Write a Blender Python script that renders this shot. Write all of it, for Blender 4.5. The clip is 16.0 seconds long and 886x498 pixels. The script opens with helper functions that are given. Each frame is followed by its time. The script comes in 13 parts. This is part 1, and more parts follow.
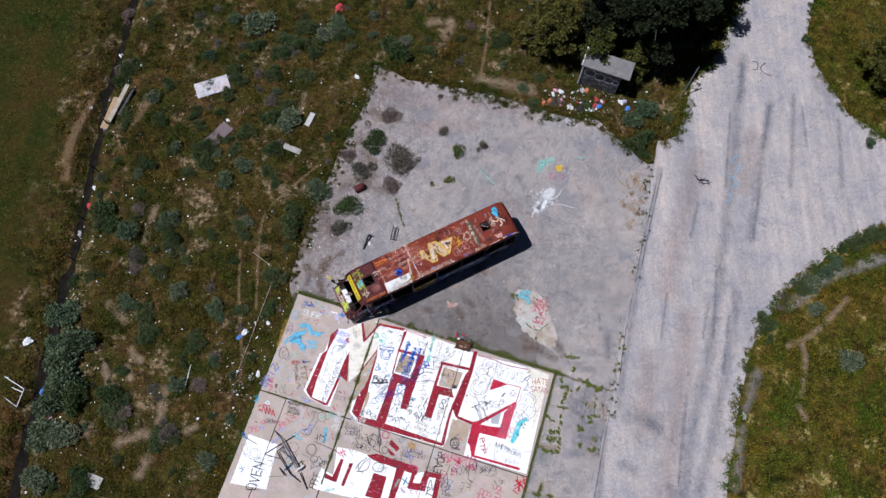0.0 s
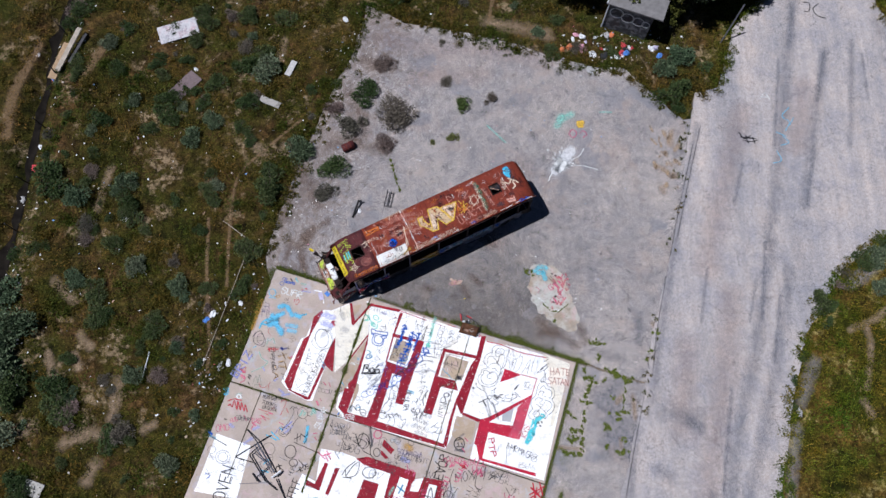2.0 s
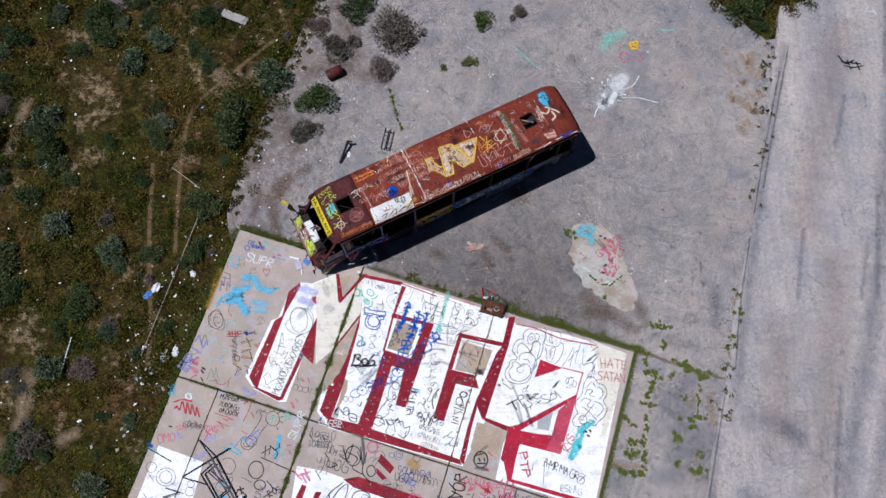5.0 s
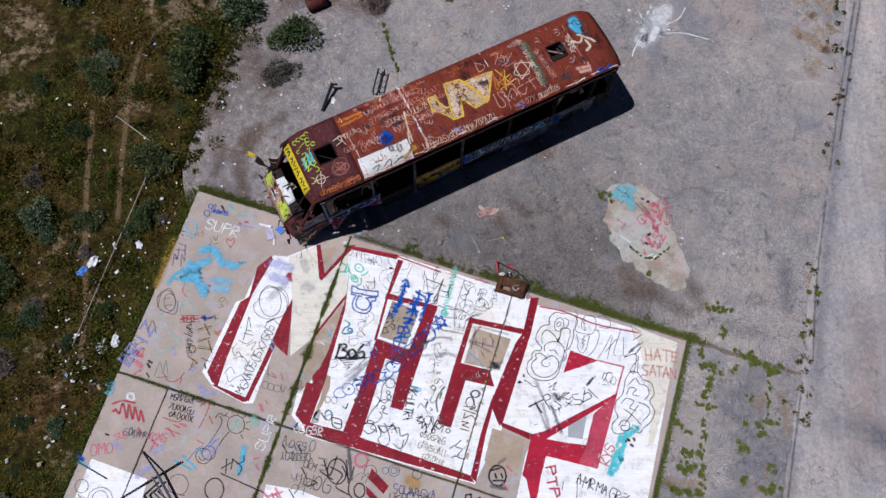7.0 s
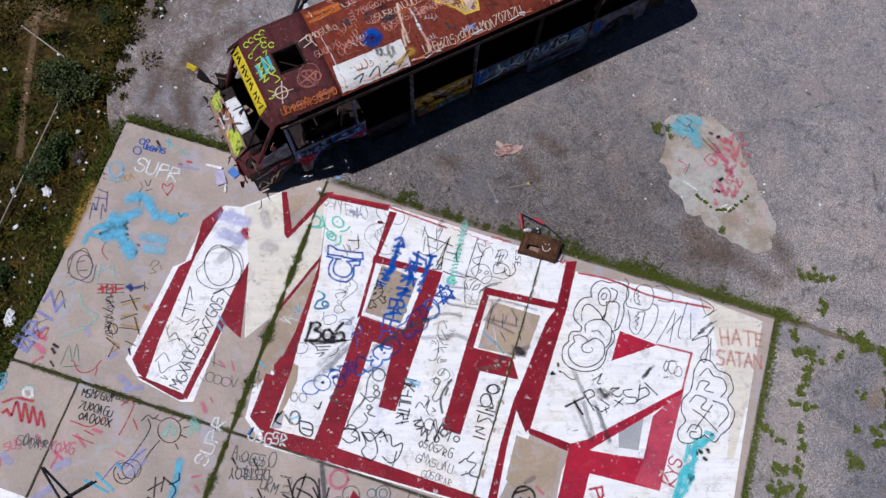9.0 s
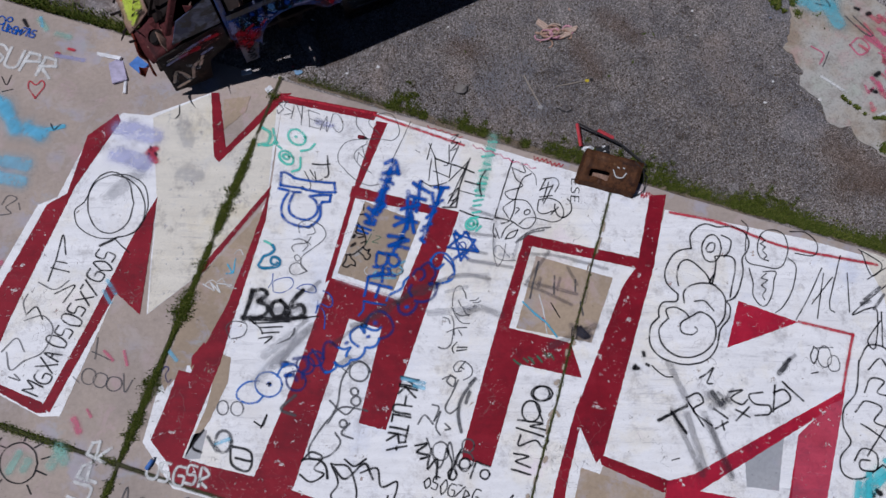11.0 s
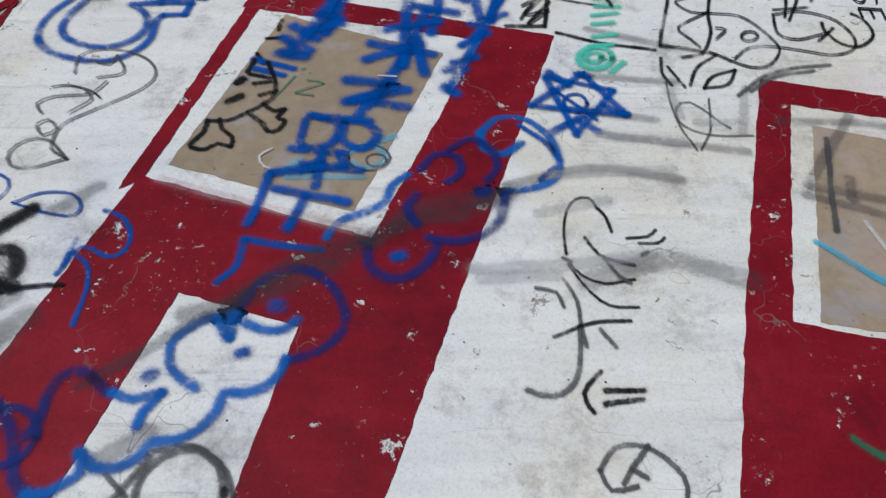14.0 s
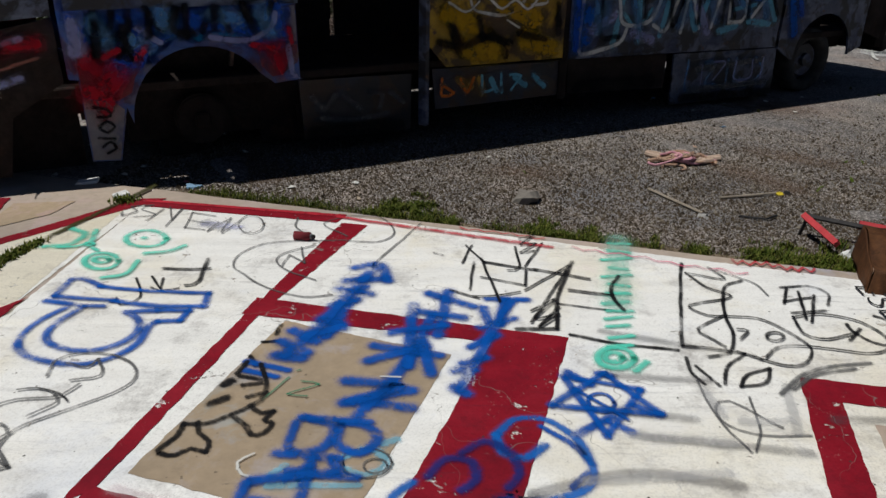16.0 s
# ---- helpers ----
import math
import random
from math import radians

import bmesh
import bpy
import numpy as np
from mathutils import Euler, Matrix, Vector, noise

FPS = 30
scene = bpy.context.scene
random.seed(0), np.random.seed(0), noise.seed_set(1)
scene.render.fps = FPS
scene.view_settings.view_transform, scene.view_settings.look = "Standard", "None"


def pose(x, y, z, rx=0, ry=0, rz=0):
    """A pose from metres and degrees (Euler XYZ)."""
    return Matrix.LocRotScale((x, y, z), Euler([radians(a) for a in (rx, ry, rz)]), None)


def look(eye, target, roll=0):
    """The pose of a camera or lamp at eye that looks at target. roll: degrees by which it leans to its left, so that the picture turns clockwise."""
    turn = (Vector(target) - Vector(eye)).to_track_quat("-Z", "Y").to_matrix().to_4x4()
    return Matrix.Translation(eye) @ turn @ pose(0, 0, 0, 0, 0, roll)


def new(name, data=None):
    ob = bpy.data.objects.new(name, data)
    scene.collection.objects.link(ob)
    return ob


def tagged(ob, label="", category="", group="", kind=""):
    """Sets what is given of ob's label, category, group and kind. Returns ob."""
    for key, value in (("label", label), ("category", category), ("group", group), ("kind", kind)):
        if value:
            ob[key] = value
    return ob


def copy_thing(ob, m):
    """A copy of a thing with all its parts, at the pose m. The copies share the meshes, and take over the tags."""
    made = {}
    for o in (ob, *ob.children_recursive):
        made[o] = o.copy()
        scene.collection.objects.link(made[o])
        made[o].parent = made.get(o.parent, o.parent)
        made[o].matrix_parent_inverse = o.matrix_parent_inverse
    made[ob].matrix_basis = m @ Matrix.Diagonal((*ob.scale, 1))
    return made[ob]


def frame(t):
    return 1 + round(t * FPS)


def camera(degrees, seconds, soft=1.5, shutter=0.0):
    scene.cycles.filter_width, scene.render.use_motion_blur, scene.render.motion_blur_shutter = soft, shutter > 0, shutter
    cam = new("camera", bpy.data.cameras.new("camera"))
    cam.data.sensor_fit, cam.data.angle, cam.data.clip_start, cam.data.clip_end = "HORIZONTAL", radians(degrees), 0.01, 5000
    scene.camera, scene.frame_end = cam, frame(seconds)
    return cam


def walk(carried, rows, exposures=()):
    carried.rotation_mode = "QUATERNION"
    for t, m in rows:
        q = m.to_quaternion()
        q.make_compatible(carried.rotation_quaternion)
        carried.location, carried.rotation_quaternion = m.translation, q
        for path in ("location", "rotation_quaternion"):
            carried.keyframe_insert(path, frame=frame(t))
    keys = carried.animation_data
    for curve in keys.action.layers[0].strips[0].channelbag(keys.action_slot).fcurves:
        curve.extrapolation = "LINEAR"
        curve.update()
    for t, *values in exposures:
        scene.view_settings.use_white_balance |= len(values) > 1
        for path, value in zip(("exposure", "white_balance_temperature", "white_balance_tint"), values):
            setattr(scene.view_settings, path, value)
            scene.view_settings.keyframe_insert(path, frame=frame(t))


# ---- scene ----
cam = camera(63.74, 16.0)
PATH = [
    (0, pose(0.893, -8.175, 46.541, 18.525, -0.555, 1.142)),
    (0.5, pose(0.913, -7.887, 44.820, 18.277, -0.536, 1.163)),
    (1, pose(0.938, -7.611, 43.073, 18.000, -0.500, 1.173)),
    (1.5, pose(0.938, -7.318, 41.287, 17.732, -0.457, 1.156)),
    (2, pose(0.903, -7.007, 39.539, 17.493, -0.418, 1.176)),
    (2.5, pose(0.827, -6.669, 37.842, 17.224, -0.382, 1.208)),
    (3, pose(0.715, -6.358, 36.128, 16.977, -0.340, 1.237)),
    (3.5, pose(0.613, -6.098, 34.485, 16.770, -0.306, 1.266)),
    (4, pose(0.515, -5.861, 32.929, 16.601, -0.295, 1.271)),
    (6.5, pose(0.085, -5.090, 25.416, 16.390, -0.541, 1.146)),
    (7, pose(0.023, -4.942, 23.922, 16.307, -0.603, 1.138)),
    (7.5, pose(-0.025, -4.789, 22.432, 16.180, -0.659, 1.161)),
    (8, pose(-0.054, -4.624, 20.894, 16.008, -0.699, 1.180)),
    (8.5, pose(-0.089, -4.490, 19.321, 15.863, -0.723, 1.178)),
    (9, pose(-0.128, -4.378, 17.744, 15.792, -0.743, 1.169)),
    (11.5, pose(-0.425, -3.786, 9.454, 16.902, -0.966, 0.780)),
    (12, pose(-0.457, -3.722, 7.795, 18.499, -0.989, 0.746)),
    (12.5, pose(-0.534, -3.669, 6.030, 20.866, -0.997, 0.679)),
    (13, pose(-0.628, -3.563, 4.511, 25.799, -0.980, 0.615)),
    (13.5, pose(-0.665, -3.531, 3.327, 31.838, -0.943, 0.504)),
    (14, pose(-0.646, -3.461, 2.451, 38.095, -0.900, 0.384)),
    (14.5, pose(-0.648, -3.364, 2.164, 45.042, -0.844, 0.279)),
    (15, pose(-0.674, -3.323, 2.056, 51.595, -0.768, 0.179)),
    (15.5, pose(-0.688, -3.310, 2.005, 58.841, -0.680, 0.103)),
    (16, pose(-0.692, -3.299, 1.995, 66.057, -0.597, -0.000)),
]
walk(cam, PATH, [
    (0, -0.10, 5650, 14), (4, -0.20, 5600, 13), (7, -0.42, 5700, 15), (9, -0.50, 5700, 16), (11.5, -0.97, 5640, 16), (13.5, -0.99, 5760, 9), (15, -0.96, 6170, 5), (16, -0.72, 6420, 6)])

# ---- world, sun ----
world = bpy.data.worlds.new("sky")
scene.world = world
world.use_nodes = True
wn = world.node_tree
sky = wn.nodes.new("ShaderNodeTexSky")
sky.sky_type = 'NISHITA'
sky.sun_disc = False
SUN_DIR = Vector((0.43, 0.03, -1.0)).normalized()
sky.sun_elevation = math.asin(-SUN_DIR.z)
sky.sun_rotation = math.atan2(-SUN_DIR.x, -SUN_DIR.y)
sky.altitude, sky.air_density, sky.dust_density, sky.ozone_density = 2200.0, 0.5, 0.3, 1.0
bg = wn.nodes["Background"]
bg.inputs["Strength"].default_value = 0.05
wn.links.new(sky.outputs[0], bg.inputs["Color"])
sun_data = bpy.data.lights.new("sun", 'SUN')
sun_data.energy, sun_data.angle, sun_data.color = 5.0, radians(0.5), (1.0, 0.96, 0.91)
sun = new("sun", sun_data)
sun.matrix_world = look((-20, 0, 60), Vector((-20, 0, 60)) + SUN_DIR)

# ---- node helpers ----
from mathutils.geometry import tessellate_polygon


class Mat:
    """A small builder for node materials."""

    def __init__(self, name, rough=0.9, metal=0.0):
        self.mat = bpy.data.materials.new(name)
        self.mat.use_nodes = True
        self.nt = self.mat.node_tree
        self.bsdf = self.nt.nodes["Principled BSDF"]
        self.out = self.nt.nodes["Material Output"]
        self.bsdf.inputs["Roughness"].default_value = rough
        self.bsdf.inputs["Metallic"].default_value = metal
        self.coord = None

    def node(self, kind, **values):
        n = self.nt.nodes.new(kind)
        for k, v in values.items():
            n.inputs[k.replace("_", " ")].default_value = v
        return n

    def link(self, a, b):
        self.nt.links.new(a, b)

    def place(self):
        if self.coord is None:
            self.coord = self.nt.nodes.new("ShaderNodeTexCoord")
        return self.coord.outputs["Object"]

    def stretched(self, sx, sy, sz, turn=0.0):
        m = self.nt.nodes.new("ShaderNodeMapping")
        m.inputs["Scale"].default_value = (sx, sy, sz)
        m.inputs["Rotation"].default_value = (0, 0, turn)
        self.link(self.place(), m.inputs["Vector"])
        return m.outputs[0]

    def noise(self, scale, detail=4.0, rough=0.55, vec=None, distort=0.0):
        n = self.node("ShaderNodeTexNoise", Scale=scale, Detail=detail, Roughness=rough, Distortion=distort)
        self.link(vec or self.place(), n.inputs["Vector"])
        return n.outputs["Fac"]

    def voronoi(self, scale, feature='F1', vec=None, out="Distance"):
        n = self.nt.nodes.new("ShaderNodeTexVoronoi")
        n.feature = feature
        n.inputs["Scale"].default_value = scale
        self.link(vec or self.place(), n.inputs["Vector"])
        return n.outputs[out]

    def warped(self, amount, scale):
        n = self.node("ShaderNodeTexNoise", Scale=scale, Detail=3.0)
        self.link(self.place(), n.inputs["Vector"])
        m = self.nt.nodes.new("ShaderNodeMix")
        m.data_type = 'VECTOR'
        v = self.nt.nodes.new("ShaderNodeVectorMath")
        v.operation = 'MULTIPLY_ADD'
        self.link(n.outputs["Color"], v.inputs[0])
        v.inputs[1].default_value = (amount,) * 3
        self.link(self.place(), v.inputs[2])
        return v.outputs[0]

    def ramp(self, fac, *stops):
        """stops: (position, grey or colour)."""
        r = self.nt.nodes.new("ShaderNodeValToRGB")
        e = r.color_ramp.elements
        while len(e) < len(stops):
            e.new(0.5)
        for el, (p, c) in zip(e, stops):
            el.position = p
            el.color = (*c, 1) if isinstance(c, tuple) else (c, c, c, 1)
        self.link(fac, r.inputs[0])
        return r.outputs[0]

    def mix(self, fac, a, b, how='MIX'):
        m = self.nt.nodes.new("ShaderNodeMix")
        m.data_type, m.blend_type = 'RGBA', how
        for sock, val in ((m.inputs[0], fac), (m.inputs[6], a), (m.inputs[7], b)):
            if isinstance(val, tuple):
                sock.default_value = (*val, 1)
            elif isinstance(val, (int, float)):
                sock.default_value = val
            else:
                self.link(val, sock)
        return m.outputs[2]

    def maths(self, how, a, b=0.0):
        m = self.nt.nodes.new("ShaderNodeMath")
        m.operation = how
        for sock, val in ((m.inputs[0], a), (m.inputs[1], b)):
            if isinstance(val, (int, float)):
                sock.default_value = val
            else:
                self.link(val, sock)
        return m.outputs[0]

    def axis(self, which, vec=None):
        s = self.nt.nodes.new("ShaderNodeSeparateXYZ")
        self.link(vec or self.place(), s.inputs[0])
        return s.outputs[which]

    def random(self):
        return self.nt.nodes.new("ShaderNodeObjectInfo").outputs["Random"]

    def island(self):
        return self.nt.nodes.new("ShaderNodeNewGeometry").outputs["Random Per Island"]

    def colour(self, c):
        if isinstance(c, tuple):
            self.bsdf.inputs["Base Color"].default_value = (*c, 1)
        else:
            self.link(c, self.bsdf.inputs["Base Color"])
        return self

    def roughness(self, r):
        self.link(r, self.bsdf.inputs["Roughness"])
        return self

    def bump(self, height, strength=0.5, distance=0.02):
        b = self.node("ShaderNodeBump", Strength=strength, Distance=distance)
        self.link(height, b.inputs["Height"])
        self.link(b.outputs[0], self.bsdf.inputs["Normal"])
        return self

    def cover(self, alpha):
        self.link(alpha, self.bsdf.inputs["Alpha"])
        return self


def mesh_object(name, verts, faces, material, parent=None, label="", smooth=False):
    me = bpy.data.meshes.new(name)
    me.from_pydata([tuple(v) for v in verts], [], faces)
    me.update()
    if smooth:
        for p in me.polygons:
            p.use_smooth = True
    if material:
        me.materials.append(material)
    ob = new(name, me)
    if parent:
        ob.parent = parent
    if label:
        ob["label"] = label
    return ob


def part(name, bm, material, parent, label="", smooth=False):
    me = bpy.data.meshes.new(name)
    bm.normal_update()
    bm.to_mesh(me)
    bm.free()
    if smooth:
        for p in me.polygons:
            p.use_smooth = True
    me.materials.append(material)
    ob = new(name, me)
    if parent:
        ob.parent = parent
    if label:
        ob["label"] = label
    return ob


def holder(name, m, label, category, group="", kind=""):
    ob = new(name)
    ob.empty_display_size = 0.2
    ob.matrix_world = m
    return tagged(ob, label, category, group, kind)


def resample(poly, step, rough=0.0, scale=0.7, closed=True):
    """The outline in short steps, pushed about by noise."""
    out = []
    pts = [Vector((p[0], p[1], 0)) for p in poly]
    ends = pts + [pts[0]] if closed else pts
    for a, b in zip(ends, ends[1:]):
        n = max(1, int((b - a).length / step))
        for i in range(n):
            out.append(a.lerp(b, i / n))
    if not closed:
        out.append(pts[-1])
    if rough:
        out = [p + rough * Vector((noise.noise(p * scale) + 0.5 * noise.noise(p * scale * 3.1 + Vector((9, 0, 0))),
                                   noise.noise(p * scale + Vector((3, 7, 5))) + 0.5 * noise.noise(p * scale * 3.1 + Vector((1, 8, 2))), 0)) for p in out]
    return out


def sheet(name, outline, top, thick, material, parent=None, label=""):
    """A flat sheet with a thickness, from an outline."""
    tris = tessellate_polygon([outline])
    n = len(outline)
    verts = [(p.x, p.y, top) for p in outline] + [(p.x, p.y, top - thick) for p in outline]
    faces = []
    for a, b, c in tris:
        pa, pb, pc = outline[a], outline[b], outline[c]
        up = (pb.x - pa.x) * (pc.y - pa.y) - (pb.y - pa.y) * (pc.x - pa.x)
        faces.append((a, b, c) if up > 0 else (a, c, b))
    area = sum(outline[i].x * outline[(i + 1) % n].y - outline[(i + 1) % n].x * outline[i].y for i in range(n))
    for i in range(n):
        j = (i + 1) % n
        faces.append((j, i, i + n, j + n) if area > 0 else (i, j, j + n, i + n))
    return mesh_object(name, verts, faces, material, parent, label)


# ---- ground materials ----
def soil_material():
    m = Mat("scrub_soil", 0.95)
    w = m.warped(0.8, 0.8)
    base = m.ramp(m.noise(0.38, 7, 0.68, w), (0.34, (0.017, 0.021, 0.003)), (0.45, (0.034, 0.030, 0.005)), (0.54, (0.050, 0.034, 0.009)), (0.63, (0.074, 0.040, 0.014)), (0.74, (0.12, 0.085, 0.042)))
    clump = m.ramp(m.noise(1.9, 7, 0.75), (0.34, 0.18), (0.48, 0.8), (0.62, 1.6))
    col = m.mix(1.0, base, clump, 'MULTIPLY')
    fine = m.ramp(m.noise(9.0, 5, 0.75), (0.34, 0.3), (0.5, 1.0), (0.68, 2.0))
    col = m.mix(1.0, col, fine, 'MULTIPLY')
    bare = m.ramp(m.noise(0.55, 7, 0.7, m.warped(1.2, 0.5)), (0.548, 0.0), (0.62, 0.9))
    bare = m.mix(1.0, bare, m.ramp(m.noise(2.6, 6, 0.75), (0.44, 0.0), (0.56, 1.0)), 'MULTIPLY')
    col = m.mix(bare, col, m.ramp(m.noise(4.0, 6, 0.7), (0.3, (0.15, 0.10, 0.052)), (0.7, (0.46, 0.34, 0.21))))
    straw = m.ramp(m.noise(6.0, 6, 0.8), (0.62, 0.0), (0.72, 0.6))
    col = m.mix(straw, col, (0.20, 0.13, 0.055))
    # the field beyond the ditch is greener and smoother
    edge = m.ramp(m.maths('ADD', m.maths('MULTIPLY', m.maths('ADD', m.axis(0), 27.0), -0.3), m.noise(0.4, 4)), (0.45, 0.0), (0.9, 1.0))
    green = m.ramp(m.noise(0.22, 6, 0.65), (0.36, (0.018, 0.030, 0.003)), (0.5, (0.034, 0.033, 0.005)), (0.66, (0.060, 0.034, 0.009)))
    green = m.mix(1.0, green, m.ramp(m.noise(3.0, 6, 0.75), (0.3, 0.5), (0.7, 1.3)), 'MULTIPLY')
    # the verge east of the road is yellower
    sunny = m.ramp(m.maths('MULTIPLY', m.axis(0), 0.05), (0.85, (1.0, 1.0, 1.0)), (1.15, (1.25, 1.36, 0.8)))
    m.colour(m.mix(1.0, m.mix(edge, col, green), sunny, 'MULTIPLY'))
    m.bsdf.inputs["Specular IOR Level"].default_value = 0.1
    m.bump(m.noise(5.0, 7, 0.75), 0.9, 0.15)
    return m.mat


def stones(m, scale, low, high):
    """Small stones bedded side by side: each its own grey, with dark gaps."""
    tone = m.ramp(m.voronoi(scale, 'F1', m.place(), "Color"), (0.1, low), (0.55, 1.0), (0.95, high))
    gap = m.ramp(m.voronoi(scale, 'DISTANCE_TO_EDGE'), (0.02, 0.45), (0.16, 1.0))
    return m.mix(1.0, tone, gap, 'MULTIPLY')


def asphalt_material():
    m = Mat("old_asphalt", 0.95)
    big = m.ramp(m.noise(0.16, 5, 0.6), (0.3, (0.275, 0.253, 0.250)), (0.5, (0.355, 0.322, 0.306)), (0.7, (0.430, 0.380, 0.345)))
    mid = m.ramp(m.noise(1.3, 6, 0.7), (0.3, (0.74, 0.76, 0.82)), (0.5, (1.0, 1.0, 1.0)), (0.7, (1.20, 1.15, 1.10)))
    col = m.mix(1.0, big, mid, 'MULTIPLY')
    col = m.mix(1.0, col, stones(m, 55.0, 0.45, 1.75), 'MULTIPLY')
    grit = m.ramp(m.noise(38.0, 4, 0.8), (0.36, 0.6), (0.5, 1.0), (0.62, 1.5))
    col = m.mix(1.0, col, grit, 'MULTIPLY')
    # bare, coarse asphalt near the slab; pale dust lies farther out
    off = m.nt.nodes.new("ShaderNodeVectorMath")
    off.operation = 'DISTANCE'
    m.link(m.place(), off.inputs[0])
    off.inputs[1].default_value = (3.5, 3.0, 0.0)
    dusty = m.ramp(m.maths('ADD', m.maths('MULTIPLY', off.outputs["Value"], 0.085), m.maths('MULTIPLY', m.noise(0.3, 4), 0.35)), (0.38, 0.72), (0.72, 1.02))
    col = m.mix(1.0, col, dusty, 'MULTIPLY')
    rosy = m.ramp(m.noise(0.45, 6, 0.7, m.warped(0.8, 0.9)), (0.52, 0.0), (0.66, 0.45))
    col = m.mix(rosy, col, (0.37, 0.285, 0.235))
    # old repairs, bluish and smooth-edged
    patch = m.ramp(m.noise(0.34, 3, 0.5, m.warped(1.0, 0.6)), (0.60, 0.0), (0.63, 0.45))
    col = m.mix(patch, col, (0.17, 0.175, 0.20))
    fine_cracks = m.ramp(m.voronoi(1.1, 'DISTANCE_TO_EDGE', m.warped(1.0, 1.4)), (0.0, 0.76), (0.012, 1.0))
    where = m.ramp(m.noise(0.5, 4), (0.46, 0.0), (0.54, 1.0))
    col = m.mix(1.0, col, m.mix(where, (1.0, 1.0, 1.0), fine_cracks), 'MULTIPLY')
    cracks = m.ramp(m.voronoi(0.42, 'DISTANCE_TO_EDGE', m.warped(1.6, 1.1)), (0.0, 0.58), (0.011, 1.0))
    col = m.mix(1.0, col, cracks, 'MULTIPLY')
    spots = m.ramp(m.noise(2.2, 6, 0.75), (0.59, 1.0), (0.68, 0.46))
    col = m.mix(1.0, col, spots, 'MULTIPLY')
    soil = m.noise(3.4, 7, 0.8, m.warped(0.5, 1.0))
    # leaf mould and dirt blown in from the scrub on the west side
    west = m.ramp(m.maths('MULTIPLY', m.maths('ADD', m.maths('MULTIPLY', m.axis(1), 0.30), m.maths('MULTIPLY', m.axis(0), -1.0)), 0.1), (0.40, 0.0), (1.05, 0.19))
    soil = m.ramp(m.maths('ADD', soil, west), (0.60, 0.0), (0.70, 0.60))
    col = m.mix(soil, col, (0.13, 0.095, 0.075))
    chips = m.ramp(m.voronoi(3.2, 'F1', m.warped(0.1, 4.0)), (0.035, 0.9), (0.055, 0.0))
    chips = m.mix(1.0, chips, m.ramp(m.noise(0.9, 3), (0.50, 0.0), (0.56, 1.0)), 'MULTIPLY')
    col = m.mix(chips, col, (0.62, 0.62, 0.64))
    m.colour(col)
    m.bsdf.inputs["Specular IOR Level"].default_value = 0.25
    m.bump(m.maths('ADD', m.noise(45.0, 4, 0.7), m.noise(4.0, 3)), 0.7, 0.014)
    return m.mat


def road_material():
    m = Mat("worn_road", 0.95)
    along = m.stretched(1.0, 0.10, 1.0, radians(14))
    big = m.ramp(m.noise(0.45, 5, 0.6, along), (0.3, (0.305, 0.284, 0.282)), (0.5, (0.370, 0.335, 0.320)), (0.7, (0.430, 0.378, 0.346)))
    blotch = m.ramp(m.noise(0.7, 6, 0.7, m.warped(1.0, 0.7)), (0.34, (0.80, 0.83, 0.90)), (0.5, (1.0, 1.0, 1.0)), (0.66, (1.12, 1.07, 1.02)))
    col = m.mix(1.0, big, blotch, 'MULTIPLY')
    streak = m.ramp(m.noise(2.4, 5, 0.7, m.stretched(1.0, 0.07, 1.0, radians(13))), (0.32, 0.88), (0.66, 1.07))
    col = m.mix(1.0, col, streak, 'MULTIPLY')
    lanes = m.ramp(m.noise(0.40, 4, 0.55, m.stretched(1.0, 0.10, 1.0, radians(14))), (0.53, 0.0), (0.62, 0.35))
    lanes = m.mix(1.0, lanes, m.ramp(m.noise(1.1, 5, 0.7), (0.36, 0.3), (0.56, 1.0)), 'MULTIPLY')
    col = m.mix(lanes, col, (0.175, 0.183, 0.208))
    grit = m.ramp(m.noise(40.0, 3, 0.7), (0.35, 0.72), (0.66, 1.28))
    col = m.mix(1.0, col, grit, 'MULTIPLY')
    speckle = m.ramp(m.noise(7.0, 6, 0.8), (0.30, 0.70), (0.5, 1.0), (0.70, 1.25))
    col = m.mix(1.0, col, speckle, 'MULTIPLY')
    cracks = m.ramp(m.voronoi(0.7, 'DISTANCE_TO_EDGE', m.warped(1.6, 1.2)), (0.0, 0.45), (0.010, 1.0))
    where = m.ramp(m.noise(0.3, 4), (0.42, 0.0), (0.50, 1.0))
    col = m.mix(1.0, col, m.mix(where, (1.0, 1.0, 1.0), cracks), 'MULTIPLY')
    spots = m.ramp(m.noise(1.6, 7, 0.8), (0.63, 1.0), (0.70, 0.55))
    col = m.mix(1.0, col, spots, 'MULTIPLY')
    m.colour(col)
    m.bsdf.inputs["Specular IOR Level"].default_value = 0.25
    m.bump(m.noise(40.0, 4, 0.7), 0.5, 0.01)
    return m.mat


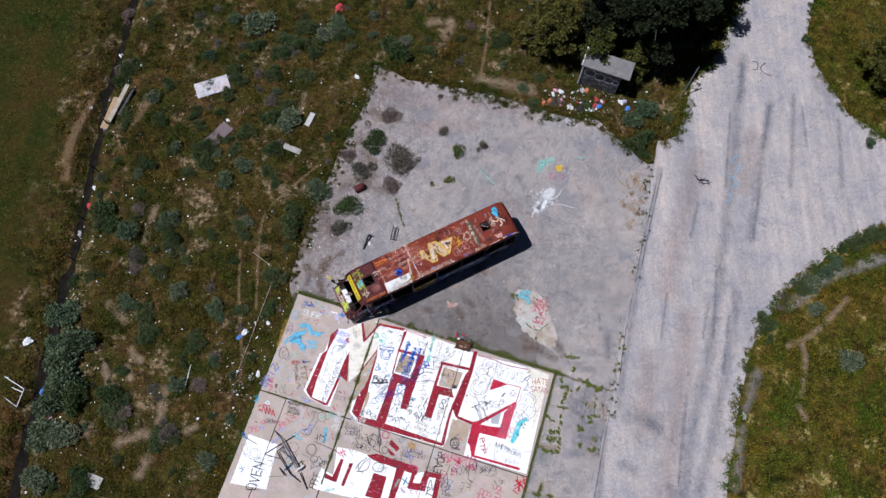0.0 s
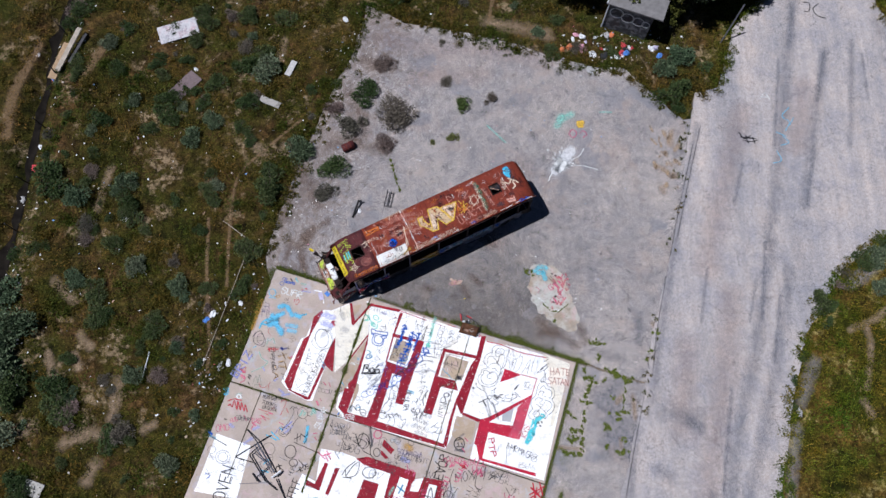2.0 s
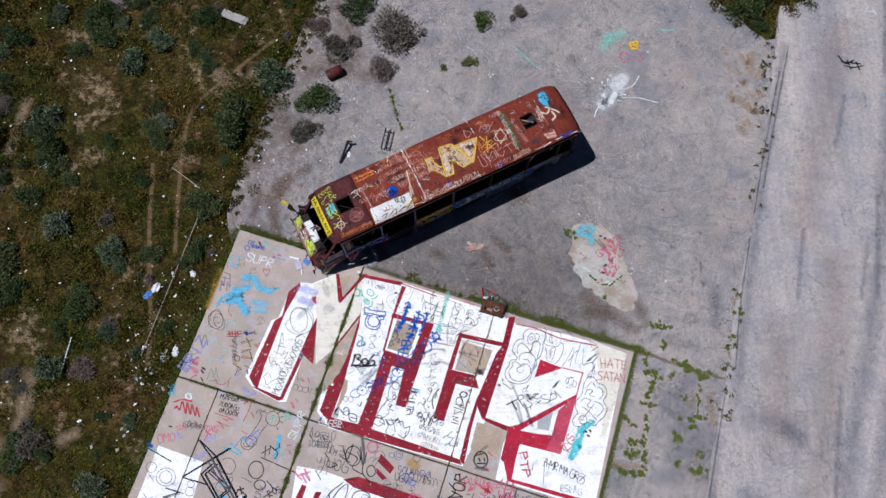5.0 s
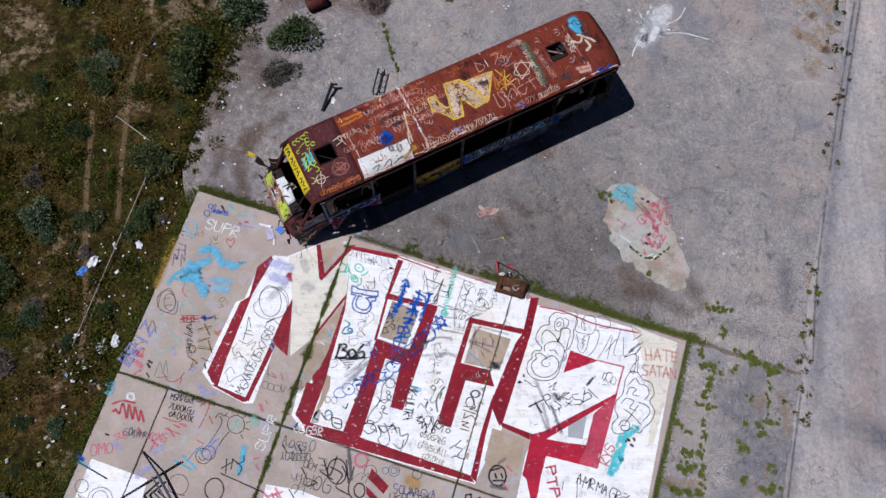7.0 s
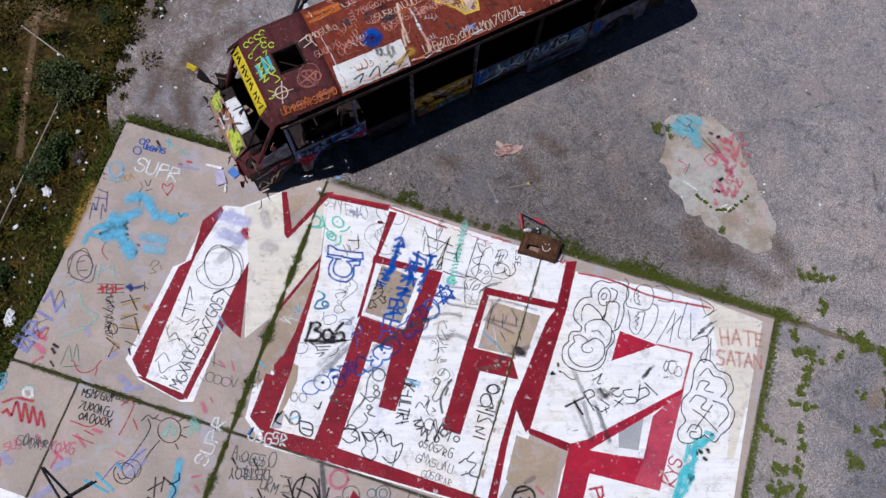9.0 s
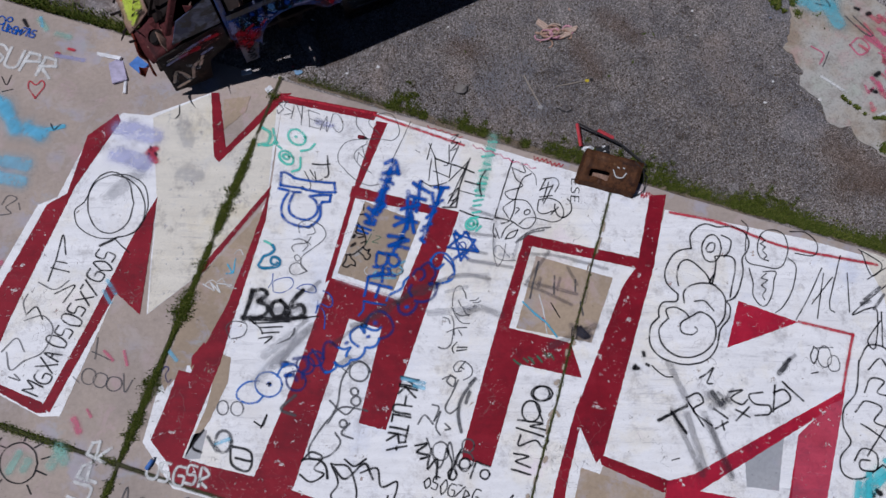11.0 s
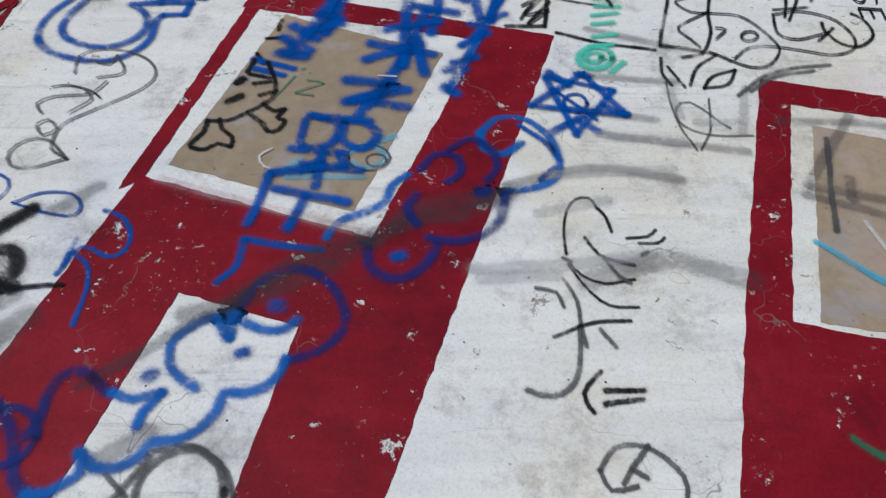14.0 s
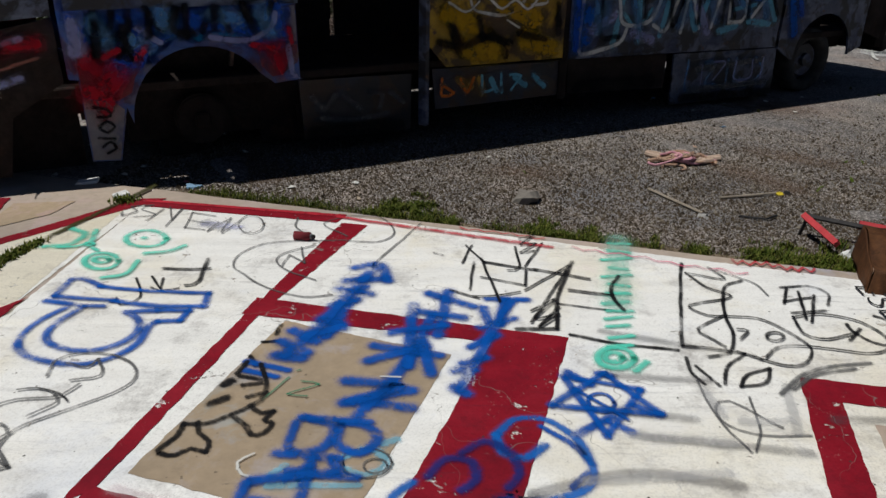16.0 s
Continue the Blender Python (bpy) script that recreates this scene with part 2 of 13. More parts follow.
def concrete_material(name, tint=(0.425, 0.346, 0.284)):
    m = Mat(name, 0.85)
    r, g, b = tint
    col = m.ramp(m.noise(0.7, 6, 0.6, m.warped(0.4, 0.8)), (0.3, (r * .82, g * .84, b * .88)), (0.7, (r * 1.12, g * 1.12, b * 1.12)))
    col = m.mix(1.0, col, m.ramp(m.noise(14.0, 5, 0.7), (0.3, 0.88), (0.7, 1.08)), 'MULTIPLY')
    col = m.mix(1.0, col, m.ramp(m.noise(3.0, 6, 0.75), (0.62, 1.0), (0.75, 0.72)), 'MULTIPLY')
    col = m.mix(1.0, col, m.ramp(m.noise(30.0, 2, 0.5), (0.25, 0.55), (0.30, 1.0)), 'MULTIPLY')
    ghost = m.ramp(m.noise(1.7, 6, 0.7, m.warped(0.9, 1.2)), (0.50, 0.0), (0.60, 0.40))
    col = m.mix(ghost, col, m.ramp(m.noise(0.8, 3), (0.34, (0.37, 0.48, 0.52)), (0.42, (0.42, 0.42, 0.55)), (0.5, (0.50, 0.44, 0.41)), (0.62, (0.56, 0.37, 0.40))))
    scrape = m.ramp(m.noise(5.0, 6, 0.75, m.stretched(0.5, 2.0, 1.0, radians(-16))), (0.60, 0.0), (0.70, 0.35))
    col = m.mix(scrape, col, (0.20, 0.175, 0.155))
    m.colour(col)
    m.bsdf.inputs["Specular IOR Level"].default_value = 0.25
    m.bump(m.noise(60.0, 4, 0.6), 0.25, 0.004)
    return m.mat


SOIL, ASPHALT, ROAD, CONCRETE = soil_material(), asphalt_material(), road_material(), concrete_material("weathered_concrete")

# ---- ground ----
LOT = [(-9.4, 4.8), (-8.4, 8.9), (-6.6, 14.6), (-5.0, 18.8), (-4.3, 22.1), (-1.9, 20.8), (1.0, 20.4), (5.7, 19.3), (8.2, 18.2), (12.3, 17.6),
       (13.9, 16.0), (15.6, 14.2), (19.0, 15.0), (19.0, -40), (3.0, -40), (5.0, -10), (-7.0, -2.0)]
ROAD_OUT = [(-5.5, -60), (11.0, -6.5), (11.8, -3.7), (13.0, 1.4), (14.4, 6.1), (15.6, 11.6), (16.5, 16.1), (18.0, 16.6), (19.4, 20.9), (21.6, 23.6), (26.0, 33.0), (45, 75),
            (53, 75), (34, 38), (29.7, 28.7), (28.8, 25.6), (29.2, 22.6), (30.8, 18.8), (33.4, 16.6), (45, 13), (80, 10), (80, 2), (45, 8), (32, 9.9), (27.8, 7.7), (23.9, 4.4),
            (21.5, 0.9), (20.5, -2.1), (18.9, -8.4), (5, -60)]


def inside(poly, x, y):
    hit = False
    j = len(poly) - 1
    for i in range(len(poly)):
        (xi, yi), (xj, yj) = poly[i], poly[j]
        if (yi > y) != (yj > y) and x < (xj - xi) * (y - yi) / (yj - yi) + xi:
            hit = not hit
        j = i
    return hit


# the slab's own frame: u along its long edge, v across it
SU, SV = Vector((0.9595, -0.2815, 0)), Vector((-0.2815, -0.9595, 0))
SLAB_U0, SLAB_U1, SLAB_V0, SLAB_V1 = -9.45, 8.4, -1.45, 13.4


def slab_uv(x, y):
    return x * SU.x + y * SU.y, x * SV.x + y * SV.y


def paved(x, y):
    u, v = slab_uv(x, y)
    return inside(LOT, x, y) or inside(ROAD_OUT, x, y) or (SLAB_U0 < u < SLAB_U1 and SLAB_V0 < v < SLAB_V1)


def ditch_x(y):
    return -24.9 + 0.5 * math.sin(y * 0.11) + max(0.0, y - 18) * 0.12


def ground_z(x, y):
    d = (x - ditch_x(y)) / 0.8
    cut = -0.75 * math.exp(-d * d)
    bank = 0.30 * math.exp(-((x - ditch_x(y) - 2.4) / 1.5) ** 2)
    return -0.10 + cut + bank + 0.10 * noise.noise(Vector((x * 0.5, y * 0.5, 2))) + 0.05 * noise.noise(Vector((x * 1.9, y * 1.9, 7)))


def build_ground():
    xs = [-1800, -700, -300, -140, -80] + [-50 + 0.4 * i for i in range(263)] + [80, 140, 300, 700, 1800]
    ys = [-1800, -700, -300, -140, -70] + [-36 + 0.4 * i for i in range(251)] + [90, 140, 300, 700, 1800]
    verts, faces = [], []
    for y in ys:
        for x in xs:
            near = -50 < x < 55 and -36 < y < 64
            z = ground_z(x, y) if near else -0.1
            if near and paved(x, y):
                z = -0.30
            verts.append((x, y, z))
    w = len(xs)
    for j in range(len(ys) - 1):
        for i in range(w - 1):
            a = j * w + i
            faces.append((a, a + 1, a + w + 1, a + w))
    ob = mesh_object("ground", verts, faces, SOIL, smooth=True)
    tagged(ob, "rough scrubby soil with sparse green grass and bare patches", "ground", kind="structure")


build_ground()
lot = sheet("pavement", resample(LOT, 0.25, 0.16), -0.05, 0.3, ASPHALT)
tagged(lot, "cracked grey old asphalt lot around the bus", "pavement", kind="structure")
road = sheet("road", resample(ROAD_OUT, 0.3, 0.12), -0.040, 0.3, ROAD)
tagged(road, "worn pale grey road with dark wheel streaks", "road", kind="structure")

# ---- painted concrete slab ----
def on_slab(u, v, z=0.0):
    p = SU * u + SV * v
    return Vector((p.x, p.y, z))


def paint_material(name, rgb, wear=0.35, rough=0.6, chip=None):
    """A coat of house paint on concrete: uneven, scuffed, flaked in places."""
    m = Mat(name, rough)
    r, g, b = rgb
    if min(rgb) > 0.5:
        # thin old coats give it yellowish, bluish and pinkish fields
        tone = m.ramp(m.noise(0.75, 6, 0.65, m.warped(0.7, 0.9)), (0.30, (r * .86, g * .89, b * .97)), (0.44, (r * .99, g * .99, b * .99)), (0.54, (r, g, b)), (0.64, (r * .98, g * .95, b * .87)), (0.74, (r * .97, g * .88, b * .90)))
    else:
        tone = m.ramp(m.noise(1.4, 7, 0.72, m.warped(0.5, 0.9)), (0.30, (r * .62, g * .75, b * .80)), (0.5, (r, g, b)), (0.70, (min(r * 1.22, .9), g * 1.3 + .006, b * 1.25 + .006)))
    roller = m.ramp(m.noise(3.0, 4, 0.6, m.stretched(0.25, 2.2, 1.0, radians(16))), (0.35, 0.92), (0.65, 1.05))
    col = m.mix(1.0, tone, roller, 'MULTIPLY')
    dirt = m.ramp(m.noise(2.3, 8, 0.80), (0.52, 0.0), (0.72, 0.66))
    pale = min(rgb) > 0.5
    grey = (0.16, 0.135, 0.13) if pale else (r * .30, g * .6 + .004, b * .6 + .004)
    col = m.mix(dirt, col, grey)
    drag = m.ramp(m.noise(3.5, 7, 0.8, m.stretched(0.30, 4.0, 1.0, radians(-8))), (0.54, 0.0), (0.68, 0.55))
    drag = m.mix(1.0, drag, m.ramp(m.noise(0.8, 3), (0.47, 0.0), (0.56, 1.0)), 'MULTIPLY')
    col = m.mix(drag, col, (0.30, 0.29, 0.31) if pale else (r * .55, g + .012, b + .014))
    stain = m.ramp(m.noise(0.9, 5, 0.65, m.warped(0.6, 0.7)), (0.52, 0.0), (0.72, 0.30))
    col = m.mix(stain, col, (0.72 * r, 0.64 * g, 0.50 * b))
    scratch = m.ramp(m.noise(16.0, 5, 0.8, m.stretched(0.06, 1.0, 1.0, radians(40))), (0.64, 0.0), (0.70, 0.30))
    col = m.mix(scratch, col, (0.36, 0.33, 0.33) if pale else (min(r * 1.3, .8), g + .05, b + .05))
    specks = m.ramp(m.voronoi(11.0, 'F1', m.warped(0.05, 8.0)), (0.045, 1.0), (0.07, 0.0))
    few = m.ramp(m.noise(5.0, 2), (0.48, 0.0), (0.53, 1.0))
    specks = m.mix(1.0, specks, few, 'MULTIPLY')
    col = m.mix(specks, col, (0.05, 0.045, 0.04))
    grain = m.ramp(m.noise(90.0, 3, 0.7), (0.34, 0.86), (0.5, 1.0), (0.68, 1.04))
    col = m.mix(1.0, col, grain, 'MULTIPLY')
    hair = m.ramp(m.voronoi(1.1, 'DISTANCE_TO_EDGE', m.warped(0.9, 2.2)), (0.0, 0.8), (0.0035, 0.0))
    hair = m.mix(1.0, hair, m.ramp(m.noise(0.7, 3), (0.50, 0.0), (0.56, 1.0)), 'MULTIPLY')
    col = m.mix(hair, col, (0.20, 0.18, 0.17))
    grime = m.ramp(m.noise(11.0, 8, 0.82), (0.60, 0.0), (0.72, 0.5))
    grime = m.mix(1.0, grime, m.ramp(m.noise(1.7, 5, 0.7), (0.48, 0.0), (0.60, 1.0)), 'MULTIPLY')
    col = m.mix(grime, col, (0.10, 0.09, 0.09) if pale else (r * .30, g * .5 + .006, b * .5 + .006))
    if chip:
        # chips down to the coat below, in clusters
        flecks = m.ramp(m.noise(26.0, 5, 0.75), (0.62, 0.0), (0.66, 1.0))
        flecks = m.mix(1.0, flecks, m.ramp(m.noise(1.5, 5, 0.7), (0.50, 0.0), (0.62, 1.0)), 'MULTIPLY')
        col = m.mix(flecks, col, chip)
    m.colour(col)
    m.bsdf.inputs["Specular IOR Level"].default_value = 0.12
    flake = m.ramp(m.noise(6.5, 7, 0.75, m.warped(0.2, 3.0)), (wear * 0.80, 0.0), (wear * 0.80 + 0.03, 1.0))
    m.cover(flake)
    m.bump(m.noise(70.0, 4, 0.6), 0.2, 0.003)
    return m.mat


def spray_material(name, rgb, strength=0.95, rough=0.6, soft=False):
    """Spray can lines: dense in the middle, misty at the rims, thin in places."""
    m = Mat(name, rough)
    r, g, b = rgb
    m.colour(m.ramp(m.noise(5.0, 4), (0.3, (r * .8, g * .8, b * .8)), (0.7, (min(1, r * 1.2), min(1, g * 1.2), min(1, b * 1.2)))))
    m.bsdf.inputs["Specular IOR Level"].default_value = 0.10
    uv = m.nt.nodes.new("ShaderNodeUVMap")
    off = m.nt.nodes.new("ShaderNodeVectorMath")
    off.operation = 'LENGTH'
    m.link(uv.outputs[0], off.inputs[0])
    rim = m.maths('SUBTRACT', 1.0, off.outputs["Value"])
    mist = m.maths('ADD', rim, m.maths('MULTIPLY', m.maths('SUBTRACT', m.noise(70.0, 3, 0.75), 0.5), 0.60))
    if soft:
        body = m.ramp(mist, (0.02, 0.0), (0.26, strength * 0.12), (0.44, strength * 0.34), (0.60, strength * 0.80), (0.80, strength))
    else:
        body = m.ramp(mist, (0.10, 0.0), (0.36, strength * 0.10), (0.52, strength * 0.24), (0.62, strength * 0.80), (0.74, strength))
    fade = m.ramp(m.noise(6.0, 7, 0.78, m.warped(0.15, 5.0)), (0.33, 0.22), (0.47, 0.85), (0.60, 1.0))
    m.cover(m.maths('MULTIPLY', body, fade))
    return m.mat


COATS = {
    "WHITE": paint_material("white_coat", (0.90, 0.89, 0.875), 0.41, 0.6, (0.42, 0.36, 0.32)),
    "CREAM": paint_material("cream_coat", (0.76, 0.71, 0.60), 0.44),
    "TAN": concrete_material("bare_concrete", (0.40, 0.305, 0.21)),
    "GREY": concrete_material("grey_patch", (0.40, 0.40, 0.40)),
    "RED": paint_material("red_coat", (0.245, 0.008, 0.020), 0.455, 0.6, (0.60, 0.42, 0.40)),
    "CRIMSON": paint_material("crimson_coat", (0.43, 0.014, 0.040), 0.455, 0.6, (0.66, 0.50, 0.48)),
    "PINK": paint_material("faded_red_coat", (0.50, 0.06, 0.10), 0.47, 0.6, (0.70, 0.60, 0.58)),
}
INKS = {
    "BLUE": spray_material("blue_spray", (0.003, 0.085, 0.42), 0.92, soft=True),
    "AZURE": spray_material("azure_spray", (0.010, 0.135, 0.52), 0.90, soft=True),
    "NAVY": spray_material("navy_spray", (0.010, 0.030, 0.20), 0.74, soft=True),
    "TEAL": spray_material("teal_spray", (0.01, 0.20, 0.36), soft=True),
    "TEALMINT": spray_material("mint_spray", (0.10, 0.62, 0.48), 0.85, soft=True),
    "CYAN": spray_material("cyan_spray", (0.10, 0.50, 0.72), 0.80),
    "CYANPALE": spray_material("pale_cyan_spray", (0.20, 0.58, 0.80), 0.55),
    "BLACK": spray_material("black_spray", (0.010, 0.010, 0.012)),
    "GREYINK": spray_material("grey_spray", (0.10, 0.10, 0.105), 0.80),
    "DUST": spray_material("dusty_spray", (0.07, 0.065, 0.08), 0.36),
    "SCUFF": spray_material("scuff", (0.46, 0.46, 0.48), 0.40),
    "REDLINE": spray_material("red_spray", (0.50, 0.030, 0.050), 0.85),
    "RUSTINK": spray_material("rust_spray", (0.58, 0.22, 0.17), 0.45),
    "PINKINK": spray_material("pink_spray", (0.70, 0.13, 0.24), 0.6),
    "WHITEINK": spray_material("white_spray", (0.75, 0.75, 0.72), 0.85),
    "PURPLE": spray_material("purple_spray", (0.13, 0.12, 0.42), 0.85),
    "OCHRE": spray_material("ochre_spray", (0.50, 0.28, 0.05), 0.60),
    "GREENINK": spray_material("green_spray", (0.03, 0.22, 0.13), 0.7),
    "MINT": spray_material("pale_mint_spray", (0.30, 0.62, 0.52), 0.45),
    "CHIP": spray_material("worn_to_concrete", (0.46, 0.37, 0.28), 0.9),
    "ROSE": spray_material("rosy_wash", (0.72, 0.52, 0.56), 0.30),
    "MOSS": spray_material("moss_in_joint", (0.050, 0.048, 0.018), 0.95),
    "AQUA": spray_material("aqua_spray", (0.10, 0.62, 0.68), 0.75),
    "LILAC": spray_material("lilac_spray", (0.40, 0.42, 0.72), 0.5),
}
COAT_Z = {"WHITE": 0.0030, "CREAM": 0.0042, "TAN": 0.0054, "GREY": 0.0060, "RED": 0.0072, "CRIMSON": 0.0078, "PINK": 0.0084}
WHITE, CREAM, TAN, GREY, RED, CRIMSON, PINK = "WHITE", "CREAM", "TAN", "GREY", "RED", "CRIMSON", "PINK"
BLUE, NAVY, TEAL, TEALMINT, CYAN, CYANPALE, BLACK, GREYINK, DUST, SCUFF = "BLUE", "NAVY", "TEAL", "TEALMINT", "CYAN", "CYANPALE", "BLACK", "GREYINK", "DUST", "SCUFF"
REDLINE, RUSTINK, PINKINK, WHITEINK, PURPLE, OCHRE, GREENINK, MINT, LILAC = "REDLINE", "RUSTINK", "PINKINK", "WHITEINK", "PURPLE", "OCHRE", "GREENINK", "MINT", "LILAC"

ROSE, CHIP, AQUA, AZURE = "ROSE", "CHIP", "AQUA", "AZURE"
slab = holder("concrete_slab", Matrix(), "large concrete slab covered with red and white lettering and spray tags", "slab", kind="structure")
JOINT_U, JOINT_V = -3.67, 5.29


def panel(u0, u1, v0, v1):
    """One cast panel, with worn edges."""
    g = 0.035
    out = []
    for a, b in (((u0, v0), (u0, v1)), ((u0, v1), (u1, v1)), ((u1, v1), (u1, v0)), ((u1, v0), (u0, v0))):
        out.append(on_slab(*a))
    mid = on_slab((u0 + u1) / 2, (v0 + v1) / 2)
    ring = resample(out, 0.15, 0.018, 2.5)
    ring = [p + (mid - p).normalized() * g for p in ring]
    n = len(ring)
    inner = [p + (mid - p).normalized() * 0.02 for p in ring]
    tris = tessellate_polygon([inner])
    verts = [(p.x, p.y, 0.0) for p in inner] + [(p.x, p.y, -0.016) for p in ring] + [(p.x, p.y, -0.25) for p in ring]
    faces = []
    for a, b, c in tris:
        pa, pb, pc = inner[a], inner[b], inner[c]
        up = (pb.x - pa.x) * (pc.y - pa.y) - (pb.y - pa.y) * (pc.x - pa.x)
        faces.append((a, b, c) if up > 0 else (a, c, b))
    for i in range(n):
        j = (i + 1) % n
        faces += [(i, i + n, j + n, j), (i + n, i + 2 * n, j + 2 * n, j + n)]
    return mesh_object("panel", verts, faces, CONCRETE, slab)


panel(SLAB_U0, JOINT_U, SLAB_V0, JOINT_V)
panel(JOINT_U, 2.31, SLAB_V0, JOINT_V)
panel(2.31, SLAB_U1, SLAB_V0, JOINT_V)
panel(SLAB_U0, -7.65, JOINT_V, SLAB_V1)
panel(-7.65, JOINT_U, JOINT_V, SLAB_V1)
panel(JOINT_U, 2.31, JOINT_V, SLAB_V1)
panel(2.31, SLAB_U1, JOINT_V, SLAB_V1)
LAYER = [0]


def fill(coat, outline):
    ring = resample([on_slab(*p) for p in outline], 0.03, 0.008, 13.0)
    tris = tessellate_polygon([ring])
    faces = []
    for a, b, c in tris:
        pa, pb, pc = ring[a], ring[b], ring[c]
        up = (pb.x - pa.x) * (pc.y - pa.y) - (pb.y - pa.y) * (pc.x - pa.x)
        faces.append((a, b, c) if up > 0 else (a, c, b))
    LAYER[0] = (LAYER[0] + 1) % 6
    z = COAT_Z[coat] + LAYER[0] * 0.00012
    name = {"WHITE": "white_letter", "CREAM": "cream_letter", "RED": "red_outline", "CRIMSON": "crimson_outline", "PINK": "faded_outline"}.get(coat, "bare_patch")
    return mesh_object(name, [(p.x, p.y, z) for p in ring], faces, COATS[coat], slab)


def smooth_line(pts, step=0.035):
    """A Catmull-Rom curve through the points."""
    if len(pts) == 2:
        n = max(2, int((pts[1] - pts[0]).length / step))
        return [pts[0].lerp(pts[1], i / n) for i in range(n + 1)]
    p = [pts[0] * 2 - pts[1]] + pts + [pts[-1] * 2 - pts[-2]]
    out = []
    for i in range(1, len(p) - 2):
        a, b, c, d = p[i - 1:i + 3]
        n = max(2, int((c - b).length / step))
        for k in range(n):
            t = k / n
            out.append(0.5 * (2 * b + (c - a) * t + (2 * a - 5 * b + 4 * c - d) * t * t + (3 * b - a - 3 * c + d) * t ** 3))
    out.append(pts[-1])
    return out


def broken(line):
    """Splits a line where it turns back sharply."""
    out, run = [], [line[0]]
    for i in range(1, len(line)):
        run.append(line[i])
        if i + 1 < len(line):
            a, b = line[i] - line[i - 1], line[i + 1] - line[i]
            if a.length > 1e-6 and b.length > 1e-6 and a.normalized().dot(b.normalized()) < 0.1 and len(run) > 1:
                out.append(run)
                run = [line[i]]
    if len(run) > 1:
        out.append(run)
    return out


def ribbons(name, lines, width, material, parent=None, label=""):
    """Flat soft-edged strokes with round ends; each line is a list of points on an upward surface."""
    verts, faces, uvs = [], [], []
    pieces = [piece for line in lines for piece in broken(line)]
    for k, line in enumerate(pieces):
        lift = (k % 10) * 0.0005
        base = len(verts)
        d0, d1 = (line[1] - line[0]).normalized(), (line[-1] - line[-2]).normalized()
        path = [(line[0] - d0 * width, -1.0)] + [(p, 0.0) for p in line] + [(line[-1] + d1 * width, 1.0)]
        n = len(path)
        for i, (p, end) in enumerate(path):
            d = path[min(i + 1, n - 1)][0] - path[max(i - 1, 0)][0]
            side = Vector((-d.y, d.x, 0))
            if side.length < 1e-6:
                side = Vector((1, 0, 0))
            side.normalize()
            w = width * (1.0 + 0.25 * noise.noise(p * 5.0))
            q = p + 0.006 * Vector((noise.noise(p * 7), noise.noise(p * 7 + Vector((4, 4, 4))), 0))
            for s, u in ((-w, -1.0), (w, 1.0)):
                verts.append((q.x + side.x * s, q.y + side.y * s, q.z + lift))
                uvs.append((u, end))
        for i in range(n - 1):
            a = base + 2 * i
            faces.append((a, a + 1, a + 3, a + 2))
    ob = mesh_object(name, verts, faces, material, parent, label)
    layer = ob.data.uv_layers.new(name="across")
    for loop in ob.data.loops:
        layer.data[loop.index].uv = uvs[loop.vertex_index]
    if len(pieces) > 1 and parent:
        tagged(ob, kind="stuff")
    return ob


def tag(ink, width, strokes):
    LAYER[0] = (LAYER[0] + 1) % 6
    z = 0.0105 + LAYER[0] * 0.0008
    lines = [smooth_line([on_slab(u, v, z) for u, v in s]) for s in strokes]
    wide = 1.75 if width < 0.036 else 1.3 if width < 0.08 else 1.2
    return ribbons("spray_tag", lines, width * wide * (1.12 if ink in ("BLUE", "AZURE", "NAVY", "TEALMINT", "TEAL") else 1.0), INKS[ink], slab)


def lettering(text, size):
    """The outline of a word in the built-in font, as a flat bmesh."""
    cu = bpy.data.curves.new("lettering", 'FONT')
    cu.body, cu.size, cu.offset = text, size, -0.004
    ob = bpy.data.objects.new("lettering", cu)
    scene.collection.objects.link(ob)
    bpy.context.view_layer.update()
    me = bpy.data.meshes.new_from_object(ob.evaluated_get(bpy.context.evaluated_depsgraph_get()))
    bm = bmesh.new()
    bm.from_mesh(me)
    bpy.data.objects.remove(ob)
    bpy.data.curves.remove(cu)
    return bm


INK_BLACK = paint_material("black_marker", (0.02, 0.02, 0.022), 0.40)
INK_GREY = paint_material("grey_marker", (0.09, 0.09, 0.10), 0.42)


def word(text, ink, start, turn, length, height):
    """A readable word, laid on the slab from its start along its own direction."""
    bm = lettering(text, height * 1.4)
    wide = max(v.co.x for v in bm.verts)
    a = radians(turn)
    d = (SU * math.cos(a) - SV * math.sin(a)).normalized()
    up = Vector((-d.y, d.x, 0))
    o = on_slab(*start, 0.0165) - up * height * 0.5
    for v in bm.verts:
        v.co = o + d * (v.co.x * length / wide) + up * v.co.y
    return part("word", bm, INK_BLACK if ink == "BLACK" else INK_GREY, slab)




def cursive(rnd, x, y, length, high, turn=0.0):
    """A line of joined-up, unreadable handwriting."""
    pts, t, ph = [], 0.0, rnd.uniform(0, 6.28)
    c, s = math.cos(turn), math.sin(turn)
    while t < length:
        ph += rnd.uniform(0.7, 1.5)
        r = high * rnd.uniform(0.35, 0.6) * (1.7 if rnd.random() < 0.15 else 1.0)
        a, b = t + 0.42 * r * math.cos(ph), r * math.sin(ph)
        pts.append((x + a * c - b * s, y + a * s + b * c))
        t += high * rnd.uniform(0.08, 0.20)
    return pts


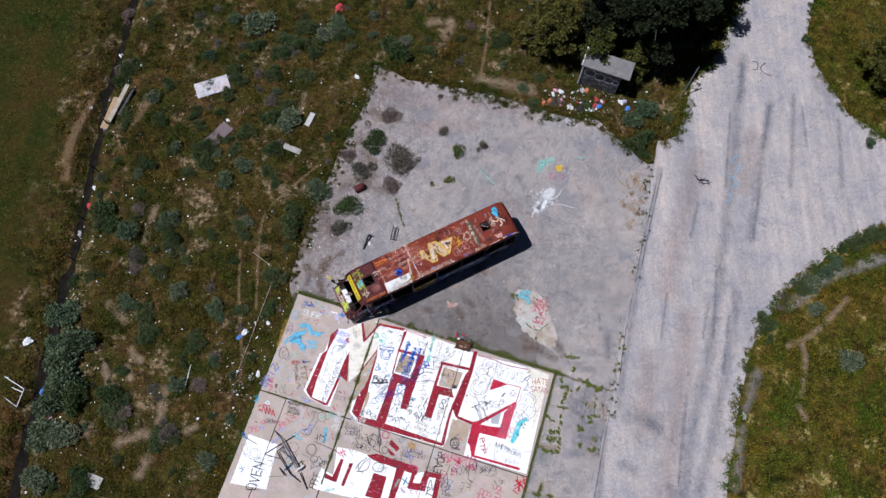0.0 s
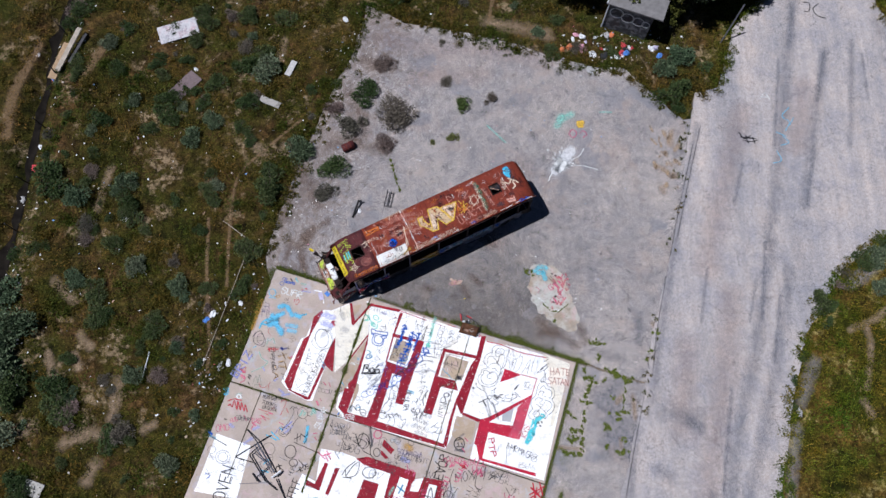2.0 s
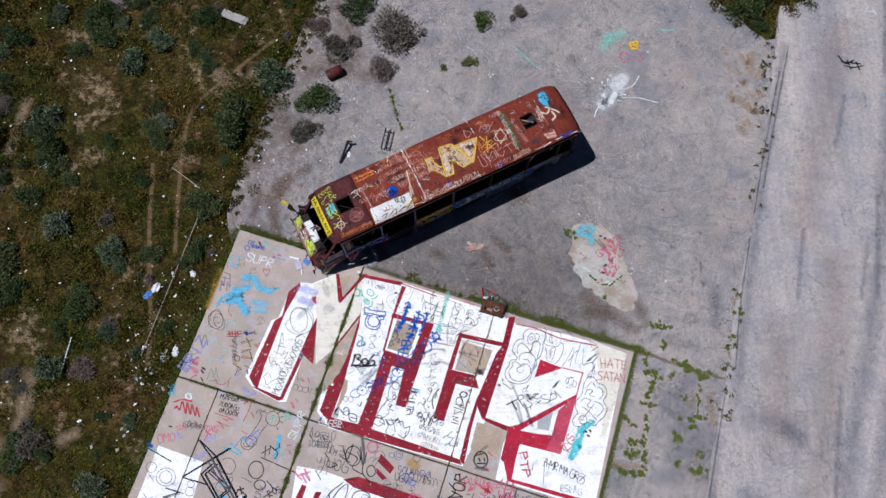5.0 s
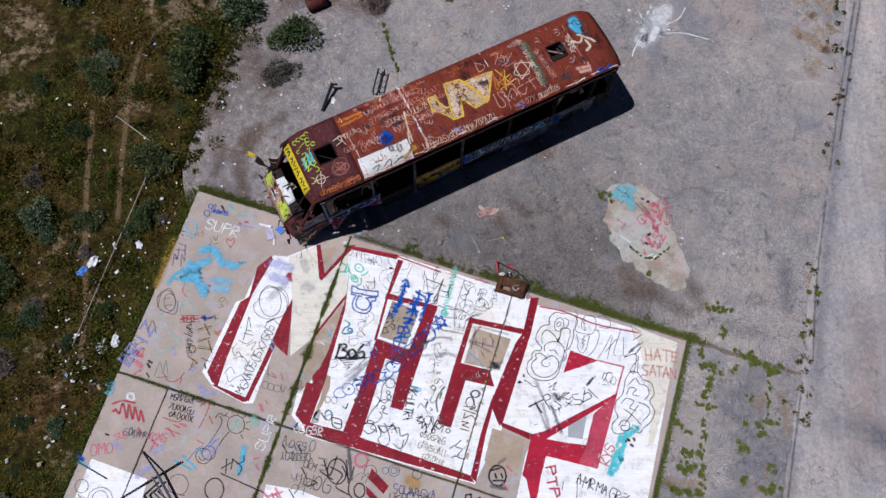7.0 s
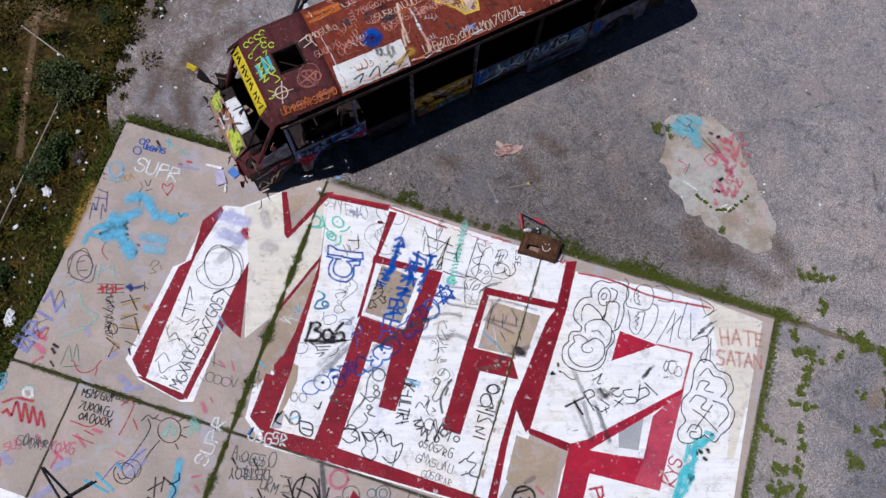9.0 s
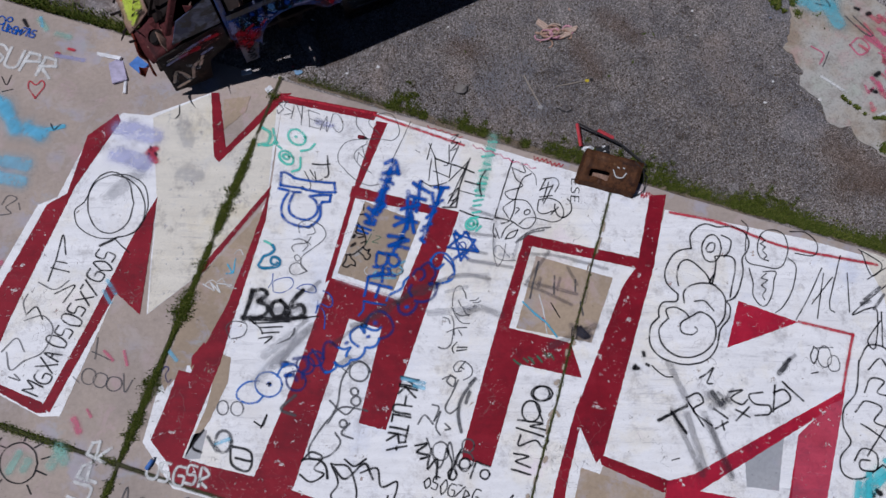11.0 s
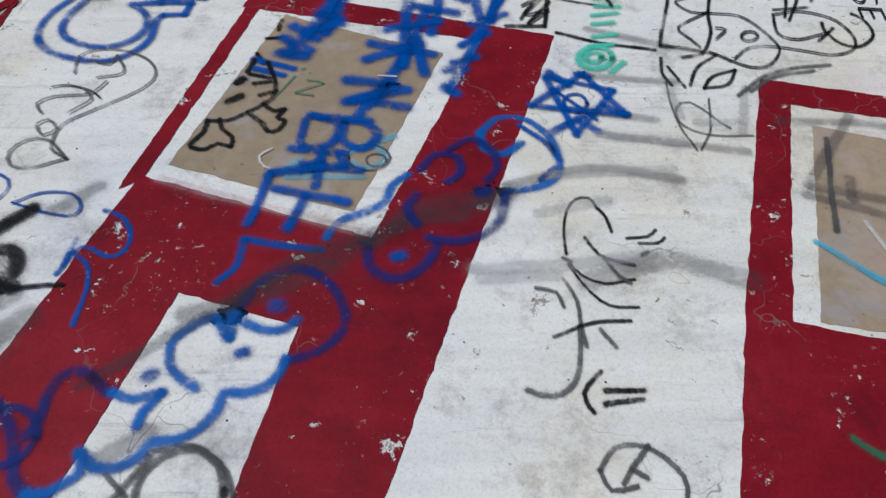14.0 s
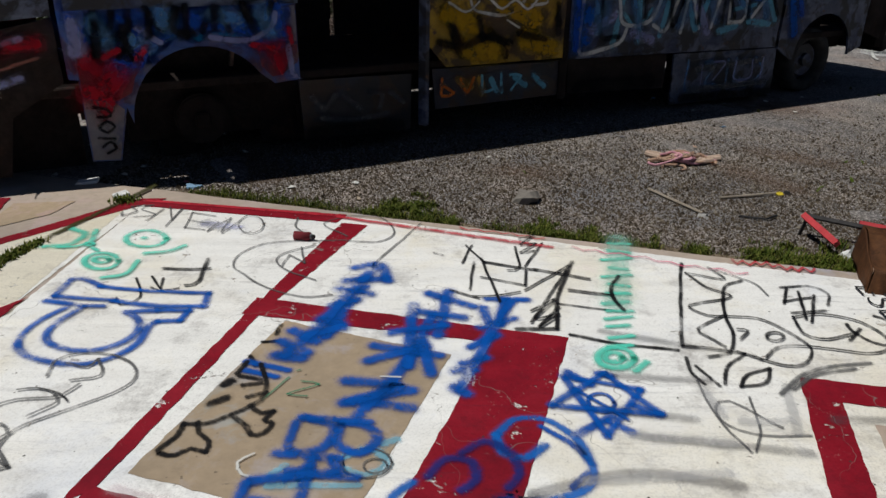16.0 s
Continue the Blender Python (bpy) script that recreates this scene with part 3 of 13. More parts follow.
GLYPHS = {"A": "06 23 40|13 33", "B": "00 06 36 34 03|33 30 00", "E": "40 00 06 46|03 33", "F": "00 06 46|03 33", "H": "00 06|40 46|03 43", "I": "20 26", "K": "00 06|46 02 40", "L": "06 00 40",
          "M": "00 06 23 46 40", "N": "00 06 40 46", "O": "10 02 05 16 36 45 42 30 10", "P": "00 06 36 44 03", "R": "00 06 36 44 03 40", "S": "45 36 16 04 33 42 30 10 01", "T": "20 26|06 46",
          "U": "06 01 10 30 41 46", "V": "06 20 46", "W": "06 10 23 30 46", "Y": "06 23 46|23 20", "Z": "06 46 00 40", "-": "03 43"}


def script(text, ink, width, a, b, height):
    """A word written by hand from a to b, in single strokes."""
    rnd = random.Random(len(text) * 7 + int(100 * abs(a[0])))
    n, strokes = len(text), []
    dx, dy = (b[0] - a[0]) / n, (b[1] - a[1]) / n
    length = math.hypot(dx, dy)
    up = (dy / length, -dx / length)
    for k, ch in enumerate(text):
        lean, drop = rnd.uniform(-0.10, 0.10), rnd.uniform(-0.08, 0.08)
        for run in GLYPHS.get(ch, "").split("|"):
            pts = []
            for p in run.split():
                s, h = int(p[0]) / 4 * 0.78, int(p[1]) / 6 + drop
                s += lean * h + rnd.uniform(-0.03, 0.03)
                pts.append((a[0] + dx * (k + s) + up[0] * h * height, a[1] + dy * (k + s) + up[1] * h * height))
            strokes += [list(q) for q in zip(pts, pts[1:])] if ch not in "OSU" else [pts]
    tag(ink, width, strokes)


def scrawl_strokes(seed, a, b, height, flip=1):
    """A line of unreadable hand lettering from a to b: bars, arches, loops and hooks."""
    rnd = random.Random(seed)
    length = math.hypot(b[0] - a[0], b[1] - a[1])
    n = max(3, int(length / (0.62 * height)))
    dx, dy = (b[0] - a[0]) / n, (b[1] - a[1]) / n
    up = (dy * n / length * height, -dx * n / length * height)
    shapes = ("00 16 30|13 23", "00 06 34 02 30", "06 01 20 41 46", "00 06 23 46 40", "36 06 03 33 30 00", "10 03 16 36 43 30 10", "06 40|46 00", "00 46|06 26", "46 16 03 10 40 43 23", "03 26 43 20 03")
    strokes, last = [], None
    for k in range(n):
        pick = rnd.choice([q for q in shapes if q != last])
        last = pick
        tall, drop = rnd.uniform(0.75, 1.15), rnd.uniform(-0.12, 0.12)
        for run in pick.split("|"):
            strokes.append([(a[0] + dx * (k + int(p[0]) / 4 * 0.8) + up[0] * (int(p[1]) / 6 * tall + drop), a[1] + dy * (k + int(p[0]) / 4 * 0.8) + up[1] * (int(p[1]) / 6 * tall + drop)) for p in run.split()])
    return [[(p, flip * q) for p, q in line] for line in strokes]


def scribble(seed, ink, width, a, b, height):
    tag(ink, width, scrawl_strokes(seed, a, b, height))


def scrawls(seed, ink, width, count, u0, u1, v0, v1, size):
    """Faint unreadable scrawl, as words of the tags' size."""
    rnd = random.Random(seed)
    for k in range(count):
        u, v = rnd.uniform(u0, u1), rnd.uniform(v0, v1)
        turn = rnd.choice((0.0, 0.15, -0.2, 1.4, 1.7, 3.1))
        strokes = []
        for n in range(rnd.randint(1, 2)):
            strokes.append(cursive(rnd, u - n * 1.3 * size * math.sin(turn), v + n * 1.3 * size * math.cos(turn), size * rnd.uniform(1.5, 3.5), size, turn))
        tag(ink, width, strokes)
# white ground coats of the large letters
fill(WHITE, [(-5.99, -0.01), (-5.55, -0.1), (-4.71, -0.82), (-4.14, 0.28), (-3.5, -1.1), (-3.1, 0.67), (-3.57, 2.09), (-4.19, 3.09), (-4.45, 2.37), (-4.78, 1.35), (-4.8, 4.91), (-5.08, 5), (-6.26, 4.82), (-6.79, 4.46), (-6.62, 1.93), (-6.38, 1.72), (-6.35, 0.62)])
fill(CREAM, [(-5.47, -0.08), (-4.7, -0.8), (-4.14, 0.28), (-3.56, -0.98), (-3.12, 0.61), (-3.57, 2.09), (-4.18, 3.06), (-4.8, 1.29)])
fill(WHITE, [(-3.52, -1.17), (-1.92, -1.32), (3.02, -1.28), (3.39, 0.27), (3.23, 3.14), (2.86, 5.14), (-2.78, 5.36), (-3.46, 4.89), (-3.56, 4.06), (-3.25, 3.78), (-3.5, 2.46), (-3.06, 0.66)])
fill(WHITE, [(3.25, -1.09), (5.54, -1.29), (7.45, -1.3), (8.07, -0.91), (8.3, 5.12), (4.26, 5.23), (4.17, 3.77), (4.27, 3.15), (3.2, 3.12), (3.19, 2.24)])
fill(WHITE, [(-9.08, 8.08), (-7.11, 8.12), (-6.79, 10.84), (-9.09, 11.16), (-9.05, 10.83)])
fill(WHITE, [(-3.48, 7.13), (-2.34, 6.98), (-1.04, 7.03), (-1.15, 7.44), (-1.49, 9.69), (-2.1, 9.76), (-4.07, 9.91), (-4.06, 9.26), (-3.98, 8.63), (-3.6, 8.71), (-3.15, 8.79)])
fill(WHITE, [(-1.04, 7.03), (1.79, 7.11), (2.33, 6.84), (3.3, 6.73), (3.41, 8.26), (1.05, 10.17), (-0.59, 10.46), (-1.15, 9.58), (-1.53, 9.58)])
# bare concrete left inside the letters
fill(TAN, [(-1.54, 0.27), (-0.56, 0.33), (-0.61, 1.57), (-1.56, 1.56)])
fill(TAN, [(1.41, 0.32), (2.69, 0.31), (2.61, 1.43), (1.42, 1.56)])
fill(TAN, [(-3.05, 0.84), (-3.06, 1.55), (-3.23, 1.95), (-3.25, 2.96), (-3.28, 3.6), (-3.42, 4.02), (-3.58, 3.77), (-3.65, 2.34)])
fill(TAN, [(-2.86, 3.31), (-2.68, 3.32), (-2.58, 3.69), (-2.63, 4.3), (-2.78, 4.92), (-2.75, 4.12)])
fill(GREY, [(-2.61, 4.44), (-2.55, 4.85), (-2.78, 4.94), (-2.79, 4.57)])
fill(TAN, [(-4.46, -0.77), (-4.04, -0.96), (-4.01, -0.66), (-4.24, -0.24)])
fill(TAN, [(2.91, 3.3), (4.02, 3.31), (4.1, 4.49), (3.58, 4.63), (2.95, 4.36)])
fill(GREY, [(5.23, 2.39), (5.75, 1.92), (5.81, 2.75), (5.34, 2.83)])
fill(TAN, [(-0.58, 8.16), (-0.12, 8.13), (-0.15, 9.03), (-0.59, 9.05)])
# red shades and outlines
fill(RED, [(-6.07, 0.04), (-5.96, 0.14), (-6.18, 1.45), (-6.19, 3.76), (-6.12, 4.75), (-6.36, 4.67), (-6.63, 4.41), (-6.48, 1.89), (-6.25, 1.61), (-6.38, 0.56)])
fill(RED, [(-6.23, 4.72), (-5.14, 4.8), (-5.01, 4.92), (-5.16, 4.97), (-6.35, 4.76)])
fill(RED, [(-4.82, 1.22), (-4.62, 1.92), (-4.29, 3.12), (-4.79, 2.91), (-4.97, 4.9), (-5.12, 4.87), (-5, 3.45), (-4.92, 1.92)])
fill(RED, [(-4.71, -0.82), (-4.58, -0.86), (-4.08, 0.07), (-3.6, -1.15), (-3.39, -1.24), (-4.09, 0.34), (-4.21, 0.28)])
fill(RED, [(-3.11, 0.47), (-3.1, 0.67), (-3.6, 2.16), (-3.67, 2.28), (-3.65, 2.04)])
fill(RED, [(-3.1, 0.58), (-2.98, 1.05), (-2.86, 2.83), (-2.8, 3.45), (-2.81, 4.92), (-2.98, 5.06), (-3.36, 4.82), (-3.35, 4.26), (-3.37, 3.74), (-3.18, 3.72), (-3.13, 3.24), (-3.05, 2.57), (-3.06, 1.55)])
fill(RED, [(-2.98, 5.06), (-2.81, 4.92), (-2.4, 4.91), (-1.74, 4.86), (2.65, 4.92), (2.84, 5.1), (-2.8, 5.31)])
fill(RED, [(-1.83, -1.18), (-1.63, -1.19), (-1.71, 0.24), (-1.62, 1.68), (-1.7, 1.77), (-1.79, 0.26)])
fill(RED, [(-1.83, 0.07), (-0, -0.02), (-0.01, 0.12), (-1.81, 0.27)])
fill(RED, [(-0.38, 0.02), (-0, -0.02), (-0.05, 3.65), (-0.47, 3.67), (-0.6, 2.21), (-0.48, 1.71)])
fill(RED, [(-1.64, 1.66), (-0.46, 1.69), (-0.19, 1.49), (-0.27, 2.35), (-0.6, 2.21), (-1.14, 2.2), (-1.09, 4.7), (-1.09, 5), (-1.7, 5.05), (-1.63, 3.39), (-1.65, 1.96)])
fill(RED, [(1.14, 0.02), (3.04, -0.15), (3.06, 0.03), (1.29, 0.19)])
fill(RED, [(1.14, 0.02), (1.3, 0.18), (1.31, 1.59), (2.3, 1.53), (2.6, 2.01), (1.63, 2.09), (1.62, 3.68), (1.15, 3.7), (1.12, 1.59)])
fill(RED, [(3.02, -0.01), (2.95, -1.26), (3.21, -1.36), (3.28, -0.09), (3.19, 3.01), (3.11, 3.17), (2.75, 2.73), (2.66, 2.3), (2.71, 1.81), (2.87, 0.4)])
fill(RED, [(2.65, 2.25), (2.75, 2.73), (2.76, 3.52), (2.89, 5.06), (2.67, 4.97), (2.6, 3.57), (2.62, 2.51)])
fill(RED, [(3.12, 3.03), (4.26, 3.09), (4.39, 3.31), (3.19, 3.17)])
fill(CRIMSON, [(4.7, 0.07), (4.67, 0.87), (5.68, 0.13)])
fill(CRIMSON, [(4.19, 3.1), (4.56, 2.88), (6.55, 0.96), (6.54, 1.15), (4.68, 3.1), (5.33, 3.02), (5.97, 2.9), (5.96, 1.85), (6.37, 1.25), (6.55, 1.11), (6.5, 3.5), (4.75, 3.62), (4.72, 4.61), (4.24, 4.42), (4.2, 3.38)])
fill(CRIMSON, [(4.29, 4.3), (4.36, 4.07), (4.87, 5.01), (7.84, 4.88), (7.83, 5.05), (4.74, 5.14)])
fill(CRIMSON, [(4.27, 3.15), (4.81, 3.36), (4.82, 4.27), (4.88, 5.02), (4.41, 4.53), (4.26, 4.03)])
fill(PINK, [(5.96, 1.85), (6.37, 1.25), (6.55, 1.11), (6.5, 3.5), (5.88, 3.5), (6.01, 2.8)])
tag(REDLINE, 0.03, [[(3.34, -1.07), (4.2, -1.14), (5.26, -1.05), (6.76, -1.2)], [(5.69, 0.12), (6.54, 0.07)], [(6.54, 0.07), (6.51, 1.06)], [(-3.48, -1.13), (-1.91, -1.29)], [(-1.9, -1.27), (-0.27, -1.19)]])
fill(RED, [(-3.56, -1.16), (-1.86, -1.34), (-1.87, -1.17), (-3.44, -1.03)])
fill(RED, [(-1.54, 7.05), (-0.98, 6.77), (1.74, 6.77), (1.8, 7.23), (-1.04, 7.22)])
fill(RED, [(0.47, 7.16), (0.99, 7.18), (0.92, 9.4), (0.58, 9.51)])
fill(RED, [(1.48, 6.97), (1.75, 6.82), (1.68, 8.12), (1.47, 8.14)])
fill(RED, [(2.21, 6.86), (3.3, 6.73), (3.42, 8.49), (3.14, 8.58), (3.01, 7.06), (2.57, 7.11), (2.58, 8), (1.56, 8.16), (1.56, 7.78), (2.15, 7.65)])
fill(RED, [(-0.79, 7.92), (0.05, 7.9), (0.11, 9.3), (-0.85, 9.37)])
fill(TAN, [(-0.55, 8.15), (-0.12, 8.13), (-0.14, 9.05), (-0.59, 9.05)])
fill(RED, [(-3.03, 7.73), (-2.84, 7.73), (-2.82, 9.16), (-3.61, 9.11), (-3.65, 8.83), (-3.17, 8.91)])
fill(RED, [(-2.42, 7.83), (-2.19, 7.76), (-2.29, 9.23), (-2.48, 9.23)])
fill(RED, [(-0.42, 5.67), (0.27, 6.01), (0.18, 6.29), (-0.44, 5.99)])
fill(RED, [(-0.42, 6.23), (0.12, 6.49), (-0.03, 6.62), (-0.34, 6.45)])
# blue tags
# the first big letter: blue, teal, grey and black tags
tag(BLUE, 0.0211, [[(-3.032, 0.211), (-2.962, 0.177), (-2.793, 0.232)], [(-2.804, 0.235), (-2.471, 0.192), (-2.13, 0.114)], [(-2.13, 0.114), (-2.059, 0.266)], [(-2.059, 0.266), (-2.312, 0.342), (-2.605, 0.367)], [(-2.605, 0.367), (-2.962, 0.421)], [(-2.962, 0.421), (-3.032, 0.211)], [(-2.608, 0.446), (-2.708, 0.468)]])
tag(BLUE, 0.0211, [[(-2.708, 0.468), (-2.973, 0.485)], [(-2.799, 0.517), (-2.824, 0.709), (-2.772, 0.872), (-2.657, 0.975), (-2.455, 0.999), (-2.292, 0.973), (-2.19, 0.87), (-2.158, 0.727), (-2.218, 0.552), (-2.205, 0.494)], [(-2.205, 0.494), (-2.093, 0.45)], [(-2.093, 0.45), (-2.114, 0.336)], [(-2.114, 0.336), (-2.279, 0.389)], [(-2.279, 0.389), (-2.433, 0.457)], [(-2.433, 0.457), (-2.307, 0.518), (-2.229, 0.637), (-2.246, 0.766), (-2.341, 0.856), (-2.485, 0.882), (-2.64, 0.83), (-2.713, 0.705), (-2.714, 0.509)]])
tag(GREYINK, 0.0099, [[(-2.376, 1.107), (-2.438, 0.971), (-2.376, 0.891), (-2.227, 0.856), (-2.058, 0.889), (-1.96, 0.993), (-1.973, 1.111), (-2.065, 1.268), (-2.178, 1.429), (-2.196, 1.521), (-2.142, 1.639), (-2.039, 1.672)], [(-2.039, 1.672), (-2.159, 1.775), (-2.26, 1.791), (-2.323, 1.713), (-2.294, 1.62), (-2.198, 1.59), (-2.039, 1.672)], [(-2.368, 0.988), (-2.247, 0.988), (-2.244, 0.909)], [(-2.244, 0.909), (-2.134, 1.03), (-2.243, 1.103)], [(-2.35, 1.431), (-2.41, 1.378), (-2.363, 1.309), (-2.273, 1.262), (-2.194, 1.218), (-2.175, 1.119)], [(-2.318, 1.508), (-2.287, 1.463), (-2.204, 1.507), (-2.239, 1.569), (-2.309, 1.523)], [(-2.215, 1.388), (-2.168, 1.265), (-2.241, 1.214)]])
tag(BLACK, 0.0079, [[(-2.418, 1.241), (-2.337, 1.201), (-2.215, 1.206), (-2.129, 1.245)]])
tag(TEALMINT, 0.0162, [[(-2.868, 1.407), (-2.769, 1.42), (-2.702, 1.45)]])
tag(TEAL, 0.0234, [[(-2.713, 1.439), (-2.662, 1.494), (-2.697, 1.576), (-2.789, 1.658), (-2.801, 1.748), (-2.814, 1.812), (-2.764, 1.843), (-2.688, 1.829)], [(-2.688, 1.829), (-2.567, 1.774), (-2.494, 1.711), (-2.512, 1.639), (-2.592, 1.602), (-2.654, 1.632), (-2.642, 1.704), (-2.577, 1.737), (-2.541, 1.692)]])
tag(BLUE, 0.007, [[(-2.54, 1.88), (-2.505, 1.996), (-2.525, 2.11)], [(-2.443, 2.129), (-2.485, 2.005), (-2.393, 1.913), (-2.262, 1.856), (-2.176, 1.907), (-2.189, 2.019), (-2.306, 2.131), (-2.415, 2.151), (-2.443, 2.129)], [(-2.098, 1.99), (-2.015, 1.903), (-1.878, 1.86), (-1.796, 1.91), (-1.79, 1.969), (-1.883, 1.992), (-2.098, 1.99)]])
tag(BLACK, 0.060, [[(-2.756, 2.229), (-2.732, 2.362), (-2.724, 2.567), (-2.713, 2.7)], [(-2.75, 2.242), (-2.609, 2.169), (-2.51, 2.223), (-2.595, 2.361)], [(-2.592, 2.367), (-2.436, 2.395), (-2.416, 2.539), (-2.615, 2.676)], [(-2.264, 2.25), (-2.366, 2.317), (-2.351, 2.451), (-2.253, 2.523), (-2.145, 2.455), (-2.153, 2.32), (-2.264, 2.25)], [(-1.992, 1.99), (-2.064, 2.153), (-2.092, 2.335), (-2.012, 2.447), (-1.892, 2.41), (-1.85, 2.294), (-1.936, 2.217), (-2.044, 2.286)], [(-2.742, 2.682), (-2.298, 2.577), (-1.8, 2.388)]])
tag(BLACK, 0.014, [[(-2.541, 2.721), (-2.015, 2.523)], [(-2.426, 2.753), (-2.091, 2.635)], [(-2.36, 2.826), (-2.118, 2.73)], [(-2.375, 2.917), (-2.189, 2.833), (-2.262, 2.961)], [(-1.915, 2.437), (-1.612, 2.315)], [(-2.587, 2.695), (-2.423, 2.758), (-2.346, 2.828)]])
tag(GREYINK, 0.0119, [[(-2.813, 3.039), (-2.923, 2.907), (-2.852, 2.784), (-2.643, 2.766), (-2.617, 2.945), (-2.776, 3.047)], [(-2.063, 2.905), (-1.907, 2.757), (-1.9, 2.601)], [(-2.43, 4.042), (-2.422, 4.111), (-2.456, 4.16), (-2.515, 4.164), (-2.573, 4.124), (-2.601, 4.056), (-2.587, 3.993), (-2.537, 3.965), (-2.475, 3.985), (-2.429, 4.044)], [(-2.207, 3.985), (-2.202, 4.056), (-2.243, 4.106), (-2.31, 4.113), (-2.372, 4.074), (-2.4, 4.006), (-2.38, 3.942), (-2.322, 3.911), (-2.253, 3.929), (-2.206, 3.987)]])
tag(BLACK, 0.0145, [[(-1.983, 4.119), (-1.835, 4.135), (-1.837, 3.97), (-1.853, 4.171)]])
tag(BLUE, 0.0109, [[(-1.68, 1.904), (-1.58, 1.917), (-1.49, 1.992), (-1.467, 2.085), (-1.52, 2.129), (-1.656, 2.116), (-1.671, 2.273)], [(-1.676, 2.15), (-1.578, 2.189), (-1.504, 2.302), (-1.457, 2.469)], [(-1.698, 2.086), (-1.675, 2.22)]])
# bare concrete and red remnants between the joint and the second letter
fill(TAN, [(-3.109, 0.883), (-3.002, 1.583), (-2.938, 2.287), (-2.866, 3.083), (-2.913, 3.742), (-3.03, 3.841), (-3.236, 3.621), (-3.405, 3.686), (-3.446, 4.094), (-3.562, 3.944), (-3.558, 3.443), (-3.541, 2.489), (-3.484, 2.223)])
fill(RED, [(-3.16, 3.221), (-3.258, 3.48), (-3.205, 3.643), (-3.118, 3.52), (-3.078, 3.294)])
tag(WHITEINK, 0.01, [[(-3.508, 2.381), (-3.424, 2.262), (-3.337, 2.284), (-3.286, 2.197), (-3.167, 2.273), (-3.01, 2.281)], [(-3.249, 1.749), (-3.197, 1.659), (-3.112, 1.721)]])
tag(CYAN, 0.016, [[(-3.285, 1.951), (-3.159, 2.042), (-3.199, 1.829)], [(-3.246, 2.098), (-3.154, 2.055)]])
tag(NAVY, 0.009, [[(-3.623, 3.849), (-3.581, 3.747), (-3.518, 3.766), (-3.532, 3.871), (-3.448, 3.958), (-3.424, 3.901)]])
# the row of blue bubbles
tag(BLUE, 0.0234, [[(-1.98, 3.52), (-1.95, 3.53)]])
tag(NAVY, 0.0281, [[(-1.74, 3.05), (-1.62, 3), (-1.52, 3.05), (-1.49, 3.13), (-1.54, 3.2), (-1.52, 3.28)], [(-1.88, 3.18), (-1.75, 3.15), (-1.69, 3.11)], [(-1.77, 3.33), (-1.67, 3.28), (-1.59, 3.34)]])
tag(BLUE, 0.0281, [[(-1.88, 3.18), (-1.79, 3.16)], [(-1.77, 3.33), (-1.7, 3.3)]])
tag(DUST, 0.063, [[(-1.052, 2.927), (-0.925, 2.779)], [(-1.064, 2.296), (-0.916, 2.197)], [(-1.895, 1.972), (-1.785, 1.784)], [(-1.884, 2.628), (-1.768, 2.411)]])
tag(DUST, 0.081, [[(-0.473, 1.73), (-0.328, 1.537), (-0.142, 1.453), (0.022, 1.267)], [(-0.903, 2.206), (-0.711, 1.877), (-0.482, 1.704)]])
tag(BLACK, 0.0315, [[(-0.098, 1.279), (-0.072, 1.281)]])
tag(NAVY, 0.02112, [[(-0.86, 2.18), (-0.83, 2.04), (-0.736, 1.95), (-0.618, 1.95), (-0.496, 2.03), (-0.431, 2.13), (-0.442, 2.23), (-0.502, 2.31), (-0.585, 2.37)], [(-1.52, 2.84), (-1.45, 2.88), (-1.36, 2.96), (-1.28, 3.07), (-1.2, 3.11)], [(-1.17, 2.68), (-1.27, 2.64), (-1.34, 2.65), (-1.37, 2.71), (-1.36, 2.78), (-1.33, 2.86), (-1.34, 2.92)]])
tag(AZURE, 0.01984, [[(-0.872, 2.24), (-0.956, 2.28), (-1.02, 2.36), (-1.04, 2.43), (-0.999, 2.51), (-0.931, 2.55), (-0.859, 2.57)], [(-0.907, 2.29), (-0.838, 2.34), (-0.874, 2.24)], [(-0.88, 2.23), (-0.793, 2.26), (-0.696, 2.26), (-0.637, 2.23), (-0.613, 2.18)], [(-0.589, 2.36), (-0.586, 2.42), (-0.611, 2.49), (-0.679, 2.54), (-0.747, 2.56), (-0.735, 2.63), (-0.766, 2.72), (-0.828, 2.78), (-0.898, 2.81), (-0.917, 2.87), (-0.97, 2.93), (-1.05, 2.95), (-1.12, 2.92), (-1.08, 2.98), (-1.14, 3.07), (-1.21, 3.1)]])
tag(AZURE, 0.01984, [[(-1.14, 2.68), (-1.05, 2.68), (-0.966, 2.63), (-0.993, 2.71), (-0.983, 2.77)]])
tag(BLUE, 0.02688, [[(-0.729, 2.15), (-0.709, 2.14)], [(-0.762, 2.39), (-0.75, 2.38)], [(-1.05, 2.58), (-1.04, 2.57)], [(-0.34, 1.76), (-0.324, 1.75)]])
tag(NAVY, 0.02112, [[(-0.478, 1.75), (-0.426, 1.85), (-0.328, 1.88), (-0.242, 1.83), (-0.199, 1.73), (-0.193, 1.65)], [(0.024, 1.26), (0.037, 1.42), (-0.023, 1.54), (-0.132, 1.61), (-0.234, 1.62)], [(-0.4, 1.23), (-0.363, 1.12), (-0.258, 1.1), (-0.211, 1.19), (-0.254, 1.27)], [(-0.308, 1.06), (-0.235, 0.961), (-0.115, 0.998), (-0.053, 1.11), (-0.08, 1.2)], [(-0.371, 1.4), (-0.38, 1.48), (-0.311, 1.56)]])
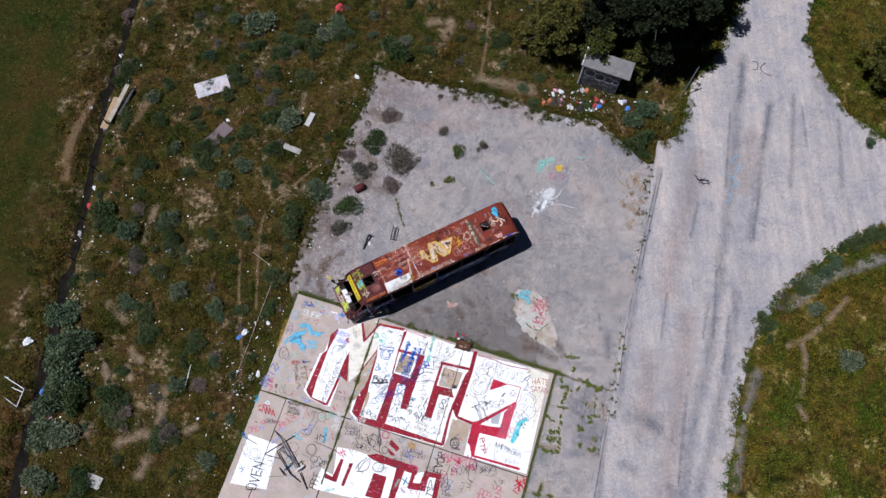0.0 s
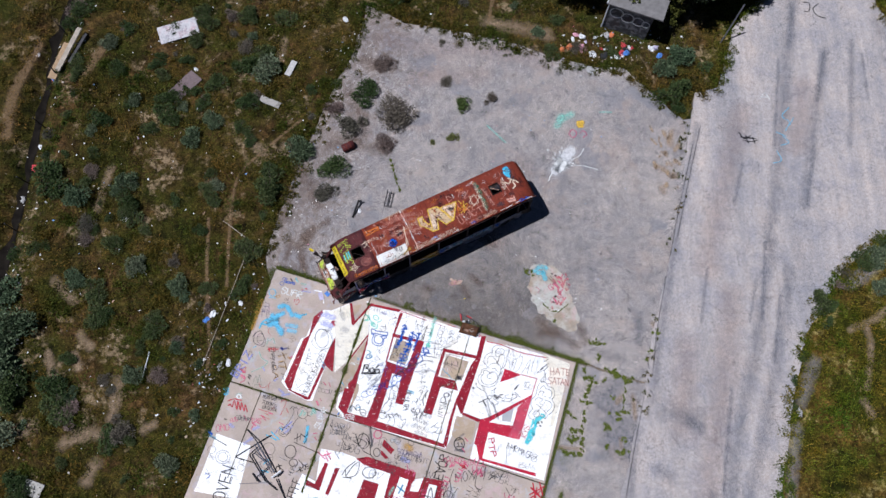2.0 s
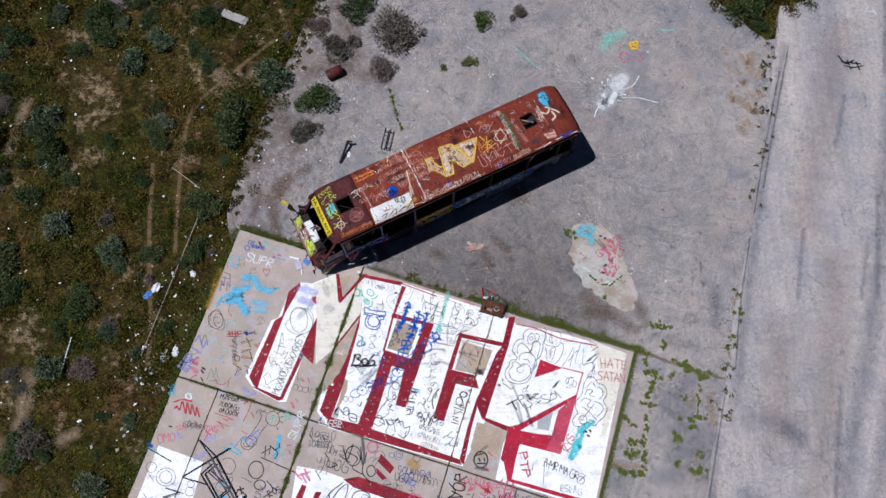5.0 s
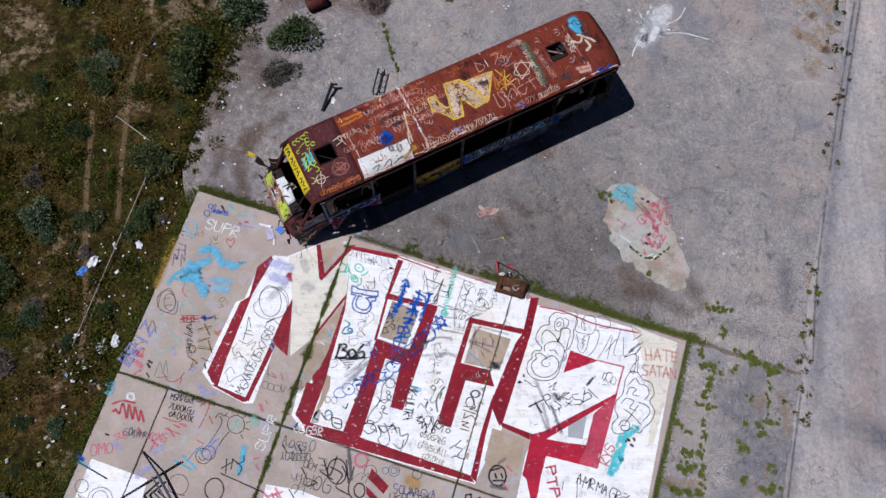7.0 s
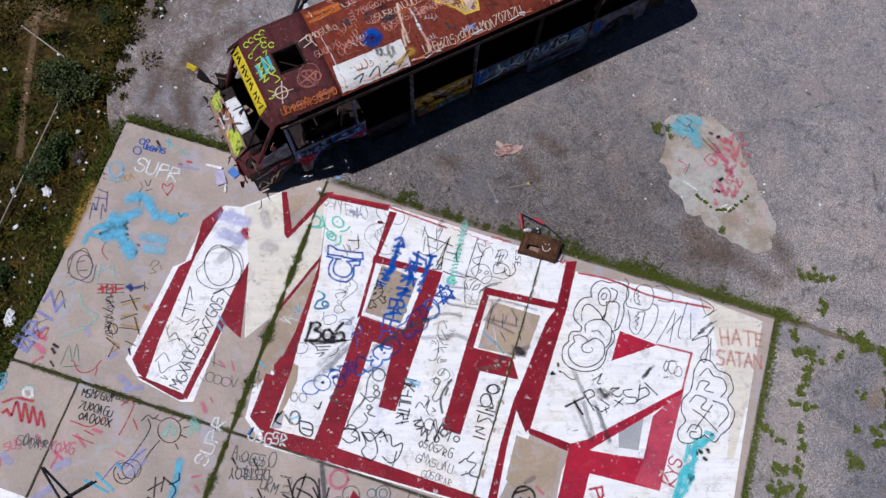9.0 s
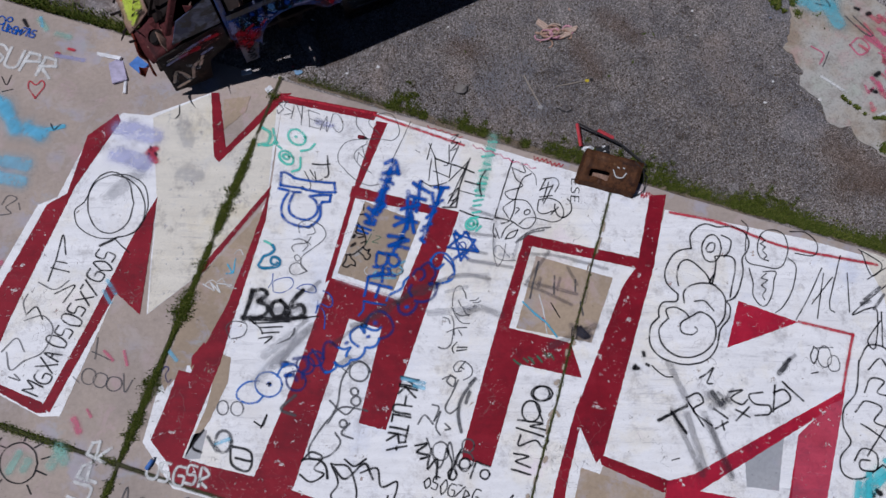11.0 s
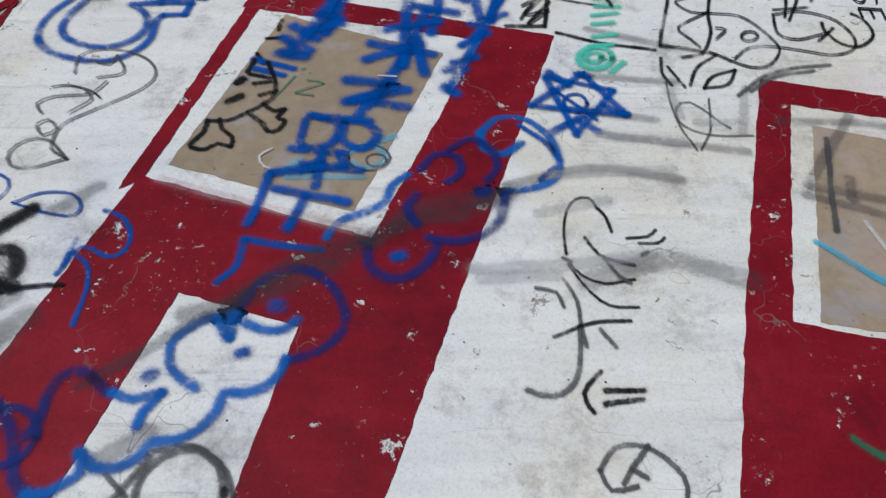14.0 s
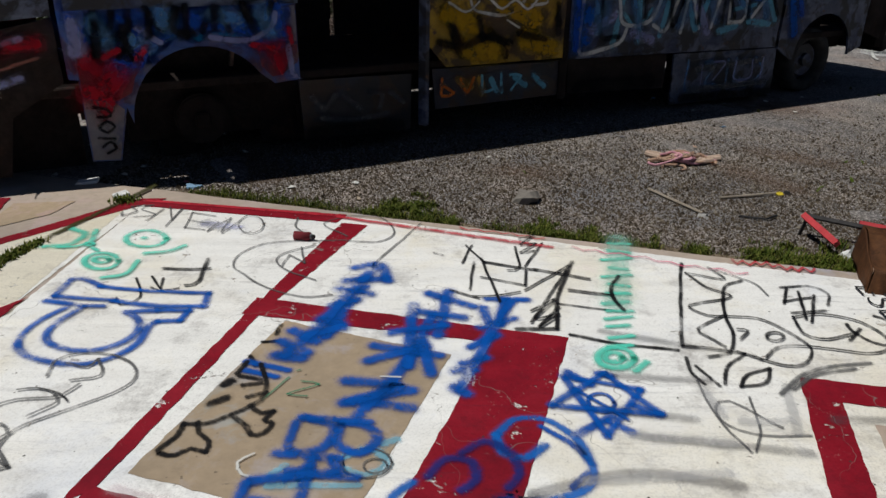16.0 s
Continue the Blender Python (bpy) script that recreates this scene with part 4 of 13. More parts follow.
tag(AZURE, 0.01984, [[(-0.194, 0.896), (-0.139, 0.764), (0.001, 0.733), (0.136, 0.821), (0.225, 0.98), (0.221, 1.1), (0.13, 1.19), (0.033, 1.24)], [(-0.199, 0.898), (-0.144, 0.999), (-0.049, 1.01), (0.016, 0.902)], [(-0.664, 1.75), (-0.649, 1.65), (-0.551, 1.55), (-0.494, 1.47), (-0.5, 1.37), (-0.447, 1.28)]])
tag(NAVY, 0.032, [[(-0.09, 1.29), (-0.066, 1.27)]])
tag(GREYINK, 0.013, [[(-0.986, 2.96), (-0.885, 3.01)], [(-0.894, 2.85), (-0.831, 2.81), (-0.757, 2.78), (-0.632, 2.81), (-0.576, 2.85), (-0.534, 2.9)]])
tag(AZURE, 0.0135, [[(-1.781, 3.473), (-1.771, 3.57), (-1.815, 3.656), (-1.902, 3.709), (-2.01, 3.716), (-2.108, 3.674), (-2.173, 3.595), (-2.185, 3.498), (-2.142, 3.41), (-2.053, 3.356), (-1.945, 3.349), (-1.845, 3.392), (-1.781, 3.473)], [(-2.137, 3.527), (-2.3, 3.603), (-2.391, 3.737), (-2.365, 3.852), (-2.22, 3.9), (-2.052, 3.841), (-1.994, 3.738)], [(-1.9, 3.378), (-1.877, 3.244), (-1.763, 3.138), (-1.626, 3.153)]])
tag(NAVY, 0.015, [[(-1.45, 3.314), (-1.441, 3.39), (-1.473, 3.457), (-1.538, 3.498), (-1.617, 3.501), (-1.691, 3.467), (-1.739, 3.404), (-1.748, 3.328), (-1.716, 3.26), (-1.651, 3.218), (-1.571, 3.215), (-1.497, 3.25), (-1.45, 3.314)], [(-1.409, 3.054), (-1.402, 3.122), (-1.431, 3.182), (-1.488, 3.218), (-1.559, 3.222), (-1.624, 3.191), (-1.666, 3.133), (-1.675, 3.065), (-1.646, 3.004), (-1.588, 2.967), (-1.517, 2.964), (-1.451, 2.996), (-1.409, 3.054)], [(-1.301, 2.91), (-1.297, 2.967), (-1.325, 3.018), (-1.378, 3.05), (-1.442, 3.055), (-1.499, 3.03), (-1.536, 2.983), (-1.541, 2.926), (-1.513, 2.875), (-1.459, 2.842), (-1.395, 2.838), (-1.337, 2.863), (-1.301, 2.91)]])
tag(BLACK, 0.012, [[(-2, 3.541), (-1.956, 3.508), (-1.965, 3.561)]])
# the blue lettering over the bare field, its skull and its small marks
tag(BLUE, 0.0172, [[(-1, 1.867), (-0.827, 1.849), (-0.661, 1.821)], [(-1.009, 1.87), (-0.973, 2.001), (-1.012, 2.11)]])
tag(CYANPALE, 0.0234, [[(-0.763, 1.223), (-0.681, 1.135), (-0.582, 1.216), (-0.647, 1.297), (-0.728, 1.289)], [(-1.006, 1.41), (-0.978, 1.341)], [(-0.645, 1.095), (-0.597, 1.05)], [(-0.983, 1.466), (-0.647, 1.359)]])
tag(BLUE, 0.052, [[(-1.403, -0.286), (-1.185, -0.397)], [(-1.427, -0.482), (-1.305, -0.565), (-1.165, -0.363)], [(-1.4, -0.171), (-1.205, -0.159)], [(-1.349, 0.031), (-1.259, -0.069)], [(-1.345, 0.2), (-1.232, 0.229)], [(-1.337, 0.388), (-1.206, 0.252)], [(-1.442, 0.36), (-1.281, 0.431)], [(-1.408, 0.616), (-1.278, 0.603)], [(-1.442, 0.482), (-1.279, 0.547)], [(-1.31, -0.478), (-1.322, -0.048), (-1.33, 0.292), (-1.366, 0.603)], [(-1.277, -0.249), (-1.273, 0.11), (-1.25, 0.36)]])
tag(BLUE, 0.0215, [[(-1.522, 0.708), (-1.288, 0.715)], [(-1.484, 0.778), (-1.317, 0.783)]])
tag(BLUE, 0.033, [[(-0.869, -0.275), (-0.578, -0.197)], [(-0.911, -0.11), (-0.828, 0.194)], [(-0.764, -0.339), (-0.678, 0.177)], [(-0.848, -0.047), (-0.597, -0.054)], [(-0.923, 0.224), (-0.673, 0.062)], [(-0.819, 0.222), (-0.733, 0.512)], [(-0.964, 0.377), (-0.613, 0.368)], [(-0.939, 0.523), (-0.708, 0.306)], [(-0.742, 0.258), (-0.605, 0.541)], [(-0.976, 0.721), (-0.719, 0.69), (-0.887, 0.865)], [(-0.916, 0.879), (-0.651, 0.698)], [(-0.82, 0.844), (-0.613, 0.83)], [(-0.771, -0.018), (-0.753, 0.435), (-0.778, 0.708), (-0.82, 0.96)]])
tag(BLUE, 0.0237, [[(-1.058, 1.08), (-1.003, 1.253), (-0.877, 1.201), (-0.892, 1.058), (-1.037, 1.033)], [(-0.871, 1.021), (-0.828, 1.157), (-0.71, 1.181), (-0.679, 1.072), (-0.764, 1.009), (-0.871, 1.021)], [(-1.049, 1.037), (-0.754, 0.984)], [(-1.042, 1.285), (-0.785, 1.244)], [(-0.884, 1.275), (-0.882, 1.359), (-0.932, 1.409)], [(-0.809, 1.251), (-0.753, 1.319)], [(-0.945, 1.371), (-0.672, 1.327)], [(-1.061, 1.467), (-0.759, 1.317)], [(-1.068, 1.484), (-1.037, 1.682), (-1.034, 1.783)], [(-1.007, 1.558), (-0.657, 1.534)], [(-0.855, 1.558), (-0.852, 1.751)], [(-0.878, 1.312), (-0.839, 1.484)]])
tag(BLUE, 0.0299, [[(-0.513, -0.317), (-0.296, -0.373)], [(-0.415, -0.342), (-0.381, -0.045)], [(-0.519, -0.202), (-0.447, -0.05)], [(-0.477, 0.025), (-0.327, -0.128)], [(-0.477, 0.233), (-0.377, 0.08)], [(-0.381, 0.317), (-0.474, 0.402)], [(-0.496, 0.474), (-0.411, 0.436)], [(-0.464, 0.609), (-0.395, 0.647)], [(-0.376, -0.319), (-0.409, 0.028), (-0.415, 0.328), (-0.438, 0.626)]])
tag(BLACK, 0.0165, [[(-1.528, 1.228), (-1.508, 1.308), (-1.521, 1.387), (-1.508, 1.423), (-1.441, 1.414), (-1.405, 1.358), (-1.333, 1.36), (-1.36, 1.295), (-1.426, 1.261), (-1.474, 1.202)], [(-1.531, 1.233), (-1.43, 1.197), (-1.363, 1.109), (-1.314, 1.024)], [(-1.363, 1.109), (-1.259, 1.165), (-1.204, 1.208), (-1.161, 1.182), (-1.16, 1.112), (-1.204, 1.099), (-1.194, 1.032), (-1.241, 1.061), (-1.319, 1.026)], [(-1.486, 0.831), (-1.375, 0.827)], [(-1.434, 0.897), (-1.362, 0.853)], [(-1.363, 0.973), (-1.3, 0.914)], [(-1.51, 0.818), (-1.516, 0.712)], [(-1.44, 0.71), (-1.34, 0.836), (-1.289, 0.969), (-1.319, 1.026)], [(-1.543, 0.514), (-1.473, 0.48)], [(-1.534, 0.326), (-1.511, 0.419)], [(-1.533, 0.657), (-1.462, 0.722)]])
tag(BLACK, 0.031, [[(-1.497, 1.063), (-1.454, 1.011)], [(-1.519, 0.913), (-1.509, 0.88)]])
tag(GREYINK, 0.00609, [[(-0.565, 1.199), (-0.567, 1.253), (-0.604, 1.298), (-0.663, 1.317), (-0.724, 1.303), (-0.762, 1.26), (-0.764, 1.205), (-0.727, 1.158), (-0.664, 1.139), (-0.603, 1.155), (-0.565, 1.199)], [(-0.578, 1.222), (-0.578, 1.249), (-0.595, 1.271), (-0.624, 1.28), (-0.653, 1.273), (-0.671, 1.251), (-0.672, 1.224), (-0.654, 1.201), (-0.625, 1.192), (-0.596, 1.2), (-0.578, 1.222)]])
tag(GREENINK, 0.00724, [[(-1.253, 0.768), (-1.284, 0.967)], [(-1.242, 0.706), (-1.231, 0.697)], [(-1.182, 0.786), (-1.089, 0.782), (-1.197, 0.901), (-1.101, 0.89)]])
tag(WHITEINK, 0.00758, [[(-1.131, 1.313), (-1.167, 1.38), (-1.113, 1.439), (-1.042, 1.443)], [(-0.83, 0.633), (-0.737, 0.614)]])
# stars, signature and arcs beside it
tag(BLUE, 0.0243, [[(0.365, 0.498), (0.47, 0.544)], [(0.145, 0.788), (0.271, 0.62)], [(0.265, 0.654), (0.37, 0.708)], [(0.187, 0.289), (0.244, 0.292)], [(0.03, 0.323), (0.156, 0.397)]])
tag(BLACK, 0.00785, [[(0.357, 1.524), (0.322, 1.387), (0.316, 1.268), (0.339, 1.193), (0.396, 1.169), (0.442, 1.222)], [(0.38, 1.573), (0.446, 1.62), (0.546, 1.629), (0.662, 1.572)], [(0.381, 1.587), (0.471, 1.678), (0.573, 1.733), (0.695, 1.71)], [(0.595, 1.357), (0.685, 1.32), (0.713, 1.269)], [(0.655, 1.368), (0.737, 1.343), (0.76, 1.303)]])
tag(BLACK, 0.01, [[(0.442, 1.222), (0.49, 1.259), (0.528, 1.338)], [(0.421, 1.411), (0.495, 1.482), (0.578, 1.501), (0.649, 1.498)], [(0.346, 1.55), (0.382, 1.561)], [(0.388, 1.951), (0.489, 1.867), (0.578, 1.817), (0.673, 1.787)]])
tag(GREYINK, 0.0118, [[(0.37, 1.662), (0.45, 1.759), (0.482, 1.867), (0.52, 1.96)], [(0.52, 1.494), (0.595, 1.575), (0.647, 1.598)], [(0.272, 1.739), (0.36, 1.74), (0.399, 1.799)], [(0.563, 1.864), (0.635, 1.925)], [(0.673, 1.432), (0.699, 1.407)]])
tag(BLUE, 0.0187, [[(0.022, 0.366), (0.388, 0.367)], [(0.388, 0.367), (0.267, 0.764)], [(0.267, 0.764), (0.022, 0.366)], [(0.212, 0.282), (0.489, 0.539)], [(0.489, 0.539), (0.002, 0.618)], [(0.002, 0.618), (0.212, 0.282)]])
tag(BLUE, 0.0094, [[(0.279, 0.513), (0.275, 0.563), (0.245, 0.598), (0.204, 0.602), (0.171, 0.573), (0.16, 0.524), (0.178, 0.479), (0.217, 0.458), (0.257, 0.472), (0.28, 0.514)], [(0.09, 0.454), (0.345, 0.625)]])
tag(BLUE, 0.0156, [[(-0.02, 0.782), (0.121, 0.858), (0.223, 0.961)], [(0.159, 1.12), (0.207, 1.023)]])
tag(TEALMINT, 0.0198, [[(0.114, -1.387), (0.242, -1.415)], [(0.125, -1.256), (0.247, -1.263)], [(0.091, -1.084), (0.259, -1.17)], [(0.15, -0.98), (0.247, -0.982)], [(0.116, -0.824), (0.276, -0.904)], [(0.172, -0.73), (0.276, -0.736)], [(0.161, -0.594), (0.283, -0.633)]])
tag(TEALMINT, 0.0198, [[(0.151, -0.464), (0.279, -0.529)], [(0.182, -0.376), (0.309, -0.417)], [(0.18, -0.282), (0.313, -0.348)], [(0.198, -0.198), (0.3, -0.239)], [(0.22, -0.076), (0.328, -0.131)], [(0.219, 0.027), (0.325, -0.026)], [(0.348, 0.092), (0.331, 0.161), (0.28, 0.21), (0.219, 0.217), (0.175, 0.18), (0.168, 0.114), (0.204, 0.049), (0.266, 0.018), (0.324, 0.036), (0.349, 0.094)]])
tag(TEALMINT, 0.0198, [[(0.293, 0.102), (0.284, 0.134), (0.259, 0.158), (0.227, 0.162), (0.205, 0.145), (0.203, 0.114), (0.221, 0.084), (0.252, 0.069), (0.28, 0.077), (0.293, 0.103)], [(0.36, 0.211), (0.411, 0.11)]])
tag(MINT, 0.144, [[(0.172, -1.476), (0.227, -0.488)]])
tag(BLACK, 0.0106, [[(0.593, 2.051), (0.542, 2.164), (0.593, 2.228)]])
tag(BLACK, 0.0158, [[(0.621, 2.125), (0.763, 2.082)], [(0.632, 2.179), (0.76, 2.123)]])
tag(GREYINK, 0.0145, [[(0.339, 2.213), (0.439, 2.209), (0.513, 2.09), (0.478, 1.872)]])
tag(GREYINK, 0.0119, [[(0.65, 2.441), (0.69, 2.343), (0.804, 2.308), (0.935, 2.377), (0.945, 2.495), (0.853, 2.582)], [(0.65, 2.441), (0.698, 2.499), (0.784, 2.46)], [(0.738, 2.463), (0.802, 2.298)], [(0.762, 2.406), (0.814, 2.419)], [(0.546, 2.664), (0.623, 2.594), (0.739, 2.587)], [(0.95, 2.61), (1.011, 2.533)]])
# stains on the second bare field
tag(DUST, 0.09, [[(2.39, 1.259), (2.582, 1.326)], [(2.24, 1.264), (2.436, 1.371)]])
tag(DUST, 0.05, [[(1.393, 0.781), (1.757, 0.762), (2.195, 0.742)], [(1.242, 0.352), (1.733, 0.223), (2.56, 0.191)]])
tag(GREYINK, 0.018, [[(1.471, 0.409), (1.483, 0.776), (1.496, 1.031)], [(1.781, 0.561), (1.848, 0.851)], [(2.116, 0.529), (2.16, 0.706)], [(2.283, 0.853), (2.375, 1.048)]])
# black tags along the north edge
tag(GREYINK, 0.0079, [[(-3.399, -1.053), (-3.425, -0.958), (-3.243, -0.893), (-3.367, -0.803)], [(-3.261, -1.012), (-3.227, -0.769)], [(-3.236, -1.063), (-3.052, -0.827)], [(-3.052, -0.827), (-3.128, -1.064)], [(-3.128, -1.064), (-3.024, -0.712)], [(-3.001, -1.013), (-2.79, -1.001)], [(-2.94, -0.871), (-2.75, -0.855)]])
tag(GREYINK, 0.0079, [[(-2.882, -0.736), (-2.719, -0.737)], [(-3.001, -1.013), (-2.877, -0.73)], [(-2.699, -0.895), (-2.683, -0.719), (-2.662, -1.002)], [(-2.662, -1.002), (-2.565, -0.728), (-2.574, -1.071)], [(-2.36, -0.96), (-2.327, -0.854), (-2.35, -0.786), (-2.419, -0.785), (-2.504, -0.851), (-2.565, -0.958), (-2.573, -1.055), (-2.522, -1.093), (-2.436, -1.054), (-2.359, -0.957)]])
tag(LILAC, 0.09, [[(-2.766, -0.85), (-2.518, -0.855)]])
tag(TEALMINT, 0.0198, [[(-2.877, -0.519), (-2.852, -0.429), (-2.902, -0.362), (-3.001, -0.348), (-3.107, -0.393), (-3.171, -0.478), (-3.16, -0.564), (-3.078, -0.609), (-2.964, -0.59), (-2.875, -0.517)], [(-3.04, -0.48), (-3.021, -0.479)], [(-2.943, -0.103), (-2.914, -0.027), (-2.948, 0.028), (-3.027, 0.038), (-3.118, -0.002), (-3.177, -0.075), (-3.177, -0.148), (-3.114, -0.184), (-3.02, -0.165), (-2.942, -0.102)], [(-3.013, -0.099), (-3.004, -0.071), (-3.021, -0.048), (-3.056, -0.043), (-3.093, -0.057), (-3.115, -0.084), (-3.11, -0.111), (-3.082, -0.126), (-3.043, -0.121), (-3.012, -0.099)], [(-3.452, -0.497), (-3.348, -0.331), (-3.364, -0.223), (-3.477, -0.167)], [(-2.853, -0.258), (-2.728, -0.331), (-2.681, -0.445)], [(-2.869, 0.136), (-2.77, 0.048), (-2.821, -0.143)]])
tag(TEALMINT, 0.0198, [[(-3.251, -0.227), (-3.196, -0.205)]])
tag(BLACK, 0.0158, [[(-2.593, -0.096), (-2.423, -0.133), (-2.313, -0.187)], [(-2.406, -0.308), (-2.275, 0.001), (-2.317, 0.068)]])
tag(BLACK, 0.0092, [[(-2.595, 0.02), (-2.418, 0.154), (-2.339, 0.107)], [(-2.499, 0.154), (-2.379, 0.173)], [(-2.668, 0.072), (-2.483, 0.278), (-2.528, 0.392), (-2.609, 0.328)], [(-2.511, 0.021), (-2.435, 0.149)]])
tag(GREYINK, 0.0092, [[(-1.421, -0.087), (-1.566, -0.015), (-1.841, -0.057), (-2.067, -0.178), (-2.204, -0.281), (-2.245, -0.487), (-2.127, -0.693), (-1.689, -0.871)], [(-1.689, -0.871), (-1.45, -0.914), (-1.392, -1.111), (-1.589, -1.355), (-1.793, -1.328), (-1.948, -1.118), (-1.685, -0.943)], [(-2.184, -1.159), (-2.111, -0.988), (-1.94, -0.859)], [(-1.597, -0.239), (-1.837, -0.31), (-1.979, -0.446), (-1.954, -0.582), (-1.844, -0.717)], [(-1.891, -0.352), (-1.926, -0.526)], [(-1.926, -0.526), (-1.772, -0.439)], [(-1.772, -0.439), (-1.909, -0.663)]])
tag(GREYINK, 0.0092, [[(-1.268, -1.341), (-1.299, -0.963), (-1.342, -0.529)], [(-1.015, -0.854), (-0.948, -0.843)]])
tag(BLACK, 0.0112, [[(-0.842, -1.043), (-0.644, -0.803)], [(-0.802, -1.056), (-0.791, -0.756)], [(-0.723, -0.79), (-0.648, -0.403)], [(-0.689, -0.863), (-0.434, -0.297)], [(-0.755, -0.353), (-0.571, -0.308)], [(-0.509, -1.117), (-0.419, -0.797), (-0.481, -0.736)], [(-0.504, -1.256), (-0.419, -1.355), (-0.477, -1.161), (-0.378, -1.214), (-0.453, -1.036), (-0.372, -1.095)]])
tag(BLACK, 0.0112, [[(-0.339, -1.24), (-0.387, -0.826)], [(-0.621, -0.587), (-0.333, -0.557)], [(-0.333, -0.557), (-0.369, -0.772)], [(-0.614, -0.32), (-0.494, -0.358), (-0.351, -0.456)], [(-0.322, -0.491), (-0.111, -0.927)], [(-0.119, -0.864), (-0.217, -0.111)], [(-0.241, -0.241), (-0.136, -0.422), (-0.204, -0.16), (-0.087, -0.244), (-0.169, -0.081), (-0.096, -0.336)]])
tag(BLACK, 0.0158, [[(-0.651, -0.813), (-0.419, -0.797), (-0.303, -0.793)], [(-0.099, -0.991), (-0.122, -0.477), (-0.071, -0.086)], [(-0.071, -0.086), (-0.286, -0.018)], [(-0.319, -0.8), (0.032, -0.763)], [(-0.067, -0.573), (0.19, -0.577)], [(0.209, -0.853), (0.177, -0.678), (0.203, -0.53), (0.271, -0.405)]])
tag(BLACK, 0.0158, [[(0.562, -0.061), (0.274, -0.031), (0.006, -0.05)]])
tag(BLACK, 0.0106, [[(-0.108, -0.381), (0.245, -0.396)]])
tag(BLACK, 0.0119, [[(1.184, -1.011), (1.357, -1.083), (1.446, -1.005), (1.42, -0.839)], [(1.217, -1.011), (1.172, -0.79)], [(1.175, -0.815), (1.34, -0.919)], [(1.202, -0.678), (1.39, -0.761)], [(1.278, -0.977), (1.269, -0.619)], [(1.361, -0.952), (1.294, -0.591)]])
tag(GREYINK, 0.0172, [[(1.038, 0.206), (1.145, 0.019), (1.306, -0.123), (1.503, -0.222)], [(1.096, 0.145), (1.221, -0.023), (1.42, -0.141)]])
tag(DUST, 0.045, [[(0.277, 0.284), (0.705, 0.191)], [(0.425, 0.721), (1.095, 0.627)], [(0.242, 0.575), (0.635, 0.533)]])
tag(CYAN, 0.0198, [[(1.407, 1.125), (1.639, 1.249), (1.848, 1.34), (2.062, 1.502)]])
tag(DUST, 0.045, [[(1.372, 0.84), (1.732, 0.869), (2.159, 0.939)], [(1.572, 0.666), (1.579, 0.811)], [(1.878, 0.57), (1.879, 0.751)], [(1.947, 0.357), (2.168, 0.589)]])
tag(BLACK, 0.0119, [[(1.842, 1.005), (2.03, 1.19)]])
tag(WHITEINK, 0.0144, [[(1.626, 0.937), (1.767, 1.192), (1.899, 1.488)]])
tag(REDLINE, 0.0216, [[(1.785, 1.282), (1.796, 1.325)]])
tag(BLACK, 0.0137, [[(0.594, -1.186), (0.583, -0.701), (0.588, -0.108)], [(0.956, -1.037), (0.846, -0.9), (0.826, -0.567), (0.854, -0.315), (0.831, -0.127), (0.721, -0.035)], [(0.588, -0.108), (0.837, -0.129), (0.984, -0.085)]])
tag(BLACK, 0.0109, [[(0.761, -1.172), (0.854, -1.02), (0.62, -1.042)], [(0.62, -1.042), (0.745, -0.867), (0.877, -0.782), (0.682, -0.632), (0.632, -0.566), (0.732, -0.496), (0.829, -0.513)], [(0.829, -0.527), (0.67, -0.312), (0.749, -0.22), (0.808, -0.167)], [(0.826, -0.512), (0.997, -0.541), (1.142, -0.438), (1.235, -0.285), (1.191, -0.128), (1.089, -0.063), (0.866, -0.132)], [(1.002, -0.113), (1.071, -0.233), (1.219, -0.298), (1.532, -0.322), (1.648, -0.423), (1.639, -0.566), (1.525, -0.691), (1.345, -0.7), (1.197, -0.618)], [(1.197, -0.618), (1.231, -0.435), (1.345, -0.41), (1.51, -0.531)], [(1.117, -0.368), (1.106, -0.336), (1.083, -0.311), (1.055, -0.302), (1.034, -0.313), (1.027, -0.339), (1.037, -0.371), (1.061, -0.397), (1.089, -0.406), (1.11, -0.395), (1.117, -0.368)], [(0.882, -0.374), (0.933, -0.371), (0.892, -0.265)]])
tag(BLACK, 0.0124, [[(0.607, 0.002), (0.626, 0.133), (0.686, 0.224)], [(0.649, 0.072), (0.757, 0.217)], [(0.784, 0.193), (0.807, 0.027), (0.9, -0.12)], [(0.855, 0.196), (0.89, 0.081), (1.009, -0.016)], [(1.009, -0.016), (0.975, 0.127), (0.855, 0.196)]])
tag(GREYINK, 0.00815, [[(1.006, 0.473), (0.957, 0.444), (0.792, 0.334), (0.727, 0.402), (0.753, 0.509), (0.879, 0.561), (1.118, 0.503)], [(0.885, 0.28), (0.908, 0.504), (0.876, 0.687)], [(0.656, 0.213), (0.727, 0.472), (0.856, 0.693)], [(0.765, -1.164), (1.016, -1.033), (1.094, -0.867)]])
tag(SCUFF, 0.032, [[(1.064, 0.124), (1.067, 0.498)], [(0.684, 0.27), (0.753, 0.463)]])
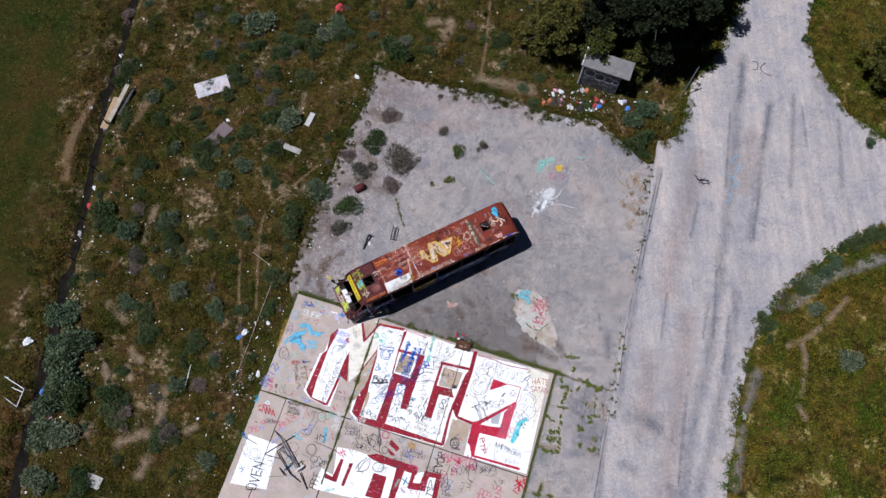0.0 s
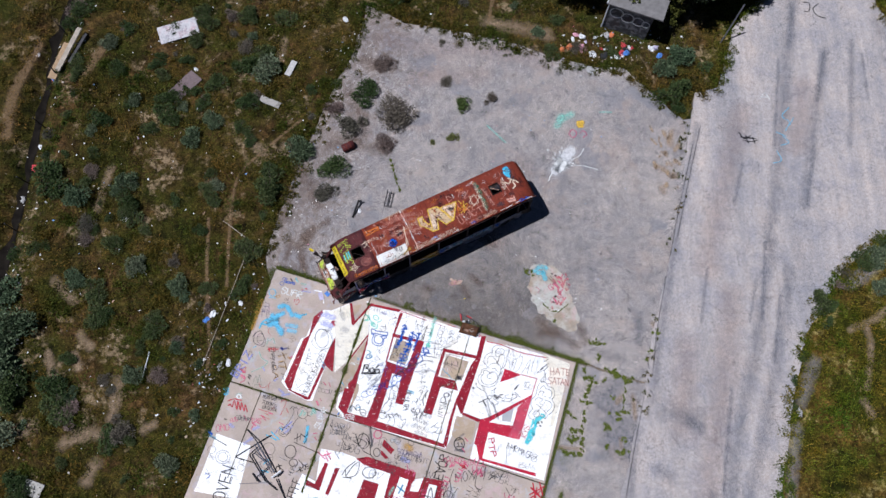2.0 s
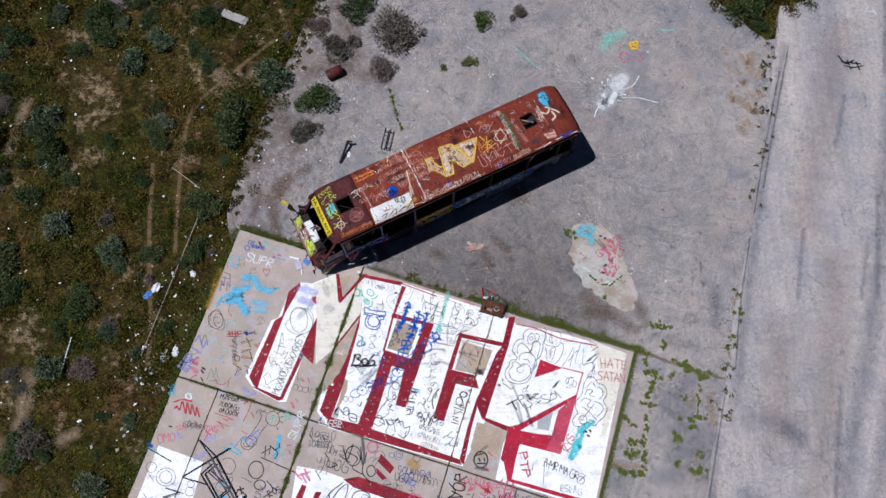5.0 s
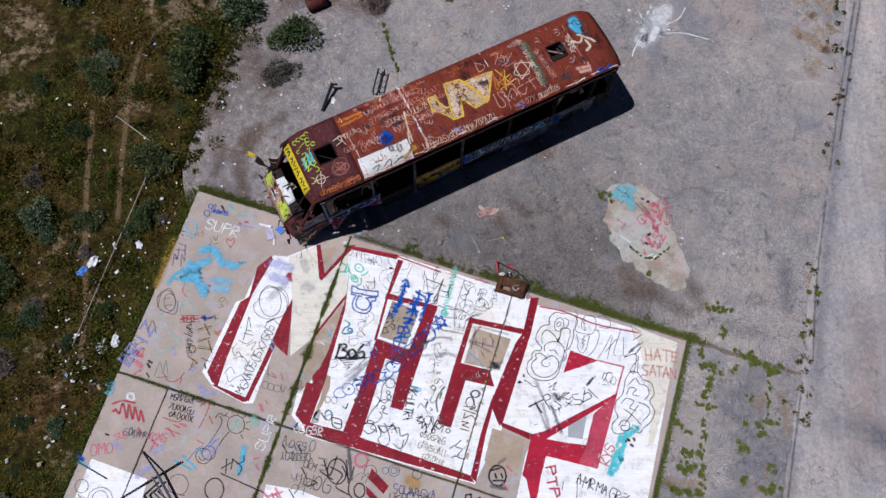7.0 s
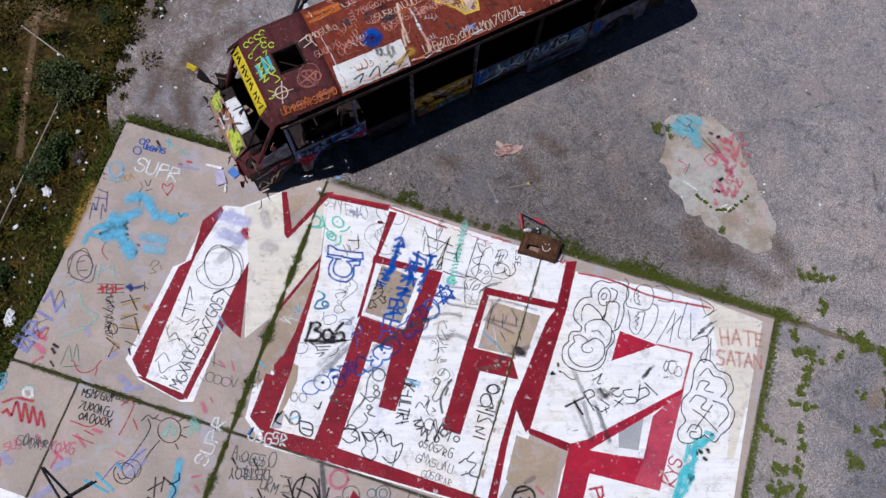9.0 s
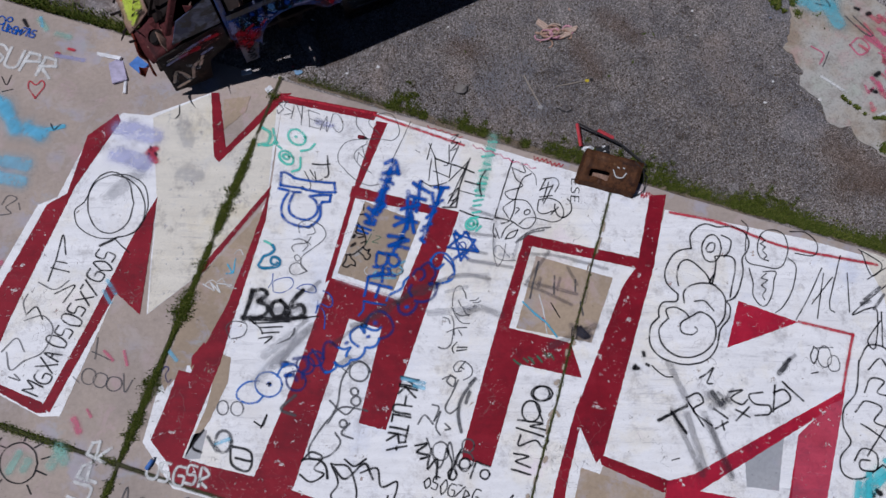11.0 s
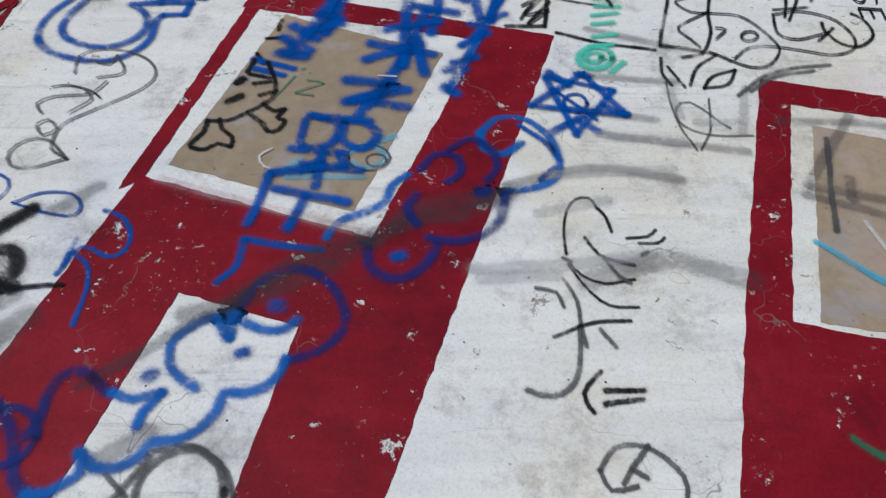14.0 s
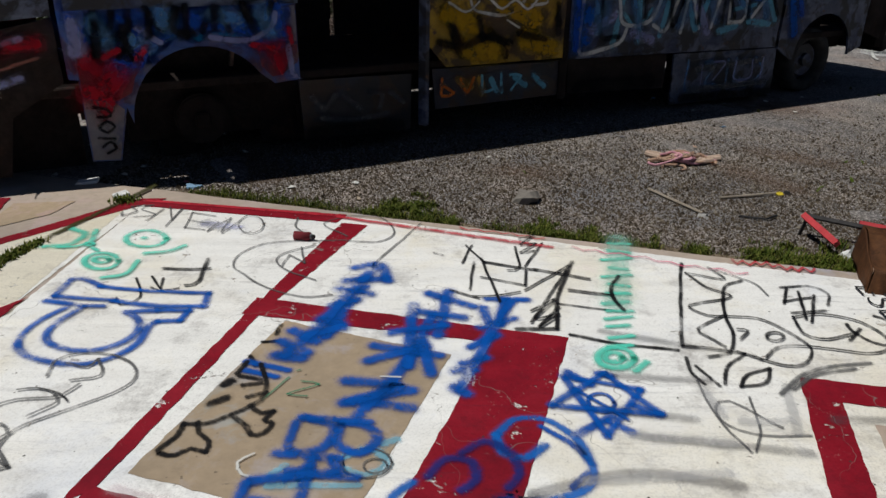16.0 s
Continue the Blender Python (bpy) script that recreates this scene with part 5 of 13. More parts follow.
# black and grey tags
tag(DUST, 0.09, [[(-2.61, 2.65), (-2.02, 2.49)], [(-2.69, 2.28), (-2.44, 2.34)], [(-2.27, 2.41), (-1.94, 2.31)]])
tag(SCUFF, 0.14, [[(-1.99, 3.22), (-1.74, 2.63)], [(-2.2, 3.13), (-1.9, 2.72)], [(-2.17, 3.53), (-1.96, 3.06)]])
tag(SCUFF, 0.05, [[(0.84, 0.48), (1.04, 0.42)], [(0.38, 0.73), (0.79, 0.65)], [(0.21, 1.08), (0.75, 0.86)], [(0.19, 1.33), (0.48, 1.16)]])
tag(BLACK, 0.018, [[(2.22, 2.37), (2.21, 2.44), (2.15, 2.5), (2.06, 2.53), (1.98, 2.51), (1.94, 2.46), (1.95, 2.39), (2.01, 2.33), (2.1, 2.3), (2.18, 2.32), (2.22, 2.37)]])
tag(DUST, 0.09, [[(2.38, 1.32), (2.55, 1.39)], [(2.43, 1.43), (2.49, 1.25)]])
tag(GREENINK, 0.02, [[(1.52, 2.05), (1.58, 2.08), (1.63, 2.09)], [(1.66, 1.99), (1.69, 2), (1.73, 2.02)], [(1.73, 1.95), (1.77, 1.96), (1.83, 2.01)], [(1.85, 1.89), (1.9, 1.92), (1.94, 1.95)], [(1.94, 1.8), (1.99, 1.84), (2.04, 1.85)], [(2.02, 1.8), (2.06, 1.81), (2.11, 1.86)]])
tag(TEALMINT, 0.028, [[(-3.63, -0.47), (-3.46, -0.4), (-3.45, -0.23), (-3.57, -0.15)]])
tag(TEALMINT, 0.016, [[(-3.29, -0.28), (-3.29, -0.25), (-3.33, -0.25), (-3.34, -0.28), (-3.32, -0.3), (-3.29, -0.28)]])
tag(LILAC, 0.3, [[(-5.91, 0.26), (-5.3, 0.24)], [(-5.75, 0.72), (-5.28, 0.73)]])
tag(SCUFF, 0.22, [[(-4.93, -0.1), (-4.73, 0.14)], [(-4.6, 0.73), (-4.33, 0.68)], [(-5.54, 1.39), (-5.27, 0.9)]])
tag(REDLINE, 0.05, [[(-5.29, 0.49), (-5.13, 0.6)], [(-5.24, 0.43), (-5.17, 0.66)]])
tag(BLACK, 0.012, [[(-5.67, 1.09), (-5.51, 1.07), (-5.34, 1.1), (-5.18, 1.17), (-5.05, 1.29), (-4.95, 1.43), (-4.89, 1.59), (-4.89, 1.74), (-4.93, 1.88), (-5.03, 1.99), (-5.15, 2.05)], [(-5.13, -0.43), (-5.07, -0.27), (-5.1, -0.18)], [(-5.16, 2.11), (-4.87, 2.24)]])
tag(WHITEINK, 0.016, [[(-3.53, 2.37), (-3.33, 2.41), (-3.43, 2.31), (-3.23, 2.41), (-3.32, 2.3), (-3.09, 2.25)]])
# bubble outlines over the last large letter
fill(CREAM, [(6.46, -1.39), (8.1, -1.27), (8.12, 0.59), (8.04, 2.26), (7.89, 2.31), (7.74, 1.04), (7.25, 0.01), (6.91, -0.75)])
tag(DUST, 0.045, [[(6.81, -0.77), (6.62, -0.45)], [(5.57, 0.85), (5.71, 0.67)], [(4.66, 1.6), (4.89, 1.7)], [(4.76, 1.74), (4.87, 1.48)]])
# marks on the south-west panels
tag(DUST, 0.08, [[(4.04, 2.08), (4.68, 2.86)], [(4.59, 2.06), (5.1, 2.73)]])
tag(RUSTINK, 0.035, [[(7.09, -0.74), (7.22, -0.37)], [(7.28, -0.78), (7.39, -0.42)], [(7.16, -0.54), (7.34, -0.59)], [(7.46, -0.47), (7.49, -0.84)], [(7.49, -0.84), (7.68, -0.51)], [(7.48, -0.61), (7.62, -0.64)], [(7.66, -0.88), (7.92, -0.92)], [(7.79, -0.9), (7.87, -0.55)], [(7.98, -0.92), (8.05, -0.59)], [(7.98, -0.91), (8.12, -0.93)], [(8.02, -0.76), (8.14, -0.77)], [(8.05, -0.6), (8.19, -0.62)], [(7.32, -0.22), (7.17, -0.19), (7.18, -0.06), (7.34, -0.02), (7.33, 0.12), (7.2, 0.14)], [(7.44, 0.08), (7.47, -0.27)], [(7.47, -0.27), (7.63, 0.05)], [(7.45, -0.03), (7.58, -0.06)], [(7.59, -0.28), (7.78, -0.32)], [(7.68, -0.3), (7.75, 0.03)], [(7.87, 0.02), (7.9, -0.34)], [(7.9, -0.34), (8.06, -0.03)], [(7.88, -0.12), (8.01, -0.15)], [(8.1, -0.04), (8.05, -0.36)], [(8.05, -0.36), (8.27, -0.09)], [(8.27, -0.09), (8.22, -0.39)]])
# the western panels
tag(BLACK, 0.027, [[(-5.36, 2.27), (-5.17, 2.08)]])
tag(BLACK, 0.024, [[(-1.97, 5.89), (-1.64, 6.27), (-1.61, 5.66)], [(-1.16, 6), (-1.14, 6.23), (-1.24, 6.41), (-1.42, 6.46), (-1.61, 6.38), (-1.75, 6.18), (-1.77, 5.95), (-1.67, 5.77), (-1.49, 5.71), (-1.29, 5.8), (-1.16, 6)], [(-1.96, 6.25), (-1.54, 6.36)], [(-1.28, 5.67), (-1, 6.3)], [(-2.57, 6.32), (-2.28, 6.59)], [(-2.93, 5.71), (-2.73, 5.89)], [(-3.39, 5.85), (-3.19, 6.03)], [(-2.22, 6.57), (-1.96, 6.61), (-2.2, 6.8)]])
tag(PINKINK, 0.06, [[(-0.62, 5.47), (-0.65, 5.64), (-0.81, 5.74), (-0.98, 5.67), (-1.04, 5.5), (-0.94, 5.35), (-0.75, 5.34), (-0.62, 5.47)], [(-3.57, 7.35), (-3.11, 7.56)], [(-3.19, 7.35), (-2.9, 7.61)]])
tag(BLACK, 0.027, [[(-0.27, 7.4), (-0.29, 7.57), (-0.42, 7.72), (-0.64, 7.79), (-0.84, 7.75), (-0.96, 7.62), (-0.95, 7.44), (-0.81, 7.29), (-0.6, 7.23), (-0.39, 7.27), (-0.27, 7.4)], [(-1.95, 8.05), (-1.84, 7.65), (-1.5, 7.18)], [(-1.86, 8.14), (-1.44, 8.07)], [(2.49, 7.73), (2.87, 7.73), (2.71, 8.01), (3.12, 8.12)], [(2.54, 5.91), (2.87, 6.17), (2.65, 6.48)]])
tag(LILAC, 0.25, [[(0.83, 6.32), (1.15, 6.34)]])
tag(OCHRE, 0.3, [[(0.86, 5.64), (1.07, 5.7)]])
tag(REDLINE, 0.06, [[(3.82, 5.69), (4.21, 5.77)], [(4.01, 5.83), (4.08, 5.6)], [(7.78, 5.66), (8.27, 5.91)], [(7.85, 6.18), (8.33, 5.62)], [(8.04, 5.58), (8.08, 6.24)]])
tag(BLACK, 0.02, [[(4.62, 5.98), (4.81, 5.65), (4.9, 6.43), (5.24, 6.6)], [(3.54, 6.59), (3.82, 7.05)], [(3.93, 7.28), (3.93, 7.42), (3.84, 7.54), (3.7, 7.58), (3.56, 7.54), (3.47, 7.42), (3.48, 7.28), (3.57, 7.16), (3.71, 7.12), (3.85, 7.16), (3.93, 7.28)], [(6.49, 6.07), (6.85, 6.36), (7, 5.91)], [(5.53, 5.69), (5.96, 5.7)]])
# roller streaks and scuffs on the white
tag(REDLINE, 0.012, [[(0.92, -1.36), (0.95, -1.29), (0.99, -1.35), (1.03, -1.29), (1.07, -1.36), (1.1, -1.31), (1.14, -1.37), (1.17, -1.3), (1.21, -1.35), (1.25, -1.28), (1.29, -1.34), (1.32, -1.29), (1.36, -1.36), (1.4, -1.3), (1.43, -1.36)], [(2.8, -1.28), (2.82, -1.18), (2.84, -1.26), (2.86, -1.18), (2.89, -1.29), (2.9, -1.21), (2.93, -1.3), (2.95, -1.21), (2.97, -1.28)], [(-0.96, -1.35), (-0.89, -1.31), (-0.83, -1.34), (-0.77, -1.31), (-0.71, -1.35), (-0.64, -1.32), (-0.58, -1.35), (-0.52, -1.31), (-0.46, -1.34), (-0.4, -1.3), (-0.34, -1.33)]])
tag(PINKINK, 0.014, [[(-0.13, -1.25), (-0.05, -1.2), (0.03, -1.23), (0.11, -1.19), (0.2, -1.23), (0.28, -1.19), (0.36, -1.22), (0.44, -1.17), (0.52, -1.19), (0.6, -1.14), (0.68, -1.18), (0.76, -1.14), (0.84, -1.18), (0.92, -1.13), (1, -1.16)]])
tag(REDLINE, 0.09, [[(-5.29, 0.55), (-5.18, 0.44)], [(-5.2, 0.61), (-5.1, 0.64)]])
tag(BLACK, 0.014, [[(1.65, -0.78), (1.71, -0.75), (1.75, -0.68), (1.76, -0.6), (1.74, -0.53), (1.7, -0.47), (1.65, -0.44), (1.58, -0.45), (1.53, -0.49), (1.49, -0.55), (1.48, -0.63)], [(1.46, -0.44), (1.54, -0.59)]])
tag(GREYINK, 0.012, [[(-3.39, -1.06), (-3.53, -0.98), (-3.42, -0.91), (-3.47, -0.8), (-3.51, -0.85)]])
tag(SCUFF, 0.1, [[(-2.79, -0.87), (-2.61, -0.8)]])
tag(SCUFF, 0.06, [[(0, 1.72), (0.37, 1.58), (0.71, 1.42)], [(0.04, 1.76), (0.33, 1.65)]])
tag(ROSE, 0.05, [[(-1.54, 1.66), (-1.05, 1.67), (-0.53, 1.68)]])
tag(DUST, 0.1, [[(-0.61, 1.92), (-0.34, 1.49), (0.04, 1.25)], [(-0.86, 2.15), (-0.62, 1.9)], [(0.47, 1.64), (0.79, 1.43), (1.14, 1.43)], [(-1.65, 2.48), (-1.79, 2.77), (-1.91, 3.08)], [(2.02, 1.67), (2.61, 1.15)]])
tag(DUST, 0.05, [[(1.59, 0.2), (1.38, 0.77)], [(0.02, 1.2), (0.39, 0.97), (0.79, 0.92)], [(-1.27, 2.69), (-0.97, 2.27)], [(0.17, -0.14), (0.63, -0.11)]])
# more of the western panels
tag(BLACK, 0.01, [[(-5.92, 1.67), (-5.87, 1.26), (-5.53, 1.03), (-5.11, 1.1), (-4.88, 1.5), (-4.94, 1.91), (-5.38, 2.15), (-5.79, 2.1), (-6, 1.86), (-5.92, 1.67)]])
# loose words
word("DESTROY", GREYINK, (-2.4, 5.94), -165, 0.98, 0.28)
word("ESE", BLACK, (1.69, -1.2), -78, 0.45, 0.16)
tag(CYANPALE, 0.05, [[(-0.05, 2.84), (0.29, 2.81)], [(0.16, 2.89), (0.31, 2.88)]])

# faint old scrawl on the bare panels
scrawls(36, GREYINK, 0.010, 16, -3.3, 7.4, 5.7, 7.2, 0.22)
scrawls(37, PINKINK, 0.03, 10, -3.3, 7.4, 5.6, 7.5, 0.28)
scrawls(38, BLACK, 0.010, 9, 3.4, 7.6, 6.4, 9.0, 0.26)
# writing and tags
# north-west panel
script("SUPR", WHITEINK, 0.035, (-8.65, -0.22), (-7.40, -0.25), 0.36)
tag(BLUE, 0.012, [[(-8.71, -1.04), (-8.7, -0.99), (-8.73, -0.95), (-8.79, -0.94), (-8.84, -0.97), (-8.86, -1.02), (-8.84, -1.07), (-8.8, -1.1), (-8.74, -1.08), (-8.71, -1.04)], [(-8.6, -1.09), (-8.6, -1.06), (-8.62, -1.04), (-8.65, -1.03), (-8.68, -1.05), (-8.69, -1.08), (-8.68, -1.11), (-8.65, -1.13), (-8.62, -1.12), (-8.6, -1.09)], [(-8.7, -0.77), (-8.69, -0.69), (-8.74, -0.64), (-8.81, -0.63), (-8.88, -0.67), (-8.91, -0.74), (-8.89, -0.81), (-8.83, -0.84), (-8.75, -0.83), (-8.7, -0.76)]])
scribble(1, BLUE, 0.014, (-8.68, -0.83), (-8.05, -0.89), 0.14)
tag(BLACK, 0.035, [[(-8.41, -1.15), (-8.29, -1.05)]])
tag(MINT, 0.1, [[(-8.14, -1.24), (-7.95, -1.1)], [(-7.72, -1.07), (-7.49, -1.07)]])
tag(CYANPALE, 0.05, [[(-8.14, -1.28), (-8.04, -1.13)]])
tag(REDLINE, 0.035, [[(-7.4, -0.86), (-7.3, -0.86)], [(-7.57, -0.72), (-7.52, -0.72)]])
tag(LILAC, 0.07, [[(-7.55, -0.67), (-7.06, -0.73)]])
tag(CYANPALE, 0.05, [[(-8.94, -0.13), (-8.92, 0.01), (-9, 0.11), (-9.14, 0.13), (-9.26, 0.05), (-9.32, -0.08), (-9.29, -0.21), (-9.17, -0.27), (-9.03, -0.24), (-8.93, -0.13)], [(-9.18, 0.25), (-8.84, 0.18)]])
scribble(2, OCHRE, 0.012, (-8.95, 0.30), (-8.52, -0.01), 0.18)
tag(BLACK, 0.009, [[(-8.36, 0.06), (-8.24, 0.19), (-8.27, 0.33)], [(-8.26, -0.01), (-8.11, 0.11), (-8.11, -0.09)], [(-8.12, 0.25), (-7.97, 0.15)]])
tag(REDLINE, 0.016, [[(-7.53, 0.19), (-7.73, 0.04), (-7.76, -0.08), (-7.63, -0.04), (-7.57, -0.15), (-7.48, -0.06), (-7.53, 0.19)]])
tag(NAVY, 0.012, [[(-9.19, 1.41), (-9.28, 0.98), (-9.13, 1.13), (-9.23, 0.72)], [(-9.26, 1.14), (-9.1, 1.12)], [(-8.91, 1.32), (-9.03, 0.94), (-8.87, 1.1), (-9.06, 0.58)], [(-9.31, 0.83), (-9.01, 0.77)], [(-9.31, 0.58), (-9.05, 0.61)]])
tag(CYAN, 0.15, [[(-8.42, 0.58), (-8.08, 0.43), (-7.58, 0.81)], [(-8.74, 1.49), (-8.4, 1.16), (-8.08, 0.86)], [(-8.41, 1.55), (-7.79, 1.8)], [(-7.98, 1.83), (-7.76, 1.98)], [(-8.57, 1.73), (-8.26, 1.47)], [(-8.63, 1.18), (-8.42, 1.28)], [(-7.38, 0.75), (-7.13, 0.78)]])
tag(CYANPALE, 0.26, [[(-8.42, 0.58), (-8.08, 0.43), (-7.58, 0.81)], [(-8.74, 1.49), (-8.4, 1.16), (-8.08, 0.86)], [(-8.41, 1.55), (-7.79, 1.8)], [(-7.98, 1.83), (-7.76, 1.98)], [(-8.57, 1.73), (-8.26, 1.47)], [(-8.63, 1.18), (-8.42, 1.28)], [(-7.38, 0.75), (-7.13, 0.78)]])
tag(CYAN, 0.09, [[(-9.05, 2.04), (-9.02, 1.71), (-8.82, 1.46)], [(-8.99, 1.78), (-8.68, 1.76)]])
tag(CYAN, 0.08, [[(-7.07, 0.67), (-6.84, 0.53)]])
tag(BLACK, 0.012, [[(-7.06, 0.55), (-6.96, 0.63), (-6.9, 0.51)]])
tag(CYANPALE, 0.22, [[(-7.64, 1.43), (-7.12, 1.35)], [(-7.45, 1.69), (-7.07, 1.65)]])
tag(OCHRE, 0.2, [[(-9.56, 0.83), (-9.44, 1.77), (-9.45, 2.2)], [(-9.52, 0.56), (-9.46, 1.29)]])
tag(REDLINE, 0.012, [[(-8.53, 1.84), (-8.5, 2.11), (-8.28, 2.27)]])
tag(GREYINK, 0.014, [[(-8.58, 2.52), (-8.54, 2.77), (-8.66, 2.95), (-8.88, 2.97), (-9.1, 2.83), (-9.22, 2.58), (-9.17, 2.36), (-8.99, 2.25), (-8.75, 2.32), (-8.57, 2.53)], [(-8.56, 2.55), (-8.53, 2.74), (-8.6, 2.87), (-8.74, 2.87), (-8.89, 2.76), (-8.98, 2.57), (-8.96, 2.4), (-8.84, 2.33), (-8.69, 2.39), (-8.56, 2.55)], [(-9.21, 2.57), (-8.96, 2.17), (-8.56, 2.52)], [(-8.97, 2.96), (-8.44, 2.94), (-8.49, 2.5)], [(-9, 2.58), (-8.82, 2.47)], [(-8.84, 2.76), (-8.65, 2.67)], [(-9.17, 2.4), (-9.08, 2.92)]])
tag(GREYINK, 0.01, [[(-7.18, 2.11), (-7.15, 1.94), (-6.99, 1.94), (-7.1, 2.13), (-6.97, 2.2), (-7.12, 2.28)], [(-6.93, 2), (-6.86, 2.1)]])
tag(MINT, 0.045, [[(-8.38, 2.46), (-8.31, 2.83)], [(-8.58, 3.3), (-8.29, 3.59), (-7.91, 3.69), (-8.08, 4.04), (-8.55, 4.46)], [(-8.08, 2.36), (-7.92, 2.62)], [(-8.29, 2.59), (-8.14, 2.41)]])
script("BRIZ", PURPLE, 0.03, (-9.17, 5.01), (-8.83, 3.50), 0.42)
script("BRIZ", LILAC, 0.07, (-9.17, 5.01), (-8.83, 3.50), 0.42)
tag(BLACK, 0.008, [[(-9.17, 4.95), (-9.39, 4.76), (-9.19, 4.54)], [(-9.05, 4.57), (-9.23, 4.33), (-9.04, 4.12)], [(-9.06, 3.76), (-9.05, 3.37), (-8.76, 3.74)]])
tag(REDLINE, 0.05, [[(-8.16, 3.04), (-7.98, 2.92)], [(-7.93, 2.97), (-7.79, 2.86)], [(-7.74, 2.91), (-7.59, 2.83)], [(-8.14, 2.93), (-8.03, 3.09)], [(-7.89, 2.85), (-7.79, 3.01)]])
tag(BLACK, 0.01, [[(-8.26, 2.93), (-7.6, 2.74)], [(-8.16, 3.15), (-7.52, 2.93)], [(-8.01, 2.86), (-7.95, 3.06)], [(-7.81, 2.79), (-7.72, 2.99)]])
tag(NAVY, 0.05, [[(-7.52, 2.78), (-7.35, 2.75)], [(-7.29, 2.73), (-7.17, 2.66)], [(-7.46, 2.7), (-7.38, 2.82)]])
tag(BLACK, 0.011, [[(-7.16, 2.61), (-6.98, 2.66)], [(-7.14, 2.53), (-7.05, 2.72)]])
tag(OCHRE, 0.04, [[(-7.44, 3.24), (-7.09, 3.01)], [(-7.31, 2.97), (-7.07, 3.24)], [(-7.32, 3.5), (-7.02, 3.35)], [(-7.25, 3.71), (-6.81, 3.64)], [(-6.96, 3.46), (-6.76, 3.77)], [(-7.44, 3.77), (-7.28, 3.94)], [(-7.42, 4.13), (-7.09, 4.2)], [(-7.21, 4.43), (-7.07, 4.24)]])
tag(BLACK, 0.013, [[(-7.49, 3.19), (-7.08, 2.94)], [(-7.36, 2.94), (-7.01, 3.25)], [(-7.31, 3.58), (-6.98, 3.33)], [(-7.25, 3.78), (-6.76, 3.68)], [(-7.01, 3.43), (-6.71, 3.79)], [(-7.85, 3.22), (-7.59, 3.36)], [(-7.86, 3.45), (-7.61, 3.47)], [(-7.75, 3.64), (-7.47, 3.63)], [(-7.29, 3.82), (-7.28, 3.91), (-7.33, 3.97), (-7.41, 3.97), (-7.48, 3.93), (-7.52, 3.85), (-7.5, 3.77), (-7.43, 3.74), (-7.35, 3.76), (-7.29, 3.82)], [(-7.46, 4.11), (-7.03, 4.27)], [(-7.21, 4.53), (-7.2, 4.18)], [(-6.98, 4.05), (-6.69, 4.08)]])
scribble(3, BLACK, 0.01, (-7.91, 3.08), (-7.48, 4.15), 0.16)
tag(BLACK, 0.06, [[(-8.62, 4.66), (-8.5, 4.69)], [(-8.61, 4.77), (-8.51, 4.84)]])
tag(BLACK, 0.03, [[(-6.81, 4.2), (-6.73, 4.32)], [(-8.51, 5.06), (-8.4, 5.14)]])
tag(PINKINK, 0.14, [[(-9, 4.81), (-8.8, 4.89)]])
tag(PINKINK, 0.1, [[(-9.08, 4.51), (-8.89, 4.6)]])
tag(REDLINE, 0.014, [[(-7.97, 4.89), (-7.78, 5.06), (-7.57, 5.05), (-7.41, 4.89), (-7.35, 4.66)], [(-7.33, 5.05), (-7.36, 4.87)], [(-9.25, 4.49), (-8.95, 4.62), (-8.94, 4.32), (-9.15, 4.68)]])
tag(GREENINK, 0.012, [[(-8.24, 5.05), (-8.25, 4.57), (-8.01, 4.9), (-8.08, 4.49), (-7.85, 4.85)], [(-8.16, 5.09), (-7.8, 4.95)]])
tag(LILAC, 0.12, [[(-7.17, 4.52), (-7.08, 4.39)], [(-6.74, 4.9), (-6.45, 5.01)], [(-6.48, 5.14), (-6.14, 4.97)]])
tag(LILAC, 0.08, [[(-8.05, 4.03), (-7.88, 4.2)]])
tag(CYANPALE, 0.05, [[(-8.95, 3.18), (-8.85, 3.07)], [(-4.98, 2.94), (-4.81, 3.08)], [(-5, 2.77), (-4.79, 2.92)]])
tag(PINKINK, 0.1, [[(-4.57, 4.89), (-4.43, 5.02)], [(-6.81, 3.11), (-6.74, 3.01)]])
tag(OCHRE, 0.1, [[(-6.89, 3.11), (-6.77, 3.15)]])
# writing down the first letter
scribble(4, BLACK, 0.015, (-5.23, 4.74), (-5.02, 2.28), 0.30)
tag(BLACK, 0.013, [[(-5.15, 1.43), (-5.1, 1.78), (-5.25, 2.01), (-5.51, 2.03), (-5.77, 1.82), (-5.92, 1.47), (-5.86, 1.16), (-5.64, 1.03), (-5.36, 1.14), (-5.15, 1.44)], [(-5.97, 3.64), (-5.88, 3.49), (-5.7, 3.64)], [(-5.89, 3.05), (-5.93, 2.68), (-6, 2.29), (-5.82, 2.57)], [(-5.94, 2.84), (-5.64, 2.82)], [(-5.7, 3.21), (-5.46, 2.99), (-5.51, 3.3)], [(-5.91, 2.72), (-5.74, 2.7)]])
tag(GREYINK, 0.012, [[(-5.96, 3.67), (-6.1, 3.49), (-6.1, 3.34)], [(-5.96, 3.74), (-5.72, 3.59), (-5.48, 3.73), (-5.47, 4.1), (-5.68, 4.31)], [(-6.07, 4.29), (-5.95, 4.03), (-5.74, 4.18)], [(-6.02, 3.12), (-5.73, 3.15), (-5.58, 2.95)], [(-5.68, 4.31), (-5.82, 4.5), (-6, 4.27)], [(-5.73, 4.54), (-5.61, 4.6), (-5.79, 4.6)]])
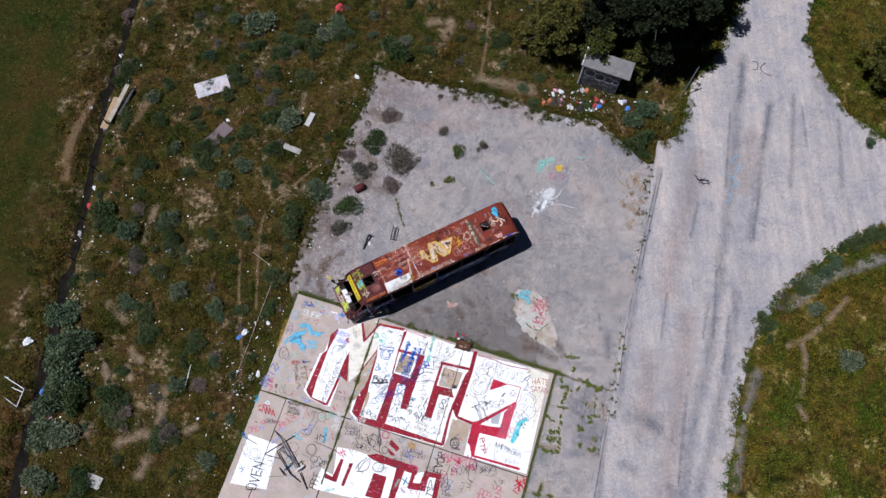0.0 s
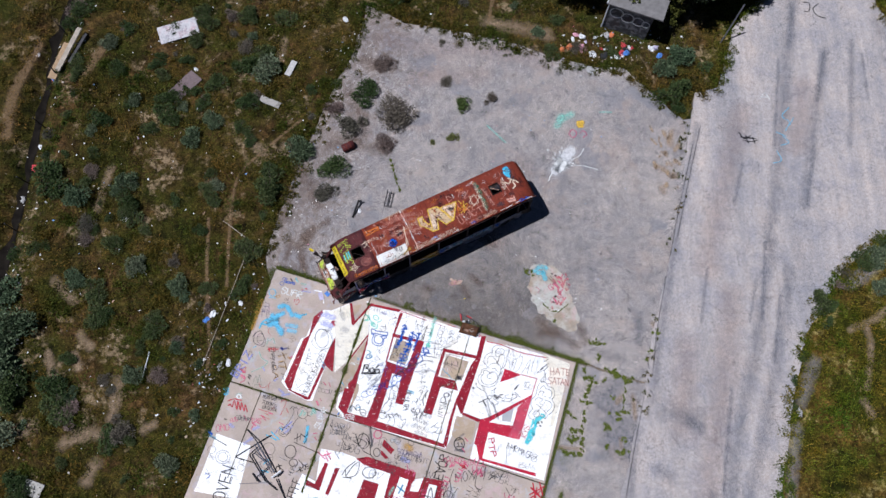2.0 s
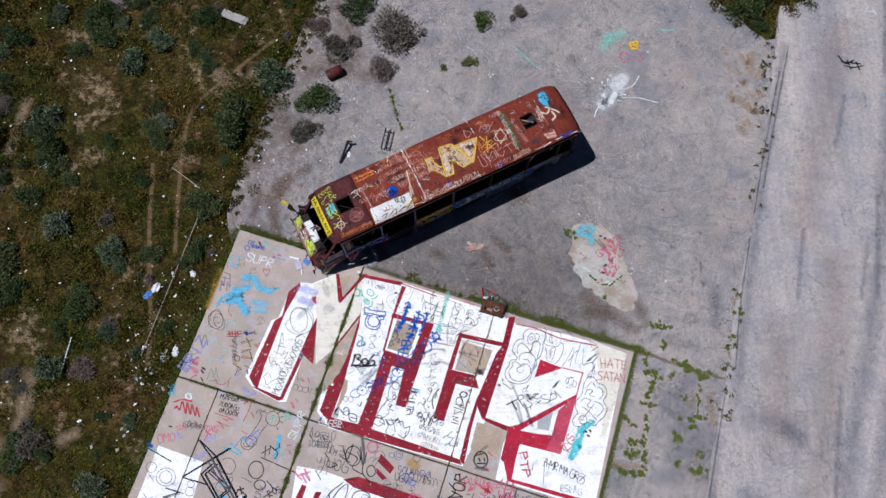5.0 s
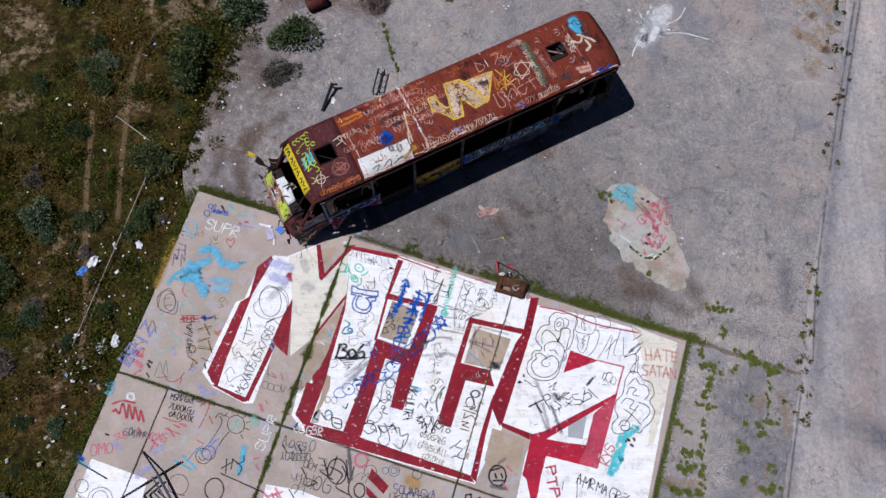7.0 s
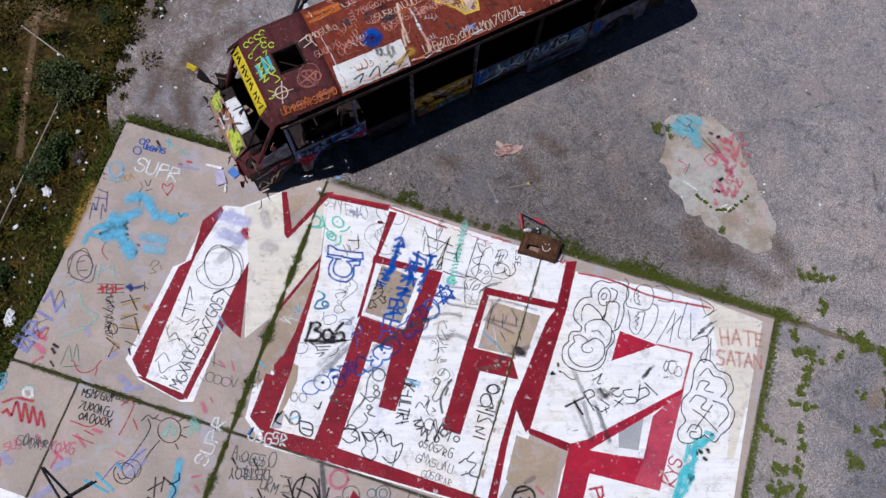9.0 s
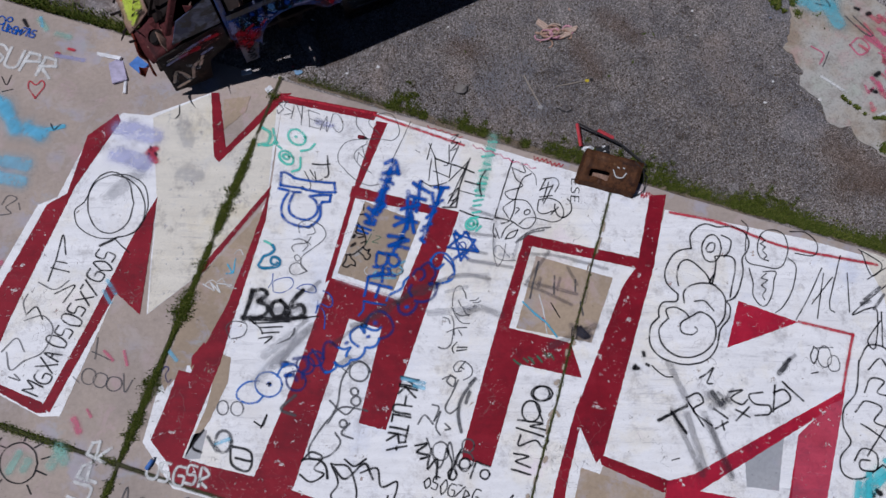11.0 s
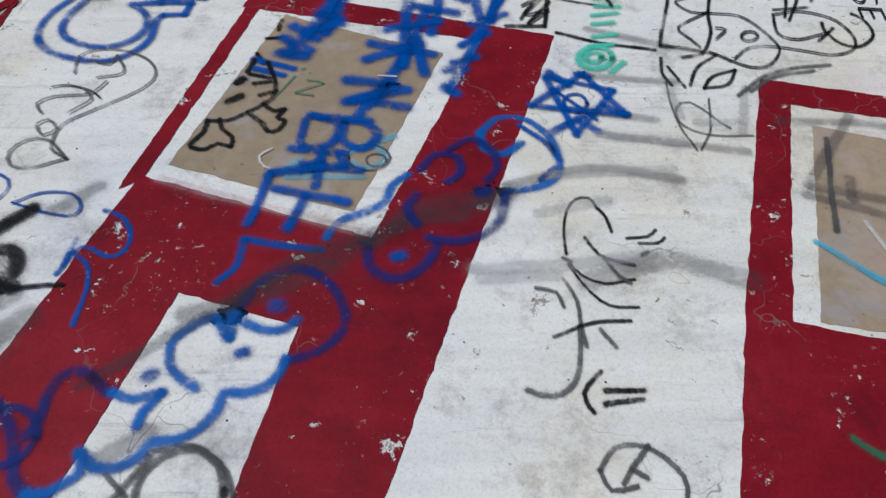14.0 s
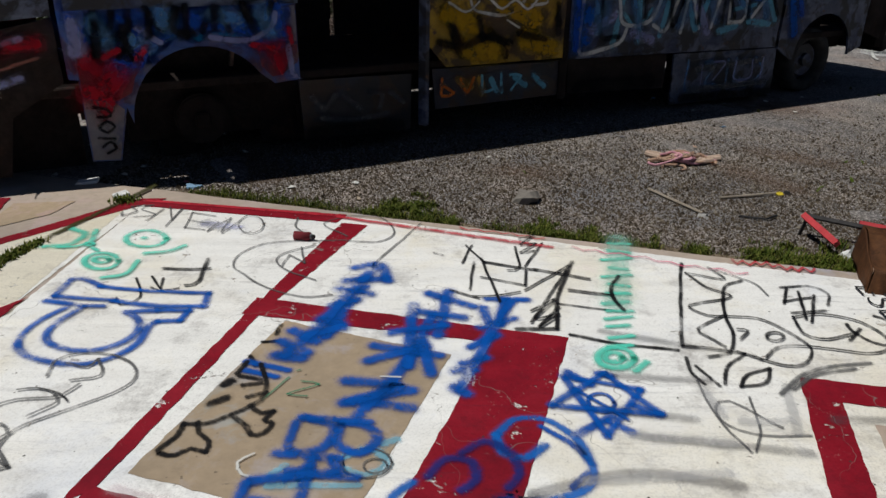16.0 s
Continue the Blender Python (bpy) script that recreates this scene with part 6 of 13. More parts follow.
tag(GREYINK, 0.011, [[(-4.53, 4.2), (-4.53, 4.29), (-4.57, 4.34), (-4.65, 4.35), (-4.72, 4.31), (-4.75, 4.23), (-4.73, 4.15), (-4.66, 4.12), (-4.58, 4.14), (-4.53, 4.21)], [(-4.34, 4.2), (-4.34, 4.27), (-4.38, 4.33), (-4.46, 4.34), (-4.53, 4.3), (-4.56, 4.23), (-4.53, 4.16), (-4.47, 4.13), (-4.39, 4.14), (-4.34, 4.2)], [(-4.11, 4.19), (-4.11, 4.26), (-4.17, 4.32), (-4.25, 4.33), (-4.32, 4.29), (-4.35, 4.22), (-4.32, 4.15), (-4.24, 4.12), (-4.16, 4.13), (-4.11, 4.19)], [(-4.15, 4.04), (-4.02, 4.29), (-3.98, 4.09)], [(-4.86, 4.31), (-4.73, 4.37)], [(-4.75, 3.87), (-4.43, 3.91)], [(-4.76, 3.65), (-4.66, 3.96)]])
tag(PINKINK, 0.03, [[(-4.57, 3.81), (-4.39, 3.9)], [(-4.44, 4.7), (-4.35, 4.77)], [(-4.28, 3.72), (-4.15, 3.9)]])
# south-west panels
scribble(6, CYAN, 0.026, (-9.30, 6.03), (-9.40, 5.64), 0.22)
tag(WHITEINK, 0.07, [[(-8.58, 5.87), (-8.57, 5.95), (-8.62, 6.01), (-8.7, 6.02), (-8.78, 5.98), (-8.82, 5.9), (-8.8, 5.83), (-8.72, 5.79), (-8.64, 5.81), (-8.57, 5.87)], [(-8.81, 5.85), (-8.65, 5.82), (-8.56, 5.94)]])
tag(MINT, 0.03, [[(-8.91, 5.91), (-8.86, 5.81), (-8.64, 5.71)]])
tag(REDLINE, 0.05, [[(-9.17, 6.3), (-8.89, 6.11), (-8.5, 6.06)], [(-9, 6.43), (-8.84, 6.52), (-8.85, 6.2), (-8.55, 6.56), (-8.65, 6.18), (-8.35, 6.54), (-8.43, 6.2), (-8.14, 6.53), (-8.2, 6.24), (-7.97, 6.52)], [(-9.06, 6.52), (-9, 6.44)]])
scribble(7, GREYINK, 0.014, (-8.28, 7.03), (-7.52, 6.93), 0.20)
scribble(8, BLACK, 0.014, (-7.43, 5.58), (-6.64, 5.50), 0.18)
scribble(9, BLACK, 0.014, (-7.37, 5.87), (-6.52, 5.83), 0.18)
scribble(10, BLACK, 0.016, (-7.28, 6.12), (-6.45, 6.05), 0.20)
scribble(11, BLACK, 0.009, (-6.84, 5.39), (-6.30, 5.43), 0.11)
tag(REDLINE, 0.016, [[(-7.43, 6.21), (-6.92, 6.19), (-6.63, 5.86)], [(-7.01, 6.31), (-6.77, 6.35)], [(-6.19, 6.16), (-6.14, 5.8), (-6.15, 5.38), (-6.3, 5.34), (-6.42, 5.51)], [(-7.24, 6.5), (-6.69, 6.53)], [(-6.01, 5.72), (-5.82, 5.91)]])
tag(PINKINK, 0.06, [[(-8.9, 5.19), (-8.75, 5.02)], [(-7.15, 6.47), (-6.85, 6.65)], [(-7.49, 6.98), (-7.24, 7.07)], [(-6.83, 6.23), (-6.61, 6.23)]])
scribble(12, PINKINK, 0.025, (-7.65, 6.97), (-7.02, 6.90), 0.24)
scribble(13, PINKINK, 0.02, (-8.58, 7.33), (-8.25, 7.09), 0.20)
tag(BLACK, 0.013, [[(-4.81, 5.62), (-4.8, 5.81), (-4.92, 5.95), (-5.11, 5.97), (-5.29, 5.87), (-5.37, 5.69), (-5.31, 5.51), (-5.14, 5.42), (-4.94, 5.47), (-4.81, 5.62)], [(-5.81, 5.7), (-5.71, 5.53), (-5.55, 5.57), (-5.48, 5.45)], [(-5.67, 5.61), (-5.54, 5.82), (-5.65, 6.4), (-5.81, 6.83)], [(-5.21, 5.99), (-5.34, 6.37), (-5.43, 6.94)], [(-5.46, 6.85), (-5.45, 7.01), (-5.56, 7.13), (-5.73, 7.16), (-5.89, 7.08), (-5.96, 6.92), (-5.9, 6.77), (-5.75, 6.7), (-5.57, 6.73), (-5.46, 6.86)], [(-5.85, 6.98), (-5.72, 7.07), (-5.58, 6.99)], [(-5.56, 5.55), (-5.36, 5.56)], [(-4.78, 5.72), (-4.62, 5.74)], [(-4.95, 5.43), (-4.86, 5.33)], [(-5.14, 5.39), (-5.14, 5.28)], [(-4.78, 5.55), (-4.68, 5.48)], [(-4.82, 5.95), (-4.71, 6.04)]])
tag(MINT, 0.12, [[(-5.16, 5.84), (-5.13, 5.58)], [(-4.97, 5.75), (-4.96, 5.64)]])
tag(LILAC, 0.12, [[(-5.8, 6.86), (-5.52, 6.36)], [(-5.61, 6.96), (-5.37, 6.52)]])
tag(PURPLE, 0.012, [[(-5.7, 6.76), (-5.56, 6.44), (-5.44, 6.27)], [(-6.14, 7.23), (-5.98, 6.78), (-5.85, 6.67)]])
script("SUPR", WHITEINK, 0.04, (-3.92, 6.20), (-3.86, 5.04), 0.29)
tag(MINT, 0.14, [[(-4.61, 5.6), (-4.56, 5.37)], [(-4.62, 5.32), (-4.44, 5.47)]])
tag(CYAN, 0.15, [[(-4.56, 6.3), (-4.47, 6.7), (-4.42, 7.06)]])
tag(BLACK, 0.02, [[(-5.01, 7.11), (-4.74, 6.81)], [(-4.46, 6.54), (-4.42, 6.69), (-4.58, 6.84)], [(-4.77, 6.73), (-4.71, 7.04)], [(-4.96, 6.79), (-4.82, 7.21)]])
tag(CYAN, 0.05, [[(-6.52, 7.35), (-5.9, 7.44)], [(-6.33, 7.13), (-5.79, 7.36)], [(-5.98, 6.78), (-5.8, 6.86)]])
tag(PINKINK, 0.04, [[(-4, 6.69), (-3.87, 6.78)], [(-4.14, 6.53), (-3.97, 6.44)], [(-6.09, 6.54), (-5.86, 6.58)]])
tag(BLACK, 0.022, [[(-4.69, 7.68), (-4.68, 7.9), (-4.8, 8.06), (-5.01, 8.08), (-5.2, 7.96), (-5.29, 7.74), (-5.22, 7.54), (-5.04, 7.44), (-4.83, 7.5), (-4.69, 7.68)], [(-4.41, 8.19), (-4.41, 8.32), (-4.52, 8.42), (-4.67, 8.44), (-4.8, 8.38), (-4.85, 8.26), (-4.79, 8.13), (-4.65, 8.07), (-4.5, 8.09), (-4.41, 8.19)], [(-5, 8.77), (-5.36, 8.69), (-5.37, 8.99)], [(-4.42, 8.02), (-4.06, 8.27), (-4.31, 8.65)], [(-4.78, 6.74), (-4.41, 6.88), (-4.42, 7.14)], [(-4.96, 7.26), (-3.47, 7.39)]])
tag(GREYINK, 0.014, [[(-5.81, 7.88), (-5.81, 8.09), (-5.95, 8.25), (-6.18, 8.28), (-6.37, 8.17), (-6.45, 7.97), (-6.38, 7.78), (-6.18, 7.68), (-5.96, 7.72), (-5.81, 7.89)], [(-6.34, 8.25), (-5.81, 8.23)], [(-5.36, 6.72), (-5.36, 6.87), (-5.46, 6.98), (-5.62, 7), (-5.75, 6.92), (-5.81, 6.78), (-5.75, 6.65), (-5.62, 6.58), (-5.46, 6.61), (-5.36, 6.73)], [(-6.42, 8.82), (-5.77, 8.32), (-5.81, 8.88)], [(-5.71, 8.67), (-5.72, 8.82), (-5.86, 8.94), (-6.06, 8.98), (-6.23, 8.91), (-6.28, 8.78), (-6.2, 8.63), (-6.02, 8.55), (-5.82, 8.57), (-5.71, 8.68)], [(-5.41, 8.21), (-4.99, 8.27)]])
tag(BLACK, 0.03, [[(-5.4, 8.7), (-5.18, 8.58)], [(-5.35, 8.56), (-5.18, 8.78)]])
scribble(14, BLACK, 0.022, (-4.07, 8.57), (-3.70, 8.16), 0.25)
scribble(15, GREYINK, 0.013, (-4.47, 8.90), (-4.41, 8.26), 0.22)
tag(CYAN, 0.06, [[(-6.11, 8.8), (-5.91, 8.49)], [(-6.11, 9.12), (-5.72, 9.1)]])
tag(BLUE, 0.09, [[(-9.51, 8.12), (-9.34, 8.19)]])
tag(BLACK, 0.03, [[(-8.98, 7.25), (-8.87, 7.25)]])
scribble(16, PINKINK, 0.022, (-9.15, 8.00), (-8.48, 7.66), 0.35)
scribble(17, GREYINK, 0.012, (-8.45, 7.09), (-7.66, 7.02), 0.23)
tag(LILAC, 0.16, [[(-7.47, 8.11), (-7.21, 7.77)], [(-7.28, 7.28), (-7.08, 7.09)], [(-8.57, 7.43), (-8.38, 7.5)]])
tag(PINKINK, 0.05, [[(-7.4, 7.32), (-7.37, 7.05)], [(-8.04, 6.75), (-7.85, 6.95)]])
# on the white field of the south-west panel
script("OVEN", BLACK, 0.04, (-7.41, 11.08), (-7.58, 9.38), 0.59)
script("OVEN", GREYINK, 0.014, (-7.27, 11.07), (-7.43, 9.37), 0.66)
tag(GREYINK, 0.013, [[(-7.92, 8.99), (-7.93, 9.22), (-8.1, 9.4), (-8.37, 9.44), (-8.6, 9.32), (-8.69, 9.1), (-8.59, 8.89), (-8.35, 8.77), (-8.09, 8.81), (-7.92, 8.99)], [(-8.06, 9.03), (-8.06, 9.19), (-8.16, 9.31), (-8.33, 9.33), (-8.49, 9.25), (-8.55, 9.1), (-8.49, 8.95), (-8.34, 8.87), (-8.17, 8.91), (-8.06, 9.03)], [(-8.81, 8.87), (-8.81, 9.01), (-8.9, 9.11), (-9.05, 9.13), (-9.18, 9.06), (-9.23, 8.93), (-9.18, 8.8), (-9.05, 8.74), (-8.9, 8.77), (-8.81, 8.88)], [(-8.9, 9.94), (-8.54, 10.18)], [(-8.83, 10.2), (-8.48, 9.95)], [(-7.11, 9.02), (-7.11, 9.11), (-7.18, 9.18), (-7.27, 9.19), (-7.36, 9.14), (-7.39, 9.06), (-7.36, 8.97), (-7.27, 8.93), (-7.18, 8.95), (-7.11, 9.02)], [(-7.01, 9.27), (-7.01, 9.38), (-7.09, 9.47), (-7.21, 9.49), (-7.32, 9.43), (-7.36, 9.32), (-7.32, 9.21), (-7.21, 9.16), (-7.09, 9.18), (-7.01, 9.27)], [(-9.02, 9.19), (-8.71, 9.38)]])
tag(BLUE, 0.02, [[(-8.86, 10.13), (-8.6, 10.2), (-8.68, 10.36)]])
tag(CYANPALE, 0.12, [[(-9.39, 8.3), (-9.07, 8.34)]])
# bands between the letters
scribble(18, WHITEINK, 0.026, (-3.21, 5.34), (-2.23, 5.21), 0.30)
scribble(19, GREYINK, 0.014, (-3.42, 5.87), (-2.33, 5.76), 0.30)
scribble(20, GREYINK, 0.015, (-2.54, 6.29), (-2.11, 6.30), 0.30)
scribble(21, GREYINK, 0.02, (-2.36, 6.78), (-1.43, 6.79), 0.40)
tag(BLACK, 0.024, [[(-1.7, 6.02), (-1.26, 6.13), (-1.33, 6.53), (-0.82, 6.65)], [(-0.98, 5.79), (-0.91, 6.53), (-0.48, 6.84)], [(-1.34, 5.9), (-0.96, 6.24)], [(-0.41, 6.37), (-0.41, 6.51), (-0.48, 6.61), (-0.6, 6.62), (-0.71, 6.54), (-0.76, 6.4), (-0.72, 6.27), (-0.62, 6.21), (-0.49, 6.25), (-0.41, 6.37)]])
tag(GREYINK, 0.1, [[(-1.31, 5.38), (-0.94, 6.16)]])
scribble(22, BLACK, 0.013, (0.44, 6.47), (1.90, 6.13), 0.30)
scribble(23, NAVY, 0.012, (0.46, 6.14), (1.84, 5.95), 0.25)
tag(GREYINK, 0.013, [[(0.44, 5.46), (0.44, 5.58), (0.36, 5.67), (0.24, 5.68), (0.14, 5.62), (0.1, 5.51), (0.15, 5.4), (0.25, 5.35), (0.37, 5.37), (0.45, 5.47)], [(0.37, 5.49), (0.37, 5.55), (0.32, 5.6), (0.26, 5.61), (0.2, 5.58), (0.18, 5.51), (0.2, 5.45), (0.26, 5.42), (0.33, 5.44), (0.37, 5.49)], [(-0.24, 5.71), (-0.25, 5.84), (-0.34, 5.94), (-0.48, 5.96), (-0.59, 5.89), (-0.64, 5.76), (-0.58, 5.64), (-0.46, 5.58), (-0.32, 5.61), (-0.24, 5.71)], [(0.11, 5.57), (0.11, 5.64), (0.06, 5.69), (-0.01, 5.7), (-0.07, 5.66), (-0.09, 5.6), (-0.06, 5.54), (0, 5.5), (0.07, 5.52), (0.11, 5.57)], [(1.15, 5.37), (1.15, 5.46), (1.08, 5.54), (0.98, 5.55), (0.89, 5.5), (0.86, 5.41), (0.9, 5.31), (0.99, 5.27), (1.09, 5.29), (1.15, 5.37)]])
script("EVOR", BLACK, 0.03, (3.18, 6.71), (3.13, 5.39), 0.44)
tag(PINKINK, 0.09, [[(3.88, 5.63), (4.19, 5.78)], [(3.99, 5.47), (4.25, 5.64)], [(3.56, 5.6), (3.79, 5.66)], [(3.4, 5.91), (3.52, 5.82)]])
tag(REDLINE, 0.04, [[(4, 5.67), (4.17, 5.73)]])
scribble(24, PINKINK, 0.02, (3.21, 5.72), (4.57, 5.49), 0.25)
tag(BLACK, 0.017, [[(4.73, 6.22), (4.85, 5.57), (5.14, 5.85), (5.17, 5.34), (5.25, 6.06)], [(5.54, 5.72), (5.71, 5.42), (6.03, 5.62), (6.2, 5.31)], [(5.49, 5.98), (5.72, 5.71)]])
scribble(25, GREYINK, 0.014, (5.61, 5.94), (6.60, 5.38), 0.35)
scribble(26, GREYINK, 0.02, (3.27, 7.50), (4.17, 7.43), 0.70)
scribble(27, BLACK, 0.017, (3.57, 6.71), (4.88, 6.16), 0.56)
scribble(28, GREYINK, 0.015, (4.97, 5.85), (6.65, 5.95), 0.42)
tag(REDLINE, 0.06, [[(7.77, 6.02), (8.4, 5.4)], [(7.74, 5.67), (8.42, 6.02)], [(7.78, 5.42), (8.19, 6.23)], [(8.11, 5.28), (8.45, 5.87)], [(7.77, 6.29), (8.09, 6.4)]])
script("FFFF", BLACK, 0.026, (-3.91, 9.91), (-3.91, 8.93), 0.42)
tag(PINKINK, 0.06, [[(-3.26, 7.44), (-2.9, 7.19)], [(-3.14, 7.16), (-2.81, 7.45)]])
tag(BLACK, 0.02, [[(-3.08, 7.32), (-2.78, 7.51)], [(-2.72, 7.06), (-2.4, 7.32)]])
tag(BLACK, 0.024, [[(-1.73, 8.03), (-1.56, 7.48), (-1.29, 7.18), (-1.25, 7.81), (-1.68, 8.08), (-1.86, 7.79)], [(-1.35, 6.99), (-1.12, 6.91)]])
tag(TEAL, 0.03, [[(1.02, 7.72), (1.44, 7.87)], [(1.19, 8.02), (1.27, 7.58)], [(1.15, 8.31), (1.41, 8.44)]])
tag(BLACK, 0.03, [[(2.71, 8.16), (2.72, 7.26), (3.03, 7.79), (3.03, 7.09)]])
scribble(29, PINKINK, 0.02, (1.01, 8.56), (2.25, 8.31), 0.35)
scribble(30, GREYINK, 0.014, (-0.60, 7.74), (0.20, 7.70), 0.35)
tag(MINT, 0.14, [[(-3.3, 9.85), (-2.85, 9.57)], [(0.75, 8.23), (0.84, 7.85)]])
tag(PINKINK, 0.05, [[(-0.5, 8.9), (-0.12, 8.92)]])
# bubble letters and tags on the last letter
tag(BLACK, 0.016, [[(3.8, -0.56), (3.74, -0.76), (3.81, -0.94), (3.95, -1.05), (4.13, -1.05), (4.35, -1.13), (4.55, -1.11), (4.68, -0.97), (4.68, -0.79), (4.63, -0.64), (4.68, -0.44), (4.68, -0.18), (4.63, 0.04), (4.51, 0.14)], [(3.8, -0.56), (3.61, -0.46), (3.51, -0.29), (3.47, -0.06), (3.54, 0.13), (3.75, 0.26)], [(3.75, 0.27), (3.75, 0.38), (3.55, 0.46), (3.51, 0.6), (3.54, 0.71)], [(3.54, 0.71), (3.45, 0.87), (3.45, 1.03), (3.52, 1.21), (3.68, 1.32), (3.91, 1.35), (4.17, 1.3), (4.41, 1.14), (4.51, 0.9), (4.51, 0.62), (4.6, 0.42), (4.6, 0.22), (4.51, 0.14)]])
tag(BLACK, 0.016, [[(4.27, -0.71), (4.26, -0.54), (4.18, -0.44), (4.08, -0.43), (3.99, -0.53), (3.96, -0.7), (4.01, -0.84), (4.11, -0.9), (4.21, -0.84), (4.27, -0.7)], [(4.03, -0.63), (4.07, -0.74), (4.15, -0.75), (4.15, -0.62), (4.07, -0.58), (4.03, -0.63)], [(4.23, -0.93), (4.39, -0.89), (4.4, -0.7), (4.34, -0.58)], [(3.72, 0.11), (3.66, -0.08), (3.69, -0.29), (3.83, -0.35), (4.1, -0.22), (4.24, -0.09), (4.23, -0.47), (4.2, -0.55), (4.52, -0.57), (4.56, 0.06)], [(3.87, 0.36), (3.83, 0.21), (3.91, 0.06), (4.09, -0.04), (4.28, -0.06), (4.48, 0.09), (4.53, 0.4), (4.46, 0.59)], [(4.03, 0.29), (4.18, 0.24), (4.35, 0.35)]])
tag(BLACK, 0.016, [[(3.68, 0.69), (3.62, 0.56), (3.75, 0.48), (3.91, 0.51), (4, 0.57)], [(4, 0.57), (3.89, 0.71), (3.93, 0.84), (4.09, 0.84), (4.17, 0.74), (4.12, 0.7)], [(4, 0.57), (4.17, 0.43), (4.39, 0.53), (4.46, 0.79), (4.35, 1.03), (4.15, 1.19), (3.89, 1.23), (3.68, 1.12), (3.58, 0.91), (3.68, 0.69)], [(4.3, -0.07), (4.2, -0.08), (4.25, -0.26)]])
tag(BLACK, 0.05, [[(3.35, 1.58), (3.34, 1.62), (3.4, 1.6)], [(3.42, 1.34), (3.44, 1.38)]])
tag(BLACK, 0.036, [[(3.51, 1.5), (3.55, 1.51)]])
tag(BLACK, 0.014, [[(3.6, 1.5), (3.71, 1.56), (3.85, 1.6), (3.94, 1.57)]])
tag(BLACK, 0.012, [[(4.5, -1.29), (4.62, -1.2), (4.63, -1), (4.67, -0.7), (4.75, -0.6), (4.95, -0.61), (5.19, -0.64), (5.3, -0.77), (5.32, -1.03), (5.23, -1.23), (5.09, -1.29), (4.9, -1.22), (4.83, -1.06), (4.85, -0.84), (4.93, -0.74), (5.05, -0.73)], [(4.84, -1.11), (4.93, -1.06), (4.87, -0.98), (4.96, -0.95), (4.92, -0.87), (5, -0.82), (4.97, -0.75)], [(4.77, -0.51), (4.87, -0.29), (4.91, -0.09), (5.05, 0.04), (5.14, 0.01), (5.2, -0.18), (5.19, -0.43), (5.19, -0.58), (5, -0.53)], [(5.05, -0.51), (4.99, -0.41), (5.09, -0.4), (5.01, -0.29), (5.09, -0.25), (5.05, -0.13), (5.1, -0.07)], [(5.35, -0.87), (5.49, -0.78), (5.51, -0.44), (5.42, -0.08), (5.31, 0.08)], [(5.64, 0.1), (5.78, -0.36), (5.9, -0.87)]])
tag(BLACK, 0.012, [[(5.3, -1.34), (5.55, -1.39), (5.76, -1.27), (5.75, -1.05), (5.45, -0.99)], [(5.94, -0.79), (5.96, -0.03)], [(6.16, -1.17), (6.11, -0.32), (6.21, -0.2)], [(5.84, -0.23), (6.09, -0.77)], [(6.31, -0.91), (6.44, -0.28)], [(6.44, -1.37), (6.83, -1.23), (6.7, -0.99), (6.48, -1.35)], [(6.92, -1.21), (6.64, -0.91)]])
tag(GREYINK, 0.04, [[(6.85, -0.83), (6.64, -0.56)], [(6.93, -0.73), (6.81, -0.45)], [(6.6, -0.48), (6.73, -0.55)]])
tag(BLACK, 0.014, [[(6.97, -0.93), (6.49, -0.26), (6.84, -0.46), (6.91, 0.17), (6.78, 0.09), (6.93, -0.28)], [(6.93, -0.43), (7.02, 0.13)]])
tag(BLACK, 0.04, [[(3.87, 2.28), (4.24, 1.94)], [(4.04, 2.1), (4.32, 2.34)]])
tag(BLACK, 0.018, [[(4.22, 1.85), (4.55, 2.16)], [(4.21, 1.82), (4.37, 1.7), (4.47, 1.81), (4.35, 1.98), (4.67, 2.11)], [(4.35, 1.46), (4.45, 1.35), (4.52, 1.25), (4.47, 1.5), (4.55, 1.49)], [(4.65, 1.86), (4.88, 1.94)], [(4.82, 1.54), (5.01, 1.45), (4.87, 1.62), (5.04, 1.67), (5.12, 1.57)], [(4.97, 1.77), (5.2, 1.82)], [(5.16, 1.67), (5.01, 1.93)], [(5.32, 1.39), (5.13, 1.49), (5.24, 1.6), (5.46, 1.56), (5.48, 1.68), (5.27, 1.77)], [(5.49, 1.22), (5.53, 1.63)], [(5.49, 1.34), (5.64, 1.25), (5.75, 1.37), (5.54, 1.59)], [(5.59, 1.14), (5.95, 1.33)], [(4.73, 2.14), (4.89, 1.99)], [(4.8, 2), (4.86, 2.12)]])
tag(DUST, 0.1, [[(4.54, 1.67), (4.78, 1.78)], [(4.61, 1.84), (4.84, 1.65)]])
tag(GREYINK, 0.06, [[(4.57, 1.62), (4.74, 1.76)]])
tag(BLACK, 0.05, [[(5.56, 0.97), (5.64, 0.76)]])
tag(GREYINK, 0.08, [[(5.52, 1.02), (5.6, 0.87)]])
tag(DUST, 0.1, [[(4.27, 2.06), (4.69, 2.77)], [(4.52, 1.98), (5.09, 2.78)], [(3.84, 1.38), (4.24, 1.88)]])
tag(BLACK, 0.012, [[(4.19, 2.79), (4.29, 2.73)], [(5.98, 0.44), (6.06, 0.5), (6.02, 0.71), (5.95, 0.61), (5.98, 0.44)], [(6, 0.87), (6.1, 0.82)]])
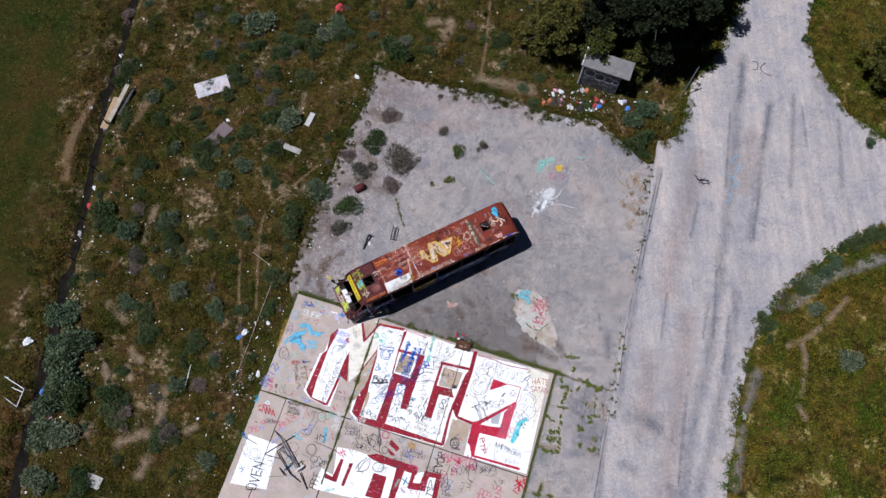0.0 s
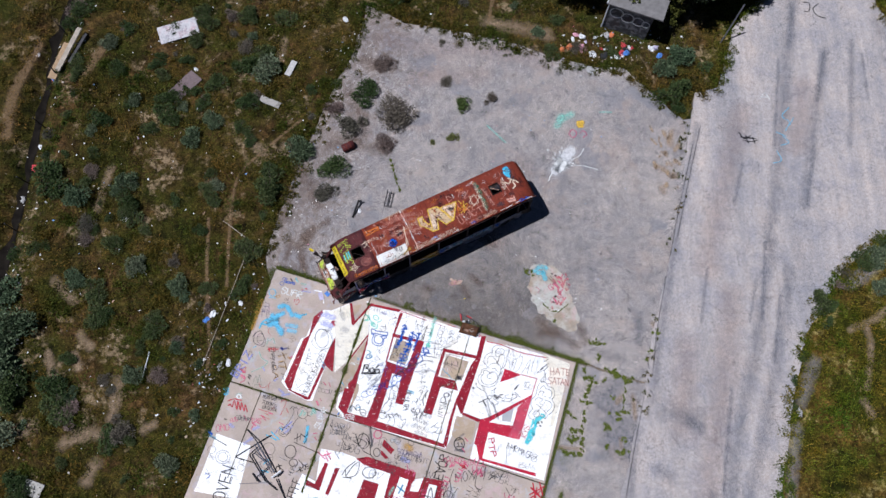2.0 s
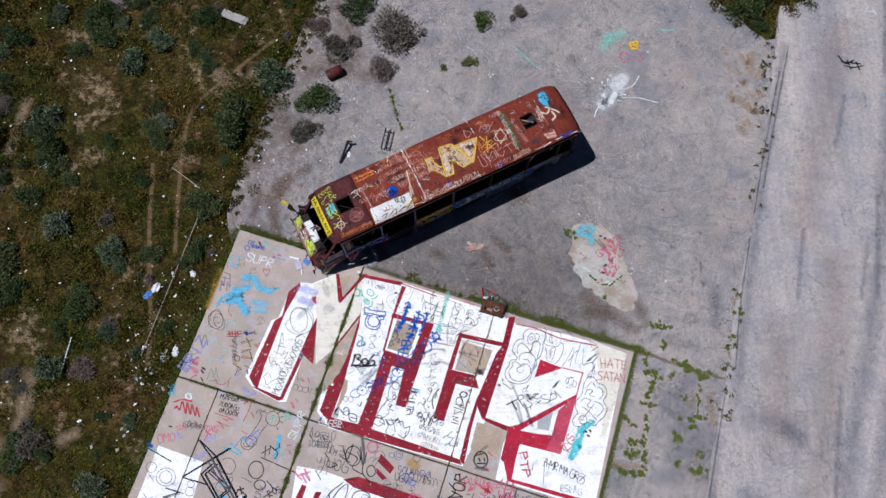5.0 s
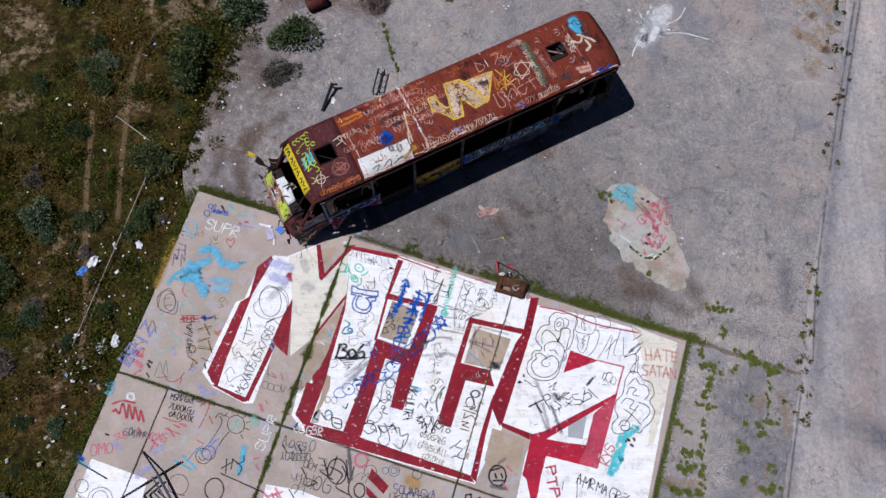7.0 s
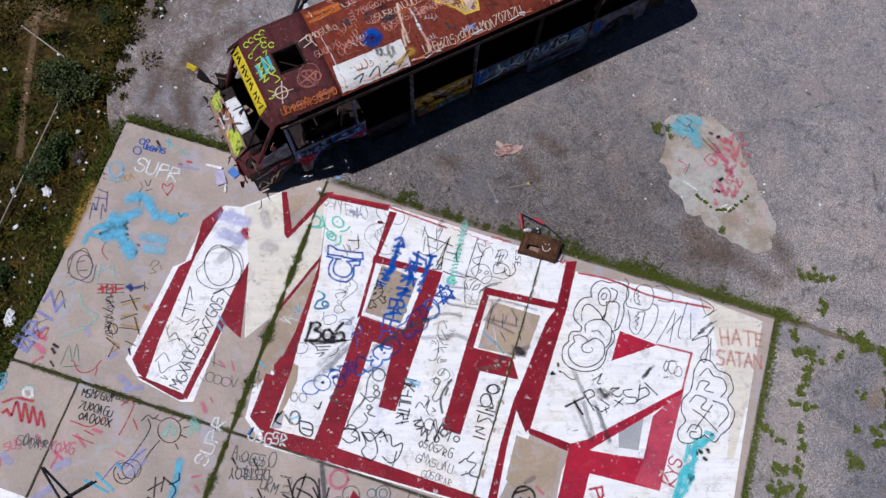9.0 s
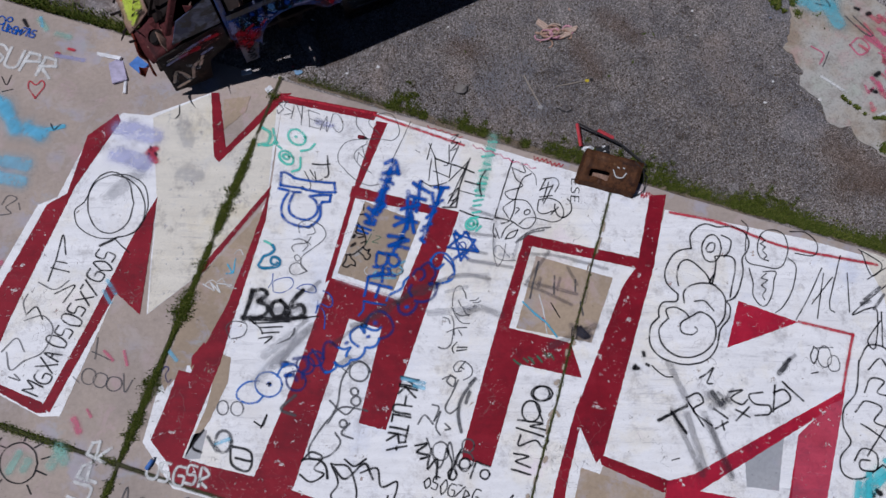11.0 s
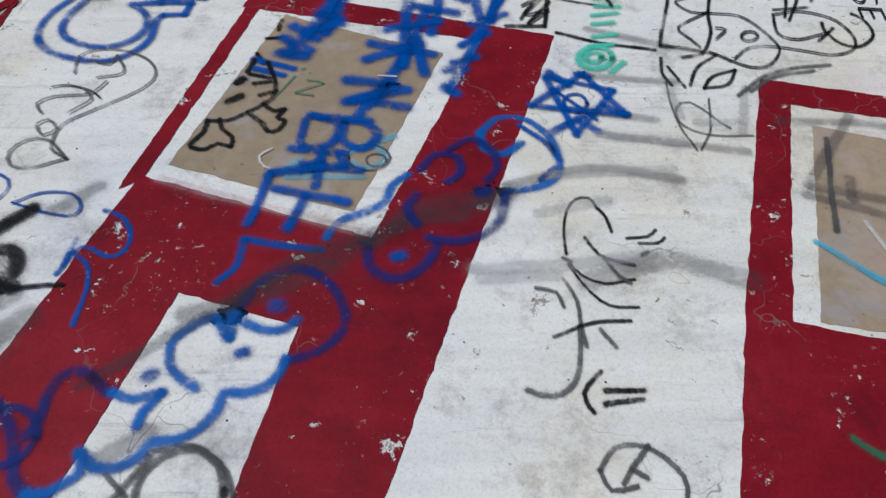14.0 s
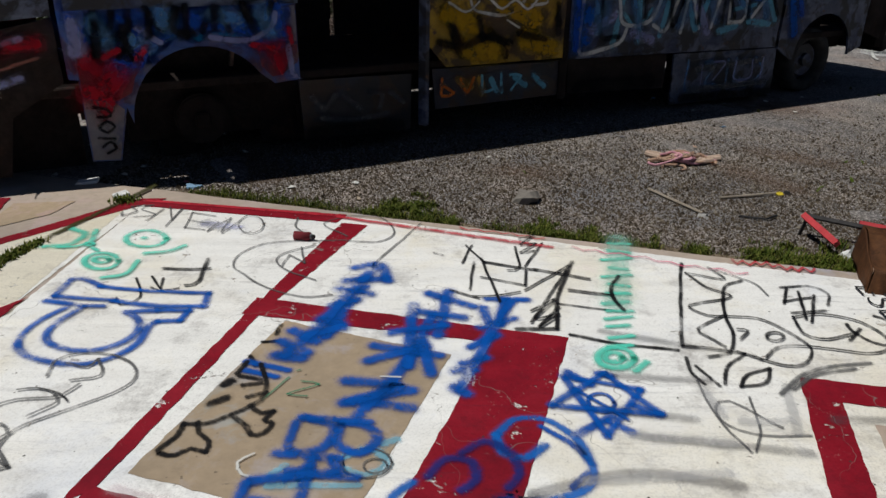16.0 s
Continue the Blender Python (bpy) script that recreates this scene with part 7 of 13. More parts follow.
tag(GREYINK, 0.011, [[(6.27, 0.52), (6.27, 0.63), (6.21, 0.71), (6.14, 0.71), (6.07, 0.64), (6.05, 0.53), (6.08, 0.43), (6.14, 0.38), (6.22, 0.42), (6.27, 0.52)], [(6.41, 0.59), (6.41, 0.68), (6.36, 0.73), (6.29, 0.74), (6.24, 0.69), (6.22, 0.6), (6.25, 0.53), (6.31, 0.49), (6.37, 0.52), (6.41, 0.59)], [(6, 0.46), (6.26, 0.37)]])
tag(BLACK, 0.016, [[(6.69, 0.46), (6.8, 0.17), (7.05, 0.13), (7.25, 0.28), (7.55, 0.33), (7.71, 0.64), (7.63, 0.92), (7.85, 1.17), (7.81, 1.53), (7.64, 1.79), (7.52, 2.01), (7.25, 1.92)], [(6.69, 0.46), (6.71, 0.96), (6.57, 1.26), (6.6, 1.53), (6.74, 1.73), (6.62, 2), (6.71, 2.23), (6.97, 2.21), (7.25, 1.92)]])
tag(BLACK, 0.016, [[(6.85, 0.55), (7, 0.32), (7.17, 0.45), (7.43, 0.47), (7.55, 0.69), (7.45, 0.91)], [(6.84, 0.92), (6.9, 0.68), (7.11, 0.66), (7.03, 0.86), (7.25, 0.86)], [(6.74, 1.26), (6.87, 1.05), (7.13, 1.08), (7.04, 1.31), (7.27, 1.35)], [(7.29, 1.06), (7.58, 1.08), (7.71, 1.28), (7.55, 1.61)], [(6.85, 1.41), (7.17, 1.52), (7.55, 1.75)], [(7.29, 1.17), (7.01, 1.85)], [(6.83, 1.98), (6.92, 1.77), (7.14, 1.79), (7.16, 2.02), (6.95, 2.08), (6.92, 1.95), (7.05, 1.91)]])
tag(AQUA, 0.09, [[(7.29, 1.84), (7.46, 1.88), (7.22, 2.2)], [(6.94, 2.29), (6.93, 2.64)], [(7.07, 2.11), (7.16, 2.9)], [(7.18, 2.52), (7.01, 2.82), (7.19, 3)], [(7.15, 3.01), (7.14, 3.13), (7.07, 3.21), (6.98, 3.22), (6.91, 3.15), (6.88, 3.04), (6.92, 2.93), (7.01, 2.89), (7.1, 2.92), (7.15, 3.02)], [(6.9, 3.28), (6.87, 3.53)], [(6.95, 3.5), (7.11, 3.29)]])
tag(AQUA, 0.2, [[(7.26, 2.05), (7.06, 2.39)], [(7.01, 2.82), (6.95, 3.5)]])
tag(BLACK, 0.065, [[(7.22, 2.31), (7.27, 2.34)], [(7.4, 2.24), (7.43, 2.27)], [(7.36, 2.45), (7.41, 2.47)], [(7.12, 2.37), (7.17, 2.4)]])
script("KYS", REDLINE, 0.022, (6.80, 3.31), (6.87, 2.62), 0.30)
script("PTP", REDLINE, 0.045, (4.91, 3.97), (5.29, 4.86), 0.30)
scribble(31, BLACK, 0.018, (5.95, 4.15), (7.69, 4.25), 0.33)
scribble(32, GREYINK, 0.012, (6.85, 4.86), (7.71, 4.73), 0.25)
tag(BLACK, 0.014, [[(5.95, 3.97), (6.13, 4.79)], [(6.09, 4), (6.28, 4.04)], [(7.67, 4.18), (7.66, 4.28), (7.58, 4.35), (7.48, 4.36), (7.4, 4.31), (7.38, 4.22), (7.42, 4.12), (7.51, 4.08), (7.61, 4.1), (7.67, 4.18)], [(5.55, 4.22), (5.57, 4.47)]])
tag(DUST, 0.09, [[(3.42, 4.28), (3.58, 4.1)]])
tag(BLACK, 0.034, [[(3.75, 4.59), (3.75, 4.8), (3.62, 4.95), (3.44, 4.97), (3.27, 4.85), (3.21, 4.65), (3.28, 4.45), (3.45, 4.36), (3.64, 4.42), (3.75, 4.6)], [(3.25, 4.57), (3.51, 4.41)], [(3.39, 4.86), (3.7, 4.76)]])
tag(BLACK, 0.05, [[(3.4, 4.65), (3.46, 4.74)], [(3.59, 4.59), (3.65, 4.67)]])
tag(GREYINK, 0.1, [[(3.39, 5.03), (3.84, 4.97)]])
tag(PINKINK, 0.05, [[(3.69, 4.3), (3.88, 4.4)], [(3.73, 4.85), (3.9, 5)]])
# tags inside the middle letters
script("MK-ULTRA", BLACK, 0.02, (-0.08, 2.82), (0.05, 3.95), 0.27)
tag(GREYINK, 0.016, [[(0.64, 2.57), (0.62, 2.68), (0.74, 2.72), (0.73, 2.6), (0.64, 2.57)], [(0.78, 2.61), (0.75, 2.84), (0.71, 3.06), (0.81, 3.13), (0.9, 3)], [(0.51, 3.08), (0.62, 3.09), (0.61, 3.3), (0.66, 3.14), (0.66, 3.38), (0.76, 3.47)], [(0.78, 3.29), (0.87, 3.34), (0.81, 3.38)]])
tag(GREYINK, 0.034, [[(1.02, 2.51), (0.91, 2.85), (0.93, 3.1), (1.05, 3.33)], [(1, 2.73), (0.99, 2.9)]])
tag(GREYINK, 0.018, [[(-0.57, 2.89), (-0.57, 2.99), (-0.64, 3.07), (-0.75, 3.08), (-0.84, 3.03), (-0.87, 2.93), (-0.83, 2.84), (-0.74, 2.79), (-0.63, 2.82), (-0.57, 2.9)], [(-0.88, 2.86), (-0.93, 3.16), (-0.87, 3.55), (-0.98, 3.89), (-1.06, 4.21), (-0.98, 4.37), (-0.74, 4.25), (-0.64, 4.03), (-0.76, 3.91)], [(-0.92, 3.82), (-0.8, 3.53), (-0.4, 3.46)], [(-1, 3.49), (-0.71, 3.61), (-0.61, 3.47)], [(-0.63, 3.23), (-0.63, 3.27), (-0.66, 3.3), (-0.7, 3.3), (-0.73, 3.28), (-0.75, 3.24), (-0.73, 3.21), (-0.7, 3.19), (-0.66, 3.2), (-0.63, 3.23)], [(-0.55, 3.35), (-0.55, 3.4), (-0.58, 3.44), (-0.63, 3.44), (-0.68, 3.42), (-0.69, 3.37), (-0.67, 3.33), (-0.63, 3.3), (-0.58, 3.31), (-0.55, 3.35)], [(-0.64, 3.73), (-0.64, 3.77), (-0.67, 3.8), (-0.71, 3.8), (-0.74, 3.78), (-0.75, 3.74), (-0.74, 3.71), (-0.7, 3.69), (-0.66, 3.7), (-0.64, 3.73)], [(-0.6, 3.72), (-0.67, 3.89), (-0.48, 3.91)]])
tag(BLACK, 0.02, [[(-1.09, 4.41), (-0.91, 4.35), (-0.74, 4.4), (-0.65, 4.56)], [(-0.62, 4.38), (-0.4, 4.49), (-0.2, 4.2), (-0.01, 4.37)], [(0.45, 3.73), (0.61, 3.65), (0.5, 3.81), (0.7, 3.8), (0.58, 3.89)], [(0.69, 3.7), (0.72, 3.99), (0.81, 3.82), (0.89, 4.09)], [(0.91, 3.64), (1.05, 3.81), (1.07, 4.03)], [(1.07, 3.95), (1.12, 3.58)]])
tag(BLACK, 0.018, [[(1.31, 3.75), (1.31, 3.81), (1.27, 3.86), (1.22, 3.86), (1.17, 3.83), (1.15, 3.76), (1.17, 3.71), (1.22, 3.68), (1.28, 3.7), (1.31, 3.75)], [(1.16, 3.94), (1.16, 3.99), (1.13, 4.03), (1.09, 4.03), (1.05, 4), (1.03, 3.95), (1.05, 3.9), (1.08, 3.88), (1.13, 3.89), (1.16, 3.94)], [(1.38, 3.71), (1.37, 3.93)], [(1.39, 3.68), (1.6, 3.69)], [(1.63, 3.79), (1.62, 3.84), (1.59, 3.88), (1.54, 3.88), (1.5, 3.86), (1.49, 3.81), (1.51, 3.77), (1.55, 3.75), (1.6, 3.76), (1.63, 3.8)]])
tag(BLACK, 0.018, [[(2.18, 2.39), (2.17, 2.47), (2.1, 2.53), (2.01, 2.54), (1.93, 2.5), (1.91, 2.43), (1.96, 2.35), (2.05, 2.31), (2.13, 2.32), (2.18, 2.39)], [(2.11, 2.69), (2.11, 2.79), (2.04, 2.87), (1.95, 2.88), (1.87, 2.82), (1.84, 2.71), (1.88, 2.61), (1.97, 2.57), (2.06, 2.6), (2.12, 2.69)], [(2.01, 2.58), (2.18, 2.81)], [(1.82, 2.91), (2.19, 2.85), (2.03, 2.94), (2.25, 2.93)], [(1.83, 3.03), (2.25, 3.03)], [(1.92, 3.11), (1.93, 3.27), (2.15, 3.12), (2.28, 3.19), (2.34, 3.07)], [(1.89, 3.4), (2.11, 3.38), (1.95, 3.5), (2.18, 3.52)], [(1.92, 3.63), (2.21, 3.62)]])
tag(BLACK, 0.018, [[(-1.1, 4.44), (-1.01, 4.28), (-0.83, 4.3), (-0.88, 4.49), (-0.72, 4.52), (-0.87, 4.68), (-1.06, 4.63)], [(-0.67, 4.35), (-0.39, 4.33), (-0.16, 4.67), (-0.26, 4.91), (-0.52, 4.78), (-0.48, 4.57), (-0.67, 4.35)], [(-0.21, 4.34), (0, 4.21), (0.15, 4.44), (0.35, 4.3), (0.36, 4.64), (0.21, 4.82), (-0.02, 4.73)], [(0.29, 4.87), (0.28, 4.53)], [(-0.5, 4.23), (-0.33, 4.28), (-0.2, 4.13)]])
tag(GREYINK, 0.016, [[(0.95, 3.66), (0.95, 3.75), (0.9, 3.81), (0.81, 3.82), (0.74, 3.77), (0.71, 3.68), (0.74, 3.6), (0.82, 3.56), (0.9, 3.59), (0.95, 3.66)], [(1.34, 3.67), (1.34, 3.75), (1.27, 3.82), (1.18, 3.83), (1.1, 3.79), (1.08, 3.71), (1.12, 3.63), (1.2, 3.59), (1.29, 3.61), (1.34, 3.67)], [(1.29, 3.47), (1.29, 3.53), (1.25, 3.58), (1.18, 3.59), (1.13, 3.55), (1.11, 3.49), (1.13, 3.43), (1.19, 3.4), (1.26, 3.42), (1.29, 3.47)], [(0.58, 3.58), (0.88, 3.93), (0.93, 3.53), (1.14, 3.93)], [(0.61, 3.35), (0.44, 3.26), (0.39, 3.42)]])
scribble(33, BLACK, 0.013, (0.73, 4.25), (1.59, 4.28), 0.19)
scribble(34, GREYINK, 0.012, (0.77, 4.58), (1.70, 4.62), 0.19)
scribble(35, GREYINK, 0.011, (1.00, 4.87), (1.78, 4.89), 0.16)
tag(BLACK, 0.018, [[(2.04, 3.98), (1.94, 4.21), (2.17, 4.23), (2.08, 4.48), (2.31, 4.51)], [(1.78, 4.33), (1.9, 4.18)], [(1.91, 4.58), (2.05, 4.49)]])
tag(BLACK, 0.022, [[(-2.19, 4.55), (-1.87, 4.55), (-1.8, 4.8), (-2.07, 4.79), (-2.19, 4.55)], [(-2.05, 4.69), (-1.82, 4.67)], [(-2.66, 4.46), (-2.73, 4.72), (-2.57, 4.77)]])
tag(GREYINK, 0.03, [[(-2.2, 4.49), (-2.19, 4.59), (-2.24, 4.66), (-2.32, 4.67), (-2.41, 4.61), (-2.44, 4.5), (-2.42, 4.41), (-2.35, 4.37), (-2.26, 4.4), (-2.2, 4.49)], [(-2.56, 4.53), (-2.36, 4.68)], [(-1.53, 3.57), (-1.66, 3.82), (-1.43, 3.85)]])
tag(CYANPALE, 0.05, [[(-2.4, 4.58), (-2.25, 4.47)], [(-3.62, 3.51), (-3.46, 3.61)]])
# dirt and moss in the joints
def joint_line(a, b, width):
    rnd = random.Random(int(a[0] * 10 + a[1]))
    n = 26
    tag("MOSS", width, [[(a[0] + (b[0] - a[0]) * i / n + rnd.gauss(0, .006), a[1] + (b[1] - a[1]) * i / n + rnd.gauss(0, .006)) for i in range(n + 1)]])


joint_line((JOINT_U, SLAB_V0), (JOINT_U, 9.5), 0.042)
joint_line((2.31, SLAB_V0), (2.31, 9.5), 0.020)
joint_line((SLAB_U0, JOINT_V), (SLAB_U1, JOINT_V), 0.032)
joint_line((-7.65, JOINT_V), (-7.65, 10.0), 0.025)

# paint worn off beside the joint
wear = random.Random(8)
for k in range(26):
    v = wear.uniform(SLAB_V0 + 0.8, 5.0)
    u = 2.31 + wear.gauss(0, 0.035)
    tag("CHIP", wear.uniform(0.015, 0.05), [[(u, v), (u + wear.gauss(0, .02), v + wear.uniform(0.03, 0.16))]])

# ---- the burnt-out bus ----
BUS_AT = pose(-0.10, 5.90, 0, 0, 0, 27.64)
bus = holder("bus", BUS_AT, "wrecked rusty bus shell with smashed windows, covered in graffiti", "bus")


def rust_material(name, dark, mid, light, scale=1.6, pale=0.0):
    m = Mat(name, 0.75)
    col = m.ramp(m.noise(scale, 8, 0.72, m.warped(0.3, 1.5)), (0.32, dark), (0.46, mid), (0.60, mid), (0.74, light))
    col = m.mix(1.0, col, m.ramp(m.noise(17.0, 6, 0.75), (0.3, 0.55), (0.5, 1.0), (0.7, 1.45)), 'MULTIPLY')
    run = m.ramp(m.noise(3.0, 5, 0.65, m.stretched(2.5, 0.4, 1.0)), (0.52, 0.0), (0.70, 0.65))
    col = m.mix(run, col, dark)
    if pale:
        bare = m.ramp(m.noise(7.0, 8, 0.8, m.warped(0.2, 3.0)), (0.60, 0.0), (0.66, pale))
        bare = m.mix(1.0, bare, m.ramp(m.noise(0.9, 4), (0.44, 0.1), (0.60, 1.0)), 'MULTIPLY')
        col = m.mix(bare, col, (0.56, 0.36, 0.27))
    m.colour(col)
    m.bsdf.inputs["Specular IOR Level"].default_value = 0.2
    m.roughness(m.ramp(m.noise(4.0, 5), (0.3, 0.6), (0.7, 0.95)))
    m.bump(m.noise(30.0, 5, 0.7), 0.35, 0.006)
    return m.mat


def graffiti_material(name, *colours):
    """Overlapping sprayed blotches of a few colours on old panel paint."""
    m = Mat(name, 0.55)
    col = colours[0]
    for i, c in enumerate(colours[1:]):
        mask = m.ramp(m.noise(2.1 + 0.7 * i, 4, 0.55, m.warped(0.8, 1.3 + 0.4 * i)), (0.47, 0.0), (0.56, 1.0))
        col = m.mix(mask, col, c)
    rust = m.ramp(m.noise(5.0, 6, 0.7), (0.62, 0.0), (0.68, 1.0))
    col = m.mix(rust, col, (0.10, 0.045, 0.025))
    col = m.mix(1.0, col, m.ramp(m.noise(14.0, 5), (0.3, 0.75), (0.7, 1.1)), 'MULTIPLY')
    m.colour(col)
    m.bump(m.noise(12.0, 4), 0.2, 0.01)
    return m.mat


RUST = rust_material("red_rust", (0.030, 0.007, 0.007), (0.170, 0.030, 0.015), (0.50, 0.19, 0.07), 1.3, 1.0)
RUST_FRONT = rust_material("maroon_rust", (0.020, 0.008, 0.009), (0.085, 0.021, 0.021), (0.30, 0.11, 0.06), 1.8, 0.7)
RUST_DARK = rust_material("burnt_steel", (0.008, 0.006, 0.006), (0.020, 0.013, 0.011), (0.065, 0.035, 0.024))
RUST_PALE = rust_material("pale_rust", (0.13, 0.07, 0.045), (0.30, 0.19, 0.14), (0.45, 0.36, 0.30))
PANEL_BLUE = graffiti_material("blue_graffiti_panel", (0.09, 0.09, 0.17), (0.012, 0.040, 0.20), (0.030, 0.014, 0.06), (0.02, 0.07, 0.26))
PANEL_YELLOW = graffiti_material("yellow_graffiti_panel", (0.34, 0.20, 0.006), (0.42, 0.25, 0.010), (0.06, 0.03, 0.008))
PANEL_STEEL = graffiti_material("steel_blue_graffiti_panel", (0.060, 0.075, 0.13), (0.018, 0.028, 0.08), (0.11, 0.13, 0.20), (0.012, 0.012, 0.018))
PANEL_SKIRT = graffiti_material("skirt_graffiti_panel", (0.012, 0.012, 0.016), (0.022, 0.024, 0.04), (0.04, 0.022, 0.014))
YELLOW = paint_material("yellow_paint", (0.68, 0.50, 0.02), 0.38, 0.5)
WHITE_TIN = paint_material("white_tin_paint", (0.74, 0.74, 0.72), 0.44, 0.5)
RUBBER = Mat("perished_rubber", 0.9)
RUBBER.colour(RUBBER.ramp(RUBBER.noise(9.0, 5), (0.3, (0.012, 0.012, 0.012)), (0.7, (0.045, 0.042, 0.04))))
RUBBER = RUBBER.mat


def bus_box(name, x0, x1, y0, y1, z0, z1, material, parent=None, label="", worn=0.012):
    bm = bmesh.new()
    bmesh.ops.create_cube(bm, size=1, matrix=Matrix.Translation(((x0 + x1) / 2, (y0 + y1) / 2, (z0 + z1) / 2)) @ Matrix.Diagonal((x1 - x0, y1 - y0, z1 - z0, 1)))
    if worn:
        bmesh.ops.bevel(bm, geom=bm.edges[:], offset=min(worn, (x1 - x0) * .4, (y1 - y0) * .4, (z1 - z0) * .4), segments=1, affect='EDGES')
    return part(name, bm, material, parent or bus, label)


def plate(name, outline, y, thick, material, label="", dent=0.012):
    """A body panel standing in the long direction: its outline in x and z, dented a little."""
    ring = [Vector((p.x, p.y, 0)) for p in resample(outline, 0.12)]
    tris = tessellate_polygon([ring])
    n = len(ring)

    def bend(p):
        return dent * noise.noise(Vector((p.x * 2.2, p.y * 2.2, y * 3)))
    verts = [(p.x, y + bend(p), p.y) for p in ring] + [(p.x, y + thick + bend(p), p.y) for p in ring]
    faces = [tuple(t) for t in tris] + [tuple(i + n for i in reversed(t)) for t in tris]
    faces += [(i, (i + 1) % n, (i + 1) % n + n, i + n) for i in range(n)]
    ob = mesh_object(name, verts, faces, material, bus, label)
    bm = bmesh.new()
    bm.from_mesh(ob.data)
    bmesh.ops.recalc_face_normals(bm, faces=bm.faces[:])
    bm.to_mesh(ob.data)
    bm.free()
    return ob


def bar(name, a, b, w, material, parent=None, label="", d=None):
    """A square bar from a to b."""
    a, b = Vector(a), Vector(b)
    m = Matrix.Translation((a + b) / 2) @ (b - a).to_track_quat('Z', 'Y').to_matrix().to_4x4() @ Matrix.Diagonal((w, d or w, (b - a).length, 1))
    bm = bmesh.new()
    bmesh.ops.create_cube(bm, size=1, matrix=m)
    bmesh.ops.bevel(bm, geom=bm.edges[:], offset=w * 0.15, segments=1, affect='EDGES')
    return part(name, bm, material, parent or bus, label)


# roof: a crowned shell with two hatch holes
ROOF_Y = (-1.24, -1.235, -1.20, -1.13, -1.02, -0.85, -0.6, -0.3, -0.24, 0.0, 0.29, 0.6, 0.85, 1.02, 1.13, 1.20, 1.235, 1.24)


def roof_z(x, y):
    a = abs(y) / 1.24
    z = 3.34 - 0.12 * a * a - 0.42 * max(0.0, a - 0.80) ** 1.6 * 9.5 ** 0.6
    if x > 5.5:
        z -= 0.30 * ((x - 5.5) / 0.75) ** 2.2
    if x < -4.3:
        z -= 0.10 * ((-4.3 - x) / 0.55) ** 2
    return z + 0.012 * noise.noise(Vector((x * 1.3, y * 1.7, 4)))


def roof_shell(name, x0, x1, hole, material, label):
    xs = [x0]
    while xs[-1] < x1 - 0.01:
        step = 0.24
        for h in hole[:2]:
            if xs[-1] < h - 0.005 and xs[-1] + step > h:
                step = h - xs[-1]
        xs.append(min(xs[-1] + step, x1))
    verts, faces = [], []
    for x in xs:
        pinch = 1.0 - 0.05 * max(0.0, (x - 5.6) / 0.6) ** 2 - 0.04 * max(0.0, (-4.4 - x) / 0.5) ** 2
        for y in ROOF_Y:
            rib = 0.008 if abs((x + 0.3) % 1.52 - 0.76) < 0.05 else 0.0
            verts.append((x, y * pinch, roof_z(x, y) + rib))
    w = len(ROOF_Y)
    for i in range(len(xs) - 1):
        for j in range(w - 1):
            cx, cy = (xs[i] + xs[i + 1]) / 2, (ROOF_Y[j] + ROOF_Y[j + 1]) / 2
            if hole[0] < cx < hole[1] and -0.24 < cy < 0.29:
                continue
            a = i * w + j
            faces.append((a, a + w, a + w + 1, a + 1))
    ob = mesh_object(name, verts, faces, material, bus, label, smooth=True)
    thick = ob.modifiers.new("thick", 'SOLIDIFY')
    thick.thickness, thick.offset = 0.03, -1
    return ob


roof_front = roof_shell("roof_panel", -4.85, -3.22, (-4.24, -3.66), RUST_FRONT, "dark maroon rusted front roof section")
roof_main = roof_shell("roof_panel", -3.22, 6.22, (4.06, 4.58), RUST, "red-brown rusted roof panel")
for x0, x1, p in ((-4.24, -3.66, roof_front), (4.06, 4.58, roof_main)):
    for q in ((x0, x1, -0.27, -0.24), (x0, x1, 0.29, 0.32), (x0 - .03, x0, -0.27, 0.32), (x1, x1 + .03, -0.27, 0.32)):
        bus_box("hatch_rim", *q, 3.24, 3.375, RUST_DARK, p)
bar("hatch_strut", (4.1, 0.25, 3.2), (4.5, -0.1, 3.25), 0.05, RUST_PALE)
bar("hatch_strut", (-4.2, 0.2, 3.15), (-3.7, -0.2, 3.1), 0.03, RUST_DARK)
for s in (-1, 1):
    bus_box("drip_rail", -4.78, 5.95, s * 1.245 - 0.012, s * 1.245 + 0.012, 2.86, 2.90, RUST_PALE, None, "pale worn drip rail")
    bus_box("top_rail", -4.75, 6.05, s * 1.21 - 0.03, s * 1.21 + 0.03, 2.72, 2.92, RUST_DARK)

# long sides: posts, rails and panels
POSTS = (-3.02, -1.50, 0.26, 2.04, 3.80, 5.25)
for x in POSTS:
    bar("window_post", (x, -1.21, 1.40), (x + 0.02, -1.20, 2.78), 0.11, PANEL_STEEL if x < 1 else RUST_DARK, None, "", 0.05)
for x in (-4.55, -3.1, -1.6, 0.2, 2.0, 3.8, 5.4):
    bar("window_post", (x, 1.21, 1.40), (x, 1.20, 2.78), 0.10, RUST_DARK, None, "", 0.05)
bar("corner_post", (-4.72, -1.20, 0.85), (-4.70, -1.18, 2.90), 0.10, PANEL_BLUE, None, "", 0.06)
bar("corner_post", (-4.78, 1.20, 0.4), (-4.78, 1.18, 2.90), 0.10, RUST_DARK, None, "", 0.06)
for s in (-1, 1):
    bar("corner_post", (6.08, s * 1.16, 0.5), (6.06, s * 1.14, 2.9), 0.14, RUST_DARK)


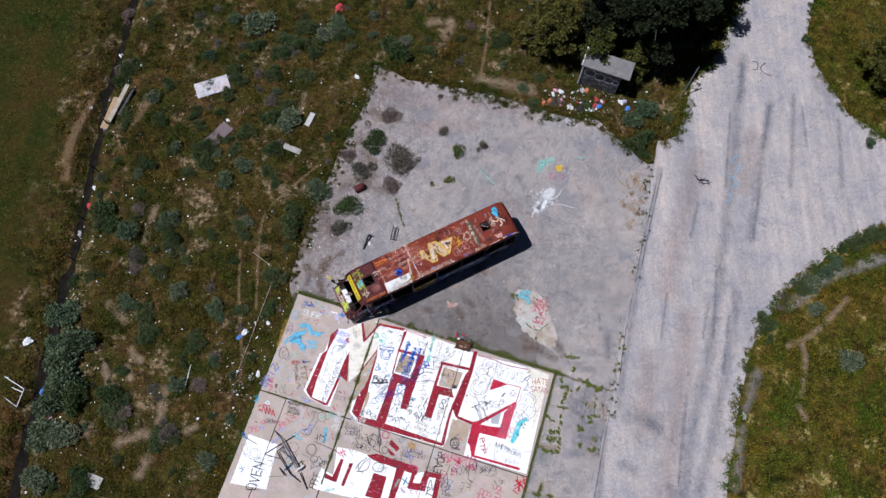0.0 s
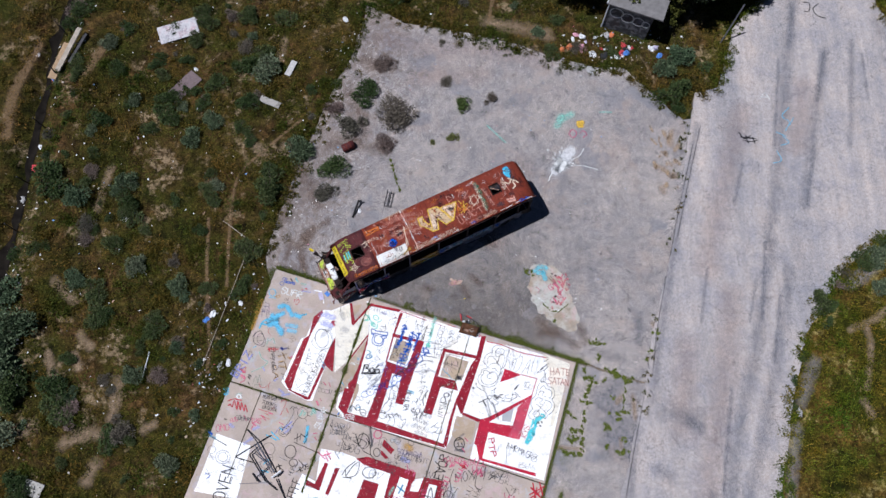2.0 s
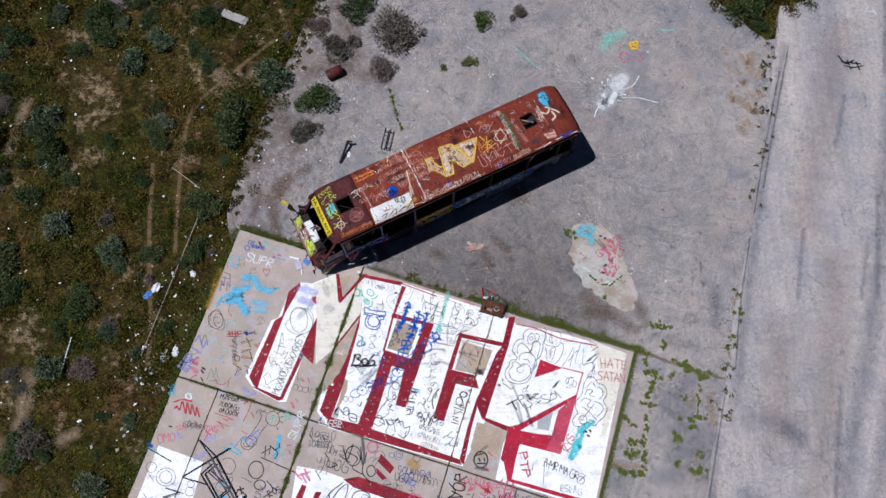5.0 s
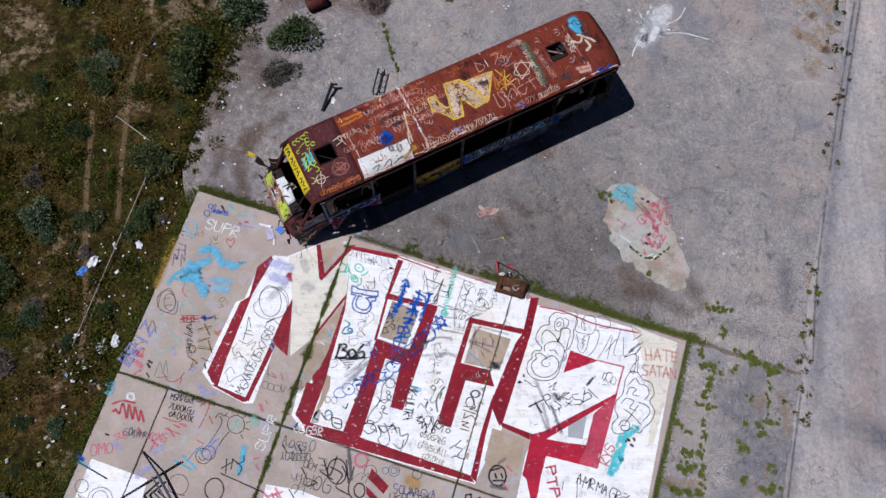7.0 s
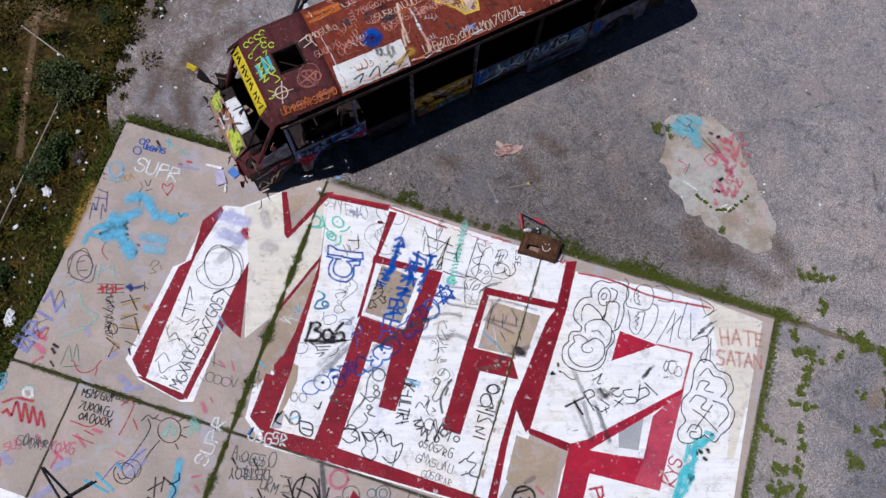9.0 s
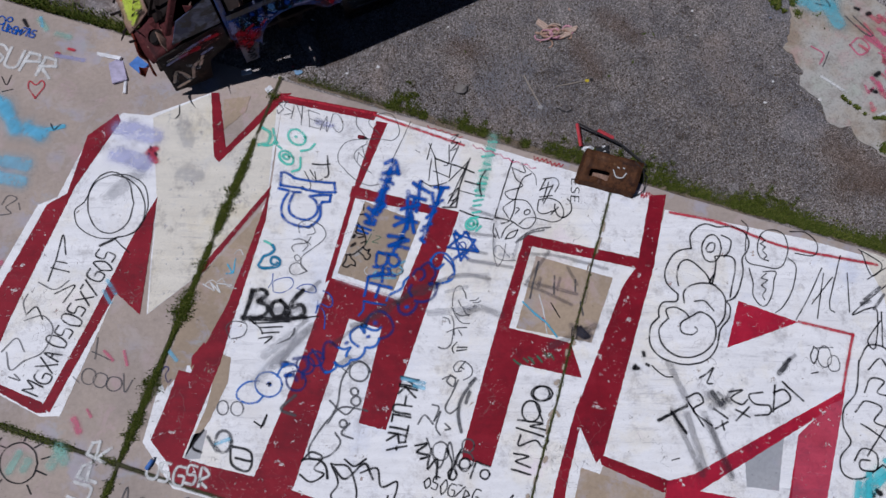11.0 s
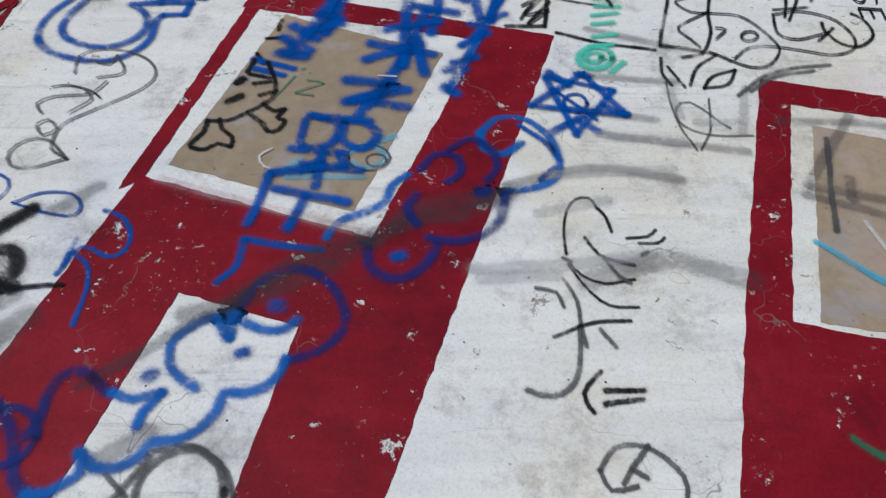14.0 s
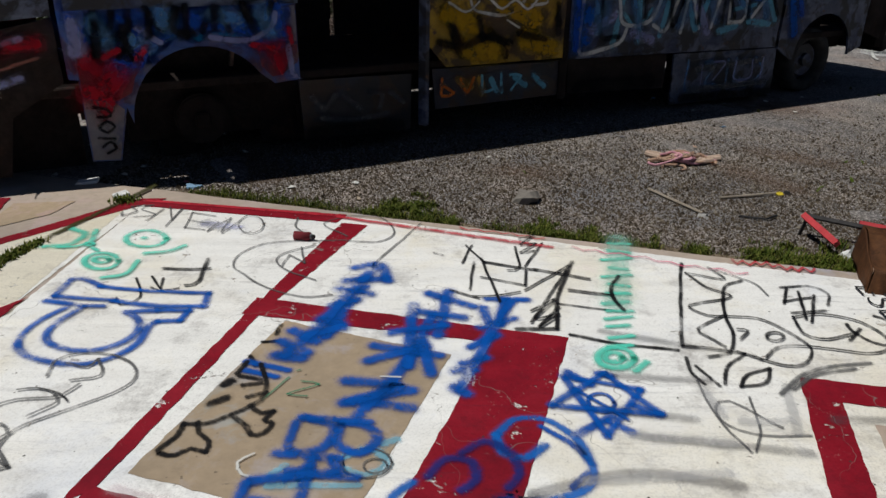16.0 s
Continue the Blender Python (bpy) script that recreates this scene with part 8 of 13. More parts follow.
def arch(cx, r, z0, n=26):
    return [(cx + r * math.cos(math.pi * k / n), z0 + r * math.sin(math.pi * k / n)) for k in range(n + 1)]


Y0 = -1.235
plate("body_panel", [(-2.82, 1.46), (-4.68, 1.46), (-4.70, 0.16), (-4.47, 0.14), (-4.36, 0.60)] + [q for q in arch(-3.70, 0.62, 0.45)[::-1] if q[0] < -3.7 or q[1] > 0.74] + [(-3.06, 0.70), (-2.82, 0.72)], Y0, 0.03, PANEL_BLUE, "blue, red and white sprayed panel over the wheel arch")
plate("body_panel", [(-4.80, 1.35), (-5.95, 1.10), (-5.98, 0.14), (-5.32, 0.10), (-5.22, 0.58), (-4.80, 0.84)], Y0 + 0.02, 0.03, RUST_DARK, "scorched front corner panel")
plate("body_panel", [(-4.80, 2.05), (-5.40, 1.75), (-5.62, 1.30), (-4.80, 1.36)], Y0 + 0.03, 0.025, PANEL_STEEL, "small sprayed quarter panel")
plate("sill", [(-2.80, 1.52), (-4.70, 1.52), (-4.70, 1.40), (-2.80, 1.40)], Y0 - 0.02, 0.07, PANEL_STEEL)
RED_SPRAY = graffiti_material("red_sprayed_panel", (0.12, 0.004, 0.010), (0.030, 0.006, 0.035), (0.14, 0.006, 0.014))
PALE_SPRAY = graffiti_material("pale_sprayed_panel", (0.14, 0.14, 0.18), (0.05, 0.06, 0.13), (0.17, 0.16, 0.18))
plate("paint_patch", [(-4.15, 0.99), (-4.38, 1.05), (-4.52, 1.00), (-4.675, 1.03), (-4.685, 0.73), (-4.42, 0.66), (-4.30, 0.72), (-4.26, 0.84)], Y0 - 0.005, 0.004, RED_SPRAY, "deep red sprayed field")
plate("paint_patch", [(-2.83, 1.04), (-3.02, 1.00), (-3.20, 1.03), (-3.17, 0.86), (-3.08, 0.76), (-2.98, 0.78), (-2.90, 0.84), (-2.83, 0.88)], Y0 - 0.005, 0.004, RED_SPRAY, "deep red sprayed field")
plate("paint_patch", [(-4.44, 0.64), (-4.685, 0.70), (-4.69, 0.17), (-4.48, 0.15), (-4.38, 0.58)], Y0 - 0.005, 0.004, PALE_SPRAY, "pale lower leg with a black tag")
plate("paint_patch", [(-4.40, 1.38), (-4.66, 1.39), (-4.665, 1.06), (-4.52, 1.04), (-4.46, 1.16)], Y0 - 0.005, 0.004, PALE_SPRAY, "pale sprayed field")
plate("paint_patch", [(-2.83, 1.38), (-3.00, 1.38), (-2.96, 1.08), (-2.83, 1.07)], Y0 - 0.005, 0.004, PALE_SPRAY, "pale sprayed field")
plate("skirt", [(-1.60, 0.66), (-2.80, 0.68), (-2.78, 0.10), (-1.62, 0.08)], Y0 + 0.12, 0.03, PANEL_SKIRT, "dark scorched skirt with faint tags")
# two inner plates added to block the sunlit ground seen beneath the body
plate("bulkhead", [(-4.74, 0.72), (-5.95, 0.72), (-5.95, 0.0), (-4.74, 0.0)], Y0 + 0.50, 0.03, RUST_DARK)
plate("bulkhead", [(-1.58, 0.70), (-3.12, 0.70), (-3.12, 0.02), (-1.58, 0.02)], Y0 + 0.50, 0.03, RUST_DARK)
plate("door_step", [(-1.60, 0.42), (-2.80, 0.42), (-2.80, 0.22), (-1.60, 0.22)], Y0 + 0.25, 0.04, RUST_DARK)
plate("body_panel", [(0.22, 1.44), (-1.47, 1.44), (-1.47, 0.95), (-1.26, 0.72), (0.22, 0.72)], Y0, 0.03, PANEL_YELLOW, "yellow and black sprayed panel")
plate("body_panel", [(3.72, 1.44), (0.30, 1.44), (0.30, 0.70), (3.72, 0.64)], Y0, 0.03, PANEL_STEEL, "blue-grey sprayed panel")
plate("skirt", [(0.25, 0.68), (-1.40, 0.70), (-1.36, 0.28), (0.20, 0.30)], Y0 + 0.05, 0.03, PANEL_SKIRT)
plate("skirt", [(1.85, 0.66), (0.34, 0.68), (0.36, 0.30), (1.85, 0.24)], Y0 + 0.06, 0.03, RUST_DARK)
plate("skirt", [(3.80, 0.62), (1.95, 0.65), (1.98, 0.02), (3.84, 0.00)], Y0 + 0.03, 0.03, PANEL_STEEL)
plate("body_panel", [(5.55, 1.44), (3.78, 1.44), (3.78, 0.62), (4.06, 0.45)] + arch(4.70, 0.58, 0.45)[::-1] + [(5.40, 0.5), (5.55, 0.55)], Y0, 0.03, PANEL_STEEL, "dented panel over the rear wheel arch")
plate("body_panel", [(6.10, 1.20), (5.62, 1.42), (5.60, 0.75), (6.00, 0.62)], Y0 + 0.03, 0.03, RUST_DARK)
bar("post_leg", (-1.52, -1.22, 0.13), (-1.50, -1.21, 1.45), 0.12, PANEL_STEEL, None, "", 0.06)
bar("post_leg", (0.26, -1.20, 0.25), (0.26, -1.20, 1.45), 0.10, RUST_DARK, None, "", 0.05)
# far panels carried down to the ground to keep light from underneath
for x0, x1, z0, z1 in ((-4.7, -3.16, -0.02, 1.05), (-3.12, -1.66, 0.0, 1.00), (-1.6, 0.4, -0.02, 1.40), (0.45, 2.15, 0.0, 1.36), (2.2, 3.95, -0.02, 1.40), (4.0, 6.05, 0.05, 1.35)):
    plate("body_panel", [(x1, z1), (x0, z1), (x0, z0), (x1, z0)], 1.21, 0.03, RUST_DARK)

# dark sheets added over the far windows so the interior stays black
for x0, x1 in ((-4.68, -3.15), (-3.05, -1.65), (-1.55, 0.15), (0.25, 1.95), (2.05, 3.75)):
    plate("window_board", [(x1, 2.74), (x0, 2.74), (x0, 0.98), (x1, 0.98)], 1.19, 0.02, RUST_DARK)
# dark panels added behind the arches to make the wheel wells read black
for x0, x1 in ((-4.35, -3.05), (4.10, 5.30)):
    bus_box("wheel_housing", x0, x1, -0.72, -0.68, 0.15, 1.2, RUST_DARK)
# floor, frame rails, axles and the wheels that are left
# the front floor piece is added to keep sunlight off the ground below
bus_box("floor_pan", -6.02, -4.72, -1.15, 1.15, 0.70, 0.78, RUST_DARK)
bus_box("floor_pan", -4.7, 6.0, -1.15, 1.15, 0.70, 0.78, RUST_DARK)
for y in (-0.45, 0.45):
    bus_box("chassis_rail", -5.9, 6.1, y - 0.06, y + 0.06, 0.42, 0.66, RUST_DARK)
for x in (-3.70, 4.70):
    bar("axle", (x, -1.0, 0.36), (x, 1.0, 0.36), 0.14, RUST_DARK)


def wheel(x, y, tyre):
    r = 0.44
    out = Vector((0, -1 if y < 0 else 1, 0))
    m = Matrix.Translation((x, y, 0.39)) @ Matrix.Rotation(radians(90), 4, 'X')
    bm = bmesh.new()
    prof = [(r, -0.09), (r - .02, -0.13), (r - .10, -0.14), (0.29, -0.12), (0.29, 0.12), (r - .10, 0.14), (r - .02, 0.13), (r, 0.09)]
    n = 28
    rings = []
    for k in range(n):
        a = 2 * math.pi * k / n
        rings.append([bm.verts.new(m @ Vector((pr * math.cos(a), pr * math.sin(a), pz))) for pr, pz in prof])
    for k in range(n):
        for i in range(len(prof)):
            j = (i + 1) % len(prof)
            bm.faces.new((rings[k][i], rings[k][j], rings[(k + 1) % n][j], rings[(k + 1) % n][i]))
    bmesh.ops.recalc_face_normals(bm, faces=bm.faces[:])
    hub = new("wheel")
    hub.parent = bus
    part("tyre", bm, RUBBER, hub, "flat perished tyre", True)
    bm = bmesh.new()
    bmesh.ops.create_cone(bm, cap_ends=True, segments=24, radius1=0.29, radius2=0.22, depth=0.10, matrix=Matrix.Translation((x, y, 0.39)) @ Matrix.Rotation(radians(90 if y < 0 else -90), 4, 'X'))
    bmesh.ops.create_cone(bm, cap_ends=True, segments=16, radius1=0.10, radius2=0.09, depth=0.20, matrix=Matrix.Translation((x, y, 0.39)) @ Matrix.Rotation(radians(90), 4, 'X'))
    part("rim", bm, PANEL_STEEL, hub, "sprayed steel rim")


wheel(4.62, -1.00, True)
wheel(4.70, 1.00, True)
for y in (-0.85, 0.85):
    bm = bmesh.new()
    bmesh.ops.create_cone(bm, cap_ends=True, segments=20, radius1=0.24, radius2=0.24, depth=0.16, matrix=Matrix.Translation((-3.70, y, 0.36)) @ Matrix.Rotation(radians(90), 4, 'X'))
    bmesh.ops.bevel(bm, geom=[e for e in bm.edges if e.is_boundary or len(e.link_faces) == 2 and e.calc_face_angle(0) > 1], offset=0.02, segments=2, affect='EDGES')
    part("brake_drum", bm, RUST_DARK, bus)
for x in (-3.9, 2.9):
    bus_box("support_block", x - 0.16, x + 0.16, -0.62, -0.28, -0.05, 0.43, RUST_DARK)
    bus_box("support_block", x - 0.16, x + 0.16, 0.28, 0.62, -0.05, 0.43, RUST_DARK)

# rear end
plate_rear = bus_box("rear_panel", 6.10, 6.16, -1.12, 1.12, 0.55, 1.45, RUST_DARK)
bus_box("rear_header", 6.08, 6.15, -1.10, 1.10, 2.62, 2.95, RUST)
bus_box("bumper", 6.16, 6.34, -1.18, 1.18, 0.42, 0.66, RUST_DARK, None, "bent dark steel bumper", 0.04)

# front end: header board, windscreen posts, dashboard shelf, torn nose
def slope(name, corners, thick, material, parent=None, label="", dent=0.02):
    """A bent sheet between four corners."""
    a, b, c, d = (Vector(p) for p in corners)
    n = 8
    verts, faces = [], []
    for j in range(n + 1):
        for i in range(n + 1):
            p = a.lerp(b, i / n).lerp(d.lerp(c, i / n), j / n)
            e = dent * noise.noise(p * 2.7 + Vector((5, 1, 3)))
            verts.append((p.x + e, p.y + e * 0.4, p.z + e))
    for j in range(n):
        for i in range(n):
            k = j * (n + 1) + i
            faces.append((k, k + 1, k + n + 2, k + n + 1))
    ob = mesh_object(name, verts, faces, material, parent or bus, label, True)
    s = ob.modifiers.new("thick", 'SOLIDIFY')
    s.thickness = thick
    return ob


header = slope("header_board", [(-4.86, -0.74, 3.14), (-4.86, 1.00, 3.14), (-5.08, 1.03, 2.86), (-5.10, -0.74, 2.86)], 0.03, YELLOW, None, "yellow painted board above the windscreen", 0.01)
slope("header_end", [(-4.82, -1.18, 2.95), (-4.86, -0.74, 3.12), (-5.10, -0.76, 2.84), (-5.00, -1.12, 2.70)], 0.03, RUST_FRONT)
slope("header_end", [(-4.82, 1.18, 2.95), (-4.86, 1.00, 3.12), (-5.10, 1.02, 2.84), (-5.00, 1.16, 2.70)], 0.03, RUST_FRONT)
bar("windscreen_post", (-4.95, -1.12, 2.80), (-5.62, -1.08, 1.42), 0.09, RUST_FRONT)
bar("windscreen_post", (-4.98, 1.10, 2.80), (-5.55, 1.12, 1.55), 0.09, RUST_FRONT)
bar("windscreen_post", (-5.05, -0.70, 2.80), (-5.75, -0.62, 1.40), 0.05, RUST_DARK)
slope("dashboard", [(-5.44, -0.25, 1.62), (-5.44, 0.72, 1.65), (-5.76, 0.75, 1.51), (-5.74, -0.25, 1.48)], 0.03, WHITE_TIN, None, "scraped white dashboard shelf", 0.06)
slope("dashboard_end", [(-5.38, -0.80, 1.58), (-5.42, -0.27, 1.60), (-5.74, -0.27, 1.46), (-5.72, -0.80, 1.40)], 0.03, RUST_DARK, None, "scorched dashboard end", 0.07)
slope("dashboard_end", [(-5.42, 0.74, 1.64), (-5.40, 1.15, 1.62), (-5.76, 1.15, 1.50), (-5.76, 0.77, 1.50)], 0.03, RUST_DARK, None, "scorched dashboard end", 0.07)
slope("nose_panel", [(-5.76, -0.62, 1.48), (-5.78, 1.15, 1.52), (-6.14, 1.12, 1.26), (-6.16, -0.66, 1.22)], 0.03, RUST_PALE, None, "pale rusty nose panel with yellow spray", 0.06)
slope("nose_front", [(-6.14, -0.95, 1.20), (-6.14, 1.12, 1.26), (-6.20, 1.08, 0.42), (-6.18, -1.0, 0.40)], 0.03, RUST, None, "torn rusty front sheet", 0.07)
slope("nose_corner", [(-5.30, -1.18, 1.36), (-5.62, -0.60, 1.44), (-6.14, -0.64, 1.18), (-6.02, -1.16, 1.02)], 0.03, RUST_FRONT, None, "crushed headlamp corner", 0.07)
bm = bmesh.new()
bmesh.ops.create_cone(bm, cap_ends=False, segments=20, radius1=0.13, radius2=0.11, depth=0.06, matrix=pose(-5.82, -0.92, 1.27, 0, -28, 0))
bmesh.ops.create_circle(bm, cap_ends=True, segments=20, radius=0.11, matrix=pose(-5.82, -0.92, 1.265, 0, -28, 0))
part("headlamp_socket", bm, RUST_DARK, bus)
slope("torn_wing", [(-5.70, 1.16, 1.75), (-5.90, 1.30, 1.55), (-6.10, 1.62, 1.70), (-5.95, 1.60, 2.00)], 0.02, RUST_DARK, None, "torn wing sheet bent outward", 0.10)
slope("torn_wing", [(-5.30, 1.14, 1.92), (-5.36, 1.34, 1.70), (-5.72, 1.52, 1.62), (-5.74, 1.12, 1.58)], 0.02, RUST_DARK, None, "torn wing sheet bent outward", 0.16)
slope("torn_wing", [(-5.20, 1.10, 1.60), (-5.50, 1.36, 1.42), (-5.92, 1.34, 1.30), (-5.78, 0.98, 1.54)], 0.02, RUST_DARK, None, "torn wing sheet bent outward", 0.18)
slope("torn_wing", [(-5.05, 1.16, 2.10), (-5.22, 1.20, 2.06), (-5.56, 1.30, 1.58), (-5.36, 1.16, 1.54)], 0.02, RUST_FRONT, None, "", 0.14)
# cab floor added as a dark plate hiding sunlit asphalt behind the dashboard
bus_box("cab_floor", -5.70, -4.60, -1.10, 1.12, 0.74, 0.80, RUST_DARK, None, "scorched cab floor", 0.02)
slope("side_skirt", [(-4.95, 1.14, 1.66), (-5.60, 1.14, 1.56), (-5.90, 1.12, 0.60), (-4.95, 1.15, 0.60)], 0.02, RUST_FRONT, None, "", 0.05)
slope("visor_lip", [(-4.80, 1.17, 3.02), (-4.84, 0.98, 3.18), (-5.16, 1.00, 2.98), (-5.10, 1.19, 2.84)], 0.02, RUST_FRONT, None, "", 0.03)
slope("torn_wing", [(-5.97, 1.66, 1.98), (-6.10, 1.68, 1.80), (-6.24, 1.86, 1.84), (-6.16, 1.90, 1.95)], 0.02, YELLOW, None, "bent strip with yellow paint", 0.05)
slope("torn_wing", [(-5.30, 1.14, 1.92), (-5.36, 1.34, 1.70), (-5.72, 1.52, 1.62), (-5.74, 1.12, 1.58)], 0.02, RUST_DARK, None, "torn wing sheet bent outward", 0.16)
slope("torn_wing", [(-5.20, 1.10, 1.60), (-5.50, 1.36, 1.42), (-5.92, 1.34, 1.30), (-5.78, 0.98, 1.54)], 0.02, RUST_DARK, None, "torn wing sheet bent outward", 0.18)
slope("torn_wing", [(-5.05, 1.16, 2.10), (-5.22, 1.20, 2.06), (-5.56, 1.30, 1.58), (-5.36, 1.16, 1.54)], 0.02, RUST_FRONT, None, "", 0.14)
bus_box("cab_floor", -5.70, -4.60, -1.10, 1.12, 0.74, 0.80, RUST_DARK, None, "scorched cab floor", 0.02)
slope("side_skirt", [(-4.95, 1.14, 1.66), (-5.60, 1.14, 1.56), (-5.90, 1.12, 0.60), (-4.95, 1.15, 0.60)], 0.02, RUST_FRONT, None, "", 0.05)
slope("visor_lip", [(-4.80, 1.17, 3.02), (-4.84, 0.98, 3.18), (-5.16, 1.00, 2.98), (-5.10, 1.19, 2.84)], 0.02, RUST_FRONT, None, "", 0.03)
slope("torn_wing", [(-5.55, 1.15, 1.6), (-5.75, 1.18, 1.5), (-6.1, 1.35, 0.9), (-5.7, 1.28, 0.8)], 0.02, RUST_DARK, None, "", 0.08)
slope("torn_wing", [(-5.30, 1.14, 1.92), (-5.36, 1.34, 1.70), (-5.72, 1.52, 1.62), (-5.74, 1.12, 1.58)], 0.02, RUST_DARK, None, "torn wing sheet bent outward", 0.16)
slope("torn_wing", [(-5.20, 1.10, 1.60), (-5.50, 1.36, 1.42), (-5.92, 1.34, 1.30), (-5.78, 0.98, 1.54)], 0.02, RUST_DARK, None, "torn wing sheet bent outward", 0.18)
slope("torn_wing", [(-5.05, 1.16, 2.10), (-5.22, 1.20, 2.06), (-5.56, 1.30, 1.58), (-5.36, 1.16, 1.54)], 0.02, RUST_FRONT, None, "", 0.14)
bus_box("cab_floor", -5.70, -4.60, -1.10, 1.12, 0.74, 0.80, RUST_DARK, None, "scorched cab floor", 0.02)
slope("side_skirt", [(-4.95, 1.14, 1.66), (-5.60, 1.14, 1.56), (-5.90, 1.12, 0.60), (-4.95, 1.15, 0.60)], 0.02, RUST_FRONT, None, "", 0.05)
slope("visor_lip", [(-4.80, 1.17, 3.02), (-4.84, 0.98, 3.18), (-5.16, 1.00, 2.98), (-5.10, 1.19, 2.84)], 0.02, RUST_FRONT, None, "", 0.03)
for k in range(7):
    y = -0.8 + 0.3 * k
    bar("torn_edge", (-6.13, y, 1.20), (-6.22 - 0.05 * (k % 3), y + 0.06, 1.14 - 0.12 * (k % 2)), 0.035, RUST_DARK)
# the driver's seat frame and loose rods inside
for y in (-0.75, -0.55, -0.35):
    bar("seat_rod", (-3.35, y, 0.8), (-3.15, y, 1.95), 0.04, RUST_PALE)
bus_box("seat_back", -3.32, -3.18, -0.85, -0.30, 1.75, 2.05, RUST_PALE, None, "charred pale seat back", 0.05)
for y in (-0.9, -0.8):
    bar("seat_rod", (-4.45, y, 0.8), (-4.30, y, 1.5), 0.035, RUST_PALE)
slope("hanging_scrap", [(3.9, -1.0, 1.5), (4.1, -1.0, 1.5), (4.25, -1.05, 2.2), (4.05, -1.05, 2.2)], 0.02, RUST_PALE)


# sprayed marks on the roof, in the bus's own frame
def roof_line(pts):
    return [Vector((p.x, p.y, roof_z(p.x, p.y) + 0.022)) for p in smooth_line([Vector((x, y, 0)) for x, y in pts], 0.05)]


def roof_tag(ink, width, strokes):
    return ribbons("spray_tag", [roof_line(s) for s in strokes], width * 1.25, INKS[ink], roof_main)


def roof_fill(coat, outline, lift=0.012, parent=None):
    ring = resample(outline, 0.09, 0.02, 5.0)
    tris = tessellate_polygon([ring])
    faces = []
    for a, b, c in tris:
        pa, pb, pc = ring[a], ring[b], ring[c]
        up = (pb.x - pa.x) * (pc.y - pa.y) - (pb.y - pa.y) * (pc.x - pa.x)
        faces.append((a, b, c) if up > 0 else (a, c, b))
    ob = mesh_object("paint_patch", [(p.x, p.y, roof_z(p.x, p.y) + lift) for p in ring], faces, coat, parent or roof_main)
    bm = bmesh.new()
    bm.from_mesh(ob.data)
    bmesh.ops.subdivide_edges(bm, edges=[e for e in bm.edges if e.calc_length() > 0.25], cuts=3, use_grid_fill=True)
    bmesh.ops.triangulate(bm, faces=bm.faces[:])
    for v in bm.verts:
        v.co.z = roof_z(v.co.x, v.co.y) + lift
    bm.to_mesh(ob.data)
    bm.free()
    return ob


INKS["YELLOWINK"] = spray_material("yellow_spray", (0.72, 0.46, 0.06), 0.9)
INKS["ORANGEINK"] = spray_material("orange_spray", (0.62, 0.17, 0.03), 0.7)
INKS["SALMON"] = spray_material("salmon_spray", (0.72, 0.36, 0.28), 0.75)
INKS["LIME"] = spray_material("lime_spray", (0.50, 0.62, 0.06), 0.9)
OLD_YELLOW = paint_material("old_yellow_fill", (0.55, 0.38, 0.22), 0.56)
roof_fill(WHITE_TIN, [(-3.14, -0.58), (-1.45, -0.62), (-1.48, -1.22), (-3.18, -1.20)])
INKS["PALECREAM"] = spray_material("cream_spray", (0.74, 0.56, 0.42), 0.85)


def roof_scribble(seed, ink, width, a, b, height):
    """Unreadable hand lettering on the roof from a to b."""
    roof_tag(ink, width, scrawl_strokes(seed, (a[0], -a[1]), (b[0], -b[1]), height, -1))


roof_fill(OLD_YELLOW, [(-0.24, 0.33), (0.02, 0.33), (0.01, 0.06), (0.15, -0.22), (0.28, -0.24), (0.45, 0.58), (0.97, 0.51), (1.09, 0.35), (1.9, 0.32), (2.05, 0.29), (1.5, -0.56), (1, -0.63), (0.71, -0.12), (0.52, -0.7), (0.19, -0.67), (0.04, -0.43), (-0.29, -0.1)])
roof_tag("PALECREAM", 0.14, [[(0.55, 0.18), (0.45, -0.43)], [(1.43, 0.09), (1.45, -0.26)], [(0.37, -0.18), (0.37, -0.5)], [(1.31, 0.26), (1.69, 0.19)]])
roof_tag("YELLOWINK", 0.05, [[(-0.24, 0.33), (0.02, 0.33)], [(0.02, 0.33), (0.01, 0.06)], [(0.01, 0.06), (0.15, -0.22)], [(0.15, -0.22), (0.28, -0.24)], [(0.28, -0.24), (0.45, 0.58)], [(0.45, 0.58), (0.97, 0.51)], [(0.97, 0.51), (1.09, 0.35)], [(1.09, 0.35), (1.9, 0.32)], [(1.9, 0.32), (2.05, 0.29)], [(2.05, 0.29), (1.5, -0.56)], [(1.5, -0.56), (1, -0.63)], [(1, -0.63), (0.71, -0.12)], [(0.71, -0.12), (0.52, -0.7)], [(0.52, -0.7), (0.19, -0.67)], [(0.19, -0.67), (0.04, -0.43)], [(0.04, -0.43), (-0.29, -0.1)], [(-0.29, -0.1), (-0.24, 0.33)]])
roof_tag("YELLOWINK", 0.045, [[(0.97, 0.51), (1.22, -0.04), (1.42, -0.61)], [(1.09, 0.35), (1.32, -0.13), (1.5, -0.56)], [(0.28, -0.24), (0.22, -0.56)]])
roof_tag("ORANGEINK", 0.05, [[(2.04, 0.2), (1.91, -0.37), (2.32, 0.11), (2.2, -0.4), (2.56, -0.12)], [(1.9, 0.08), (2.17, -0.27), (2.5, -0.43)]])
